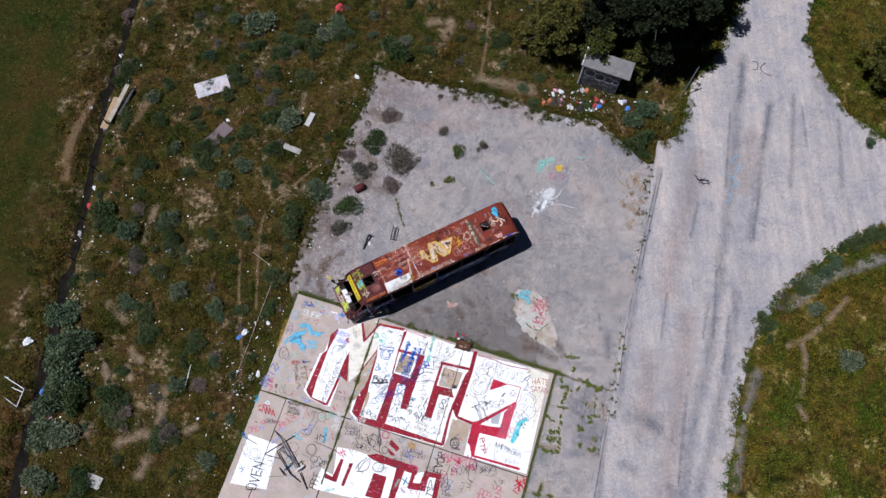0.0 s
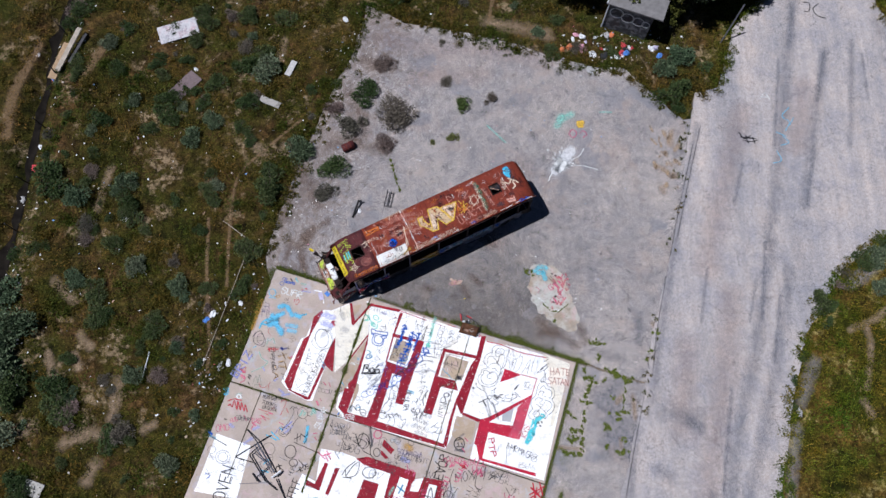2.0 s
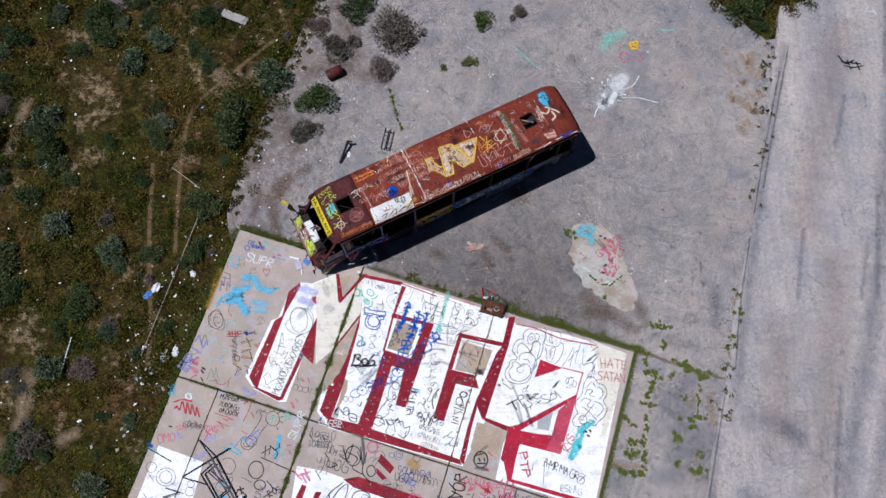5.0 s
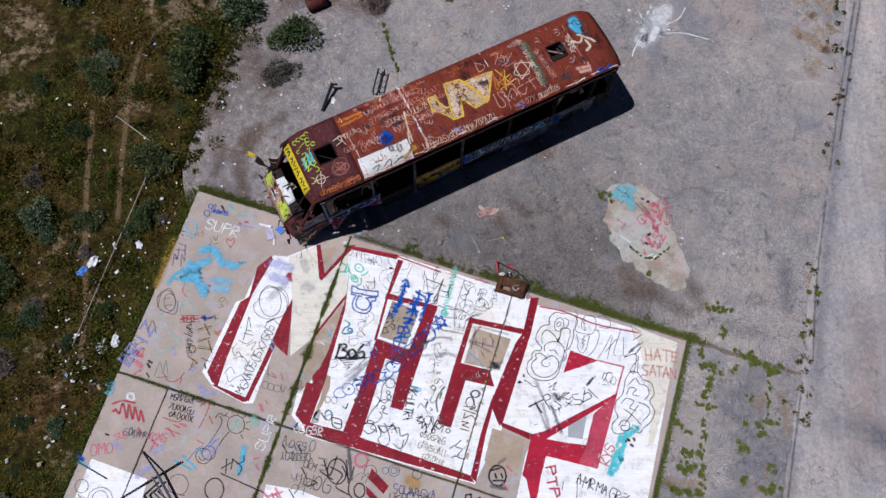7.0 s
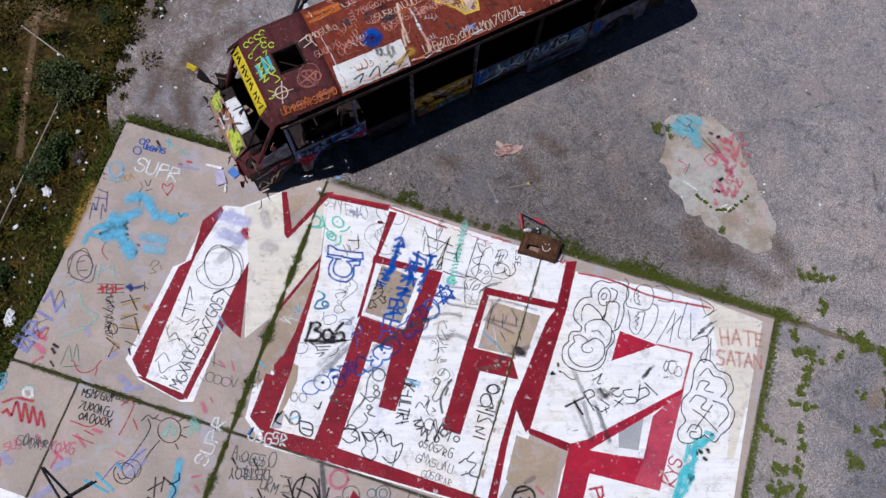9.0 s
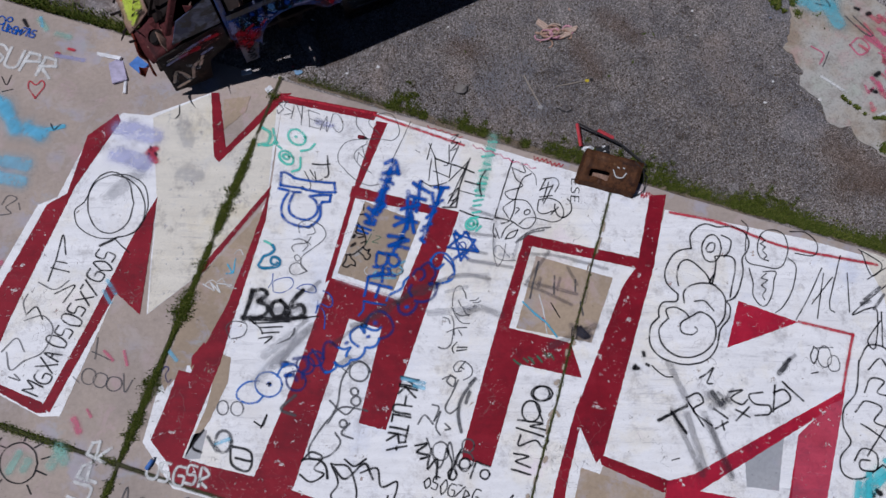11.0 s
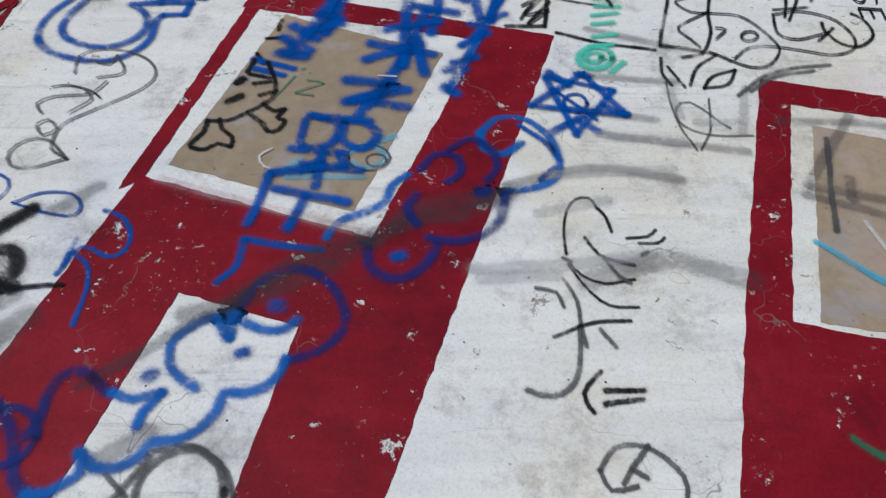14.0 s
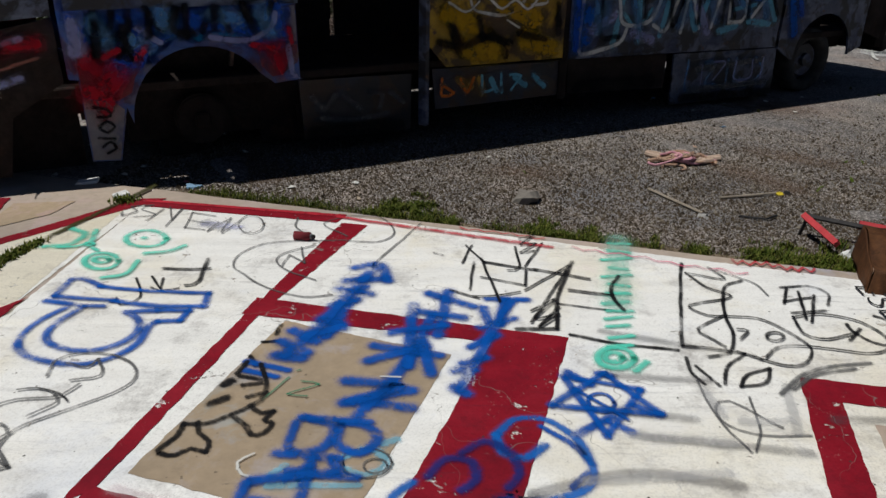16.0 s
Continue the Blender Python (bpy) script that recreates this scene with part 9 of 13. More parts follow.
roof_tag("YELLOWINK", 0.03, [[(2.18, 0.3), (2.38, -0.26)], [(2, -0.19), (2.53, -0.05)], [(1.99, -0.41), (2.62, -0.27)], [(2.44, 0.16), (2.17, -0.49)]])
roof_tag("PALECREAM", 0.028, [[(3.11, 0.25), (2.67, -0.11), (3.13, -0.29), (3.11, 0.25)], [(2.81, -0.38), (2.85, 0.19), (3.31, -0.01), (2.81, -0.38)]])
roof_tag("SALMON", 0.022, [[(1.72, 0.85), (1.95, 0.58), (1.69, 0.47), (1.72, 0.85)], [(2.3, 0.85), (2.54, 0.82), (2.28, 0.49)], [(2.6, 0.74), (2.74, 0.42), (2.44, 0.33)], [(2.96, 0.62), (2.56, 0.27), (2.92, 0.28)], [(2.45, 0.66), (2.79, 0.59)]])
roof_tag("SALMON", 0.024, [[(1.72, -0.45), (1.73, -0.92), (1.94, -0.91), (1.86, -0.46), (2.08, -0.56)], [(2.04, -0.43), (2.1, -0.88)], [(2.05, -0.82), (2.34, -0.53), (2.44, -0.79)], [(2.46, -0.41), (2.5, -0.9)], [(2.75, -0.55), (2.49, -0.64), (2.64, -0.88), (2.82, -0.69)], [(3.01, -0.45), (3.06, -0.86)], [(2.85, -0.55), (3.17, -0.53)], [(2.33, -0.35), (2.67, -0.29), (2.66, -0.51)]])
roof_scribble(1, "PALECREAM", 0.018, (-1.07, -1.16), (0.20, -1.17), 0.18)
roof_scribble(2, "PALECREAM", 0.018, (0.27, -1.19), (1.46, -1.17), 0.18)
roof_scribble(3, "SALMON", 0.016, (2.21, -1.20), (2.95, -1.18), 0.18)
roof_scribble(4, "PALECREAM", 0.016, (3.06, -1.17), (3.84, -1.17), 0.15)
roof_tag("BLUE", 0.05, [[(2.3, -1.14), (2.48, -1.11), (2.51, -1.2)]])
roof_tag("LILAC", 0.05, [[(-0.05, -1.03), (0.28, -0.98)], [(0.1, -0.96), (0.27, -1.1)]])
roof_scribble(5, "GREENINK", 0.026, (3.41, 0.87), (3.35, -0.87), 0.17)
roof_scribble(6, "PALECREAM", 0.014, (3.33, 0.96), (3.26, -0.87), 0.15)
roof_scribble(7, "SALMON", 0.015, (3.63, 0.35), (3.74, -0.83), 0.15)
roof_scribble(8, "PALECREAM", 0.022, (4.83, 0.37), (4.73, -0.26), 0.17)
roof_tag("CYAN", 0.13, [[(5.29, 0.86), (5.47, 0.87), (5.46, 0.56)], [(5.22, 0.68), (5.28, 0.4)], [(5.37, 0.71), (5.35, 0.31)]])
roof_tag("BLACK", 0.018, [[(5.07, 0.71), (5.29, 0.94), (5.51, 0.95), (5.56, 0.66), (5.42, 0.27)], [(5.07, 0.71), (5.05, 0.31)]])
roof_tag("PALECREAM", 0.07, [[(5.24, 0.26), (5.4, 0.09), (5.56, -0.08)], [(5.33, 0.12), (5.16, -0.03), (4.95, 0.12)], [(5.37, -0.04), (5.4, -0.29), (5.22, -0.38)], [(5.56, -0.08), (5.62, -0.2)]])
roof_tag("SALMON", 0.11, [[(4.64, -0.82), (4.99, -0.89)], [(4.69, -0.96), (5, -1.02)]])
roof_tag("SALMON", 0.05, [[(5.04, -0.78), (5.01, -1.09)]])
roof_tag("BLUE", 0.03, [[(5.21, -1.12), (5.4, -1.09), (5.49, -1.18), (5.7, -1.09)], [(5.26, -1.2), (5.81, -1.15)]])
roof_scribble(10, "PALECREAM", 0.014, (-1.91, 1.15), (-0.61, 1.13), 0.17)
roof_scribble(11, "SALMON", 0.014, (-2.00, 0.72), (-0.50, 0.72), 0.17)
roof_scribble(12, "SALMON", 0.014, (-2.07, 0.36), (-0.46, 0.39), 0.18)
roof_scribble(13, "PALECREAM", 0.014, (-1.73, 0.03), (-0.32, 0.05), 0.18)
roof_scribble(14, "SALMON", 0.014, (-1.67, -0.27), (-0.21, -0.22), 0.18)
roof_scribble(15, "SALMON", 0.014, (-0.78, -0.28), (0.15, -0.22), 0.15)
roof_scribble(16, "PALECREAM", 0.014, (-3.39, 0.25), (-2.61, 0.25), 0.17)
roof_scribble(17, "SALMON", 0.014, (-3.38, -0.23), (-2.72, -0.21), 0.17)
roof_tag("ORANGEINK", 0.09, [[(-3.12, 0.88), (-2.37, 0.87)], [(-3.12, 0.69), (-2.39, 0.74)]])
roof_tag("PALECREAM", 0.025, [[(-3.55, 0.33), (-3.33, 0.39)], [(-3.52, 0.13), (-3.3, 0.2)], [(-3.31, 0.25), (-3.25, 0.04)]])
roof_tag("PALECREAM", 0.05, [[(-1.52, 1.2), (-1.65, 0.97)], [(-1.14, 0.23), (-1.26, -0.32), (-1.31, -0.76)], [(-1.32, -0.44), (-1.42, -0.81)]])
roof_tag("NAVY", 0.12, [[(-1.92, -0.37), (-1.97, -0.42), (-2.06, -0.43), (-2.13, -0.38), (-2.15, -0.3), (-2.12, -0.23), (-2.04, -0.2), (-1.96, -0.22), (-1.91, -0.29), (-1.92, -0.37)]])
roof_tag("BLUE", 0.09, [[(-1.88, -0.38), (-1.97, -0.47), (-2.08, -0.48), (-2.16, -0.41), (-2.19, -0.3), (-2.14, -0.2), (-2.03, -0.15), (-1.93, -0.18), (-1.87, -0.27), (-1.89, -0.39)]])
roof_tag("WHITEINK", 0.016, [[(-2.49, -0.26), (-2.42, -0.36)], [(-2.33, -0.32), (-2.29, -0.42), (-2.18, -0.35)]])
roof_tag("BLACK", 0.022, [[(-2.83, -1.05), (-2.58, -1.02), (-2.73, -1.15)], [(-2.48, -1.12), (-2.21, -0.99), (-2.25, -1.2)], [(-2.14, -1.15), (-1.81, -1.05)], [(-1.8, -1.18), (-1.41, -0.95)], [(-1.98, -1.08), (-1.64, -1.11)], [(-2.67, -0.89), (-2.45, -0.92)]])
roof_tag("OCHRE", 0.16, [[(-1.74, -1.07), (-1.35, -0.98)]])
roof_tag("LIME", 0.022, [[(-4.61, 0.86), (-4.64, 0.9), (-4.69, 0.91), (-4.73, 0.86), (-4.73, 0.81), (-4.7, 0.77), (-4.65, 0.77)], [(-4.47, 0.9), (-4.5, 0.95), (-4.55, 0.95), (-4.59, 0.91), (-4.59, 0.85), (-4.55, 0.81), (-4.5, 0.82)], [(-4.31, 0.91), (-4.34, 0.95), (-4.39, 0.96), (-4.43, 0.91), (-4.43, 0.86), (-4.4, 0.82), (-4.35, 0.82)], [(-4.17, 0.97), (-4.2, 1.02), (-4.25, 1.02), (-4.29, 0.98), (-4.29, 0.92), (-4.26, 0.88), (-4.21, 0.88)], [(-4.21, 0.76), (-4.25, 0.81), (-4.3, 0.81), (-4.34, 0.77), (-4.34, 0.71), (-4.3, 0.67), (-4.25, 0.68)], [(-4.1, 0.54), (-4.13, 0.59), (-4.18, 0.59), (-4.22, 0.55), (-4.22, 0.49), (-4.18, 0.45), (-4.13, 0.46)], [(-4.25, 0.62), (-4.28, 0.66), (-4.33, 0.66), (-4.37, 0.62), (-4.37, 0.56), (-4.34, 0.53), (-4.28, 0.53)], [(-4.63, 0.56), (-4.5, 0.65), (-4.34, 0.7)], [(-4.64, 0.5), (-4.66, 0.54), (-4.71, 0.54), (-4.74, 0.51), (-4.74, 0.46), (-4.71, 0.43), (-4.67, 0.44)], [(-4.63, 0.33), (-4.5, 0.36), (-4.51, 0.24), (-4.62, 0.19)], [(-4.41, 0.42), (-4.32, 0.45), (-4.37, 0.33)]])
roof_tag("AQUA", 0.07, [[(-4.37, 0.26), (-4.38, -0.05)], [(-4.48, 0.26), (-4.51, -0.08)], [(-4.65, 0.18), (-4.67, -0.13)]])
roof_tag("LIME", 0.026, [[(-4.7, 0.2), (-4.58, 0.21), (-4.64, 0.08), (-4.52, 0.08)], [(-4.74, 0.03), (-4.6, 0.03), (-4.68, -0.09), (-4.54, -0.1)], [(-4.74, -0.16), (-4.59, -0.14), (-4.67, -0.26), (-4.54, -0.23)], [(-4.44, 0.14), (-4.42, 0.0), (-4.52, -0.04)], [(-4.46, 0.24), (-4.43, 0.1)], [(-4.36, 0.01), (-4.34, -0.13), (-4.46, -0.17)], [(-4.49, -0.09), (-4.41, -0.23)]])
roof_tag("LIME", 0.022, [[(-4.67, -0.49), (-4.56, -0.6), (-4.63, -0.69), (-4.73, -0.67)], [(-4.38, -0.24), (-4.32, -0.36), (-4.45, -0.4)]])
roof_tag("PALECREAM", 0.026, [[(-4.3, -0.74), (-4.37, -0.81), (-4.46, -0.81), (-4.54, -0.75), (-4.56, -0.66), (-4.52, -0.57), (-4.43, -0.53), (-4.34, -0.56), (-4.29, -0.64), (-4.3, -0.74)], [(-4.32, -0.44), (-4.5, -0.91)], [(-4.64, -0.64), (-4.17, -0.71)]])
roof_tag("RUSTINK", 0.03, [[(-3.59, -0.71), (-3.69, -0.8), (-3.83, -0.81), (-3.95, -0.73), (-3.99, -0.59), (-3.93, -0.47), (-3.8, -0.41), (-3.66, -0.45), (-3.58, -0.57), (-3.59, -0.71)], [(-3.86, -0.46), (-3.7, -0.77)], [(-3.95, -0.66), (-3.59, -0.54)], [(-3.47, -0.68), (-3.52, -0.74), (-3.59, -0.74), (-3.65, -0.7), (-3.67, -0.63), (-3.63, -0.56), (-3.57, -0.53), (-3.5, -0.55), (-3.46, -0.61), (-3.47, -0.69)]])
roof_tag("RUSTINK", 0.018, [[(-3.45, -0.66), (-3.47, -0.38), (-3.7, -0.27), (-3.91, -0.44), (-3.9, -0.72), (-3.67, -0.83), (-3.45, -0.66)], [(-3.75, -0.39), (-3.66, -0.69), (-3.5, -0.51), (-3.8, -0.65)], [(-3.56, -0.61), (-3.56, -0.48), (-3.67, -0.43), (-3.76, -0.51), (-3.76, -0.64), (-3.65, -0.69), (-3.56, -0.61)]])
roof_scribble(20, "ORANGEINK", 0.024, (-4.61, -1.14), (-3.28, -1.17), 0.15)
roof_tag("RUSTINK", 0.06, [[(-4.29, -1.08), (-4.01, -1.09)], [(-3.71, -1.08), (-3.32, -1.06)]])


def scratches(seed, ink, width, count, x0, x1, y0, y1):
    """Loose looping scrawl over a stretch of the roof."""
    rnd = random.Random(seed)
    strokes = []
    for k in range(count):
        x, y = rnd.uniform(x0, x1), rnd.uniform(y0, y1)
        s = cursive(rnd, x, y, rnd.uniform(0.15, 0.5), rnd.uniform(0.08, 0.2), rnd.choice((0.0, 0.2, -0.3, 1.5)))
        strokes.append([(u, max(-1.15, min(1.1, v))) for u, v in s])
    roof_tag(ink, width, strokes)


scratches(1, "SALMON", 0.010, 34, -2.9, 0.0, -0.5, 1.0)
scratches(2, "ORANGEINK", 0.014, 16, -2.8, 3.6, -0.9, 1.0)
scratches(4, "WHITEINK", 0.007, 16, -2.9, 5.4, -1.1, 1.05)
# pale panel seams, rubbed bare
rs = random.Random(12)
for x, w in ((-3.05, 0.02), (-0.92, 0.05), (-0.80, 0.03), (2.05, 0.02), (4.95, 0.018)):
    y = -1.12
    while y < 1.1:
        ln = rs.uniform(0.12, 0.5)
        if rs.random() < 0.8:
            roof_tag(rs.choice(("WHITEINK", "DUST", "SALMON")), w * rs.uniform(0.5, 1.2), [[(x + rs.gauss(0, .012), y), (x + rs.gauss(0, .012), y + ln / 2), (x + rs.gauss(0, .012), min(1.12, y + ln))]])
        y += ln + rs.uniform(0.0, 0.2)
for k in range(46):
    x = rs.uniform(-3.1, 6.0)
    roof_tag(rs.choice(("SALMON", "WHITEINK", "ORANGEINK")), rs.uniform(0.012, 0.035), [[(x, -1.17 + rs.gauss(0, .02)), (x + rs.uniform(.05, .4), -1.17 + rs.gauss(0, .02))]])
scratches(5, "DUST", 0.05, 16, -3.0, 5.6, -0.9, 0.9)

# bars where the board's writing cannot be read
for k in range(13):
    y = 0.90 - 0.125 * k
    bar("letter_bar", (-5.03 + 0.02 * (k % 2), y, 2.95 + 0.01 * (k % 2)), (-4.91 - 0.03 * (k % 3 == 1), y - 0.05 + 0.06 * (k % 3), 3.09 - 0.04 * (k % 3 == 1)), 0.030, INK_BLACK, header)
    if k % 2:
        bar("letter_bar", (-4.97, y - 0.01, 3.01), (-4.95, y - 0.09, 3.035), 0.024, INK_BLACK, header)


def nose_tag(ink, width, strokes, parent=None):
    """Spray on the sloping nose: points are y and distance down the slope."""
    lines = [smooth_line([Vector((-5.74 - d * 0.82, y, 1.53 - d * 0.57 + 0.03)) for y, d in s], 0.04) for s in strokes]
    return ribbons("spray_tag", lines, width, INKS[ink], parent or bus)


nose_tag("LIME", 0.17, [[(1.02, 0.16), (0.84, 0.20)], [(0.98, 0.30), (0.80, 0.32)], [(-0.18, 0.10), (-0.44, 0.14)], [(-0.20, 0.27), (-0.52, 0.32)], [(-0.05, 0.20), (-0.20, 0.22)]])
nose_tag("LIME", 0.06, [[(1.10, 0.06), (0.92, 0.10)], [(0.74, 0.12), (0.66, 0.26)], [(-0.55, 0.20), (-0.62, 0.36)], [(0.05, 0.30), (-0.06, 0.36)]])
nose_tag("WHITEINK", 0.05, [[(0.55, 0.10), (0.40, 0.25), (0.30, 0.12)], [(0.15, 0.20), (0.02, 0.35)], [(0.50, 0.35), (0.20, 0.38)]])
nose_tag("BLACK", 0.06, [[(0.60, 0.30), (0.30, 0.32)], [(0.10, 0.08), (-0.10, 0.14)], [(-0.50, 0.30), (-0.58, 0.10)], [(1.10, 0.35), (0.80, 0.40)]])
nose_tag("ORANGEINK", 0.05, [[(0.45, 0.05), (0.20, 0.10)], [(0.0, 0.28), (-0.12, 0.38)]])
# crumpled scraps and rods hanging from the torn front
scrap = random.Random(44)
for k in range(34):
    x, y, z = scrap.uniform(-6.25, -5.15), scrap.uniform(-1.15, 1.35), 0
    z = 1.62 + (x + 5.6) * 0.62 + scrap.uniform(-0.18, 0.10)
    e = Vector((scrap.gauss(0, .12), scrap.gauss(0, .16), scrap.gauss(0, .08)))
    q = Vector((scrap.gauss(0, .05), scrap.gauss(0, .05), scrap.gauss(0, .07)))
    p = Vector((x, y, z))
    slope("torn_scrap", [p, p + e, p + e + q, p + q * 1.6], 0.008, (RUST_DARK, RUST_FRONT, RUST_DARK, RUST, RUST_PALE)[k % 5], None, "", 0.10)
for k in range(16):
    p = Vector((scrap.uniform(-6.2, -5.2), scrap.uniform(-1.15, 1.4), scrap.uniform(0.95, 1.5)))
    bar("bent_rod", p, p + Vector((scrap.gauss(-0.05, .15), scrap.gauss(0, .2), scrap.gauss(0, .12))), 0.018, RUST_DARK if k % 3 else RUST_PALE)


def side_tag(ink, width, strokes, off=0.0):
    """Spray lines on the long side: points are x and z."""
    lines = [smooth_line([Vector((x, z, 0)) for x, z in s], 0.05) for s in strokes]
    ob = ribbons("spray_tag", lines, width * 1.25, INKS[ink], bus)
    for v in ob.data.vertices:
        x, z, lift = v.co
        for cx, r in ((-3.70, 0.63), (4.70, 0.59)):
            away = math.hypot(x - cx, z - 0.45)
            if away < r and z > 0.45:
                x, z = cx + (x - cx) * r / max(away, 0.01), 0.45 + (z - 0.45) * r / max(away, 0.01)
        if -2.83 < x < -1.47 and z > 0.70:
            x = -2.83 if x < -2.15 else -1.47
        if -4.75 < x < -4.69:
            x = -4.69
        v.co = (x, Y0 - 0.016 - off - lift, min(z, 1.45))
    return ob


INKS["DEEPRED"] = spray_material("deep_red_spray", (0.34, 0.008, 0.022), 0.85)
INKS["COBALT"] = spray_material("cobalt_spray", (0.012, 0.075, 0.42), 0.75)
INKS["SKY"] = spray_material("sky_blue_spray", (0.10, 0.26, 0.52), 0.55)
INKS["SOOT"] = spray_material("soot", (0.006, 0.005, 0.006), 0.85)
INKS["GOLD"] = spray_material("gold_spray", (0.50, 0.29, 0.012), 0.75)
side_tag("BLACK", 0.055, [[(-4.50, 1.40), (-4.52, 1.22), (-4.40, 1.25), (-4.36, 1.40)], [(-4.48, 1.16), (-4.36, 1.02), (-4.28, 1.14), (-4.40, 1.18)], [(-4.24, 1.42), (-4.26, 1.08)], [(-4.10, 1.40), (-3.98, 1.22), (-3.86, 1.40)], [(-3.78, 1.42), (-3.80, 1.16)], [(-3.66, 1.20), (-3.54, 1.40), (-3.44, 1.20)], [(-3.30, 1.42), (-3.24, 1.26), (-3.10, 1.30), (-3.04, 1.42)]], 0.006)
side_tag("LILAC", 0.05, [[(-4.18, 1.24), (-4.02, 1.12)], [(-3.60, 1.14), (-3.30, 1.10), (-3.06, 1.20), (-3.02, 1.32)]], 0.006)
side_tag("GREYINK", 0.05, [[(-2.70, 0.52), (-2.58, 0.40), (-2.46, 0.52)], [(-2.36, 0.50), (-2.20, 0.36)], [(-2.10, 0.52), (-1.96, 0.50), (-1.98, 0.36)], [(-1.86, 0.50), (-1.72, 0.38)], [(-2.6, 0.30), (-2.3, 0.26), (-1.9, 0.28)]], -0.10)
side_tag("NAVY", 0.07, [[(-4.4, 1.35), (-4.2, 1.10), (-4.0, 1.30)], [(-3.7, 1.40), (-3.5, 1.18)], [(-3.2, 1.38), (-3.0, 1.15), (-2.9, 1.35)]])
side_tag("BLACK", 0.024, [[(-4.62, 0.62), (-4.52, 0.60), (-4.50, 0.54), (-4.60, 0.54)], [(-4.60, 0.46), (-4.54, 0.50), (-4.48, 0.45), (-4.54, 0.40), (-4.60, 0.44)], [(-4.62, 0.36), (-4.50, 0.34)], [(-4.60, 0.28), (-4.54, 0.32), (-4.50, 0.26), (-4.57, 0.22)]], 0.006)
side_tag("WHITEINK", 0.03, [[(-1.0, 1.40), (-0.95, 1.28), (-0.70, 1.22), (-0.45, 1.24), (-0.30, 1.40)], [(-0.25, 1.30), (-0.05, 1.32), (-0.05, 1.40)]])
side_tag("BLACK", 0.09, [[(-0.75, 1.05), (-0.60, 0.90), (-0.55, 0.80)], [(-0.20, 1.08), (-0.10, 0.85)], [(-1.30, 1.30), (-1.10, 0.85)]])
side_tag("WHITEINK", 0.045, [[(0.45, 1.42), (0.42, 0.80), (0.60, 0.76), (1.00, 0.84), (1.10, 1.00)], [(0.95, 1.35), (1.05, 1.05), (1.45, 1.08), (1.60, 1.35)], [(1.50, 1.02), (1.70, 0.95), (1.85, 1.30)], [(1.95, 0.92), (2.05, 1.35), (2.25, 0.95)], [(2.45, 0.95), (2.55, 1.30)], [(2.75, 1.00), (3.00, 1.02), (3.00, 1.30), (2.75, 1.30), (2.75, 1.00)], [(3.15, 1.05), (3.40, 1.30)]])
side_tag("CYANPALE", 0.05, [[(1.00, 1.20), (1.25, 1.00), (1.45, 1.20)], [(2.10, 1.10), (2.35, 1.25)], [(2.80, 1.15), (3.20, 1.20)]])
side_tag("LILAC", 0.03, [[(2.4, 0.50), (2.4, 0.25)], [(2.6, 0.52), (2.8, 0.50), (2.62, 0.30)], [(3.0, 0.50), (3.0, 0.28), (3.3, 0.28), (3.3, 0.50)], [(3.5, 0.52), (3.5, 0.26)]], 0.02)
side_tag("OCHRE", 0.08, [[(-1.10, 0.58), (-0.95, 0.48)], [(-0.85, 0.56), (-0.80, 0.42)]], -0.035)
side_tag("CYANPALE", 0.06, [[(-0.70, 0.55), (-0.62, 0.42)], [(-0.40, 0.55), (-0.25, 0.45)], [(-0.15, 0.55), (0.0, 0.42)]], -0.035)

side_tag("TEAL", 0.07, [[(-4.35, 1.15), (-4.10, 1.12)], [(-3.55, 1.18), (-3.10, 1.15)], [(-3.85, 1.30), (-3.70, 1.15)], [(-3.02, 1.30), (-2.98, 1.12)]])
side_tag("NAVY", 0.07, [[(-4.30, 1.40), (-4.15, 1.05), (-4.0, 0.92)], [(-4.05, 1.40), (-3.95, 1.15)], [(-3.80, 1.42), (-3.62, 1.20), (-3.45, 1.42)], [(-3.35, 1.20), (-3.15, 1.05)]])
side_tag("LILAC", 0.12, [[(-4.55, 1.40), (-4.35, 1.30)], [(-3.50, 1.38), (-3.40, 1.25)], [(0.60, 1.0), (0.9, 1.15)], [(1.2, 0.95), (1.5, 0.85)], [(2.2, 1.2), (2.4, 0.9)]])
side_tag("CYANPALE", 0.08, [[(0.9, 0.82), (1.0, 1.3)], [(1.3, 0.85), (1.25, 1.3)], [(1.62, 0.9), (1.7, 1.25)], [(2.0, 1.3), (2.2, 0.95), (2.35, 1.3)], [(2.6, 0.9), (2.9, 0.95)], [(3.1, 1.0), (3.5, 0.95)], [(3.4, 1.3), (3.6, 1.0)]])
side_tag("BLUE", 0.12, [[(0.40, 1.3), (0.42, 0.85)], [(0.55, 1.2), (0.52, 0.9)], [(2.9, 1.35), (3.3, 1.30)], [(3.9, 1.2), (4.05, 0.8)]])
side_tag("GREYINK", 0.07, [[(2.3, 0.45), (3.5, 0.5)], [(2.2, 0.2), (3.6, 0.2)]], 0.02)
side_tag("PALECREAM", 0.05, [[(-5.92, 0.42), (-5.78, 0.66), (-5.66, 0.40)], [(-5.60, 0.36), (-5.50, 0.62), (-5.38, 0.70)], [(-5.90, 0.26), (-5.70, 0.30)], [(-5.40, 0.60), (-5.30, 0.78)]], -0.02)
side_tag("DEEPRED", 0.10, [[(-5.60, 0.98), (-5.30, 1.02)], [(-5.20, 1.14), (-4.95, 1.16)]], -0.02)
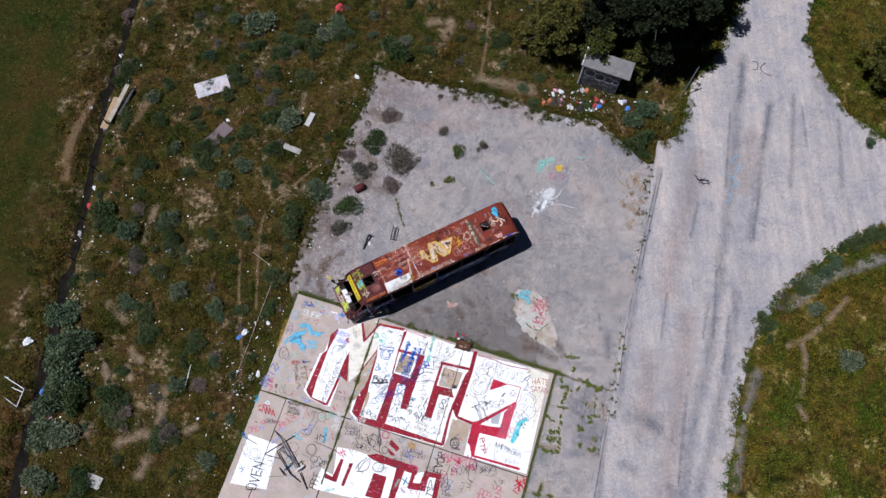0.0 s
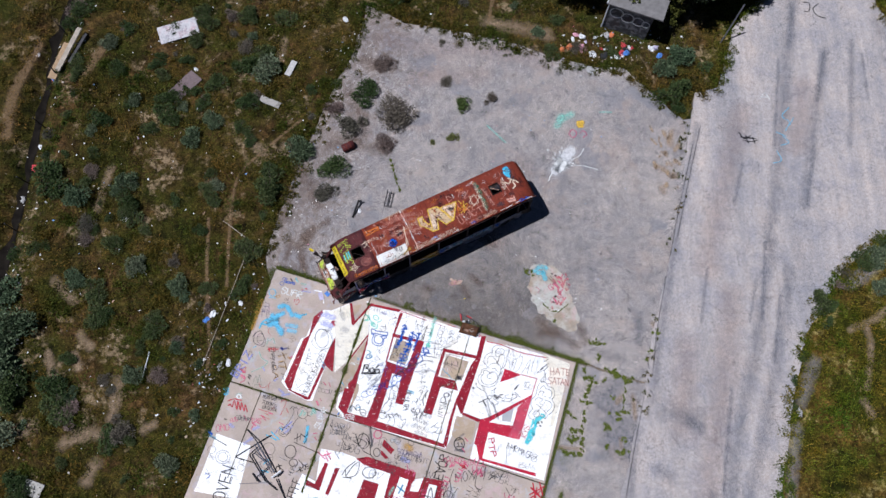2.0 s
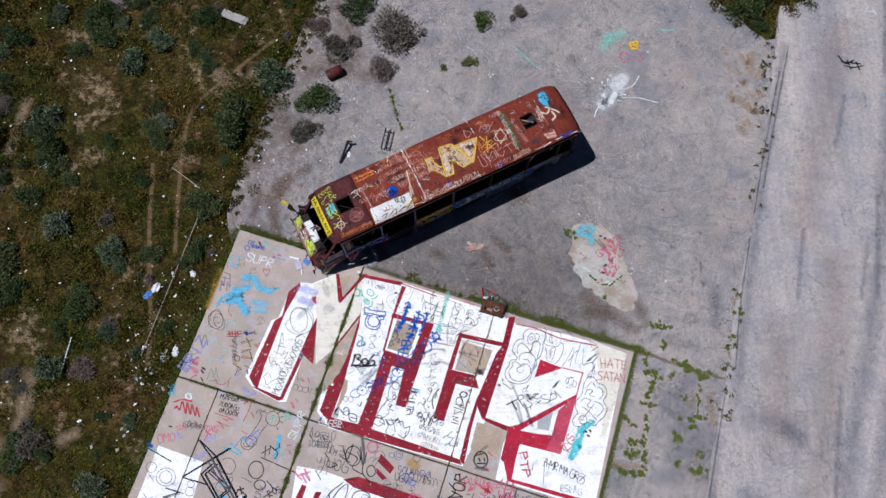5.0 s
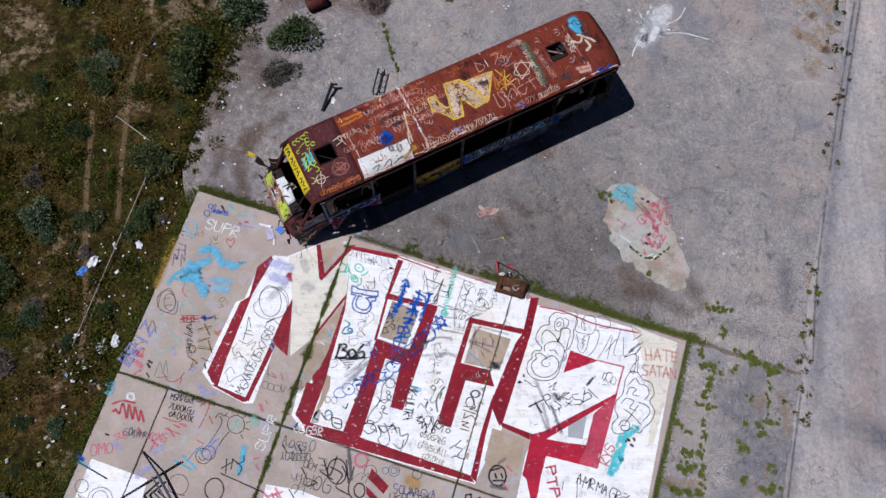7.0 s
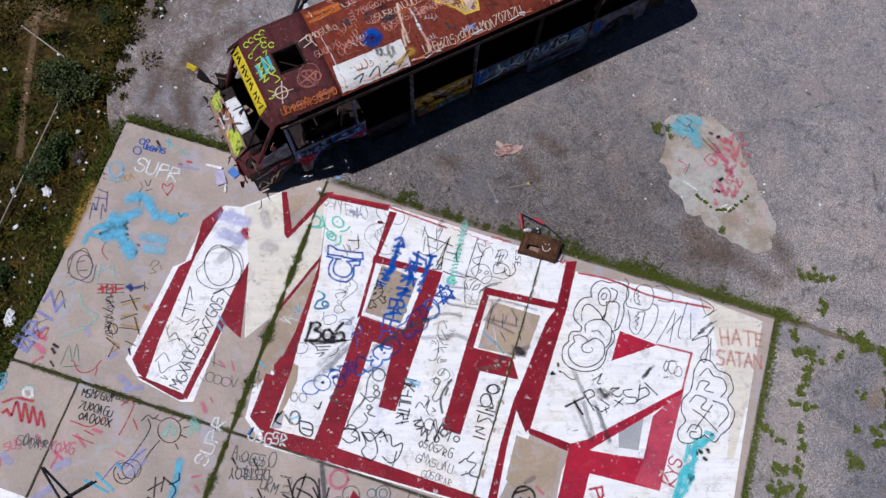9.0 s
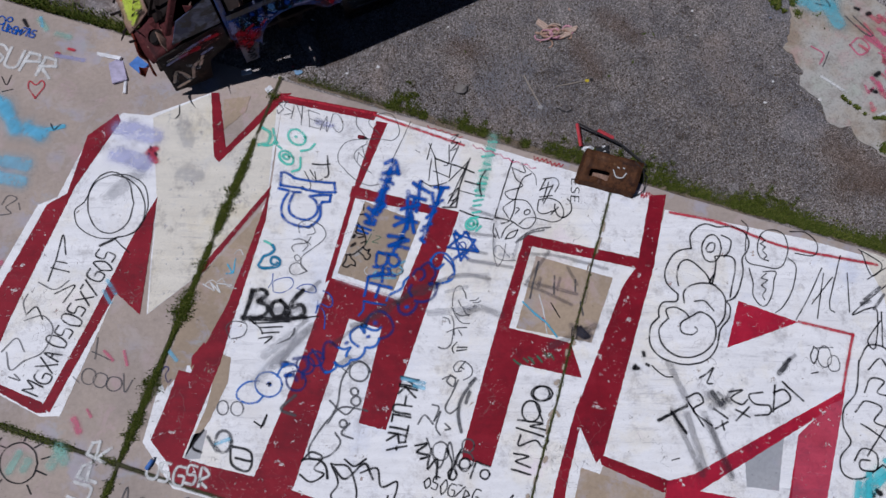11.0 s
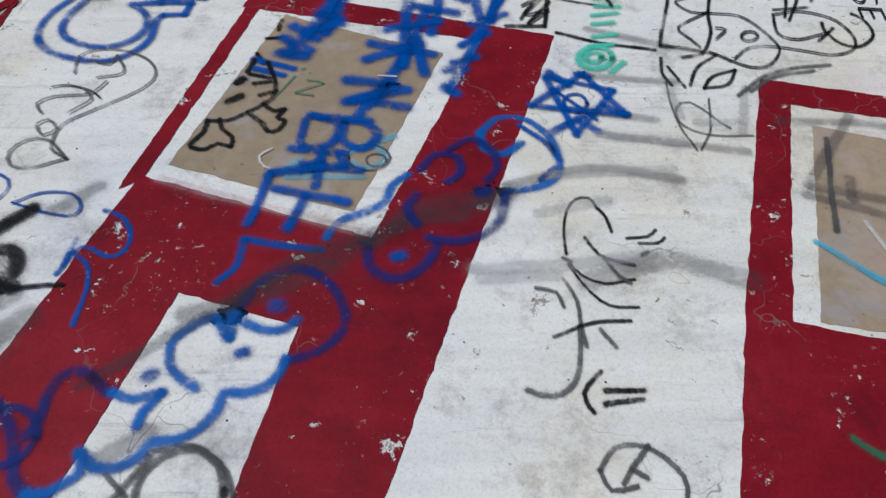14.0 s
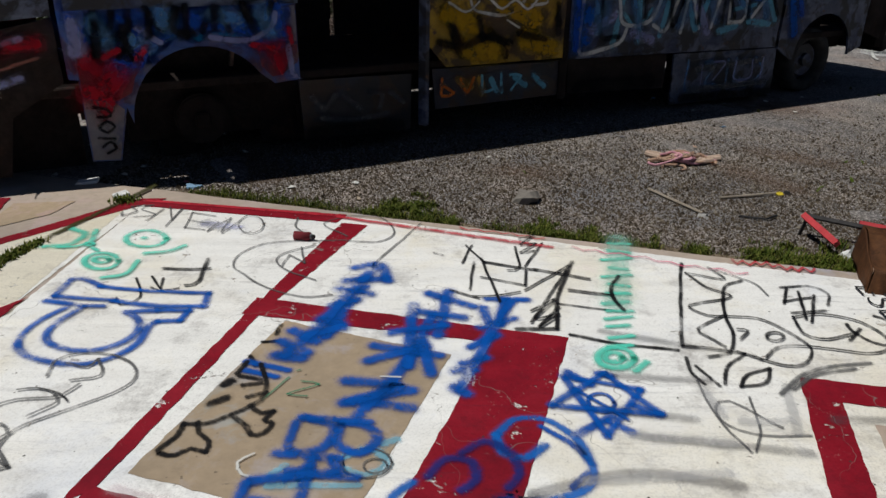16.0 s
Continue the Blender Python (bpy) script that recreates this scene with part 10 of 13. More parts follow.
side_tag("LILAC", 0.05, [[(-5.85, 0.92), (-5.50, 1.00)], [(-5.45, 1.10), (-5.05, 1.20)], [(-5.30, 0.84), (-5.10, 0.90)]], -0.02)
side_tag("SCUFF", 0.05, [[(-5.90, 0.40), (-5.78, 0.66), (-5.68, 0.38)], [(-5.86, 0.30), (-5.62, 0.34)], [(-5.58, 0.70), (-5.44, 0.52), (-5.40, 0.72)], [(-5.8, 1.0), (-5.4, 1.08)]], -0.02)
side_tag("RUSTINK", 0.02, [[(-5.8, 1.02), (-5.5, 1.10)], [(-5.3, 0.95), (-4.95, 1.05)]], -0.02)

# mist of several colours over the wheel-arch panel
side_tag("DEEPRED", 0.20, [[(-4.58, 0.98), (-4.40, 0.86)], [(-4.50, 0.76), (-4.36, 0.90)], [(-3.02, 0.98), (-2.92, 0.88)], [(-4.62, 0.72), (-4.50, 0.62)]], 0.004)
side_tag("COBALT", 0.22, [[(-4.62, 1.36), (-4.40, 1.10)], [(-4.25, 1.36), (-4.05, 1.16), (-3.80, 1.14)], [(-3.70, 1.34), (-3.40, 1.22), (-3.10, 1.10)], [(-2.95, 1.36), (-2.88, 1.12)], [(-4.30, 1.04), (-4.12, 1.00)]], 0.003)
side_tag("SKY", 0.12, [[(-4.52, 1.30), (-4.44, 1.14)], [(-4.00, 1.36), (-3.92, 1.24)], [(-3.56, 1.36), (-3.36, 1.28)], [(-3.16, 1.34), (-3.06, 1.16)], [(-4.22, 1.14), (-4.12, 1.08)]], 0.008)
side_tag("DEEPRED", 0.06, [[(-4.48, 1.02), (-4.36, 1.08)], [(-3.24, 1.06), (-3.10, 1.02)], [(-4.22, 1.00), (-4.14, 1.08)], [(-2.90, 1.18), (-2.86, 1.06)]], 0.010)
side_tag("SOOT", 0.06, [[(-4.50, 1.30), (-4.52, 1.04)], [(-4.30, 1.26), (-4.28, 1.00)], [(-4.08, 1.36), (-4.10, 1.18)], [(-3.86, 1.36), (-3.90, 1.22), (-3.74, 1.18)], [(-3.54, 1.40), (-3.56, 1.22)], [(-3.30, 1.38), (-3.22, 1.18)]], 0.012)
side_tag("LILAC", 0.10, [[(-2.88, 1.00), (-2.84, 0.78)], [(-4.66, 1.30), (-4.68, 1.08)]], 0.005)
# the yellow and the blue-grey panels
side_tag("GOLD", 0.20, [[(-1.30, 1.30), (-0.95, 1.12)], [(-0.60, 1.36), (-0.20, 1.15)], [(-0.30, 0.95), (0.05, 0.84)], [(-1.00, 0.90), (-0.70, 0.84)]], 0.002)
side_tag("SOOT", 0.07, [[(-1.36, 0.98), (-1.10, 0.92), (-0.80, 1.00), (-0.50, 0.92)], [(-0.40, 1.02), (-0.05, 0.94)], [(-1.20, 1.12), (-1.12, 1.00)], [(-0.90, 1.20), (-0.84, 0.98)], [(0.10, 1.30), (0.12, 1.00)]], 0.006)
side_tag("WHITEINK", 0.022, [[(-1.25, 1.36), (-1.05, 1.26), (-0.90, 1.36)], [(-0.78, 1.38), (-0.62, 1.28), (-0.46, 1.36), (-0.30, 1.26), (-0.16, 1.38)], [(-0.55, 1.16), (-0.40, 1.08)]], 0.008)
side_tag("SKY", 0.10, [[(0.80, 1.36), (0.78, 1.04)], [(1.16, 1.30), (1.28, 1.02)], [(1.62, 1.36), (1.52, 1.10)], [(1.90, 1.00), (2.06, 1.22)], [(2.38, 1.34), (2.50, 1.04)], [(2.86, 1.30), (3.10, 1.10)], [(3.30, 1.34), (3.42, 1.06)], [(0.62, 1.34), (0.66, 1.00)]], 0.004)
side_tag("COBALT", 0.10, [[(0.36, 1.36), (0.38, 0.82)], [(4.00, 1.30), (4.10, 1.05)]], 0.003)
side_tag("SOOT", 0.05, [[(0.70, 1.40), (0.72, 0.94), (0.98, 0.92)], [(1.34, 1.38), (1.36, 1.12)], [(1.74, 1.38), (1.80, 1.00), (1.96, 1.36)], [(2.20, 1.38), (2.22, 1.02)], [(2.62, 1.00), (2.66, 1.36), (2.84, 1.06)], [(3.06, 1.36), (3.08, 1.04)], [(3.46, 1.36), (3.62, 1.06)]], 0.007)
# faded lettering and scorch marks on the skirts
side_tag("ORANGEINK", 0.035, [[(-1.30, 0.60), (-1.30, 0.42), (-1.16, 0.44), (-1.28, 0.52)], [(-1.08, 0.58), (-1.00, 0.44), (-0.92, 0.58)]], -0.030)
side_tag("CYANPALE", 0.030, [[(-0.82, 0.60), (-0.80, 0.42), (-0.68, 0.44)], [(-0.58, 0.60), (-0.56, 0.40)], [(-0.46, 0.58), (-0.32, 0.56), (-0.44, 0.42)]], -0.030)
side_tag("SKY", 0.035, [[(2.15, 0.56), (2.15, 0.20), (2.35, 0.22)], [(2.45, 0.52), (2.62, 0.50), (2.48, 0.26), (2.66, 0.24)], [(2.85, 0.54), (2.86, 0.22)], [(3.00, 0.54), (3.02, 0.24), (3.20, 0.26)], [(3.35, 0.54), (3.52, 0.36), (3.36, 0.20)]], 0.012)
side_tag("SOOT", 0.16, [[(-2.70, 0.16), (-1.80, 0.14)], [(0.50, 0.36), (1.60, 0.34)]], -0.05)
side_tag("SOOT", 0.10, [[(2.10, 0.10), (3.70, 0.06)]], 0.014)

# ---- plants ----
def leaf_material(name, a, b, c, rough=0.7, patchy=False):
    m = Mat(name, rough)
    col = m.ramp(m.island(), (0.0, a), (0.5, b), (1.0, c))
    if patchy:
        # rusty, green and straw coloured stands, metres wide
        tint = m.ramp(m.noise(0.33, 5, 0.65), (0.33, (0.66, 1.0, 0.40)), (0.46, (0.98, 1.0, 0.50)), (0.55, (1.35, 0.95, 0.62)), (0.66, (1.85, 1.1, 0.8)))
        col = m.mix(1.0, col, tint, 'MULTIPLY')
        col = m.mix(1.0, col, m.ramp(m.maths('MULTIPLY', m.axis(0), 0.05), (0.85, (1.0, 1.0, 1.0)), (1.15, (1.28, 1.40, 0.8))), 'MULTIPLY')
    else:
        col = m.mix(1.0, col, m.ramp(m.random(), (0.0, (0.7, 0.8, 0.7)), (0.5, (1.0, 1.0, 0.9)), (1.0, (1.35, 1.15, 1.2))), 'MULTIPLY')
    m.colour(col)
    m.bsdf.inputs["Specular IOR Level"].default_value = 0.15
    return m.mat


LEAVES = {
    "sage": leaf_material("sage_leaves", (0.032, 0.050, 0.026), (0.070, 0.098, 0.054), (0.15, 0.185, 0.11)),
    "green": leaf_material("green_leaves", (0.018, 0.032, 0.010), (0.040, 0.062, 0.020), (0.085, 0.110, 0.040)),
    "dry": leaf_material("dry_twigs", (0.050, 0.040, 0.034), (0.100, 0.082, 0.070), (0.18, 0.15, 0.125)),
    "fresh": leaf_material("fresh_leaves", (0.040, 0.060, 0.016), (0.085, 0.110, 0.030), (0.16, 0.18, 0.06)),
    "grass": leaf_material("grass_blades", (0.020, 0.024, 0.002), (0.050, 0.055, 0.006), (0.122, 0.104, 0.031), patchy=True),
    "cover": leaf_material("ground_cover", (0.015, 0.020, 0.003), (0.042, 0.053, 0.007), (0.108, 0.103, 0.027), patchy=True),
    "verge": leaf_material("verge_grass", (0.035, 0.055, 0.007), (0.085, 0.115, 0.014), (0.20, 0.19, 0.05)),
    "olive": leaf_material("olive_leaves", (0.028, 0.034, 0.006), (0.070, 0.072, 0.014), (0.13, 0.125, 0.028)),
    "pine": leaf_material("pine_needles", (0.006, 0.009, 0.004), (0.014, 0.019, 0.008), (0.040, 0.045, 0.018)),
}
BARK = Mat("grey_bark", 0.95)
BARK.colour(BARK.ramp(BARK.noise(14.0, 6, 0.7), (0.3, (0.04, 0.03, 0.022)), (0.7, (0.14, 0.11, 0.085))))
BARK.bump(BARK.noise(20.0, 4), 0.6, 0.02)
BARK = BARK.mat


def leaf_mesh(points, rnd, size, wide):
    """Small pointed leaves at the points, each with its own direction."""
    verts, faces = [], []
    for p, out in points:
        d = (out + Vector((rnd.gauss(0, .6), rnd.gauss(0, .6), rnd.gauss(0.15, .5)))).normalized()
        s = d.cross(Vector((rnd.gauss(0, 1), rnd.gauss(0, 1), rnd.gauss(0, 1)))).normalized()
        ln, w = size * rnd.uniform(0.6, 1.4), size * wide * rnd.uniform(0.7, 1.3)
        k = len(verts)
        verts += [p, p + d * ln * 0.55 + s * w, p + d * ln, p + d * ln * 0.55 - s * w]
        faces.append((k, k + 1, k + 2, k + 3))
    return verts, faces


def tube(bm, a, b, ra, rb, sides=5):
    a, b = Vector(a), Vector(b)
    q = (b - a).to_track_quat('Z', 'Y').to_matrix()
    ring = []
    for p, r in ((a, ra), (b, rb)):
        ring.append([bm.verts.new(p + q @ Vector((r * math.cos(2 * math.pi * i / sides), r * math.sin(2 * math.pi * i / sides), 0))) for i in range(sides)])
    for i in range(sides):
        j = (i + 1) % sides
        bm.faces.new((ring[0][i], ring[0][j], ring[1][j], ring[1][i]))
    bm.faces.new(ring[1])


def shrub_model(kind, seed, count, size):
    """A bush of unit radius: stems and a ragged dome of leaves."""
    rnd = random.Random(seed)
    ob = holder("shrub", Matrix.Translation((0, 0, -50)), "x", "shrub")
    lobes = []
    for k in range(rnd.randint(7, 10)):
        a, r = rnd.uniform(0, 6.28), rnd.uniform(0.1, 0.72)
        lobes.append((Vector((r * math.cos(a), r * math.sin(a), rnd.uniform(0.25, 0.62) * (1.1 - 0.5 * r))), rnd.uniform(0.22, 0.42)))
    bm = bmesh.new()
    pts = []
    for c, r in lobes:
        tube(bm, (c.x * 0.12, c.y * 0.12, -0.05), c, 0.035, 0.012)
        for k in range(5):
            tube(bm, c * rnd.uniform(0.4, 0.9), c + Vector((rnd.gauss(0, .2), rnd.gauss(0, .2), abs(rnd.gauss(0, .2)))), 0.012, 0.004, 3)
        for k in range(count // len(lobes)):
            d = Vector((rnd.gauss(0, 1), rnd.gauss(0, 1), rnd.gauss(0.25, 1))).normalized()
            p = c + d * r * rnd.uniform(0.55, 1.08)
            if p.z > 0.0:
                pts.append((p, d))
    v, f = leaf_mesh(pts, rnd, size, 0.30 if kind != "dry" else 0.10)
    part("stem", bm, BARK, ob)
    mesh_object("foliage", v, f, LEAVES[kind], ob)
    return ob


SHRUB_LABEL = {"sage": "grey-green sagebrush growing in the scrub", "green": "dark green low bush on rough ground",
               "dry": "dry grey-brown twiggy bush on bare ground", "fresh": "small fresh green bush on the asphalt"}
MODELS = {k: [shrub_model(k, 11 * i + len(k), n, s) for i in range(3)] for k, n, s in (("sage", 1900, 0.12), ("green", 1900, 0.11), ("dry", 1800, 0.20), ("fresh", 1000, 0.16))}


def shrubs(kind, places):
    for i, (x, y, r) in enumerate(places):
        rnd = random.Random(int(x * 31 + y * 17 + 5000))
        low = 0.75 if kind != "dry" else 0.6
        base = -0.08 if paved(x, y) else ground_z(x, y) - 0.02
        m = pose(x, y, base, 0, 0, rnd.uniform(0, 360)) @ Matrix.Diagonal((r * rnd.uniform(.9, 1.15), r * rnd.uniform(.9, 1.15), r * low * rnd.uniform(.8, 1.2), 1))
        ob = copy_thing(MODELS[kind][i % 3], m)
        tagged(ob, SHRUB_LABEL[kind], "shrub", "scrub bushes")


shrubs('sage', [(-13.6, 25.5, 1.55), (-7.5, 25.6, 0.97), (-4.7, 26.2, 0.62), (-10.1, 17.1, 1.16), (-17.0, 22.3, 0.70), (-20.6, 8.1, 0.93), (-18.2, 9.3, 0.85), (-20.2, 3.3, 0.77), (-14.1, 3.0, 0.77), (-23.7, 2.0, 1.32), (-22.2, 0.5, 1.39), (-24.0, 0.3, 1.16), (-23.1, -1.0, 1.47), (-23.3, -2.5, 1.32), (-23.7, -3.9, 1.32), (-23.7, -5.4, 1.32), (-22.3, -5.4, 1.16), (-23.6, -8.2, 1.08), (-13.3, 13.2, 0.77), (-8.1, 11.7, 1.16), (15.9, 18.6, 1.01), (14.6, 17.8, 0.93), (6.9, 20.2, 0.58)])
shrubs('sage', [(32.1, 16.3, 0.54)])
shrubs('green', [(-13.5, 23.4, 0.77), (-11.2, 23.8, 1.08), (-9.8, 24.9, 0.97), (-10.1, 23.5, 0.77), (-9.0, 22.8, 0.85), (-9.5, 21.0, 0.77), (-2.8, 23.2, 1.39), (-13.5, 15.9, 0.93), (-22.2, 9.3, 1.32), (-17.7, 8.0, 0.85), (-18.3, 5.3, 0.77), (-23.7, 4.8, 0.62), (-22.1, -3.2, 1.08), (-20.2, -3.0, 1.08), (-19.8, -4.3, 1.01), (-9.4, 9.1, 1.24), (-5.8, 10.3, 1.01), (-3.9, 15.4, 0.97), (15.0, 16.0, 1.16), (15.4, 15.0, 0.62), (7.7, 18.8, 0.70), (11.5, 18.9, 0.54), (17.4, 18.0, 0.58)])
shrubs('green', [(-15.8, -0.7, 0.46), (-15.3, 1.1, 0.54), (-20.2, 11.1, 0.46), (-17.2, 12.8, 0.54), (-7.2, 24.4, 0.62), (-14.2, 14.7, 0.62), (-17.4, 17.3, 0.54), (-11.7, 13.0, 0.54), (-22.6, 4.8, 0.54), (-18.6, 0.7, 0.54), (-5.9, 16.3, 0.39), (28.6, 24.9, 0.46)])
shrubs('dry', [(-13.1, 21.0, 0.58), (-20.4, 9.8, 0.54), (-20.0, 6.5, 0.62), (-14.6, 4.4, 0.46), (-6.1, 8.6, 0.77), (-2.3, 14.1, 1.24), (-4.8, 13.3, 1.08), (-5.9, 14.6, 0.70), (-2.8, 12.1, 0.70), (3.7, 15.3, 0.50), (-3.0, 17.4, 0.77), (0.9, 16.5, 0.46), (0.6, 19.3, 0.31), (9.2, 19.0, 0.58), (-14.5, -2.2, 0.62), (29.4, 27.5, 0.39)])
shrubs('sage', [(26.3, 5.6, 0.8), (27.0, 6.2, 0.75), (28.0, 7.1, 0.7), (26.0, 3.8, 0.7), (28.2, 0.4, 0.95)])
shrubs('green', [(22.4, 2.7, 0.85), (23.1, 2.6, 0.6), (25.2, 5.2, 0.75), (26.5, 6.5, 0.5), (28.6, 8.2, 0.5), (29.6, 8.6, 0.75), (30.4, 9.0, 0.8), (31.4, 9.2, 0.9), (21.1, -0.3, 0.4), (20.5, -1.7, 0.28), (20.4, -3.2, 0.3), (19.7, -7.3, 0.3), (22.8, 1.6, 0.4)])
shrubs('dry', [(23.7, 3.8, 0.45), (24.3, 4.7, 0.5)])
shrubs('fresh', [(1.4, 12.6, 0.39), (2.0, 14.8, 0.62), (0.2, 12.3, 0.23)])
SMALL = {"sage": [], "green": [], "dry": []}
SEED = random.Random(77)
for k in range(215):
    x, y = SEED.uniform(-24, -6), SEED.uniform(-9, 27)
    if k % 9 == 0:
        x, y = SEED.uniform(-6, 11), SEED.uniform(21, 29)
    r = SEED.uniform(0.22, 0.6) if k % 4 else SEED.uniform(0.6, 0.95)
    if not paved(x, y) and not paved(x + r, y):
        SMALL[SEED.choice(("sage", "green", "green", "green", "dry"))].append((x, y, r))
for kind, places in SMALL.items():
    shrubs(kind, places)
for models in MODELS.values():
    for ob in models:
        for o in (*ob.children_recursive, ob):
            bpy.data.objects.remove(o)


def scatter_grass():
    rnd = random.Random(5)
    verts, faces = [], []
    for k in range(95000):
        x, y = rnd.uniform(-40, 42), rnd.uniform(-14, 34)
        if paved(x, y) or abs(x - ditch_x(y)) < 0.7:
            continue
        n = noise.noise(Vector((x * 0.35, y * 0.35, 3))) + 0.5 * noise.noise(Vector((x * 1.1, y * 1.1, 8)))
        if n < -0.22 + rnd.uniform(-0.15, 0.15):
            continue
        if x < -27 and rnd.random() < 0.4:
            continue
        z = ground_z(x, y)
        tall = rnd.uniform(0.06, 0.20) * (1.2 if n > 0.2 else 0.8)
        for b in range(5):
            a = rnd.uniform(0, 6.28)
            d = Vector((math.cos(a), math.sin(a), 0))
            s = Vector((-d.y, d.x, 0)) * rnd.uniform(0.012, 0.038)
            p = Vector((x + rnd.gauss(0, .12), y + rnd.gauss(0, .07), z - 0.02))
            t = p + d * rnd.uniform(0.06, 0.26) + Vector((0, 0, tall))
            i = len(verts)
            verts += [p - s, p + s, t]
            faces.append((i, i + 1, i + 2))
    ob = mesh_object("grass", verts, faces, LEAVES["grass"])
    tagged(ob, "sparse olive and straw coloured grass tufts over the scrub", "grass", kind="stuff")


def ground_cover():
    """Low ragged hummocks of herbs that knit the scrub together."""
    rnd = random.Random(15)
    pts = []
    done = 0
    while done < 2600:
        x, y = rnd.uniform(-27, 36), rnd.uniform(-13, 33)
        if paved(x, y) or paved(x + 0.5, y) or paved(x - 0.5, y) or abs(x - ditch_x(y)) < 0.9:
            done += 0.4
            continue
        done += 1
        n = noise.noise(Vector((x * 0.28, y * 0.28, 21))) + 0.4 * noise.noise(Vector((x * 0.9, y * 0.9, 2)))
        if n < -0.12:
            continue
        r = rnd.uniform(0.18, 0.55) * (0.9 + n)
        z = ground_z(x, y)
        sx, sy = rnd.uniform(.7, 1.4), rnd.uniform(.7, 1.4)
        for k in range(int(60 + 220 * r)):
            d = Vector((rnd.gauss(0, 1), rnd.gauss(0, 1), abs(rnd.gauss(0, 0.8)))).normalized()
            q = rnd.uniform(0.2, 1.05) * r
            pts.append((Vector((x + d.x * q * sx, y + d.y * q * sy, z + d.z * q * 0.6)), d))
    edge = ((-9.4, 4.8), (-8.4, 8.9), (-6.6, 14.6), (-5.0, 18.8), (-4.3, 22.1), (1.0, 20.4), (8.2, 18.2), (12.3, 17.6), (15.0, 15.0))
    for (x0, y0), (x1, y1) in zip(edge, edge[1:]):
        for k in range(int(13 * math.hypot(x1 - x0, y1 - y0))):
            t = rnd.random()
            r = rnd.uniform(0.06, 0.30)
            x, y = x0 + (x1 - x0) * t + rnd.gauss(0, 0.35), y0 + (y1 - y0) * t + rnd.gauss(0, 0.35)
            for n in range(int(20 + 160 * r)):
                d = Vector((rnd.gauss(0, 1), rnd.gauss(0, 1), abs(rnd.gauss(0, 0.7)))).normalized()
                pts.append((Vector((x, y, -0.06)) + d * r * rnd.uniform(0.2, 1.0), d))
    rims = [((16.5, 16.1), (18.0, 16.6), (19.4, 20.9), (21.6, 23.6), (26.0, 33.0)), ((30.5, 30.5), (28.8, 25.6), (29.2, 22.6), (30.8, 18.8), (33.4, 16.6)), ((32.0, 9.9), (27.8, 7.7), (23.9, 4.4), (21.5, 0.9), (20.5, -2.1), (18.9, -8.4))]
    for line in rims:
        for (x0, y0), (x1, y1) in zip(line, line[1:]):
            for k in range(int(10 * math.hypot(x1 - x0, y1 - y0))):
                t, r = rnd.random(), rnd.uniform(0.06, 0.34)
                x, y = x0 + (x1 - x0) * t + rnd.gauss(0, 0.25), y0 + (y1 - y0) * t + rnd.gauss(0, 0.25)
                for n in range(int(20 + 160 * r)):
                    d = Vector((rnd.gauss(0, 1), rnd.gauss(0, 1), abs(rnd.gauss(0, 0.7)))).normalized()
                    pts.append((Vector((x, y, -0.06)) + d * r * rnd.uniform(0.2, 1.0), d))
    # a broken line of weeds where the lot meets the road
    seam = ((11.8, -3.7), (13.0, 1.4), (14.4, 6.1), (15.2, 10.5), (15.8, 14.0))
    for (x0, y0), (x1, y1) in zip(seam, seam[1:]):
        for k in range(int(4 * math.hypot(x1 - x0, y1 - y0))):
            t, r = rnd.random(), rnd.uniform(0.02, 0.09)
            x, y = x0 + (x1 - x0) * t, y0 + (y1 - y0) * t
            if noise.noise(Vector((x * 0.7, y * 0.7, 6))) < -0.05 - (0.25 if y > 8 else 0):
                continue
            x, y = x + rnd.gauss(0, 0.25), y + rnd.gauss(0, 0.25)
            for n in range(int(14 + 160 * r)):
                d = Vector((rnd.gauss(0, 1), rnd.gauss(0, 1), abs(rnd.gauss(0, 0.5)))).normalized()
                pts.append((Vector((x, y, -0.045)) + d * r * rnd.uniform(0.2, 1.0), d))
    v, f = leaf_mesh(pts, rnd, 0.10, 0.30)
    ob = mesh_object("ground_cover", v, f, LEAVES["cover"])
    tagged(ob, "low dark green and rusty herbs covering the scrub", "herbs", kind="stuff")


def blades(verts, faces, x, y, z, rnd, tall, wide, lean):
    a = rnd.uniform(0, 6.28)
    d = Vector((math.cos(a), math.sin(a), 0))
    s = Vector((-d.y, d.x, 0)) * wide
    p = Vector((x, y, z))
    m = p + d * lean * 0.35 + Vector((0, 0, tall * 0.6))
    t = p + d * lean + Vector((0, 0, tall))
    i = len(verts)
    verts += [p - s, p + s, m + s * 0.7, m - s * 0.7, t]
    faces += [(i, i + 1, i + 2, i + 3), (i + 3, i + 2, i + 4)]


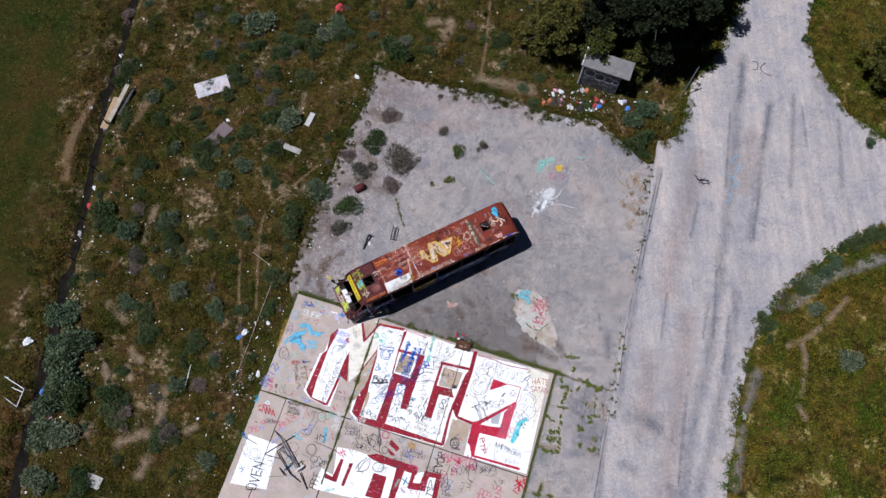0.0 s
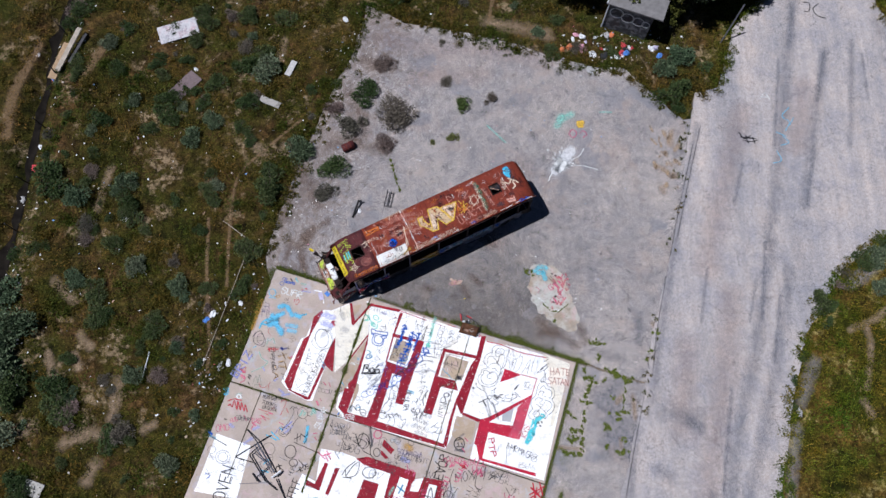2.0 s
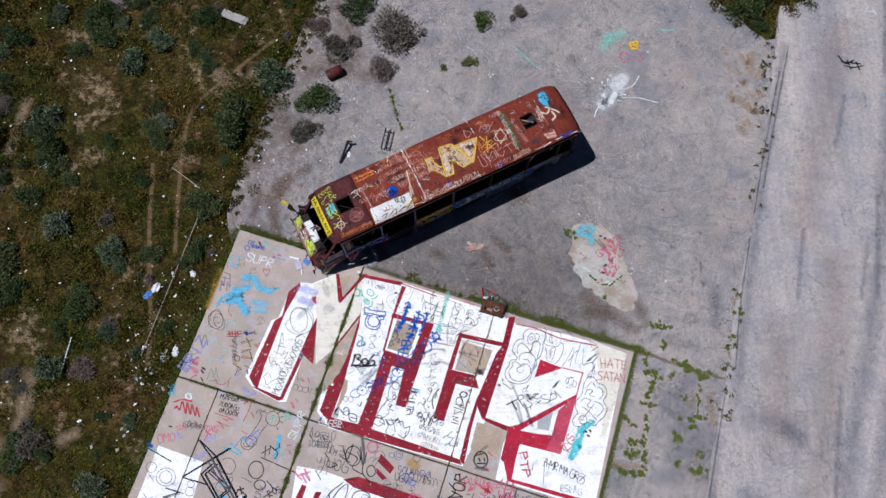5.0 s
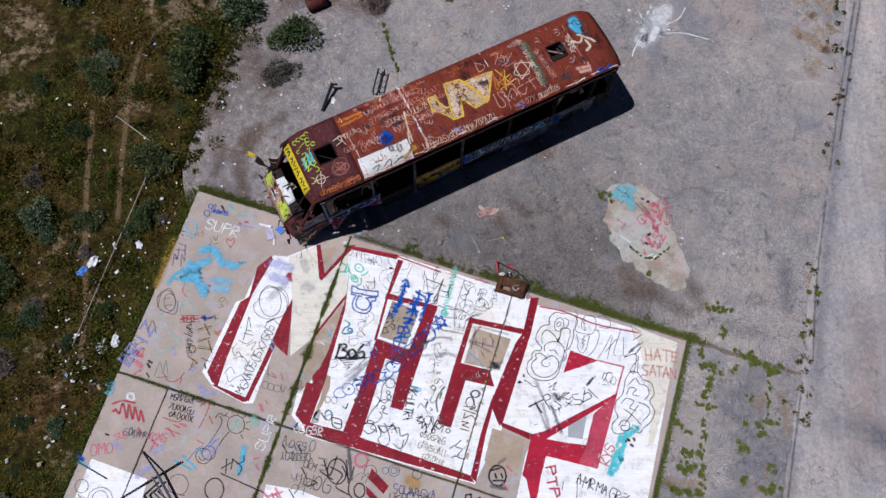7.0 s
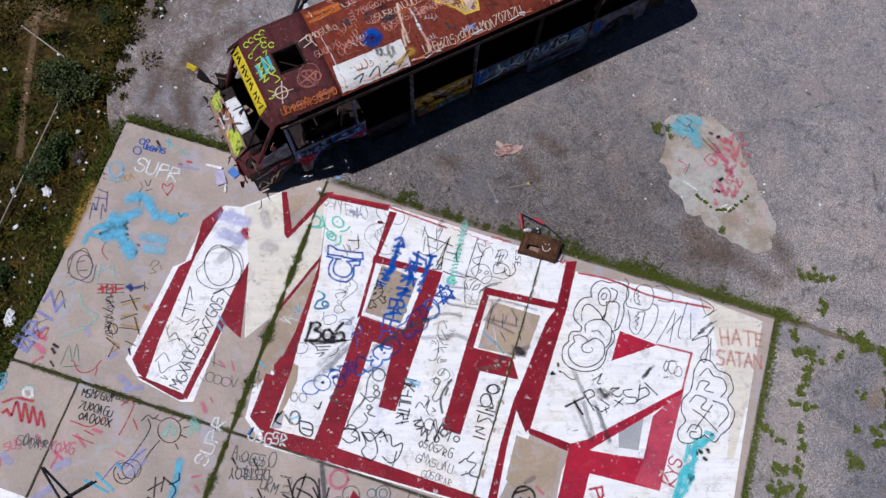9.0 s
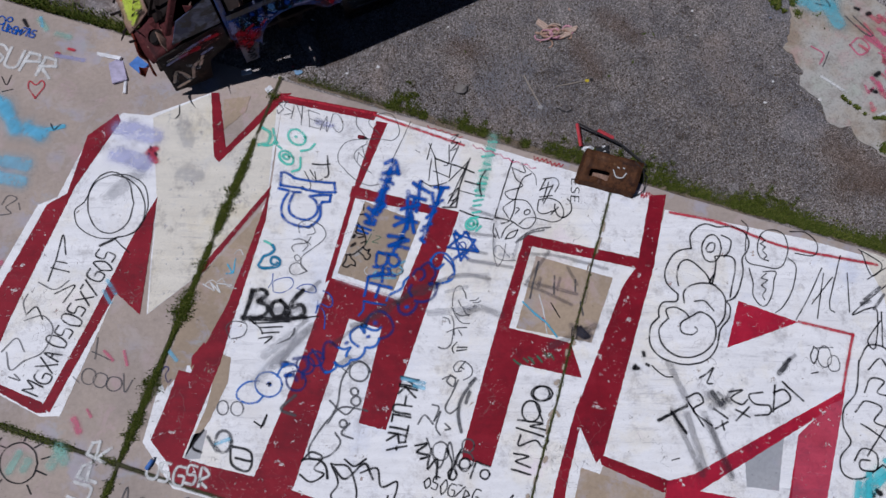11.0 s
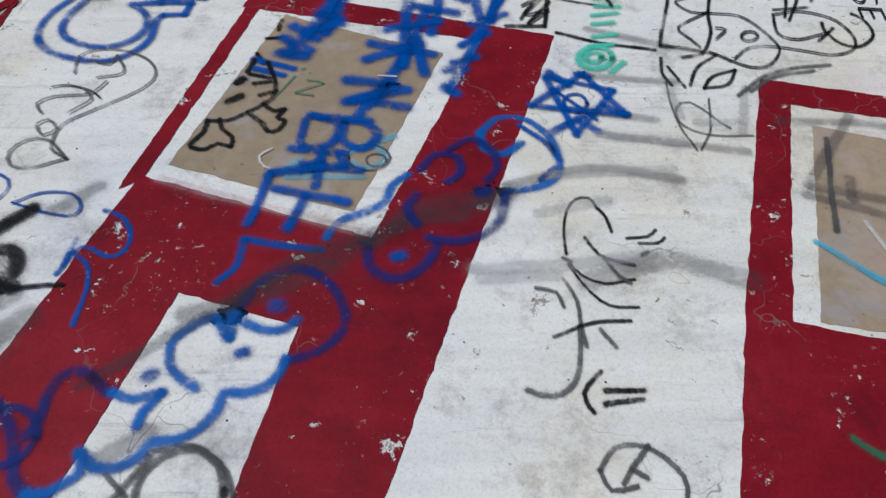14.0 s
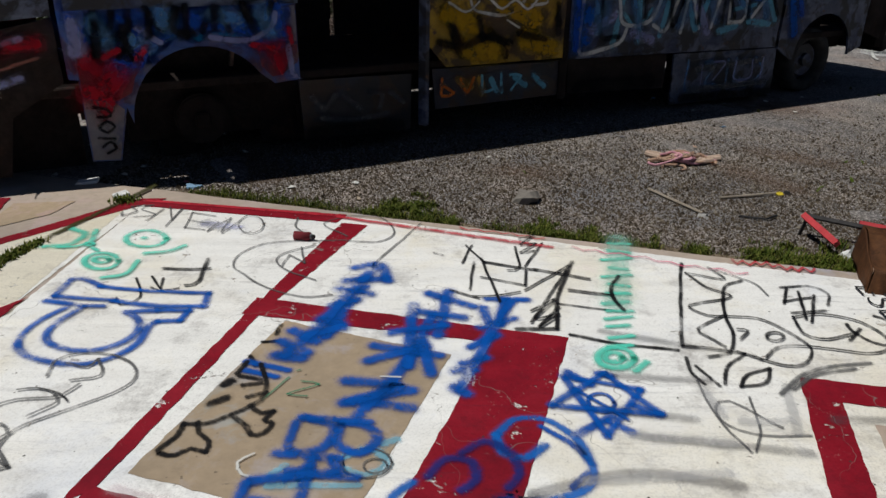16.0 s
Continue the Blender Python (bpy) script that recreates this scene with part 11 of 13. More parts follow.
def verge():
    """Weeds along the slab's edges and in its joints, and in the cracks east of it."""
    rnd = random.Random(9)
    verts, faces = [], []

    def put(u, v, tall, wide=0.005, z=-0.05):
        p = on_slab(u, v)
        blades(verts, faces, p.x, p.y, z, rnd, tall, wide, tall * rnd.uniform(0.3, 1.0))
    for k in range(17000):
        u = rnd.uniform(-3.4, 9.2)
        n = noise.noise(Vector((u * 0.9, 0, 4))) + 0.5 * noise.noise(Vector((u * 3.7, 0, 14)))
        if n < -0.12 - 0.06 * max(0.0, u - 1.5) + rnd.uniform(-.1, .1):
            continue
        w = 0.05 + 0.07 * (n + 0.3) + (0.10 if u > 3 else 0)
        put(u, SLAB_V0 - 0.05 - abs(rnd.gauss(0, w)), rnd.uniform(0.012, 0.05) * (0.7 + 0.6 * rnd.random()), 0.0035)
    for k in range(22000):
        v = rnd.uniform(SLAB_V0, 9.5)
        n = noise.noise(Vector((3, v * 1.6, 1))) + 0.6 * noise.noise(Vector((3, v * 6.0, 1)))
        if n < -0.2 or (v < -0.2 and n < 0.22):
            continue
        put(JOINT_U + rnd.gauss(0, 0.026 + 0.09 * max(0, n)), v + rnd.gauss(0, .03), rnd.uniform(0.012, 0.035) * (1.0 + 1.6 * max(0, n)), 0.007, 0.004)
    for k in range(4200):
        v = rnd.uniform(SLAB_V0, 6.0)
        n = noise.noise(Vector((7, v * 2.1, 1))) + 0.5 * noise.noise(Vector((7, v * 9.0, 1)))
        if n < -0.15:
            continue
        put(2.31 + rnd.gauss(0, 0.012 + 0.03 * max(0, n)), v, rnd.uniform(0.008, 0.025), 0.005, 0.008)
    for k in range(6000):
        u = rnd.uniform(SLAB_U0, JOINT_U)
        if noise.noise(Vector((u * 1.8, 5, 1))) < -0.1:
            continue
        put(u, JOINT_V + rnd.gauss(0, 0.035), rnd.uniform(0.02, 0.06), 0.007, -0.02)
    # west and north-west edges, thick
    for k in range(4200):
        put(SLAB_U0 - abs(rnd.gauss(0, 0.18)), rnd.uniform(SLAB_V0, 10), rnd.uniform(0.05, 0.16), 0.012)
    for k in range(2600):
        put(rnd.uniform(SLAB_U0, -6.3), SLAB_V0 - abs(rnd.gauss(0, 0.12)), rnd.uniform(0.05, 0.14), 0.010)
    # the east edge and the mossy cracks beside it
    for k in range(11000):
        put(SLAB_U1 + abs(rnd.gauss(0, 0.085)), rnd.uniform(SLAB_V0 - 0.3, 10), rnd.uniform(0.02, 0.08), 0.012)
    cracks = [((8.6, 3.4), (9.6, 3.2)), ((8.6, 6.2), (10.4, 6.0)), ((9.3, 5.4), (9.2, 9.0)), ((8.5, 7.8), (9.9, 7.7))]
    moss = (((9.13, 0.23), (10.09, 0.10), 0.085), ((9.86, -0.46), (9.63, -0.85), 0.07), ((10.01, -1.30), (10.60, -1.55), 0.09), ((10.42, -1.41), (10.96, -1.72), 0.12), ((10.96, -1.72), (11.44, -1.92), 0.12),
            ((9.37, -1.66), (9.17, -2.23), 0.085), ((9.17, -2.23), (8.97, -2.82), 0.085), ((8.84, -1.19), (8.97, -1.89), 0.07), ((8.48, -3.07), (9.27, -3.18), 0.05), ((7.79, -3.50), (8.35, -4.03), 0.06),
            ((8.79, -3.61), (8.82, -4.20), 0.06), ((10.00, -1.83), (9.83, -2.02), 0.06), ((10.39, -2.85), (10.56, -2.90), 0.06), ((9.98, -4.39), (10.07, -4.57), 0.11), ((10.16, -3.64), (10.22, -3.78), 0.06),
            ((10.66, -3.70), (11.18, -3.56), 0.085), ((10.64, -3.93), (10.72, -4.02), 0.07), ((9.88, -5.41), (9.98, -5.48), 0.07), ((10.47, -5.69), (11.12, -5.70), 0.085), ((12.74, 0.91), (12.83, 0.75), 0.05),
            ((13.08, 0.80), (13.18, 0.72), 0.06), ((12.56, -0.24), (12.70, -0.30), 0.07), ((12.39, -0.63), (12.41, -0.83), 0.04), ((7.99, -4.61), (8.63, -4.68), 0.09), ((7.87, -5.05), (8.50, -5.13), 0.09),
            ((7.72, -5.83), (8.54, -5.82), 0.1), ((8.65, -4.42), (8.63, -5.81), 0.06), ((11.04, -2.74), (10.93, -3.48), 0.03), ((10.90, -4.90), (10.93, -5.16), 0.06), ((11.13, -1.90), (11.10, -2.56), 0.03),
            ((5.67, 4.25), (6.08, 4.15), 0.093), ((7.21, 1.37), (7.33, 1.28), 0.06),
            ((6.72, 2.3), (7.15, 1.9), 0.021), ((7.15, 1.9), (7.56, 1.9), 0.017), ((7.56, 1.9), (8.11, 2.3), 0.021), ((-2.4, 11.2), (-1.7, 9.0), 0.051))
    for (x0, y0), (x1, y1), r in moss:
        ln = math.hypot(x1 - x0, y1 - y0)
        for c in range(4 + int(ln * 13)):
            t = rnd.random()
            cx, cy = x0 + (x1 - x0) * t + rnd.gauss(0, r * 0.9), y0 + (y1 - y0) * t + rnd.gauss(0, r * 0.9)
            rr = r * rnd.uniform(0.12, 0.6)
            for k in range(int(30 + 1700 * rr)):
                blades(verts, faces, cx + rnd.gauss(0, rr), cy + rnd.gauss(0, rr), -0.035, rnd, rnd.uniform(0.01, 0.045), 0.012, 0.04)
    for k in range(12000):
        u = rnd.uniform(3.6, 9.0)
        n = noise.noise(Vector((u * 1.1, 2, 14))) + 0.5 * noise.noise(Vector((u * 4, 2, 4)))
        if n > -0.25:
            put(u, SLAB_V0 - 0.05 - abs(rnd.gauss(0, 0.08 + 0.08 * (n + 0.3))), rnd.uniform(0.01, 0.04), 0.012)
    for (u0, v0), (u1, v1) in cracks:
        ln = math.hypot(u1 - u0, v1 - v0)
        for c in range(int(ln * 5.5)):
            t = rnd.random()
            cu, cv = u0 + (u1 - u0) * t, v0 + (v1 - v0) * t
            cu, cv = cu + 0.35 * noise.noise(Vector((cu * 1.1, cv * 1.1, 3))), cv + 0.35 * noise.noise(Vector((cu * 1.1, cv * 1.1, 9)))
            if noise.noise(Vector((cu * 0.9, cv * 0.9, 5))) < -0.12:
                continue
            r = rnd.uniform(0.02, 0.10) * (1.6 if rnd.random() < 0.15 else 1)
            long = abs(u1 - u0) > abs(v1 - v0)
            for k in range(int(60 + 2600 * r)):
                put(cu + rnd.gauss(0, r * (1.7 if long else 0.8)), cv + rnd.gauss(0, r * (0.8 if long else 1.7)), rnd.uniform(0.006, 0.04), 0.011)
    for k in range(9000):
        u, v = SLAB_U1 + 0.05 + abs(rnd.gauss(0, 0.55)), rnd.uniform(3.2, 9.5)
        if noise.noise(Vector((u * 1.2, v * 1.2, 31))) + 0.5 * noise.noise(Vector((u * 4, v * 4, 8))) > 0.12:
            put(u, v, rnd.uniform(0.008, 0.04), 0.012)
    # a mossy strip along the north edge
    for k in range(13000):
        u = rnd.uniform(1.6, 9.0)
        n = noise.noise(Vector((u * 0.8, 2, 4))) + 0.4 * noise.noise(Vector((u * 3, 2, 4)))
        if n > -0.3:
            put(u, SLAB_V0 - 0.03 - abs(rnd.gauss(0, 0.07 + 0.06 * (n + 0.3))), rnd.uniform(0.006, 0.028), 0.009)
    # a band of fresh grass against the north edge of the slab
    for c in range(1300):
        u = rnd.uniform(-1.75, 7.2)
        n = noise.noise(Vector((u * 0.9, 7, 4))) + 0.6 * noise.noise(Vector((u * 3.7, 7, 4))) + (0.12 if u > 0.4 else -0.12)
        if n < -0.2:
            continue
        depth = 0.06 + 0.21 * min(1.0, n + 0.3)
        cv = SLAB_V0 - 0.03 - abs(rnd.gauss(0, depth))
        tall = rnd.uniform(0.018, 0.05) * (1.25 if n > 0.25 else 1.0)
        for k in range(rnd.randint(20, 46)):
            put(u + rnd.gauss(0, 0.025), min(cv + rnd.gauss(0, 0.022), SLAB_V0 - 0.012), tall * rnd.uniform(0.5, 1.2), 0.0048)
    # dark cushions of moss in the long joint
    for v0, v1, r, many in ((0.10, 0.75, 0.085, 5200), (1.20, 1.45, 0.085, 3800), (1.75, 4.9, 0.060, 15000), (4.9, 9.5, 0.05, 9000)):
        for k in range(many):
            v = rnd.uniform(v0, v1) if v1 - v0 > 0.5 else rnd.gauss((v0 + v1) / 2, 0.10)
            gap = noise.noise(Vector((1, v * 3.1, 6)))
            if gap < -0.22 and v > 1.7:
                continue
            w = r * (0.62 + 0.8 * gap)
            put(JOINT_U + rnd.gauss(0, max(0.012, w) * 0.55), v, rnd.uniform(0.010, 0.030), 0.0045, 0.004)
    # thin lines of weed on the lot
    for k in range(5200):
        x, y = rnd.uniform(-6, 16), rnd.uniform(1.5, 18)
        c = abs(noise.noise(Vector((x * 0.33, y * 0.33, 40))))
        if c < 0.02 and noise.noise(Vector((x * 0.8, y * 0.8, 5))) > 0.12 and not inside(ROAD_OUT, x, y):
            blades(verts, faces, x, y, -0.05, rnd, rnd.uniform(0.02, 0.07), 0.02, 0.06)
    ob = mesh_object("weeds", verts, faces, LEAVES["verge"])
    tagged(ob, "green weeds along slab edges and in cracks", "weeds", kind="stuff")


def gravel():
    rnd = random.Random(21)
    m = Mat("loose_gravel", 0.95)
    m.colour(m.ramp(m.island(), (0.0, (0.034, 0.025, 0.018)), (0.5, (0.076, 0.056, 0.038)), (0.88, (0.135, 0.104, 0.072)), (1.0, (0.34, 0.30, 0.25))))
    m.bsdf.inputs["Specular IOR Level"].default_value = 0.2
    verts, faces = [], []
    for k in range(200000):
        u = rnd.uniform(-4.4, 7.0)
        v = SLAB_V0 - 0.06 - abs(rnd.gauss(0, 2.2))
        p = on_slab(u, v)
        if not inside(LOT, p.x, p.y) or noise.noise(p * 0.9) < -0.45:
            continue
        r = rnd.uniform(0.0035, 0.0105) * (2.0 if rnd.random() < 0.06 else 1)
        i = len(verts)
        t = rnd.uniform(0, 6.28)
        q = [Vector((rnd.uniform(.6, 1.3) * math.cos(t + j * 1.571), rnd.uniform(.6, 1.3) * math.sin(t + j * 1.571), 0)) * r for j in range(4)]
        q.append(Vector((rnd.uniform(-.4, .4), rnd.uniform(-.4, .4), rnd.uniform(.8, 1.6))) * r)
        verts += [Vector((p.x, p.y, -0.052)) + c for c in q]
        faces += [(i, i + 1, i + 4), (i + 1, i + 2, i + 4), (i + 2, i + 3, i + 4), (i + 3, i, i + 4)]
    ob = mesh_object("gravel", verts, faces, m.mat)
    tagged(ob, "loose grey gravel on the asphalt", "gravel", kind="stuff")


def tree(x, y, height, spread, kind, seed, label, leaves, size, low=0.25):
    """A tapered trunk with limbs and a crown of many small leaf clumps."""
    rnd = random.Random(seed)
    base = ground_z(x, y) - 0.1
    ob = holder("tree", Matrix.Translation((x, y, base)), label, "tree")
    bm = bmesh.new()
    p, r = Vector((0, 0, 0)), 0.22
    tips = []
    top = height * 0.8
    for k in range(7):
        q = Vector((rnd.gauss(0, .12), rnd.gauss(0, .12), top * (k + 1) / 7)) + Vector((p.x, p.y, 0)) * 0.8
        tube(bm, p, q, r, r * 0.82, 8)
        if k >= 1:
            for n in range(5):
                a = rnd.uniform(0, 6.28)
                h = q.z / height
                ln = spread * (1.0 - 0.62 * max(0.0, h - low)) * rnd.uniform(0.6, 1.1)
                e = q + Vector((math.cos(a) * ln, math.sin(a) * ln, rnd.uniform(-0.05, 0.22) * ln))
                mid = q.lerp(e, 0.5) + Vector((0, 0, 0.1 * ln))
                tube(bm, q, mid, r * 0.35, r * 0.2)
                tube(bm, mid, e, r * 0.2, 0.015)
                for c in range(9):
                    tips.append(mid.lerp(e, rnd.uniform(-0.35, 1.08)) + Vector((rnd.gauss(0, .14), rnd.gauss(0, .14), rnd.gauss(0.05, .10))) * ln)
        p, r = q, r * 0.82
    tips += [p + Vector((rnd.gauss(0, .2), rnd.gauss(0, .2), rnd.uniform(-.3, height * 0.2))) for c in range(10)]
    part("trunk", bm, BARK, ob)
    pts = []
    each = max(6, leaves // len(tips))
    for c in tips:
        cr = rnd.uniform(0.28, 0.62) * spread * 0.19
        for n in range(each):
            d = Vector((rnd.gauss(0, 1), rnd.gauss(0, 1), rnd.gauss(0.2, 1))).normalized()
            pts.append((c + Vector((d.x, d.y, d.z * 0.6)) * cr * rnd.uniform(0.3, 1.1), d))
    v, f = leaf_mesh(pts, rnd, size, 0.28)
    mesh_object("crown", v, f, LEAVES[kind], ob)
    return ob


scatter_grass()
ground_cover()
verge()
gravel()
tree(9.0, 23.8, 5.2, 2.6, "olive", 3, "olive green leafy tree beside the small shed", 26000, 0.16)
tree(11.9, 21.9, 4.6, 1.5, "olive", 31, "small olive green tree leaning over the shed roof", 7000, 0.16)
tree(15.0, 21.4, 3.6, 1.2, "olive", 33, "small olive green tree beside the shed", 4000, 0.16)
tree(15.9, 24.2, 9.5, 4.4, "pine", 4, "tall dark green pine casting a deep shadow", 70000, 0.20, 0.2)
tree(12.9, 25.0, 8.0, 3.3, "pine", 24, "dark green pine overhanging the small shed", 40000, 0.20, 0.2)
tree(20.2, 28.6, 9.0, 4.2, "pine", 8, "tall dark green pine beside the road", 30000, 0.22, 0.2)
tree(12.2, 28.8, 7.0, 3.6, "olive", 14, "olive green tree behind the small shed", 24000, 0.18)
tree(34.2, 21.6, 4.2, 3.6, "olive", 5, "broad olive green tree at the road edge", 40000, 0.17, 0.1)
tree(38.4, 25.8, 4.6, 4.0, "olive", 6, "broad olive green tree behind the road edge", 34000, 0.18, 0.1)

# ---- loose things ----
def plain(name, rgb, rough=0.8, var=0.25, scale=8.0, metal=0.0):
    m = Mat(name, rough, metal)
    r, g, b = rgb
    col = m.ramp(m.noise(scale, 5, 0.65), (0.3, (r * (1 - var), g * (1 - var), b * (1 - var))), (0.7, (min(1, r * (1 + var)), min(1, g * (1 + var)), min(1, b * (1 + var)))))
    dirt = m.ramp(m.noise(scale * 0.4, 6, 0.7), (0.55, 0.0), (0.75, 0.5))
    m.colour(m.mix(dirt, col, (r * 0.45 + 0.02, g * 0.42 + 0.015, b * 0.38 + 0.01)))
    m.bump(m.noise(scale * 3, 4), 0.3, 0.01)
    return m.mat


CLOTH = {k: plain(k + "_cloth", c, 0.95) for k, c in (("white", (0.72, 0.72, 0.72)), ("red", (0.50, 0.05, 0.06)), ("pink", (0.60, 0.30, 0.36)), ("blue", (0.08, 0.20, 0.52)), ("black", (0.02, 0.02, 0.022)),
                                                        ("tan", (0.42, 0.27, 0.19)), ("pale_blue", (0.20, 0.34, 0.50)), ("maroon", (0.16, 0.014, 0.022)), ("dusty", (0.50, 0.37, 0.29)), ("lilac", (0.44, 0.40, 0.52)), ("yellow", (0.65, 0.50, 0.03)), ("grey", (0.36, 0.35, 0.34)), ("orange", (0.55, 0.16, 0.06)))}
WOOD = plain("weathered_wood", (0.34, 0.29, 0.23), 0.9, 0.3, 5.0)
STEEL = plain("dark_steel", (0.045, 0.043, 0.045), 0.6, 0.3, 9.0, 0.6)
GREY_STEEL = plain("grey_steel", (0.22, 0.22, 0.25), 0.5, 0.3, 9.0, 0.6)
STONE = plain("grey_stone", (0.20, 0.18, 0.16), 0.95, 0.3, 6.0)
SAND = spray_material("dry_sand", (0.24, 0.155, 0.085), 0.55, 0.95)
# near-black colour standing in for the shade down in the ditch
DITCH_SHADE = plain("ditch_shade_colour", (0.012, 0.010, 0.008), 0.95, 0.6, 2.0)
DITCH_SHADE.node_tree.nodes["Principled BSDF"].inputs["Specular IOR Level"].default_value = 0.05


def crumpled(name, size, material, seed, flat=0.35, label="", category="", place=None, group="", detail=3):
    """A crumpled lump of cloth, paper or plastic."""
    rnd = random.Random(seed)
    bm = bmesh.new()
    bmesh.ops.create_icosphere(bm, subdivisions=detail, radius=1.0)
    off = Vector((rnd.uniform(0, 50), rnd.uniform(0, 50), rnd.uniform(0, 50)))
    for v in bm.verts:
        p = v.co.normalized()
        r = 0.75 + 0.40 * noise.noise(p * 1.6 + off) + 0.28 * noise.noise(p * 4.3 + off)
        v.co = Vector((p.x * size[0] * r, p.y * size[1] * r, max(-0.15, p.z) * size[2] * r * (0.6 + 0.8 * abs(noise.noise(p * 3 + off)))))
        v.co.z = max(v.co.z, 0.0)
    ob = part(name, bm, material, None)
    if place is not None:
        ob.matrix_world = place
    return tagged(ob, label, category, group)


def on_ground(x, y, lift=0.0):
    u, v = slab_uv(x, y)
    if SLAB_U0 < u < SLAB_U1 and SLAB_V0 < v < SLAB_V1:
        return 0.0 + lift
    if inside(ROAD_OUT, x, y):
        return -0.04 + lift
    return (-0.05 if inside(LOT, x, y) else ground_z(x, y)) + lift


def rod(name, pts, r, material, parent=None, sides=6):
    bm = bmesh.new()
    for a, b in zip(pts, pts[1:]):
        tube(bm, a, b, r, r, sides)
    bmesh.ops.recalc_face_normals(bm, faces=bm.faces[:])
    return part(name, bm, material, parent)


def box_thing(name, size, m, material, label, category, bevel=0.01):
    bm = bmesh.new()
    bmesh.ops.create_cube(bm, size=1, matrix=Matrix.Translation((0, 0, size[2] / 2)) @ Matrix.Diagonal((*size, 1)))
    bmesh.ops.bevel(bm, geom=bm.edges[:], offset=bevel, segments=2, affect='EDGES')
    bmesh.ops.subdivide_edges(bm, edges=[e for e in bm.edges if e.calc_length() > 0.3], cuts=4, use_grid_fill=True)
    for v in bm.verts:
        v.co.z += 0.02 * noise.noise(v.co * 2.0) if v.co.z > 0.01 else 0
    ob = part(name, bm, material, None)
    ob.matrix_world = m
    return tagged(ob, label, category)


# rusty sheet-metal box at the slab's edge with its bent red frame
metal_box = holder("metal_box", pose(2.52, 0.74, 0.0, 0, 0, -13), "crushed rusty sheet metal box with a painted smile", "box")
RUSTY = rust_material("wet_rust", (0.022, 0.008, 0.005), (0.085, 0.035, 0.014), (0.26, 0.15, 0.07), 4.5, 0.5)


def box_sheet(name, corners, material, label="", n=10, dent=0.03, hole=None):
    a, b, c, d = (Vector(p) for p in corners)
    verts, faces = [], []
    for j in range(n + 1):
        for i in range(n + 1):
            p = a.lerp(b, i / n).lerp(d.lerp(c, i / n), j / n)
            e = dent * (noise.noise(p * 4.7) + 0.5 * noise.noise(p * 11))
            verts.append((p.x + 0.3 * e, p.y + 0.3 * e, p.z + e))
    for j in range(n):
        for i in range(n):
            if hole and hole[0] <= i < hole[1] and hole[2] <= j < hole[3]:
                continue
            k = j * (n + 1) + i
            faces.append((k, k + 1, k + n + 2, k + n + 1))
    ob = mesh_object(name, verts, faces, material, metal_box, label, True)
    s = ob.modifiers.new("thick", 'SOLIDIFY')
    s.thickness = 0.008
    return ob


box_sheet("top_sheet", [(-0.52, -0.26, 0.15), (0.44, -0.30, 0.19), (0.50, 0.22, 0.26), (-0.46, 0.26, 0.24)], RUSTY, "", 12, 0.05, (2, 6, 2, 5))
box_sheet("front_sheet", [(-0.54, -0.29, 0.01), (0.46, -0.33, 0.01), (0.45, -0.30, 0.18), (-0.52, -0.26, 0.15)], RUSTY)
box_sheet("back_sheet", [(-0.48, 0.28, 0.0), (0.50, 0.25, 0.0), (0.50, 0.22, 0.26), (-0.46, 0.26, 0.24)], RUSTY)
box_sheet("end_sheet", [(-0.54, -0.28, 0.01), (-0.48, 0.28, 0.01), (-0.46, 0.26, 0.24), (-0.53, -0.26, 0.15)], RUSTY)
box_sheet("end_sheet", [(0.46, -0.32, 0.01), (0.52, 0.25, 0.01), (0.50, 0.22, 0.26), (0.45, -0.30, 0.18)], RUSTY)
box_sheet("floor_sheet", [(-0.52, -0.27, 0.012), (0.45, -0.30, 0.012), (0.49, 0.23, 0.012), (-0.47, 0.26, 0.012)], RUST_PALE, "", 6, 0.004)
smile = ribbons("painted_smile", [smooth_line([Vector((x, y, 0.255)) for x, y in s], 0.02) for s in ([(0.02, -0.02), (0.08, -0.12), (0.18, -0.12), (0.24, -0.03)], [(0.08, 0.05), (0.10, 0.04)], [(0.17, 0.06), (0.19, 0.05)])], 0.022, INKS["WHITEINK"], metal_box)
for pts in ([(0.50, 0.10, 0.2), (0.62, 0.05, 0.12), (0.60, -0.18, 0.06), (0.48, -0.30, 0.03)], [(0.30, 0.24, 0.25), (0.52, 0.12, 0.22), (0.58, -0.1, 0.1)]):
    rod("wire", pts, 0.008, STEEL, metal_box)
frame_red = holder("bent_frame", pose(2.2, 1.35, -0.05), "bent red and black flat steel frame", "frame")
rod("red_leg", [(-0.20, 0.27, 0.16), (-0.14, -0.12, 0.10)], 0.030, CLOTH["red"], frame_red, 4)
rod("red_bar", [(0.16, 0.17, 0.13), (0.42, 0.03, 0.12)], 0.034, CLOTH["red"], frame_red, 4)
rod("black_bar", [(-0.20, 0.28, 0.16), (0.55, -0.08, 0.11), (0.95, -0.45, 0.10)], 0.020, STEEL, frame_red, 4)
rod("foot", [(-0.18, 0.25, 0.16), (-0.20, 0.28, 0.0)], 0.014, STEEL, frame_red, 4)
crumpled("rag", (0.13, 0.09, 0.12), CLOTH["white"], 2, label="crumpled white rag beside the metal box", category="rag", place=pose(2.20, 1.20, -0.05, 0, 0, 20))
crumpled("rag", (0.20, 0.13, 0.14), CLOTH["black"], 3, label="crumpled black cloth beside the metal box", category="rag", place=pose(2.44, 1.17, -0.05))
crumpled("rag", (0.06, 0.11, 0.17), CLOTH["white"], 4, label="white cloth lying over a black one", category="rag", place=pose(2.47, 1.20, -0.05))

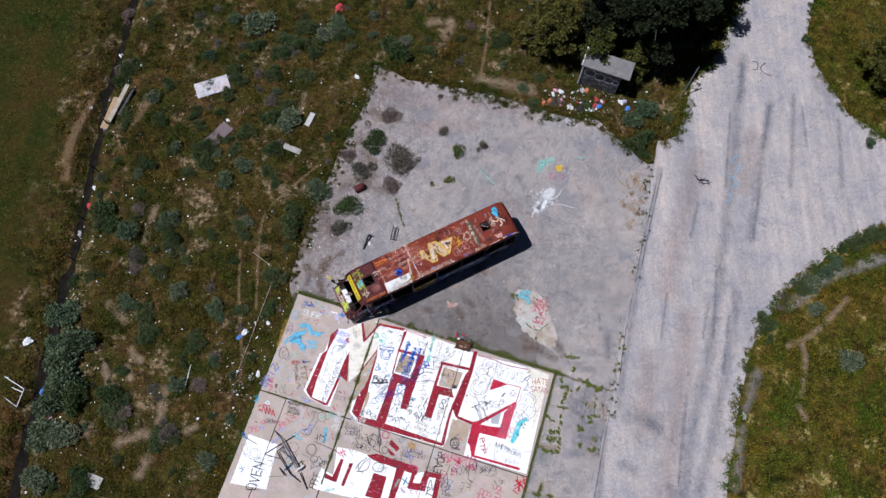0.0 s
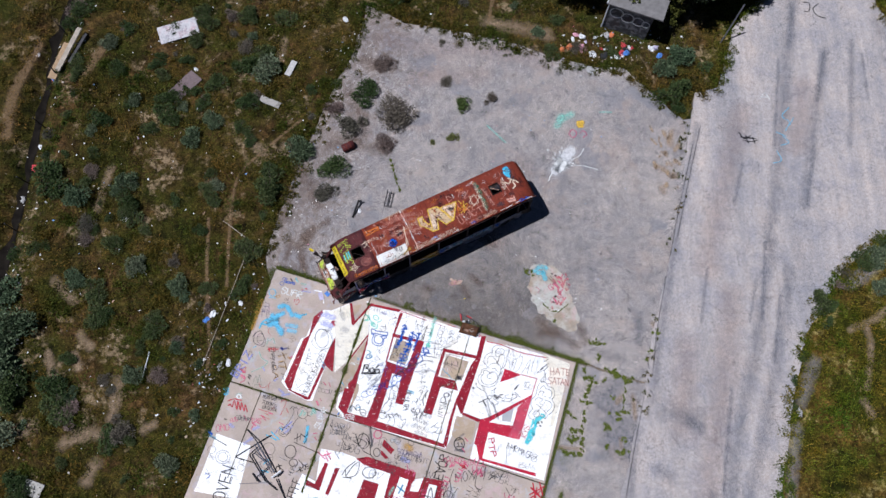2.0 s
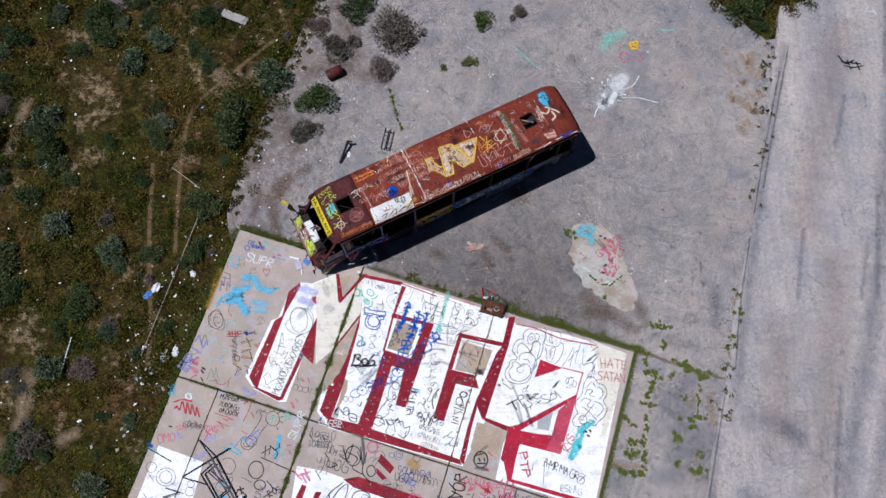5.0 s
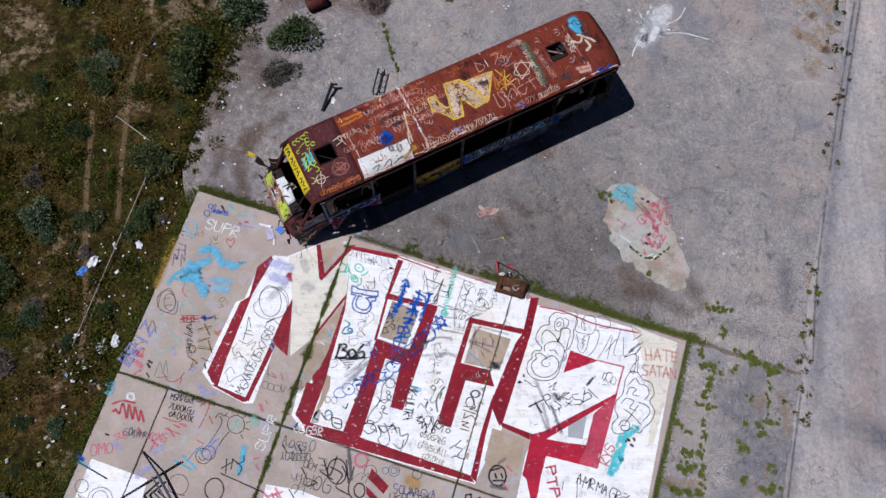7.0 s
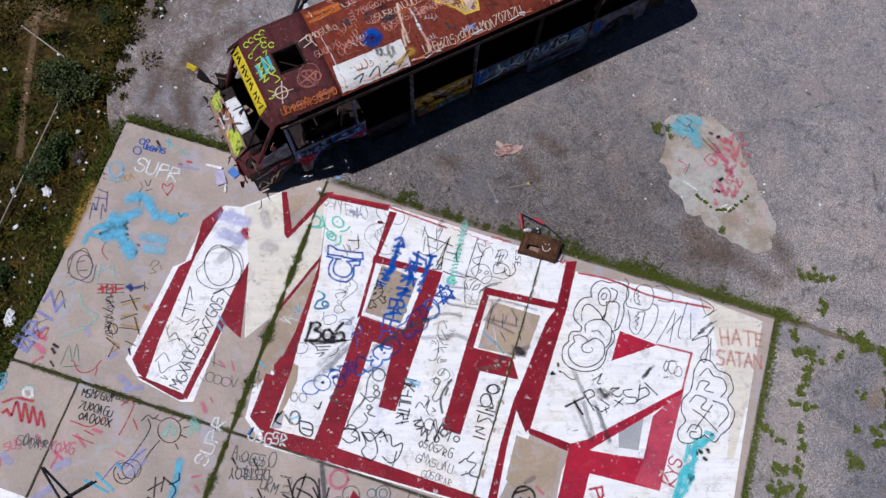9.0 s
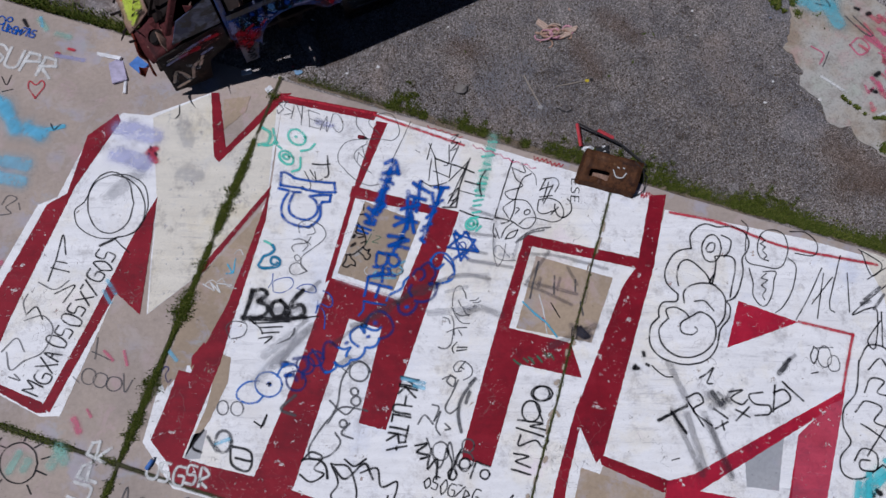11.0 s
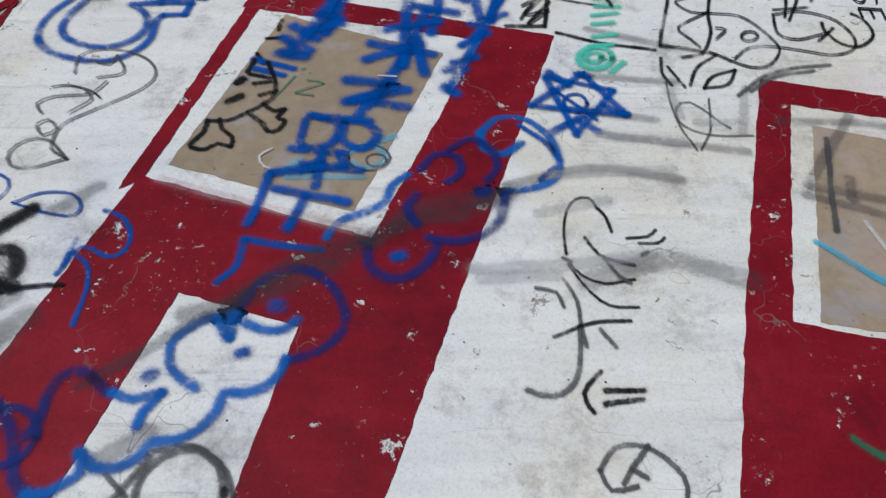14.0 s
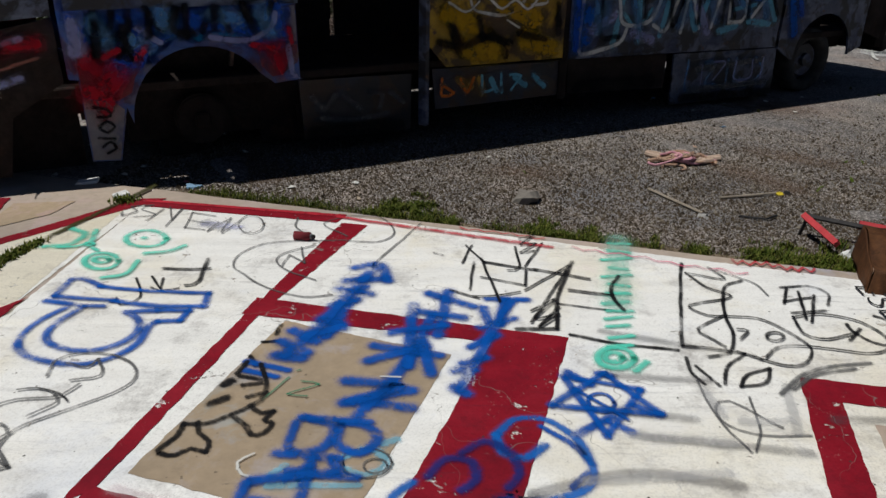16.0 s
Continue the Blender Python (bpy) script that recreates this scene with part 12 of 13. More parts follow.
# the pinkish rag and the small things on the gravel
def tangled_rag(x, y):
    """A heap of twisted cloth: loops and folds thrown over one another, two flat ends sticking out."""
    rnd = random.Random(61)
    heap = holder("rag", pose(x, y, -0.05), "tangled dusty pink and tan rag on the gravel", "rag")
    for k in range(15):
        cx, cy = rnd.gauss(0, 0.10), rnd.gauss(0, 0.06)
        if k == 0:
            cx, cy = -0.12, -0.20
        a0, span = rnd.uniform(0, 6.3), rnd.uniform(3.2, 6.0)
        rx, ry = rnd.uniform(0.07, 0.19), rnd.uniform(0.05, 0.11)
        z0 = 0.015 + 0.0065 * k
        pts = []
        for i in range(15):
            a = a0 + span * i / 14
            fade = max(0.15, 1.0 - (math.hypot(cx + rx * math.cos(a), cy + ry * math.sin(a)) / 0.34) ** 2)
            pts.append((cx + rx * math.cos(a), cy + ry * math.sin(a), max(0.012, z0 * fade + rnd.gauss(0, 0.006))))
        rod("fold", pts, rnd.uniform(0.011, 0.021), CLOTH[("tan", "pink", "tan", "dusty")[k % 4]], heap, 7)
    for pts in (((-0.10, 0.10), (-0.19, 0.19), (-0.28, 0.25)), ((0.16, 0.06), (0.30, 0.08), (0.43, 0.11)), ((0.10, -0.06), (0.24, -0.02), (0.33, 0.04))):
        for side in (-0.03, 0.0, 0.03):
            rod("end", [(px + side * 0.5, py + side * (1.0 + 0.6 * rnd.random()), 0.02 + 0.012 * rnd.random()) for px, py in pts], 0.022, CLOTH["dusty"], heap, 6)


tangled_rag(1.66, 3.45)
crumpled("scrap", (0.11, 0.07, 0.06), CLOTH["pale_blue"], 66, label="pale blue plastic scrap by the slab corner", category="litter", place=pose(-2.83, 2.57, -0.05), detail=2)
crumpled("rock", (0.17, 0.12, 0.17), STONE, 31, label="small grey rock lying on the gravel", category="rock", place=pose(0.02, 2.30, -0.05), detail=2)
crumpled("rock", (0.05, 0.04, 0.04), STONE, 32, label="small grey stone lying on the gravel", category="rock", place=pose(0.95, 5.0, -0.05), detail=2)
tagged(rod("stick", [(1.12, 2.60, -0.03), (1.40, 2.02, -0.03)], 0.012, WOOD), "thin pale stick lying on the gravel", "stick")
tagged(rod("stick", [(1.68, 2.40, -0.035), (2.05, 2.48, -0.03), (2.20, 2.52, -0.03)], 0.010, WOOD), "thin dry stick lying on the gravel", "stick")
tagged(rod("stick", [(1.68, 1.98, -0.035), (1.86, 1.90, -0.03), (1.98, 1.98, -0.03)], 0.009, STEEL), "thin dark twig lying on the gravel", "stick")
crumpled("bottle_cap", (0.05, 0.04, 0.04), CLOTH["yellow"], 35, label="small yellow plastic piece on the gravel", category="litter", place=pose(2.24, 2.53, -0.05), detail=2)
crumpled("bottle_cap", (0.04, 0.04, 0.05), CLOTH["black"], 36, label="small black plastic piece on the gravel", category="litter", place=pose(2.32, 2.55, -0.05), detail=2)
crumpled("plastic_piece", (0.07, 0.05, 0.03), CLOTH["grey"], 37, label="grey plastic piece on the gravel", category="litter", place=pose(1.40, 2.0, -0.05), detail=2)


def spray_can(x, y, turn, body, cap, label, length=0.18):
    can = holder("spray_can", pose(x, y, 0.034, 0, 90, turn), label, "spray can")
    for name, z0, z1, r, mat in (("body", 0, length * 0.78, 0.032, body), ("shoulder", length * 0.78, length * 0.86, 0.022, GREY_STEEL), ("cap", length * 0.86, length, 0.016, cap)):
        bm = bmesh.new()
        bmesh.ops.create_cone(bm, cap_ends=True, segments=20, radius1=r, radius2=r * 0.97, depth=z1 - z0, matrix=Matrix.Translation((0, 0, (z0 + z1) / 2)))
        bmesh.ops.bevel(bm, geom=[e for e in bm.edges if len(e.link_faces) == 2 and e.calc_face_angle(0) > 1], offset=0.003, segments=2, affect='EDGES')
        part(name, bm, mat, can, "", True)


spray_can(-1.72, 1.33, -8, CLOTH["maroon"], CLOTH["black"], "dull red spray can lying on the slab", 0.15)
spray_can(-4.58, -4.10, 60, CLOTH["blue"], CLOTH["white"], "blue and white spray can lying on the slab", 0.2)

# bent steel frame lying on the slab
steel = holder("steel_frame", pose(-8.4, -6.0, 0), "broken folding steel frame lying on the painted slab", "frame")
for a, b, r, mat in (((-0.97, 1.05, 0.04), (-0.29, 0.38, 0.30), 0.030, STEEL),
                     ((-1.46, -0.38, 0.04), (0.31, 0.76, 0.10), 0.028, STEEL),
                     ((-1.46, -0.40, 0.04), (-0.43, -0.66, 0.05), 0.022, STEEL),
                     ((-0.32, 0.38, 0.30), (0.73, -1.14, 0.20), 0.045, GREY_STEEL),
                     ((-0.47, 0.29, 0.28), (0.61, -1.18, 0.18), 0.030, GREY_STEEL),
                     ((-0.67, -0.26, 0.22), (0.29, -1.58, 0.14), 0.038, STEEL),
                     ((-0.67, -0.26, 0.22), (-0.24, 0.14, 0.28), 0.034, STEEL),
                     ((-0.44, -0.14, 0.22), (0.41, -0.79, 0.20), 0.028, GREY_STEEL),
                     ((-0.16, -1.35, 0.16), (0.41, -0.83, 0.20), 0.030, STEEL),
                     ((-0.45, -1.21, 0.05), (-0.13, -1.59, 0.10), 0.034, STEEL),
                     ((0.58, -1.40, 0.20), (1.05, -1.05, 0.24), 0.050, CLOTH["white"]),
                     ((0.79, -1.37, 0.18), (1.06, -1.13, 0.20), 0.030, STEEL),
                     ((0.85, -1.45, 0.18), (1.38, -2.44, 0.04), 0.036, STEEL),
                     ((0.31, -1.57, 0.14), (0.91, -2.00, 0.05), 0.034, STEEL),
                     ((-1.10, -1.73, 0.03), (0.59, -1.63, 0.05), 0.014, GREY_STEEL),
                     ((-0.45, -1.19, 0.05), (-0.04, -1.63, 0.12), 0.032, STEEL)):
    rod("bar", [a, b], r, mat, steel, 4)
tagged(rod("pipe", [(-11.4, -5.3, 0.02), (-10.4, -5.8, 0.03)], 0.02, STEEL), "thin dark pipe lying over the slab edge", "pipe")

# broken pieces at the bus's nose
for k, (x, y, ln, w, turn, c, lab) in enumerate(((-6.15, 2.78, 0.50, 0.07, -14, "white", "white broken batten lying by the bus"), (-5.78, 2.25, 0.40, 0.05, -84, "white", "white broken batten by the bus nose"), (-5.95, 2.50, 0.50, 0.26, -70, "lilac", "bent lilac sheet under the bus nose"),
                                             (-5.60, 2.62, 0.30, 0.22, -40, "blue", "pale blue broken board by the bus nose"), (-3.72, 2.52, 0.18, 0.10, 10, "white", "crumpled white paper beside the bus"), (-3.3, 2.2, 0.12, 0.1, 40, "white", "small white paper scrap on the slab"))):
    z = on_ground(x, y)
    box_thing("broken_board", (ln, w, 0.025), pose(x, y, z, 0, -4, turn), CLOTH[c], lab, "board", 0.006)

# barrel and scrap on the far side of the bus
barrel = holder("barrel", pose(-4.95, 11.80, 0.18, 0, 90, 28), "rusty red-brown steel barrel lying on the lot", "barrel")
bm = bmesh.new()
bmesh.ops.create_cone(bm, cap_ends=True, segments=24, radius1=0.24, radius2=0.24, depth=0.75)
bmesh.ops.bevel(bm, geom=[e for e in bm.edges if len(e.link_faces) == 2 and e.calc_face_angle(0) > 1], offset=0.02, segments=2, affect='EDGES')
part("drum", bm, RUST_FRONT, barrel, "", True)
for z in (-0.13, 0.13):
    bm = bmesh.new()
    bmesh.ops.create_cone(bm, cap_ends=False, segments=24, radius1=0.252, radius2=0.252, depth=0.03, matrix=Matrix.Translation((0, 0, z)))
    part("hoop", bm, RUST, barrel, "", True)
beam = holder("steel_beam", pose(-4.25, 7.75, -0.05, 0, 0, 68), "black angle steel beam leaning by the bus", "beam")
rod("web", [(-0.5, 0, 0.04), (0.55, 0.05, 0.35)], 0.06, STEEL, beam, 4)
rod("flange", [(0.5, 0.05, 0.33), (0.60, -0.14, 0.30)], 0.05, STEEL, beam, 4)
rod("foot", [(0.50, 0.05, 0.33), (0.55, 0.05, 0.0)], 0.04, STEEL, beam, 4)
crumpled("plastic_bag", (0.12, 0.2, 0.12), CLOTH["white"], 41, label="white plastic bag beside the steel beam", category="bag", place=pose(-4.05, 7.72, -0.05))
seat = holder("seat_frame", pose(-2.38, 8.45, -0.05, 0, 0, 80), "dark steel seat frame standing behind the bus", "frame")
for y in (-0.12, 0.12):
    rod("rail", [(-0.5, y, 0.3), (0.5, y, 0.3)], 0.03, STEEL, seat, 4)
    rod("leg", [(0.4, y, 0.3), (0.45, y, 0.0)], 0.025, STEEL, seat, 4)
    rod("leg", [(-0.4, y, 0.3), (-0.45, y, 0.0)], 0.025, STEEL, seat, 4)
for x in (-0.35, -0.1, 0.15, 0.4):
    rod("rung", [(x, -0.12, 0.3), (x, 0.12, 0.3)], 0.02, GREY_STEEL, seat, 4)

# paint on the asphalt and the pale concrete patch
def patch_material():
    m = Mat("pale_concrete_patch", 0.85)
    col = m.ramp(m.noise(0.9, 6, 0.65, m.warped(0.4, 0.9)), (0.34, (0.30, 0.235, 0.17)), (0.46, (0.40, 0.36, 0.30)), (0.56, (0.42, 0.40, 0.36)), (0.68, (0.41, 0.43, 0.36)))
    col = m.mix(m.ramp(m.noise(3.2, 7, 0.75), (0.50, 0.0), (0.66, 0.75)), col, (0.24, 0.21, 0.18))
    col = m.mix(m.ramp(m.noise(1.5, 5, 0.6, m.warped(0.8, 2.2)), (0.52, 0.0), (0.64, 0.38)), col, (0.50, 0.27, 0.27))
    col = m.mix(1.0, col, m.ramp(m.noise(24.0, 4, 0.75), (0.30, 0.62), (0.46, 1.0), (0.70, 1.15)), 'MULTIPLY')
    m.colour(col)
    m.bump(m.noise(40.0, 5, 0.7), 0.4, 0.006)
    return m.mat


PATCH = patch_material()
patch = sheet("concrete_patch", resample([(5.9, 3.6), (6.05, 4.4), (6.75, 4.75), (7.5, 4.5), (7.95, 3.9), (8.35, 2.7), (8.75, 1.5), (8.45, 0.75), (8.0, 0.70), (7.2, 1.35), (6.5, 1.75), (6.05, 2.6)], 0.07, 0.17, 2.1), -0.030, 0.2, PATCH)
tagged(patch, "pale concrete patch with sprayed tags in the asphalt", "patch", kind="structure")


def ground_tag(ink, width, strokes, parent=None, z=-0.020):
    return ribbons("spray_tag", [smooth_line([Vector((x, y, z)) for x, y in s], 0.06) for s in strokes], width, INKS[ink], parent or lot)


INKS["FADEDCYAN"] = spray_material("faded_cyan_spray", (0.16, 0.55, 0.66), 0.6)
INKS["FADEDPINK"] = spray_material("faded_pink_spray", (0.66, 0.16, 0.20), 0.55)
ground_tag("FADEDCYAN", 0.30, [[(6.25, 4.25), (6.55, 4.5), (6.9, 4.45)], [(6.45, 4.15), (6.75, 4.2)], [(6.75, 4.1), (6.85, 3.8)]], patch)
ground_tag("GREYINK", 0.025, [[(6.35, 4.5), (6.6, 4.3), (6.75, 4.45), (6.6, 4.55)], [(6.5, 4.2), (6.75, 4.15), (6.65, 4.35)], [(7.0, 3.95), (7.3, 3.6), (7.45, 3.55), (7.15, 3.95)], [(6.45, 2.9), (6.6, 3.2)]], patch)
ground_tag("BLACK", 0.09, [[(7.38, 2.75), (7.44, 2.80)], [(7.26, 2.45), (7.32, 2.42)], [(7.22, 4.12), (7.26, 4.10)], [(7.42, 4.0), (7.46, 4.02)]], patch)
rs = random.Random(31)
for row in range(6):
    for k in range(5):
        x, y = 7.15 + 0.22 * k + rs.gauss(0, .05), 3.75 - 0.30 * row + 0.10 * k + rs.gauss(0, .06)
        if x < 8.25 - 0.08 * row and not (row in (2, 3) and k < 2):
            ground_tag(rs.choice(("FADEDPINK", "FADEDPINK", "PINKINK")), rs.uniform(0.05, 0.11), [[(x, y), (x + rs.gauss(0.08, .08), y - rs.uniform(.05, .25)), (x + rs.gauss(0.12, .06), y + rs.uniform(-.1, .1))]], patch)
ground_tag("PINKINK", 0.04, [[(7.0, 3.35), (7.2, 3.5), (7.35, 3.3), (7.15, 3.15), (7.0, 3.35)], [(6.3, 3.3), (6.5, 3.15), (6.4, 2.95)], [(7.5, 3.2), (7.75, 3.0), (7.55, 2.8), (7.85, 2.7)]], patch)
ground_tag("WHITEINK", 0.06, [[(7.3, 1.95), (7.5, 2.05)], [(7.45, 1.85), (7.6, 2.0)], [(6.4, 2.7), (6.8, 2.4)]], patch)
rs = random.Random(3)
DIRT = spray_material("dry_dirt", (0.21, 0.165, 0.115), 0.85, 0.95)
for k in range(13):
    u = -3.5 + 1.38 * k
    pts = [on_slab(u + 0.35 * i, SLAB_V0 - 0.06 + rs.uniform(-.03, .03), -0.046) for i in range(5)]
    ribbons("dirt_strip", [smooth_line(pts, 0.06)], rs.uniform(0.10, 0.17), DIRT, lot)
ground_tag("WHITEINK", 0.34, [[(7.70, 10.75), (8.05, 11.0)], [(7.65, 10.95), (7.9, 11.25)], [(8.0, 10.7), (8.2, 11.1)]])
INKS["WHITEMIST"] = spray_material("white_mist", (0.80, 0.80, 0.80), 0.65)
ground_tag("WHITEMIST", 0.75, [[(7.6, 10.6), (8.3, 11.2)], [(8.0, 11.2), (8.6, 11.9)]])
for k in range(70):
    a, r, t = rs.uniform(-0.5, 2.4), rs.uniform(0.3, 1.9) ** 1.2, rs.uniform(0.3, 1.0)
    if k % 5 == 0:
        a = rs.uniform(3.3, 5.0)
        r *= 0.6
    d = Vector((math.cos(a), math.sin(a), 0))
    p0 = Vector((7.9, 11.0, 0)) + d * r * t * 0.6
    p1 = p0 + d * rs.uniform(0.04, 0.5) * (1.3 - t)
    ground_tag("WHITEINK", rs.uniform(0.02, 0.10), [[(p0.x, p0.y), ((p0.x + p1.x) / 2 + rs.gauss(0, .03), (p0.y + p1.y) / 2), (p1.x, p1.y)]])
ground_tag("WHITEINK", 0.06, [[(8.2, 10.9), (9.2, 10.95), (10.2, 10.7)], [(8.6, 11.3), (9.1, 11.6), (9.4, 12.1)], [(7.6, 10.8), (7.3, 10.2), (7.2, 9.9)]])
ground_tag("YELLOWINK", 0.22, [[(9.1, 13.7), (9.4, 13.75)], [(9.1, 13.85), (9.38, 13.9)], [(9.15, 13.58), (9.35, 13.6)]])
ground_tag("BLACK", 0.04, [[(9.12, 13.85), (9.2, 13.8)], [(9.3, 13.9), (9.36, 13.82)], [(9.15, 13.68), (9.3, 13.62)]], None, -0.012)
ground_tag("PINKINK", 0.06, [[(8.5, 13.1), (8.75, 13.35), (9.0, 13.1), (8.75, 12.8), (8.5, 13.1)], [(9.2, 13.1), (9.4, 13.3), (9.6, 13.05), (9.4, 12.85)]])
ground_tag("MINT", 0.5, [[(8.0, 14.0), (8.7, 14.4)], [(7.8, 13.6), (8.1, 14.2)]])
ground_tag("MINT", 0.12, [[(10.5, 14.6), (11.2, 14.6)], [(3.5, 13.5), (4.6, 12.4)]])
ground_tag("BLACK", 0.07, [[(19.0, 13.4), (19.3, 13.0), (19.7, 13.2)], [(19.2, 12.9), (19.6, 12.8), (20.1, 12.9)], [(19.4, 13.2), (19.5, 12.7)], [(19.8, 13.1), (19.9, 12.7)], [(19.1, 13.1), (20.0, 13.0)]], road)
ground_tag("BLACK", 0.06, [[(24.2, 23.0), (24.6, 22.9), (24.5, 22.3), (24.2, 22.3)], [(25.2, 22.9), (24.8, 22.5), (25.0, 22.0), (25.5, 21.8)]], road)
ground_tag("CYANPALE", 0.06, [[(21.9, 13.6), (22.2, 14.2), (21.8, 14.6), (22.3, 15.2)], [(21.5, 12.6), (22.0, 12.8), (21.7, 13.2)], [(20.9, 11.4), (21.4, 11.6), (21.2, 12.2)], [(21.3, 13.5), (21.9, 13.2)], [(22.2, 14.0), (22.5, 14.5)]], road)
ground_tag("WHITEINK", 0.05, [[(20.6, 15.8), (20.9, 16.2), (21.2, 15.7)], [(20.7, 15.9), (21.1, 15.9)]], road)
INKS["SANDINK"] = spray_material("blown_sand", (0.42, 0.29, 0.17), 0.55, 0.95)
for k in range(26):
    x, y = rs.gauss(14.5, 0.35), rs.uniform(9.6, 13.8)
    ground_tag("SANDINK", rs.uniform(0.10, 0.30), [[(x, y), (x + rs.gauss(0, .15), y + rs.uniform(0.1, 0.4))]], None, -0.024)

# wheel streaks, repairs and stains with shapes of their own on the road and the lot
def stain_material(name, rgb, strength):
    """A soft-edged, blotchy stain: worn tar, fines or dust lying on the surface."""
    m = Mat(name, 0.95)
    r, g, b = rgb
    m.colour(m.mix(1.0, m.ramp(m.noise(1.5, 6, 0.7), (0.3, (r * .8, g * .8, b * .8)), (0.7, (r * 1.2, g * 1.2, b * 1.2))), m.ramp(m.noise(38.0, 4, 0.8), (0.34, 0.6), (0.66, 1.4)), 'MULTIPLY'))
    m.bsdf.inputs["Specular IOR Level"].default_value = 0.2
    uv = m.nt.nodes.new("ShaderNodeUVMap")
    off = m.nt.nodes.new("ShaderNodeVectorMath")
    off.operation = 'LENGTH'
    m.link(uv.outputs[0], off.inputs[0])
    rim = m.maths('SUBTRACT', 1.0, off.outputs["Value"])
    body = m.ramp(m.maths('ADD', rim, m.maths('MULTIPLY', m.maths('SUBTRACT', m.noise(1.6, 7, 0.75), 0.5), 1.6)), (0.05, 0.0), (0.40, strength * 0.45), (0.95, strength))
    m.cover(m.maths('MULTIPLY', body, m.ramp(m.noise(5.0, 6, 0.75), (0.30, 0.45), (0.55, 1.0))))
    return m.mat


STAIN = {"tar": stain_material("blue_grey_tar", (0.150, 0.158, 0.190), 0.30), "pale": stain_material("pale_fines", (0.40, 0.36, 0.345), 0.32), "rosy": stain_material("rosy_dust", (0.37, 0.275, 0.245), 0.28),
         "dark": stain_material("dark_oil", (0.060, 0.057, 0.062), 0.45), "brown": stain_material("brown_dirt", (0.17, 0.115, 0.085), 0.42), "tan": stain_material("tan_dirt", (0.36, 0.255, 0.165), 0.50)}


def stain(name, kind, width, lines, parent, z):
    return ribbons(name, [smooth_line([Vector((x, y, z)) for x, y in p], 0.3) for p in lines], width, STAIN[kind], parent)


stain("wheel_streak", "rosy", 1.1, [[(19.32, 14.8), (17.64, 9.53), (16.25, 4.6)], [(17.46, 3.06), (16.69, -1.46), (15.6, -5.73), (15.03, -8.44)], [(14.77, -0.03), (14.09, -4.38)], [(23.43, 16.73), (22.55, 12.66)]], road, -0.0375)
stain("wheel_streak", "tar", 0.55, [[(23.62, 23.45), (22.83, 19.52), (21.86, 14.87), (20.77, 9.61), (19.95, 6.29)], [(25.09, 19.34), (23.76, 14.02), (22.5, 8.81)], [(20.19, 6.29), (18.56, 0.05), (17.2, -4.31), (16.19, -8.42)], [(21.02, 4.71), (19.87, 0.08), (18.79, -3.57), (17.28, -8.06)]], road, -0.035)
stain("wheel_streak", "tar", 0.3, [[(23.45, 22.7), (22.9, 19.77)], [(30.02, 18.05), (29.44, 12.83)], [(26.96, 20.11), (25.79, 12.74)], [(25.06, 19.11), (24.15, 15.83)]], road, -0.033)
stain("wheel_streak", "tar", 0.16, [[(22.06, 18.56), (21.09, 12.63)], [(23.56, 12.69), (22.62, 8.81)], [(27.5, 19.17), (27.37, 15.91)], [(19.09, 4.27), (18.37, 1.55)], [(20.31, 3.13), (19.53, -0.67)], [(18.99, 11.27), (18.23, 8.71)], [(16.25, 4.6), (15.63, 1.49)], [(19.8, 6.28), (19.09, 1.57)], [(16.99, -2.18), (15.97, -7.76)]], road, -0.031)
stain("seam", "tar", 0.34, [[(16.5, 13.84), (15.27, 9.06), (14.18, 4.56), (13.13, -0.07), (12.59, -2.99)], [(11.64, -4.43), (10.93, -8.52)]], road, -0.034)
stain("seam", "dark", 0.055, [[(16.08, 12.5), (15, 8.63), (14.16, 5.35)], [(13.85, 4.15), (13.12, 1.06), (12.67, -1.55)], [(16.67, 13.84), (15.46, 9.48), (14.7, 6.57)], [(12.23, -2.28), (11.35, -5.82), (10.72, -8.52)]], road, -0.0325)
stain("repair", "tar", 0.75, [[(13.14, -3.51), (14.85, -3.94)]], road, -0.0335)
stain("repair", "tar", 0.42, [[(14.48, -3.95), (15.03, -4.43)], [(15.43, -7.83), (15.56, -8.43)]], road, -0.0315)
stain("repair", "tar", 0.5, [[(12.69, -6.64), (13.27, -6.97)]], road, -0.0305)
stain("fines", "pale", 0.5, [[(24.61, 4), (26.37, 5.63)], [(21.76, -0.62), (20.76, -2.82)], [(20.24, -4.25), (19.57, -7.68)], [(29.67, 6.91), (31.35, 7.57)], [(28.7, 21.61), (29.69, 19.7)]], road, -0.0322)
stain("repair", "tar", 0.75, [[(10.63, -2.19), (10.27, -3.85), (9.99, -5.79)], [(9.74, -2.59), (9.67, -3.32)], [(11.12, -4.55), (10.9, -5.77)]], lot, -0.046)
stain("repair", "tar", 0.4, [[(12.13, 1.75), (12.06, 0.34)], [(10.98, -0.66), (9.94, -0.49)]], lot, -0.0455)
stain("dirt", "brown", 0.42, [[(6.52, 0.61), (7.5, 0.64), (8.52, -0.04)], [(8.71, 1.06), (9.03, 0.27)], [(6.47, 1.42), (7.3, 0.63)]], lot, -0.0445)
stain("dirt", "brown", 0.55, [[(3.33, 6.74), (3.7, 5.85)], [(3.08, 6.46), (3.48, 6.2)]], lot, -0.045)
stain("dirt", "tan", 0.2, [[(11.51, -2.73), (11.57, -3.91)], [(10.63, -3.12), (10.89, -2.75)], [(10.7, -5.08), (10.75, -5.43)], [(7.29, -5.53), (8.55, -5.61)], [(12.87, 1.36), (13.02, 0.96)]], lot, -0.0435)
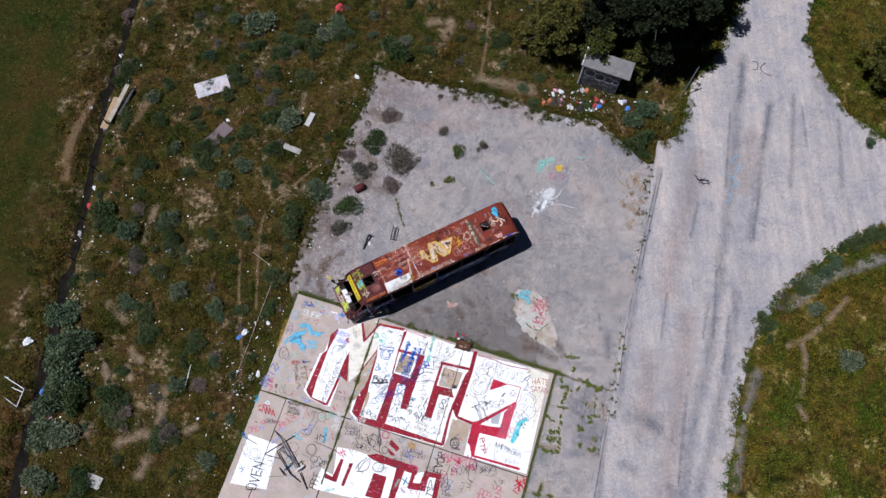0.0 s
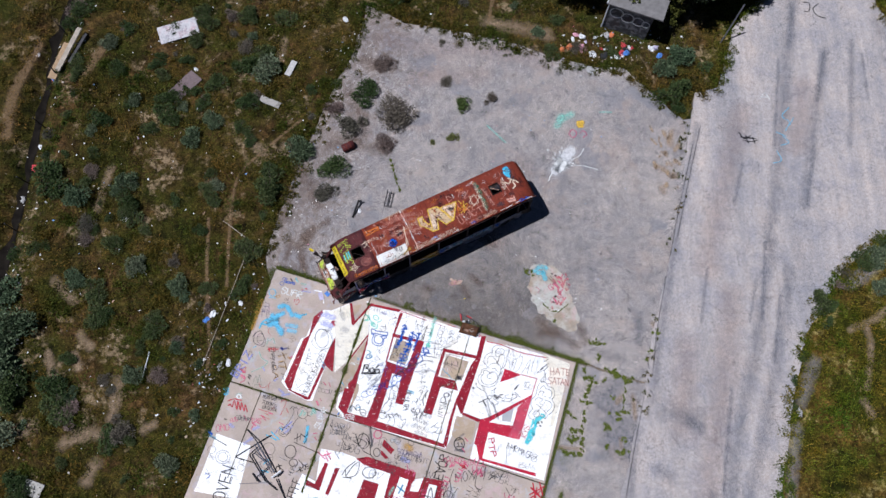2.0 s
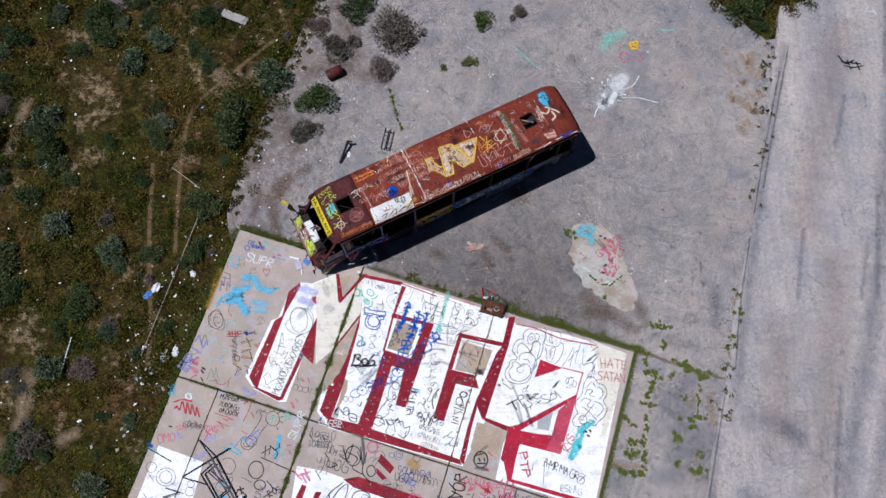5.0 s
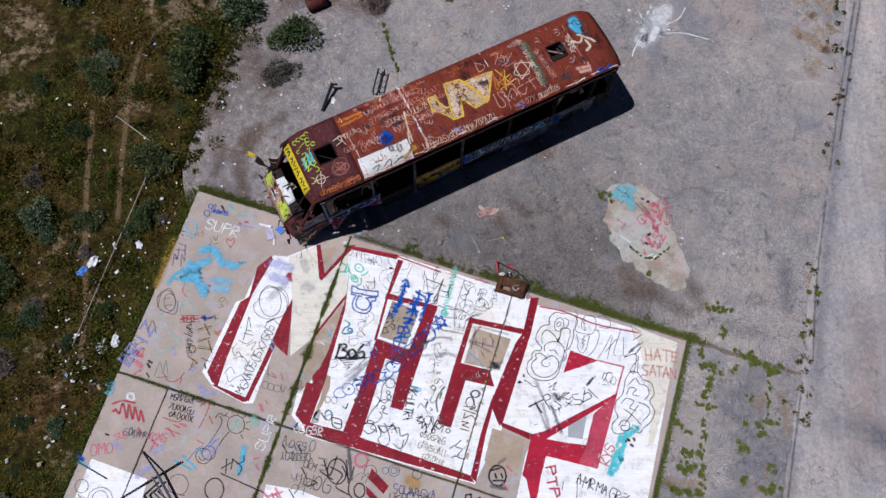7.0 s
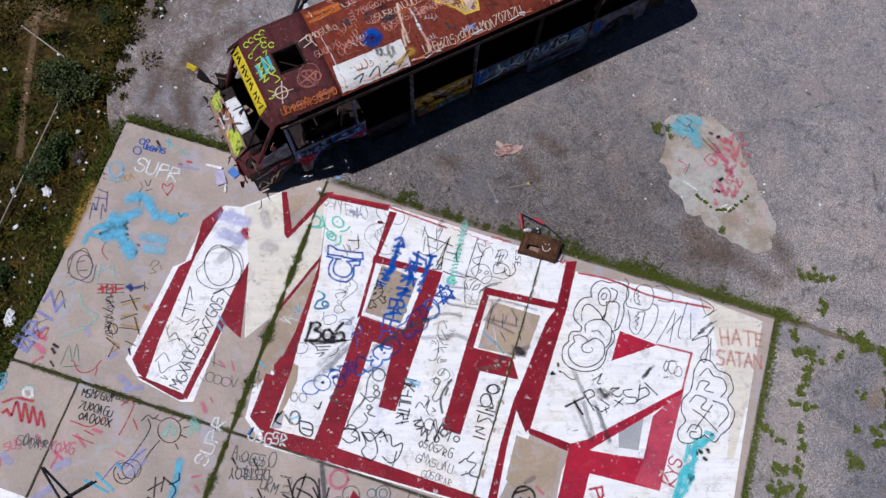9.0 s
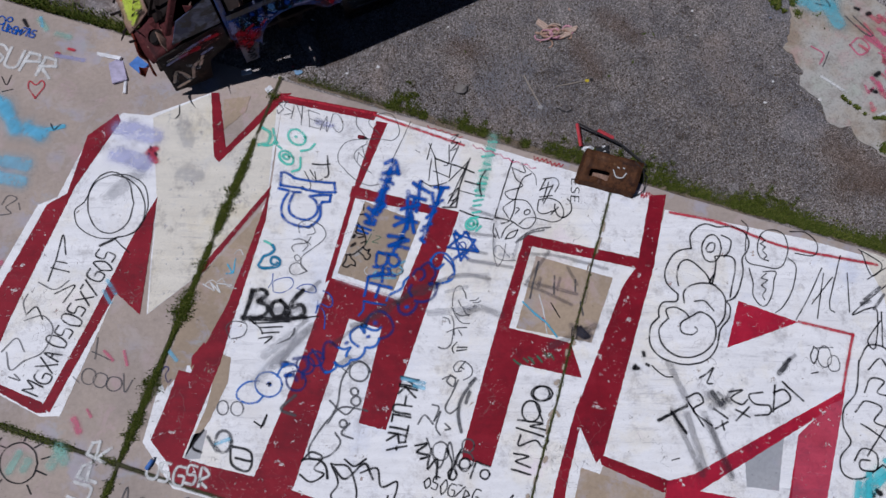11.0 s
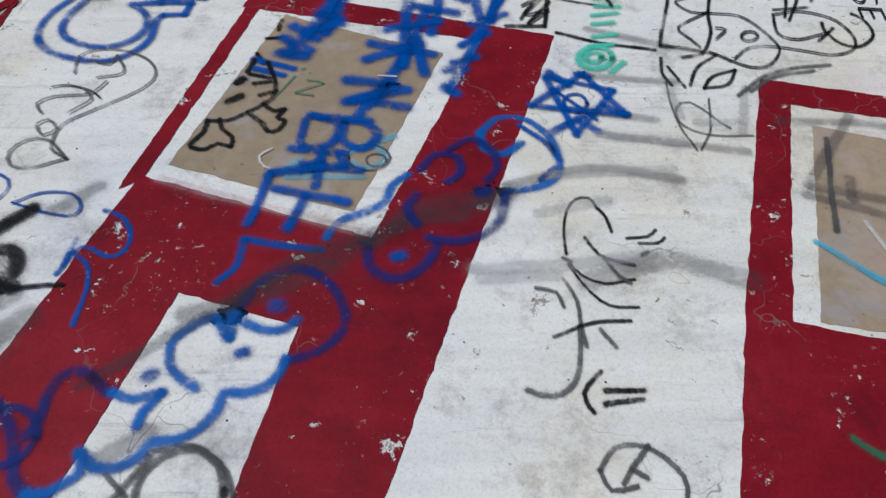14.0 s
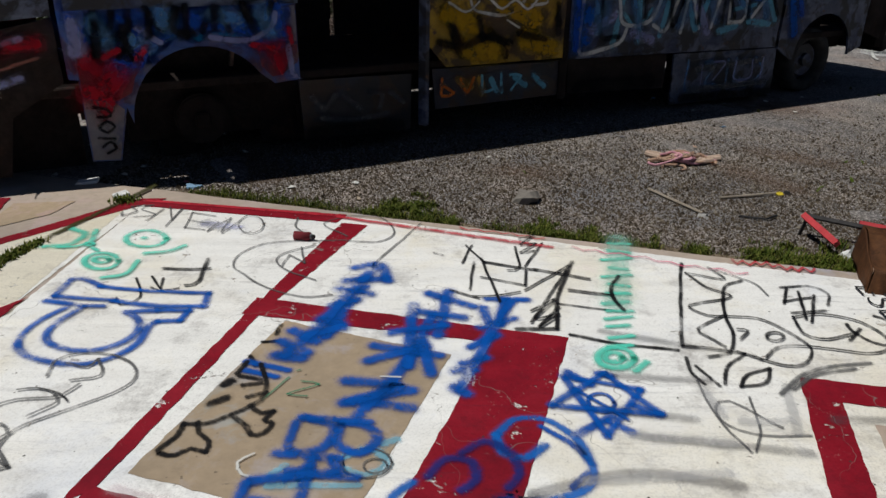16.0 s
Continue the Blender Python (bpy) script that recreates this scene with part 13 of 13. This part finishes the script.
stain("dirt", "tan", 0.3, [[(14.84, 13.35), (14.7, 12.47)], [(13.77, 11.06), (14.42, 10.65)], [(13.96, 9.53), (14.1, 9.37)]], lot, -0.0425)
stain("oil_spot", "dark", 0.07, [[(11.58, 3.09), (11.56, 2.56)], [(11.57, 2.11), (11.64, 1.98)], [(11.08, 1.6), (11.15, 1.52)], [(10.07, 5.41), (10.11, 5.37)], [(12.36, 4.8), (12.43, 4.76)], [(12.39, -0.63), (12.51, -1.21)], [(12.51, -2.43), (12.58, -2.53)]], lot, -0.041)
stain("dirt", "rosy", 1.1, [[(-3.16, 19.57), (-0.2, 18.94), (3.99, 18.81), (6.91, 18.17)], [(-0.97, 16.81), (3.16, 17.14)], [(5.59, 10.95), (4, 6.33)]], lot, -0.0452)
stain("dirt", "brown", 0.6, [[(-5.03, 15.56), (-4.08, 12.89), (-6.03, 11.97)], [(-7.94, 10.63), (-6.57, 8.13)], [(-4.33, 17.89), (-2.64, 17.23)], [(-4.43, 12.01), (-2.81, 11.61)], [(-8.39, 8.92), (-8.46, 7.26)]], lot, -0.0448)
stain("dirt", "brown", 0.35, [[(-3.56, 4.78), (-2.62, 4.64)], [(-4.46, 4.42), (-4.08, 3.42)], [(-3.94, 5.64), (-3.56, 4.78)], [(-2.56, 3.46), (-2.22, 2.82)], [(-1.47, 6.96), (-2.39, 6.04)]], lot, -0.0442)
stain("dirt", "pale", 0.8, [[(7.92, 8.47), (11.01, 7.3)], [(9.38, 5.24), (12.5, 6.12)], [(5.63, 15.37), (8.11, 16.34)], [(12.06, 12.85), (13.76, 14.22)]], lot, -0.0438)

# sandy trails, bare strips and the shade painted along the ditch bed
def ground_strip(name, pts, width, ink, label, category):
    line = smooth_line([Vector((x, y, 0)) for x, y in pts], 0.25)
    ob = ribbons(name, [[Vector((p.x, p.y, ground_z(p.x, p.y) + 0.05)) for p in line]], width, ink)
    return tagged(ob, label, category, kind="structure")


ground_strip("trail", [(-12.9, 7.0), (-12.6, 3.5), (-12.1, 0.5), (-11.9, -2)], 0.22, SAND, "narrow trodden sandy trail through the scrub", "trail")
ground_strip("trail", [(-11.4, 3.0), (-11.6, 7.0), (-11.4, 9.8), (-9.6, 12.0), (-8.0, 13.6)], 0.20, SAND, "narrow trodden sandy trail through the scrub", "trail")
ground_strip("trail", [(3.6, 21.2), (4.0, 24.0), (4.3, 28.0)], 0.25, SAND, "narrow trodden sandy trail through the scrub", "trail")
ground_strip("trail", [(-25.9, 12.2), (-26.0, 15.0), (-25.3, 18.6)], 0.75, SAND, "bare sandy strip beside the ditch", "trail")
ground_strip("trail", [(-22.9, 15.9), (-21.6, 16.6), (-20.8, 18.6)], 0.60, SAND, "bare sandy strip beside the planks", "trail")
stain("dirt", "brown", 0.33, [[(-7.09, 6.45), (-7.51, 5.37), (-7.22, 4.52), (-6.96, 3.98)], [(-6.32, 6.65), (-6.79, 6.13), (-6.91, 5.6)], [(-7.87, 5.71), (-8.09, 4.75)], [(-7.07, 4.27), (-7.49, 3.97), (-8.08, 4.02)]], lot, -0.0432)
stain("dirt", "brown", 0.30, [[(-7.19, 5.99), (-7.14, 4.78)], [(-6.74, 6.58), (-7.04, 5.71)], [(-6.17, 6.88), (-5.84, 6.99)], [(2.12, 3.25), (2.41, 2.69)], [(2.64, 3.85), (3.1, 3.47)], [(-0.05, 3.18), (0.25, 3.02)]], lot, -0.0428)
ground_strip("bare_patch", [(-19.18, 10.15), (-19.56, 7.42)], 0.36, STAIN["tan"], "bare sandy soil among the scrub", "soil")
ground_strip("bare_patch", [(-13.17, 9.44), (-12.53, 9.04)], 0.41, STAIN["tan"], "bare sandy soil among the scrub", "soil")
ground_strip("bare_patch", [(-9.44, 19.28), (-9.73, 17.76)], 0.36, STAIN["tan"], "bare sandy soil among the scrub", "soil")
ground_strip("bare_patch", [(-21.14, 2.98), (-19.95, 1.93)], 0.41, STAIN["tan"], "bare sandy soil among the scrub", "soil")
ground_strip("bare_patch", [(-20.81, -1.17), (-20.2, -2.61)], 0.36, STAIN["tan"], "bare sandy soil among the scrub", "soil")
ground_strip("bare_patch", [(-19.27, -0.02), (-18.58, -0.68)], 0.36, STAIN["tan"], "bare sandy soil among the scrub", "soil")
ground_strip("bare_patch", [(-21.71, -5.29), (-20.89, -4.92)], 0.50, STAIN["tan"], "bare sandy soil among the scrub", "soil")
ground_strip("bare_patch", [(-19.11, -5.93), (-17.95, -5.38), (-16.52, -5.42)], 0.50, STAIN["tan"], "bare sandy soil among the scrub", "soil")
ground_strip("bare_patch", [(-16.69, -2.53), (-16.77, -4.49)], 0.41, STAIN["tan"], "bare sandy soil among the scrub", "soil")
ground_strip("bare_patch", [(-17.58, -7.76), (-17.26, -6.91)], 0.48, STAIN["tan"], "bare sandy soil among the scrub", "soil")
ground_strip("bare_patch", [(-14.95, -5.15), (-14.46, -4.79)], 0.36, STAIN["tan"], "bare sandy soil among the scrub", "soil")
ground_strip("bare_patch", [(-10.83, 11.86), (-9.38, 11.24), (-8.83, 11.82)], 0.41, STAIN["tan"], "bare sandy soil among the scrub", "soil")
ground_strip("bare_patch", [(-19.35, -1.13), (-19.06, -1.79)], 0.36, STAIN["tan"], "bare sandy soil among the scrub", "soil")
ground_strip("bare_patch", [(-0.38, 25.86), (1.36, 26.01), (0.53, 24.1)], 0.50, STAIN["tan"], "bare sandy soil among the scrub", "soil")
ground_strip("bare_patch", [(3.56, 20.96), (5.68, 20.53), (7.36, 20.09)], 0.66, STAIN["tan"], "bare sandy soil among the scrub", "soil")
ground_strip("bare_patch", [(-8.24, 11.92), (-8.58, 11.26)], 0.36, STAIN["tan"], "bare sandy soil among the scrub", "soil")
ground_strip("bare_patch", [(24.05, 1.22), (25.86, 2.1), (28.51, 4.49)], 0.29, STAIN["tan"], "bare sandy soil among the scrub", "soil")
ground_strip("bare_patch", [(25, 1.32), (25.03, 0.19), (24.45, -2.02)], 0.29, STAIN["tan"], "bare sandy soil among the scrub", "soil")
ground_strip("bare_patch", [(24.24, -2.75), (24.51, -3.45)], 0.36, STAIN["tan"], "bare sandy soil among the scrub", "soil")
ground_strip("bare_patch", [(24.39, 3.8), (25.87, 4.82), (27.6, 6.06), (29.65, 6.71), (31.32, 7.36)], 0.5, STAIN["pale"], "bare pale soil behind the verge bushes", "soil")
# ragged dark strip: the ditch's shade laid in as a coloured mesh
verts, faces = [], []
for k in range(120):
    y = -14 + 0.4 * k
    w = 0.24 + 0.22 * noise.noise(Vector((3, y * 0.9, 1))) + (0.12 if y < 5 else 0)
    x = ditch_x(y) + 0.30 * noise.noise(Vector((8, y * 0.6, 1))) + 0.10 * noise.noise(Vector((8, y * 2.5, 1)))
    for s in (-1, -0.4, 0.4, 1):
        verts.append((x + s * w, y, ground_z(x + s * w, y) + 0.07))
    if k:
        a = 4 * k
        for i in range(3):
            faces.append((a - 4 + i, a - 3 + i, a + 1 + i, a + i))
tagged(mesh_object("ditch_bed", verts, faces, DITCH_SHADE, smooth=True), "near-black strip painting the shade in the bed of a narrow ditch", "ditch", kind="structure")

# fence posts along the ditch
for k, (x, y) in enumerate(((-24.0, 22.2), (-24.0, 19.4), (-24.1, 16.4), (-24.2, 12.8), (-24.6, 9.2), (-24.7, 6.1), (-24.9, 2.9), (-25.1, -0.6), (-25.0, -5.4))):
    rnd = random.Random(k)
    post = tube_bm = bmesh.new()
    tube(post, (0, 0, -0.3), (rnd.uniform(-.15, .05), rnd.uniform(-.1, .1), rnd.uniform(1.2, 1.6)), 0.045, 0.035, 6)
    ob = part("fence_post", post, STEEL, None)
    ob.matrix_world = Matrix.Translation((x + 0.5, y, ground_z(x + 0.5, y)))
    tagged(ob, "thin dark fence post beside the ditch", "fence post", "posts along the ditch")

# boards, mats, tarps and bags in the scrub
def flat_piece(name, x, y, w, d, turn, material, label, category, thick=0.05, lift=0.06, tilt=2):
    return box_thing(name, (w, d, thick), pose(x, y, ground_z(x, y) + lift, tilt, 0, turn), material, label, category, min(0.012, thick * 0.3))


def board_material():
    m = Mat("painted_board", 0.7)
    col = m.ramp(m.noise(1.6, 5, 0.7), (0.3, (0.30, 0.29, 0.30)), (0.5, (0.52, 0.50, 0.50)), (0.7, (0.46, 0.30, 0.30)))
    m.colour(m.mix(m.ramp(m.noise(6.0, 6, 0.75), (0.5, 0.0), (0.6, 0.6)), col, (0.16, 0.14, 0.18)))
    return m.mat


flat_piece("painted_board", -16.35, 19.75, 2.5, 1.25, 21, board_material(), "whitish painted board lying on the grass", "board", 0.06, 0.10)
flat_piece("plank", -23.45, 17.3, 0.55, 2.6, -14, plain("tan_wood", (0.33, 0.22, 0.12)), "tan wooden plank lying beside the ditch", "plank", 0.08, 0.2)
flat_piece("plank", -22.80, 17.9, 0.32, 3.1, -20, WOOD, "grey weathered plank lying beside the ditch", "plank", 0.10, 0.35, 6)
flat_piece("plank", -22.35, 18.1, 0.20, 2.2, -20, STEEL, "dark plank lying beside the ditch", "plank", 0.06, 0.15)
flat_piece("mat", -15.4, 15.8, 1.0, 2.0, -40, plain("faded_mat", (0.14, 0.10, 0.10)), "faded purplish mat on the ground", "mat", 0.03, 0.06)
flat_piece("plank", -10.0, 14.8, 1.35, 0.42, -22, plain("grey_board", (0.30, 0.28, 0.25)), "short grey board lying in the scrub", "plank", 0.05, 0.1)
flat_piece("tarp", -20.3, -8.2, 1.1, 0.75, -18, plain("grey_tarp", (0.36, 0.34, 0.30)), "creased grey tarp on the ground", "tarp", 0.03, 0.08)
flat_piece("pale_board", -8.9, 17.2, 0.40, 1.1, -22, plain("pale_board", (0.42, 0.40, 0.38)), "pale board beside a sage bush", "board", 0.04, 0.1)
tagged(rod("plastic_pipe", [(-15.4, -2.3, 0.02), (-15.2, -0.9, 0.05)], 0.03, CLOTH["white"]), "white plastic pipe lying in the grass", "pipe")
tagged(rod("cane", [(-12.2, -1.6, 0.0), (-10.3, 5.4, 0.05)], 0.02, WOOD), "long dry cane lying in the grass", "cane")
tagged(rod("cane", [(-12.0, 6.9, 0.0), (-10.6, 5.9, 0.05)], 0.02, WOOD), "dry cane lying in the grass", "cane")
for x, y, s, c, lab, cat in ((-24.06, 16.53, 0.30, "blue", "blue plastic bag beside the planks", "bag"), (-24.0, 10.2, 0.32, "red", "red plastic container beside the ditch", "container"), (-25.2, 17.95, 0.20, "white", "white bag by the ditch", "bag"),
                             (-7.4, 26.9, 0.55, "red", "bright red cloth on the grass", "cloth"), (-23.9, 22.7, 0.28, "white", "white bag by the ditch", "bag"), (-26.2, 0.4, 0.42, "white", "white plastic sheet by the ditch", "sheet"),
                             (-22.7, 0.5, 0.40, "white", "white bag among the sage bushes", "bag"), (-24.9, -2.7, 0.32, "blue", "pale blue bag by the ditch", "bag"), (-23.7, -4.3, 0.30, "pink", "pinkish bag among the bushes", "bag"),
                             (-12.0, 1.3, 0.30, "white", "white torn bag in the grass", "bag"), (-12.3, 1.0, 0.24, "blue", "blue torn bag in the grass", "bag"), (-10.5, 2.0, 0.20, "white", "white bag beside the slab", "bag"),
                             (-23.9, 11.6, 0.22, "white", "white bag by the ditch", "bag"), (-14.9, 17.0, 0.20, "white", "white bag on the grass", "bag"), (-17.8, 6.9, 0.25, "white", "white paper in the scrub", "paper"),
                             (-10.8, -1.4, 0.26, "white", "white torn paper beside the slab", "paper"), (-11.3, -1.6, 0.20, "white", "white torn paper beside the slab", "paper"), (-5.7, 20.9, 0.24, "white", "white bag on the grass", "bag"),
                             (20.6, -3.4, 0.28, "grey", "grey bag at the road edge", "bag"), (-24.4, 8.2, 0.35, "grey", "grey plastic beside the ditch", "plastic")):
    crumpled("plastic_bag", (s, s * 0.75, s * 0.6), CLOTH[c], int(abs(x * 100)), label=lab, category=cat, place=pose(x, y, on_ground(x, y) + 0.03, 0, 0, x * 40))

# white wire rack beside the ditch
rack = holder("wire_rack", pose(-26.2, -2.9, on_ground(-26.2, -2.9)), "white wire rack lying in the grass", "rack")
for a, b in (((-1.0, 1.0, .05), (0.6, 0.2, .4)), ((-1.0, 1.0, .05), (-0.6, 0.9, .3)), ((0.6, 0.2, .4), (0.2, -0.9, .1)), ((0.2, -0.9, .1), (-0.8, -0.3, .05)), ((-0.3, 0.3, .2), (0.5, 0.0, .3))):
    rod("wire", [a, b], 0.03, CLOTH["white"], rack, 4)

# scattered litter in the scrub and over the lot
SCRAPS = [crumpled("litter", (0.5, 0.32, 0.18), CLOTH[c], 60 + i, label="small pale scrap of litter on the ground", category="litter", detail=1) for i, c in enumerate(("white", "white", "grey", "tan"))]
rnd = random.Random(12)
for k in range(150):
    zone = rnd.random()
    if zone < 0.62:
        x, y = rnd.uniform(-24, -8), rnd.uniform(-9, 26)
    elif zone < 0.72:
        x, y = rnd.gauss(-11.2, 1.0), rnd.gauss(0.0, 2.0)
    elif zone < 0.90:
        x, y = rnd.uniform(-6, 15), rnd.uniform(2, 22)
    else:
        x, y = rnd.uniform(-6, 10), rnd.uniform(20, 28)
    u, v = slab_uv(x, y)
    if SLAB_U0 < u < SLAB_U1 and SLAB_V0 < v or (abs(x + 0.1) < 7 and abs(y - 5.9 - (x + .1) * .52) < 2.2):
        continue
    s = rnd.uniform(0.07, 0.30) if not inside(LOT, x, y) else rnd.uniform(0.05, 0.14)
    copy_thing(SCRAPS[k % 4], pose(x, y, on_ground(x, y) + 0.02, 0, 0, rnd.uniform(0, 360)) @ Matrix.Diagonal((s, s, s, 1)))["group"] = "scattered litter"
for ob in SCRAPS:
    bpy.data.objects.remove(ob)

# rubbish heap beside the shed
for k in range(34):
    a = rnd.uniform(0, 6.28)
    x, y = 11.6 + rnd.gauss(0, 1.7), 19.4 + rnd.gauss(0, 0.8) - 0.12 * (k % 5)
    c = ("white", "white", "pink", "red", "lilac", "white", "black", "grey", "blue", "orange")[k % 10]
    s = rnd.uniform(0.14, 0.42)
    crumpled("rubbish", (s, s * 0.7, s * 0.7), CLOTH[c], 300 + k, label="crumpled %s rubbish on the weeds by the shed" % c, category="rubbish", place=pose(x, y, on_ground(x, y) + 0.02, 0, 0, k * 50), group="rubbish heap", detail=2)

# the small shed
shed = holder("shed", pose(12.6, 20.85, -0.1, 0, 0, -19.5), "small dark shed with sprayed walls under a grey metal roof", "shed")


def shed_part(name, x0, x1, y0, y1, z0, z1, material, label="", parent=None):
    bm = bmesh.new()
    bmesh.ops.create_cube(bm, size=1, matrix=Matrix.Translation(((x0 + x1) / 2, (y0 + y1) / 2, (z0 + z1) / 2)) @ Matrix.Diagonal((x1 - x0, y1 - y0, z1 - z0, 1)))
    bmesh.ops.bevel(bm, geom=bm.edges[:], offset=0.01, segments=1, affect='EDGES')
    return part(name, bm, material, parent or shed, label)


SHED_WALL = graffiti_material("sprayed_block_wall", (0.07, 0.07, 0.075), (0.16, 0.16, 0.17), (0.035, 0.035, 0.04))
SHED_ROOF = plain("grey_roof_sheet", (0.17, 0.16, 0.155), 0.6, 0.25, 3.0)
shed_part("wall", -1.6, 1.25, -0.60, -0.50, 0, 2.5, SHED_WALL, "dark wall with sprayed rounded shapes")
shed_part("wall", -1.6, 1.25, 0.50, 0.60, 0, 2.5, SHED_WALL)
shed_part("wall", -1.6, -1.5, -0.50, 0.50, 0, 2.5, SHED_WALL)
shed_part("wall", 1.15, 1.25, -0.50, 0.50, 0, 2.5, SHED_WALL)
shed_part("roof", -1.75, 1.80, -0.78, 0.75, 2.5, 2.60, SHED_ROOF)
shed_part("roof_edge", -1.78, -1.72, -0.80, 0.78, 2.55, 2.70, CLOTH["white"])
shed_part("roof_edge", -1.75, 1.80, -0.82, -0.78, 2.52, 2.64, SHED_ROOF)
shed_part("corner_trim", -1.66, -1.58, -0.68, -0.60, 0, 2.5, CLOTH["white"], "pale corner trim")
for k, (x, z, r) in enumerate(((-1.0, 1.75, 0.42), (-0.25, 1.6, 0.40), (0.45, 1.55, 0.36), (0.95, 1.5, 0.25))):
    ring = [(x + r * math.cos(a * 0.6283), z + r * math.sin(a * 0.6283)) for a in range(11)]
    ob = ribbons("spray_tag", [smooth_line([Vector((px, pz, 0)) for px, pz in ring], 0.06)], 0.09, INKS["WHITEINK"], shed)
    for v in ob.data.vertices:
        px, pz, lift = v.co
        v.co = (px, -0.615 - lift, pz)
# leaning pole at the road's edge
tagged(rod("pole", [(18.5, 19.8, -0.2), (18.9, 20.5, 2.9)], 0.045, GREY_STEEL), "thin grey leaning pole at the road edge", "pole")


def scraps():
    """Small pale bits of paper, plastic and rubble strewn over the lot and the scrub."""
    rnd = random.Random(99)
    m = Mat("pale_litter", 0.8)
    m.colour(m.ramp(m.island(), (0.0, (0.75, 0.75, 0.74)), (0.5, (0.62, 0.60, 0.56)), (0.7, (0.40, 0.30, 0.20)), (0.85, (0.16, 0.12, 0.10)), (0.95, (0.15, 0.35, 0.60)), (1.0, (0.6, 0.12, 0.10))))
    verts, faces = [], []
    spots = [(rnd.uniform(-24, -8), rnd.uniform(-9, 22), 0.5) for k in range(240)] + [(rnd.gauss(-8.5, 1.2) + 0.22 * (y - 6), y, 0.35) for y in [rnd.uniform(2, 20) for k in range(150)]]
    spots += [(rnd.uniform(-6, 13), rnd.uniform(2, 19), 0.22) for k in range(420)] + [(rnd.gauss(-23.5, 0.9), rnd.uniform(-9, 20), 0.8) for k in range(120)] + [(rnd.gauss(12, 2), rnd.gauss(19.5, 0.8), 0.8) for k in range(90)]
    spots += [(rnd.gauss(-11.8, 0.7), rnd.gauss(-1.5, 2.2), 0.7) for k in range(90)]
    for x, y, big in spots:
        u, v = slab_uv(x, y)
        if SLAB_U0 < u < SLAB_U1 and SLAB_V0 < v < SLAB_V1 or (-1 < x < 5 and 1 < y < 5.5 and rnd.random() < 0.8):
            continue
        z = (-0.035 if paved(x, y) else ground_z(x, y) + rnd.uniform(0.04, 0.16))
        r = 0.03 + 0.11 * big * rnd.random() ** 2
        i = len(verts)
        a = rnd.uniform(0, 6.28)
        for j in range(4):
            b = a + j * 1.57 + rnd.uniform(-.3, .3)
            w = r * (1.0 if j % 2 else rnd.uniform(0.4, 0.9))
            verts.append((x + w * math.cos(b), y + w * math.sin(b), z + rnd.uniform(-0.2, 0.3) * r))
        verts.append((x, y, z + 0.4 * r))
        verts.append((x, y, z - 0.25 * r))
        for j in range(4):
            faces += [(i + j, i + (j + 1) % 4, i + 4), (i + (j + 1) % 4, i + j, i + 5)]
    ob = mesh_object("litter_scraps", verts, faces, m.mat)
    tagged(ob, "small pale scraps of litter strewn over the ground", "litter", kind="stuff")


scraps()
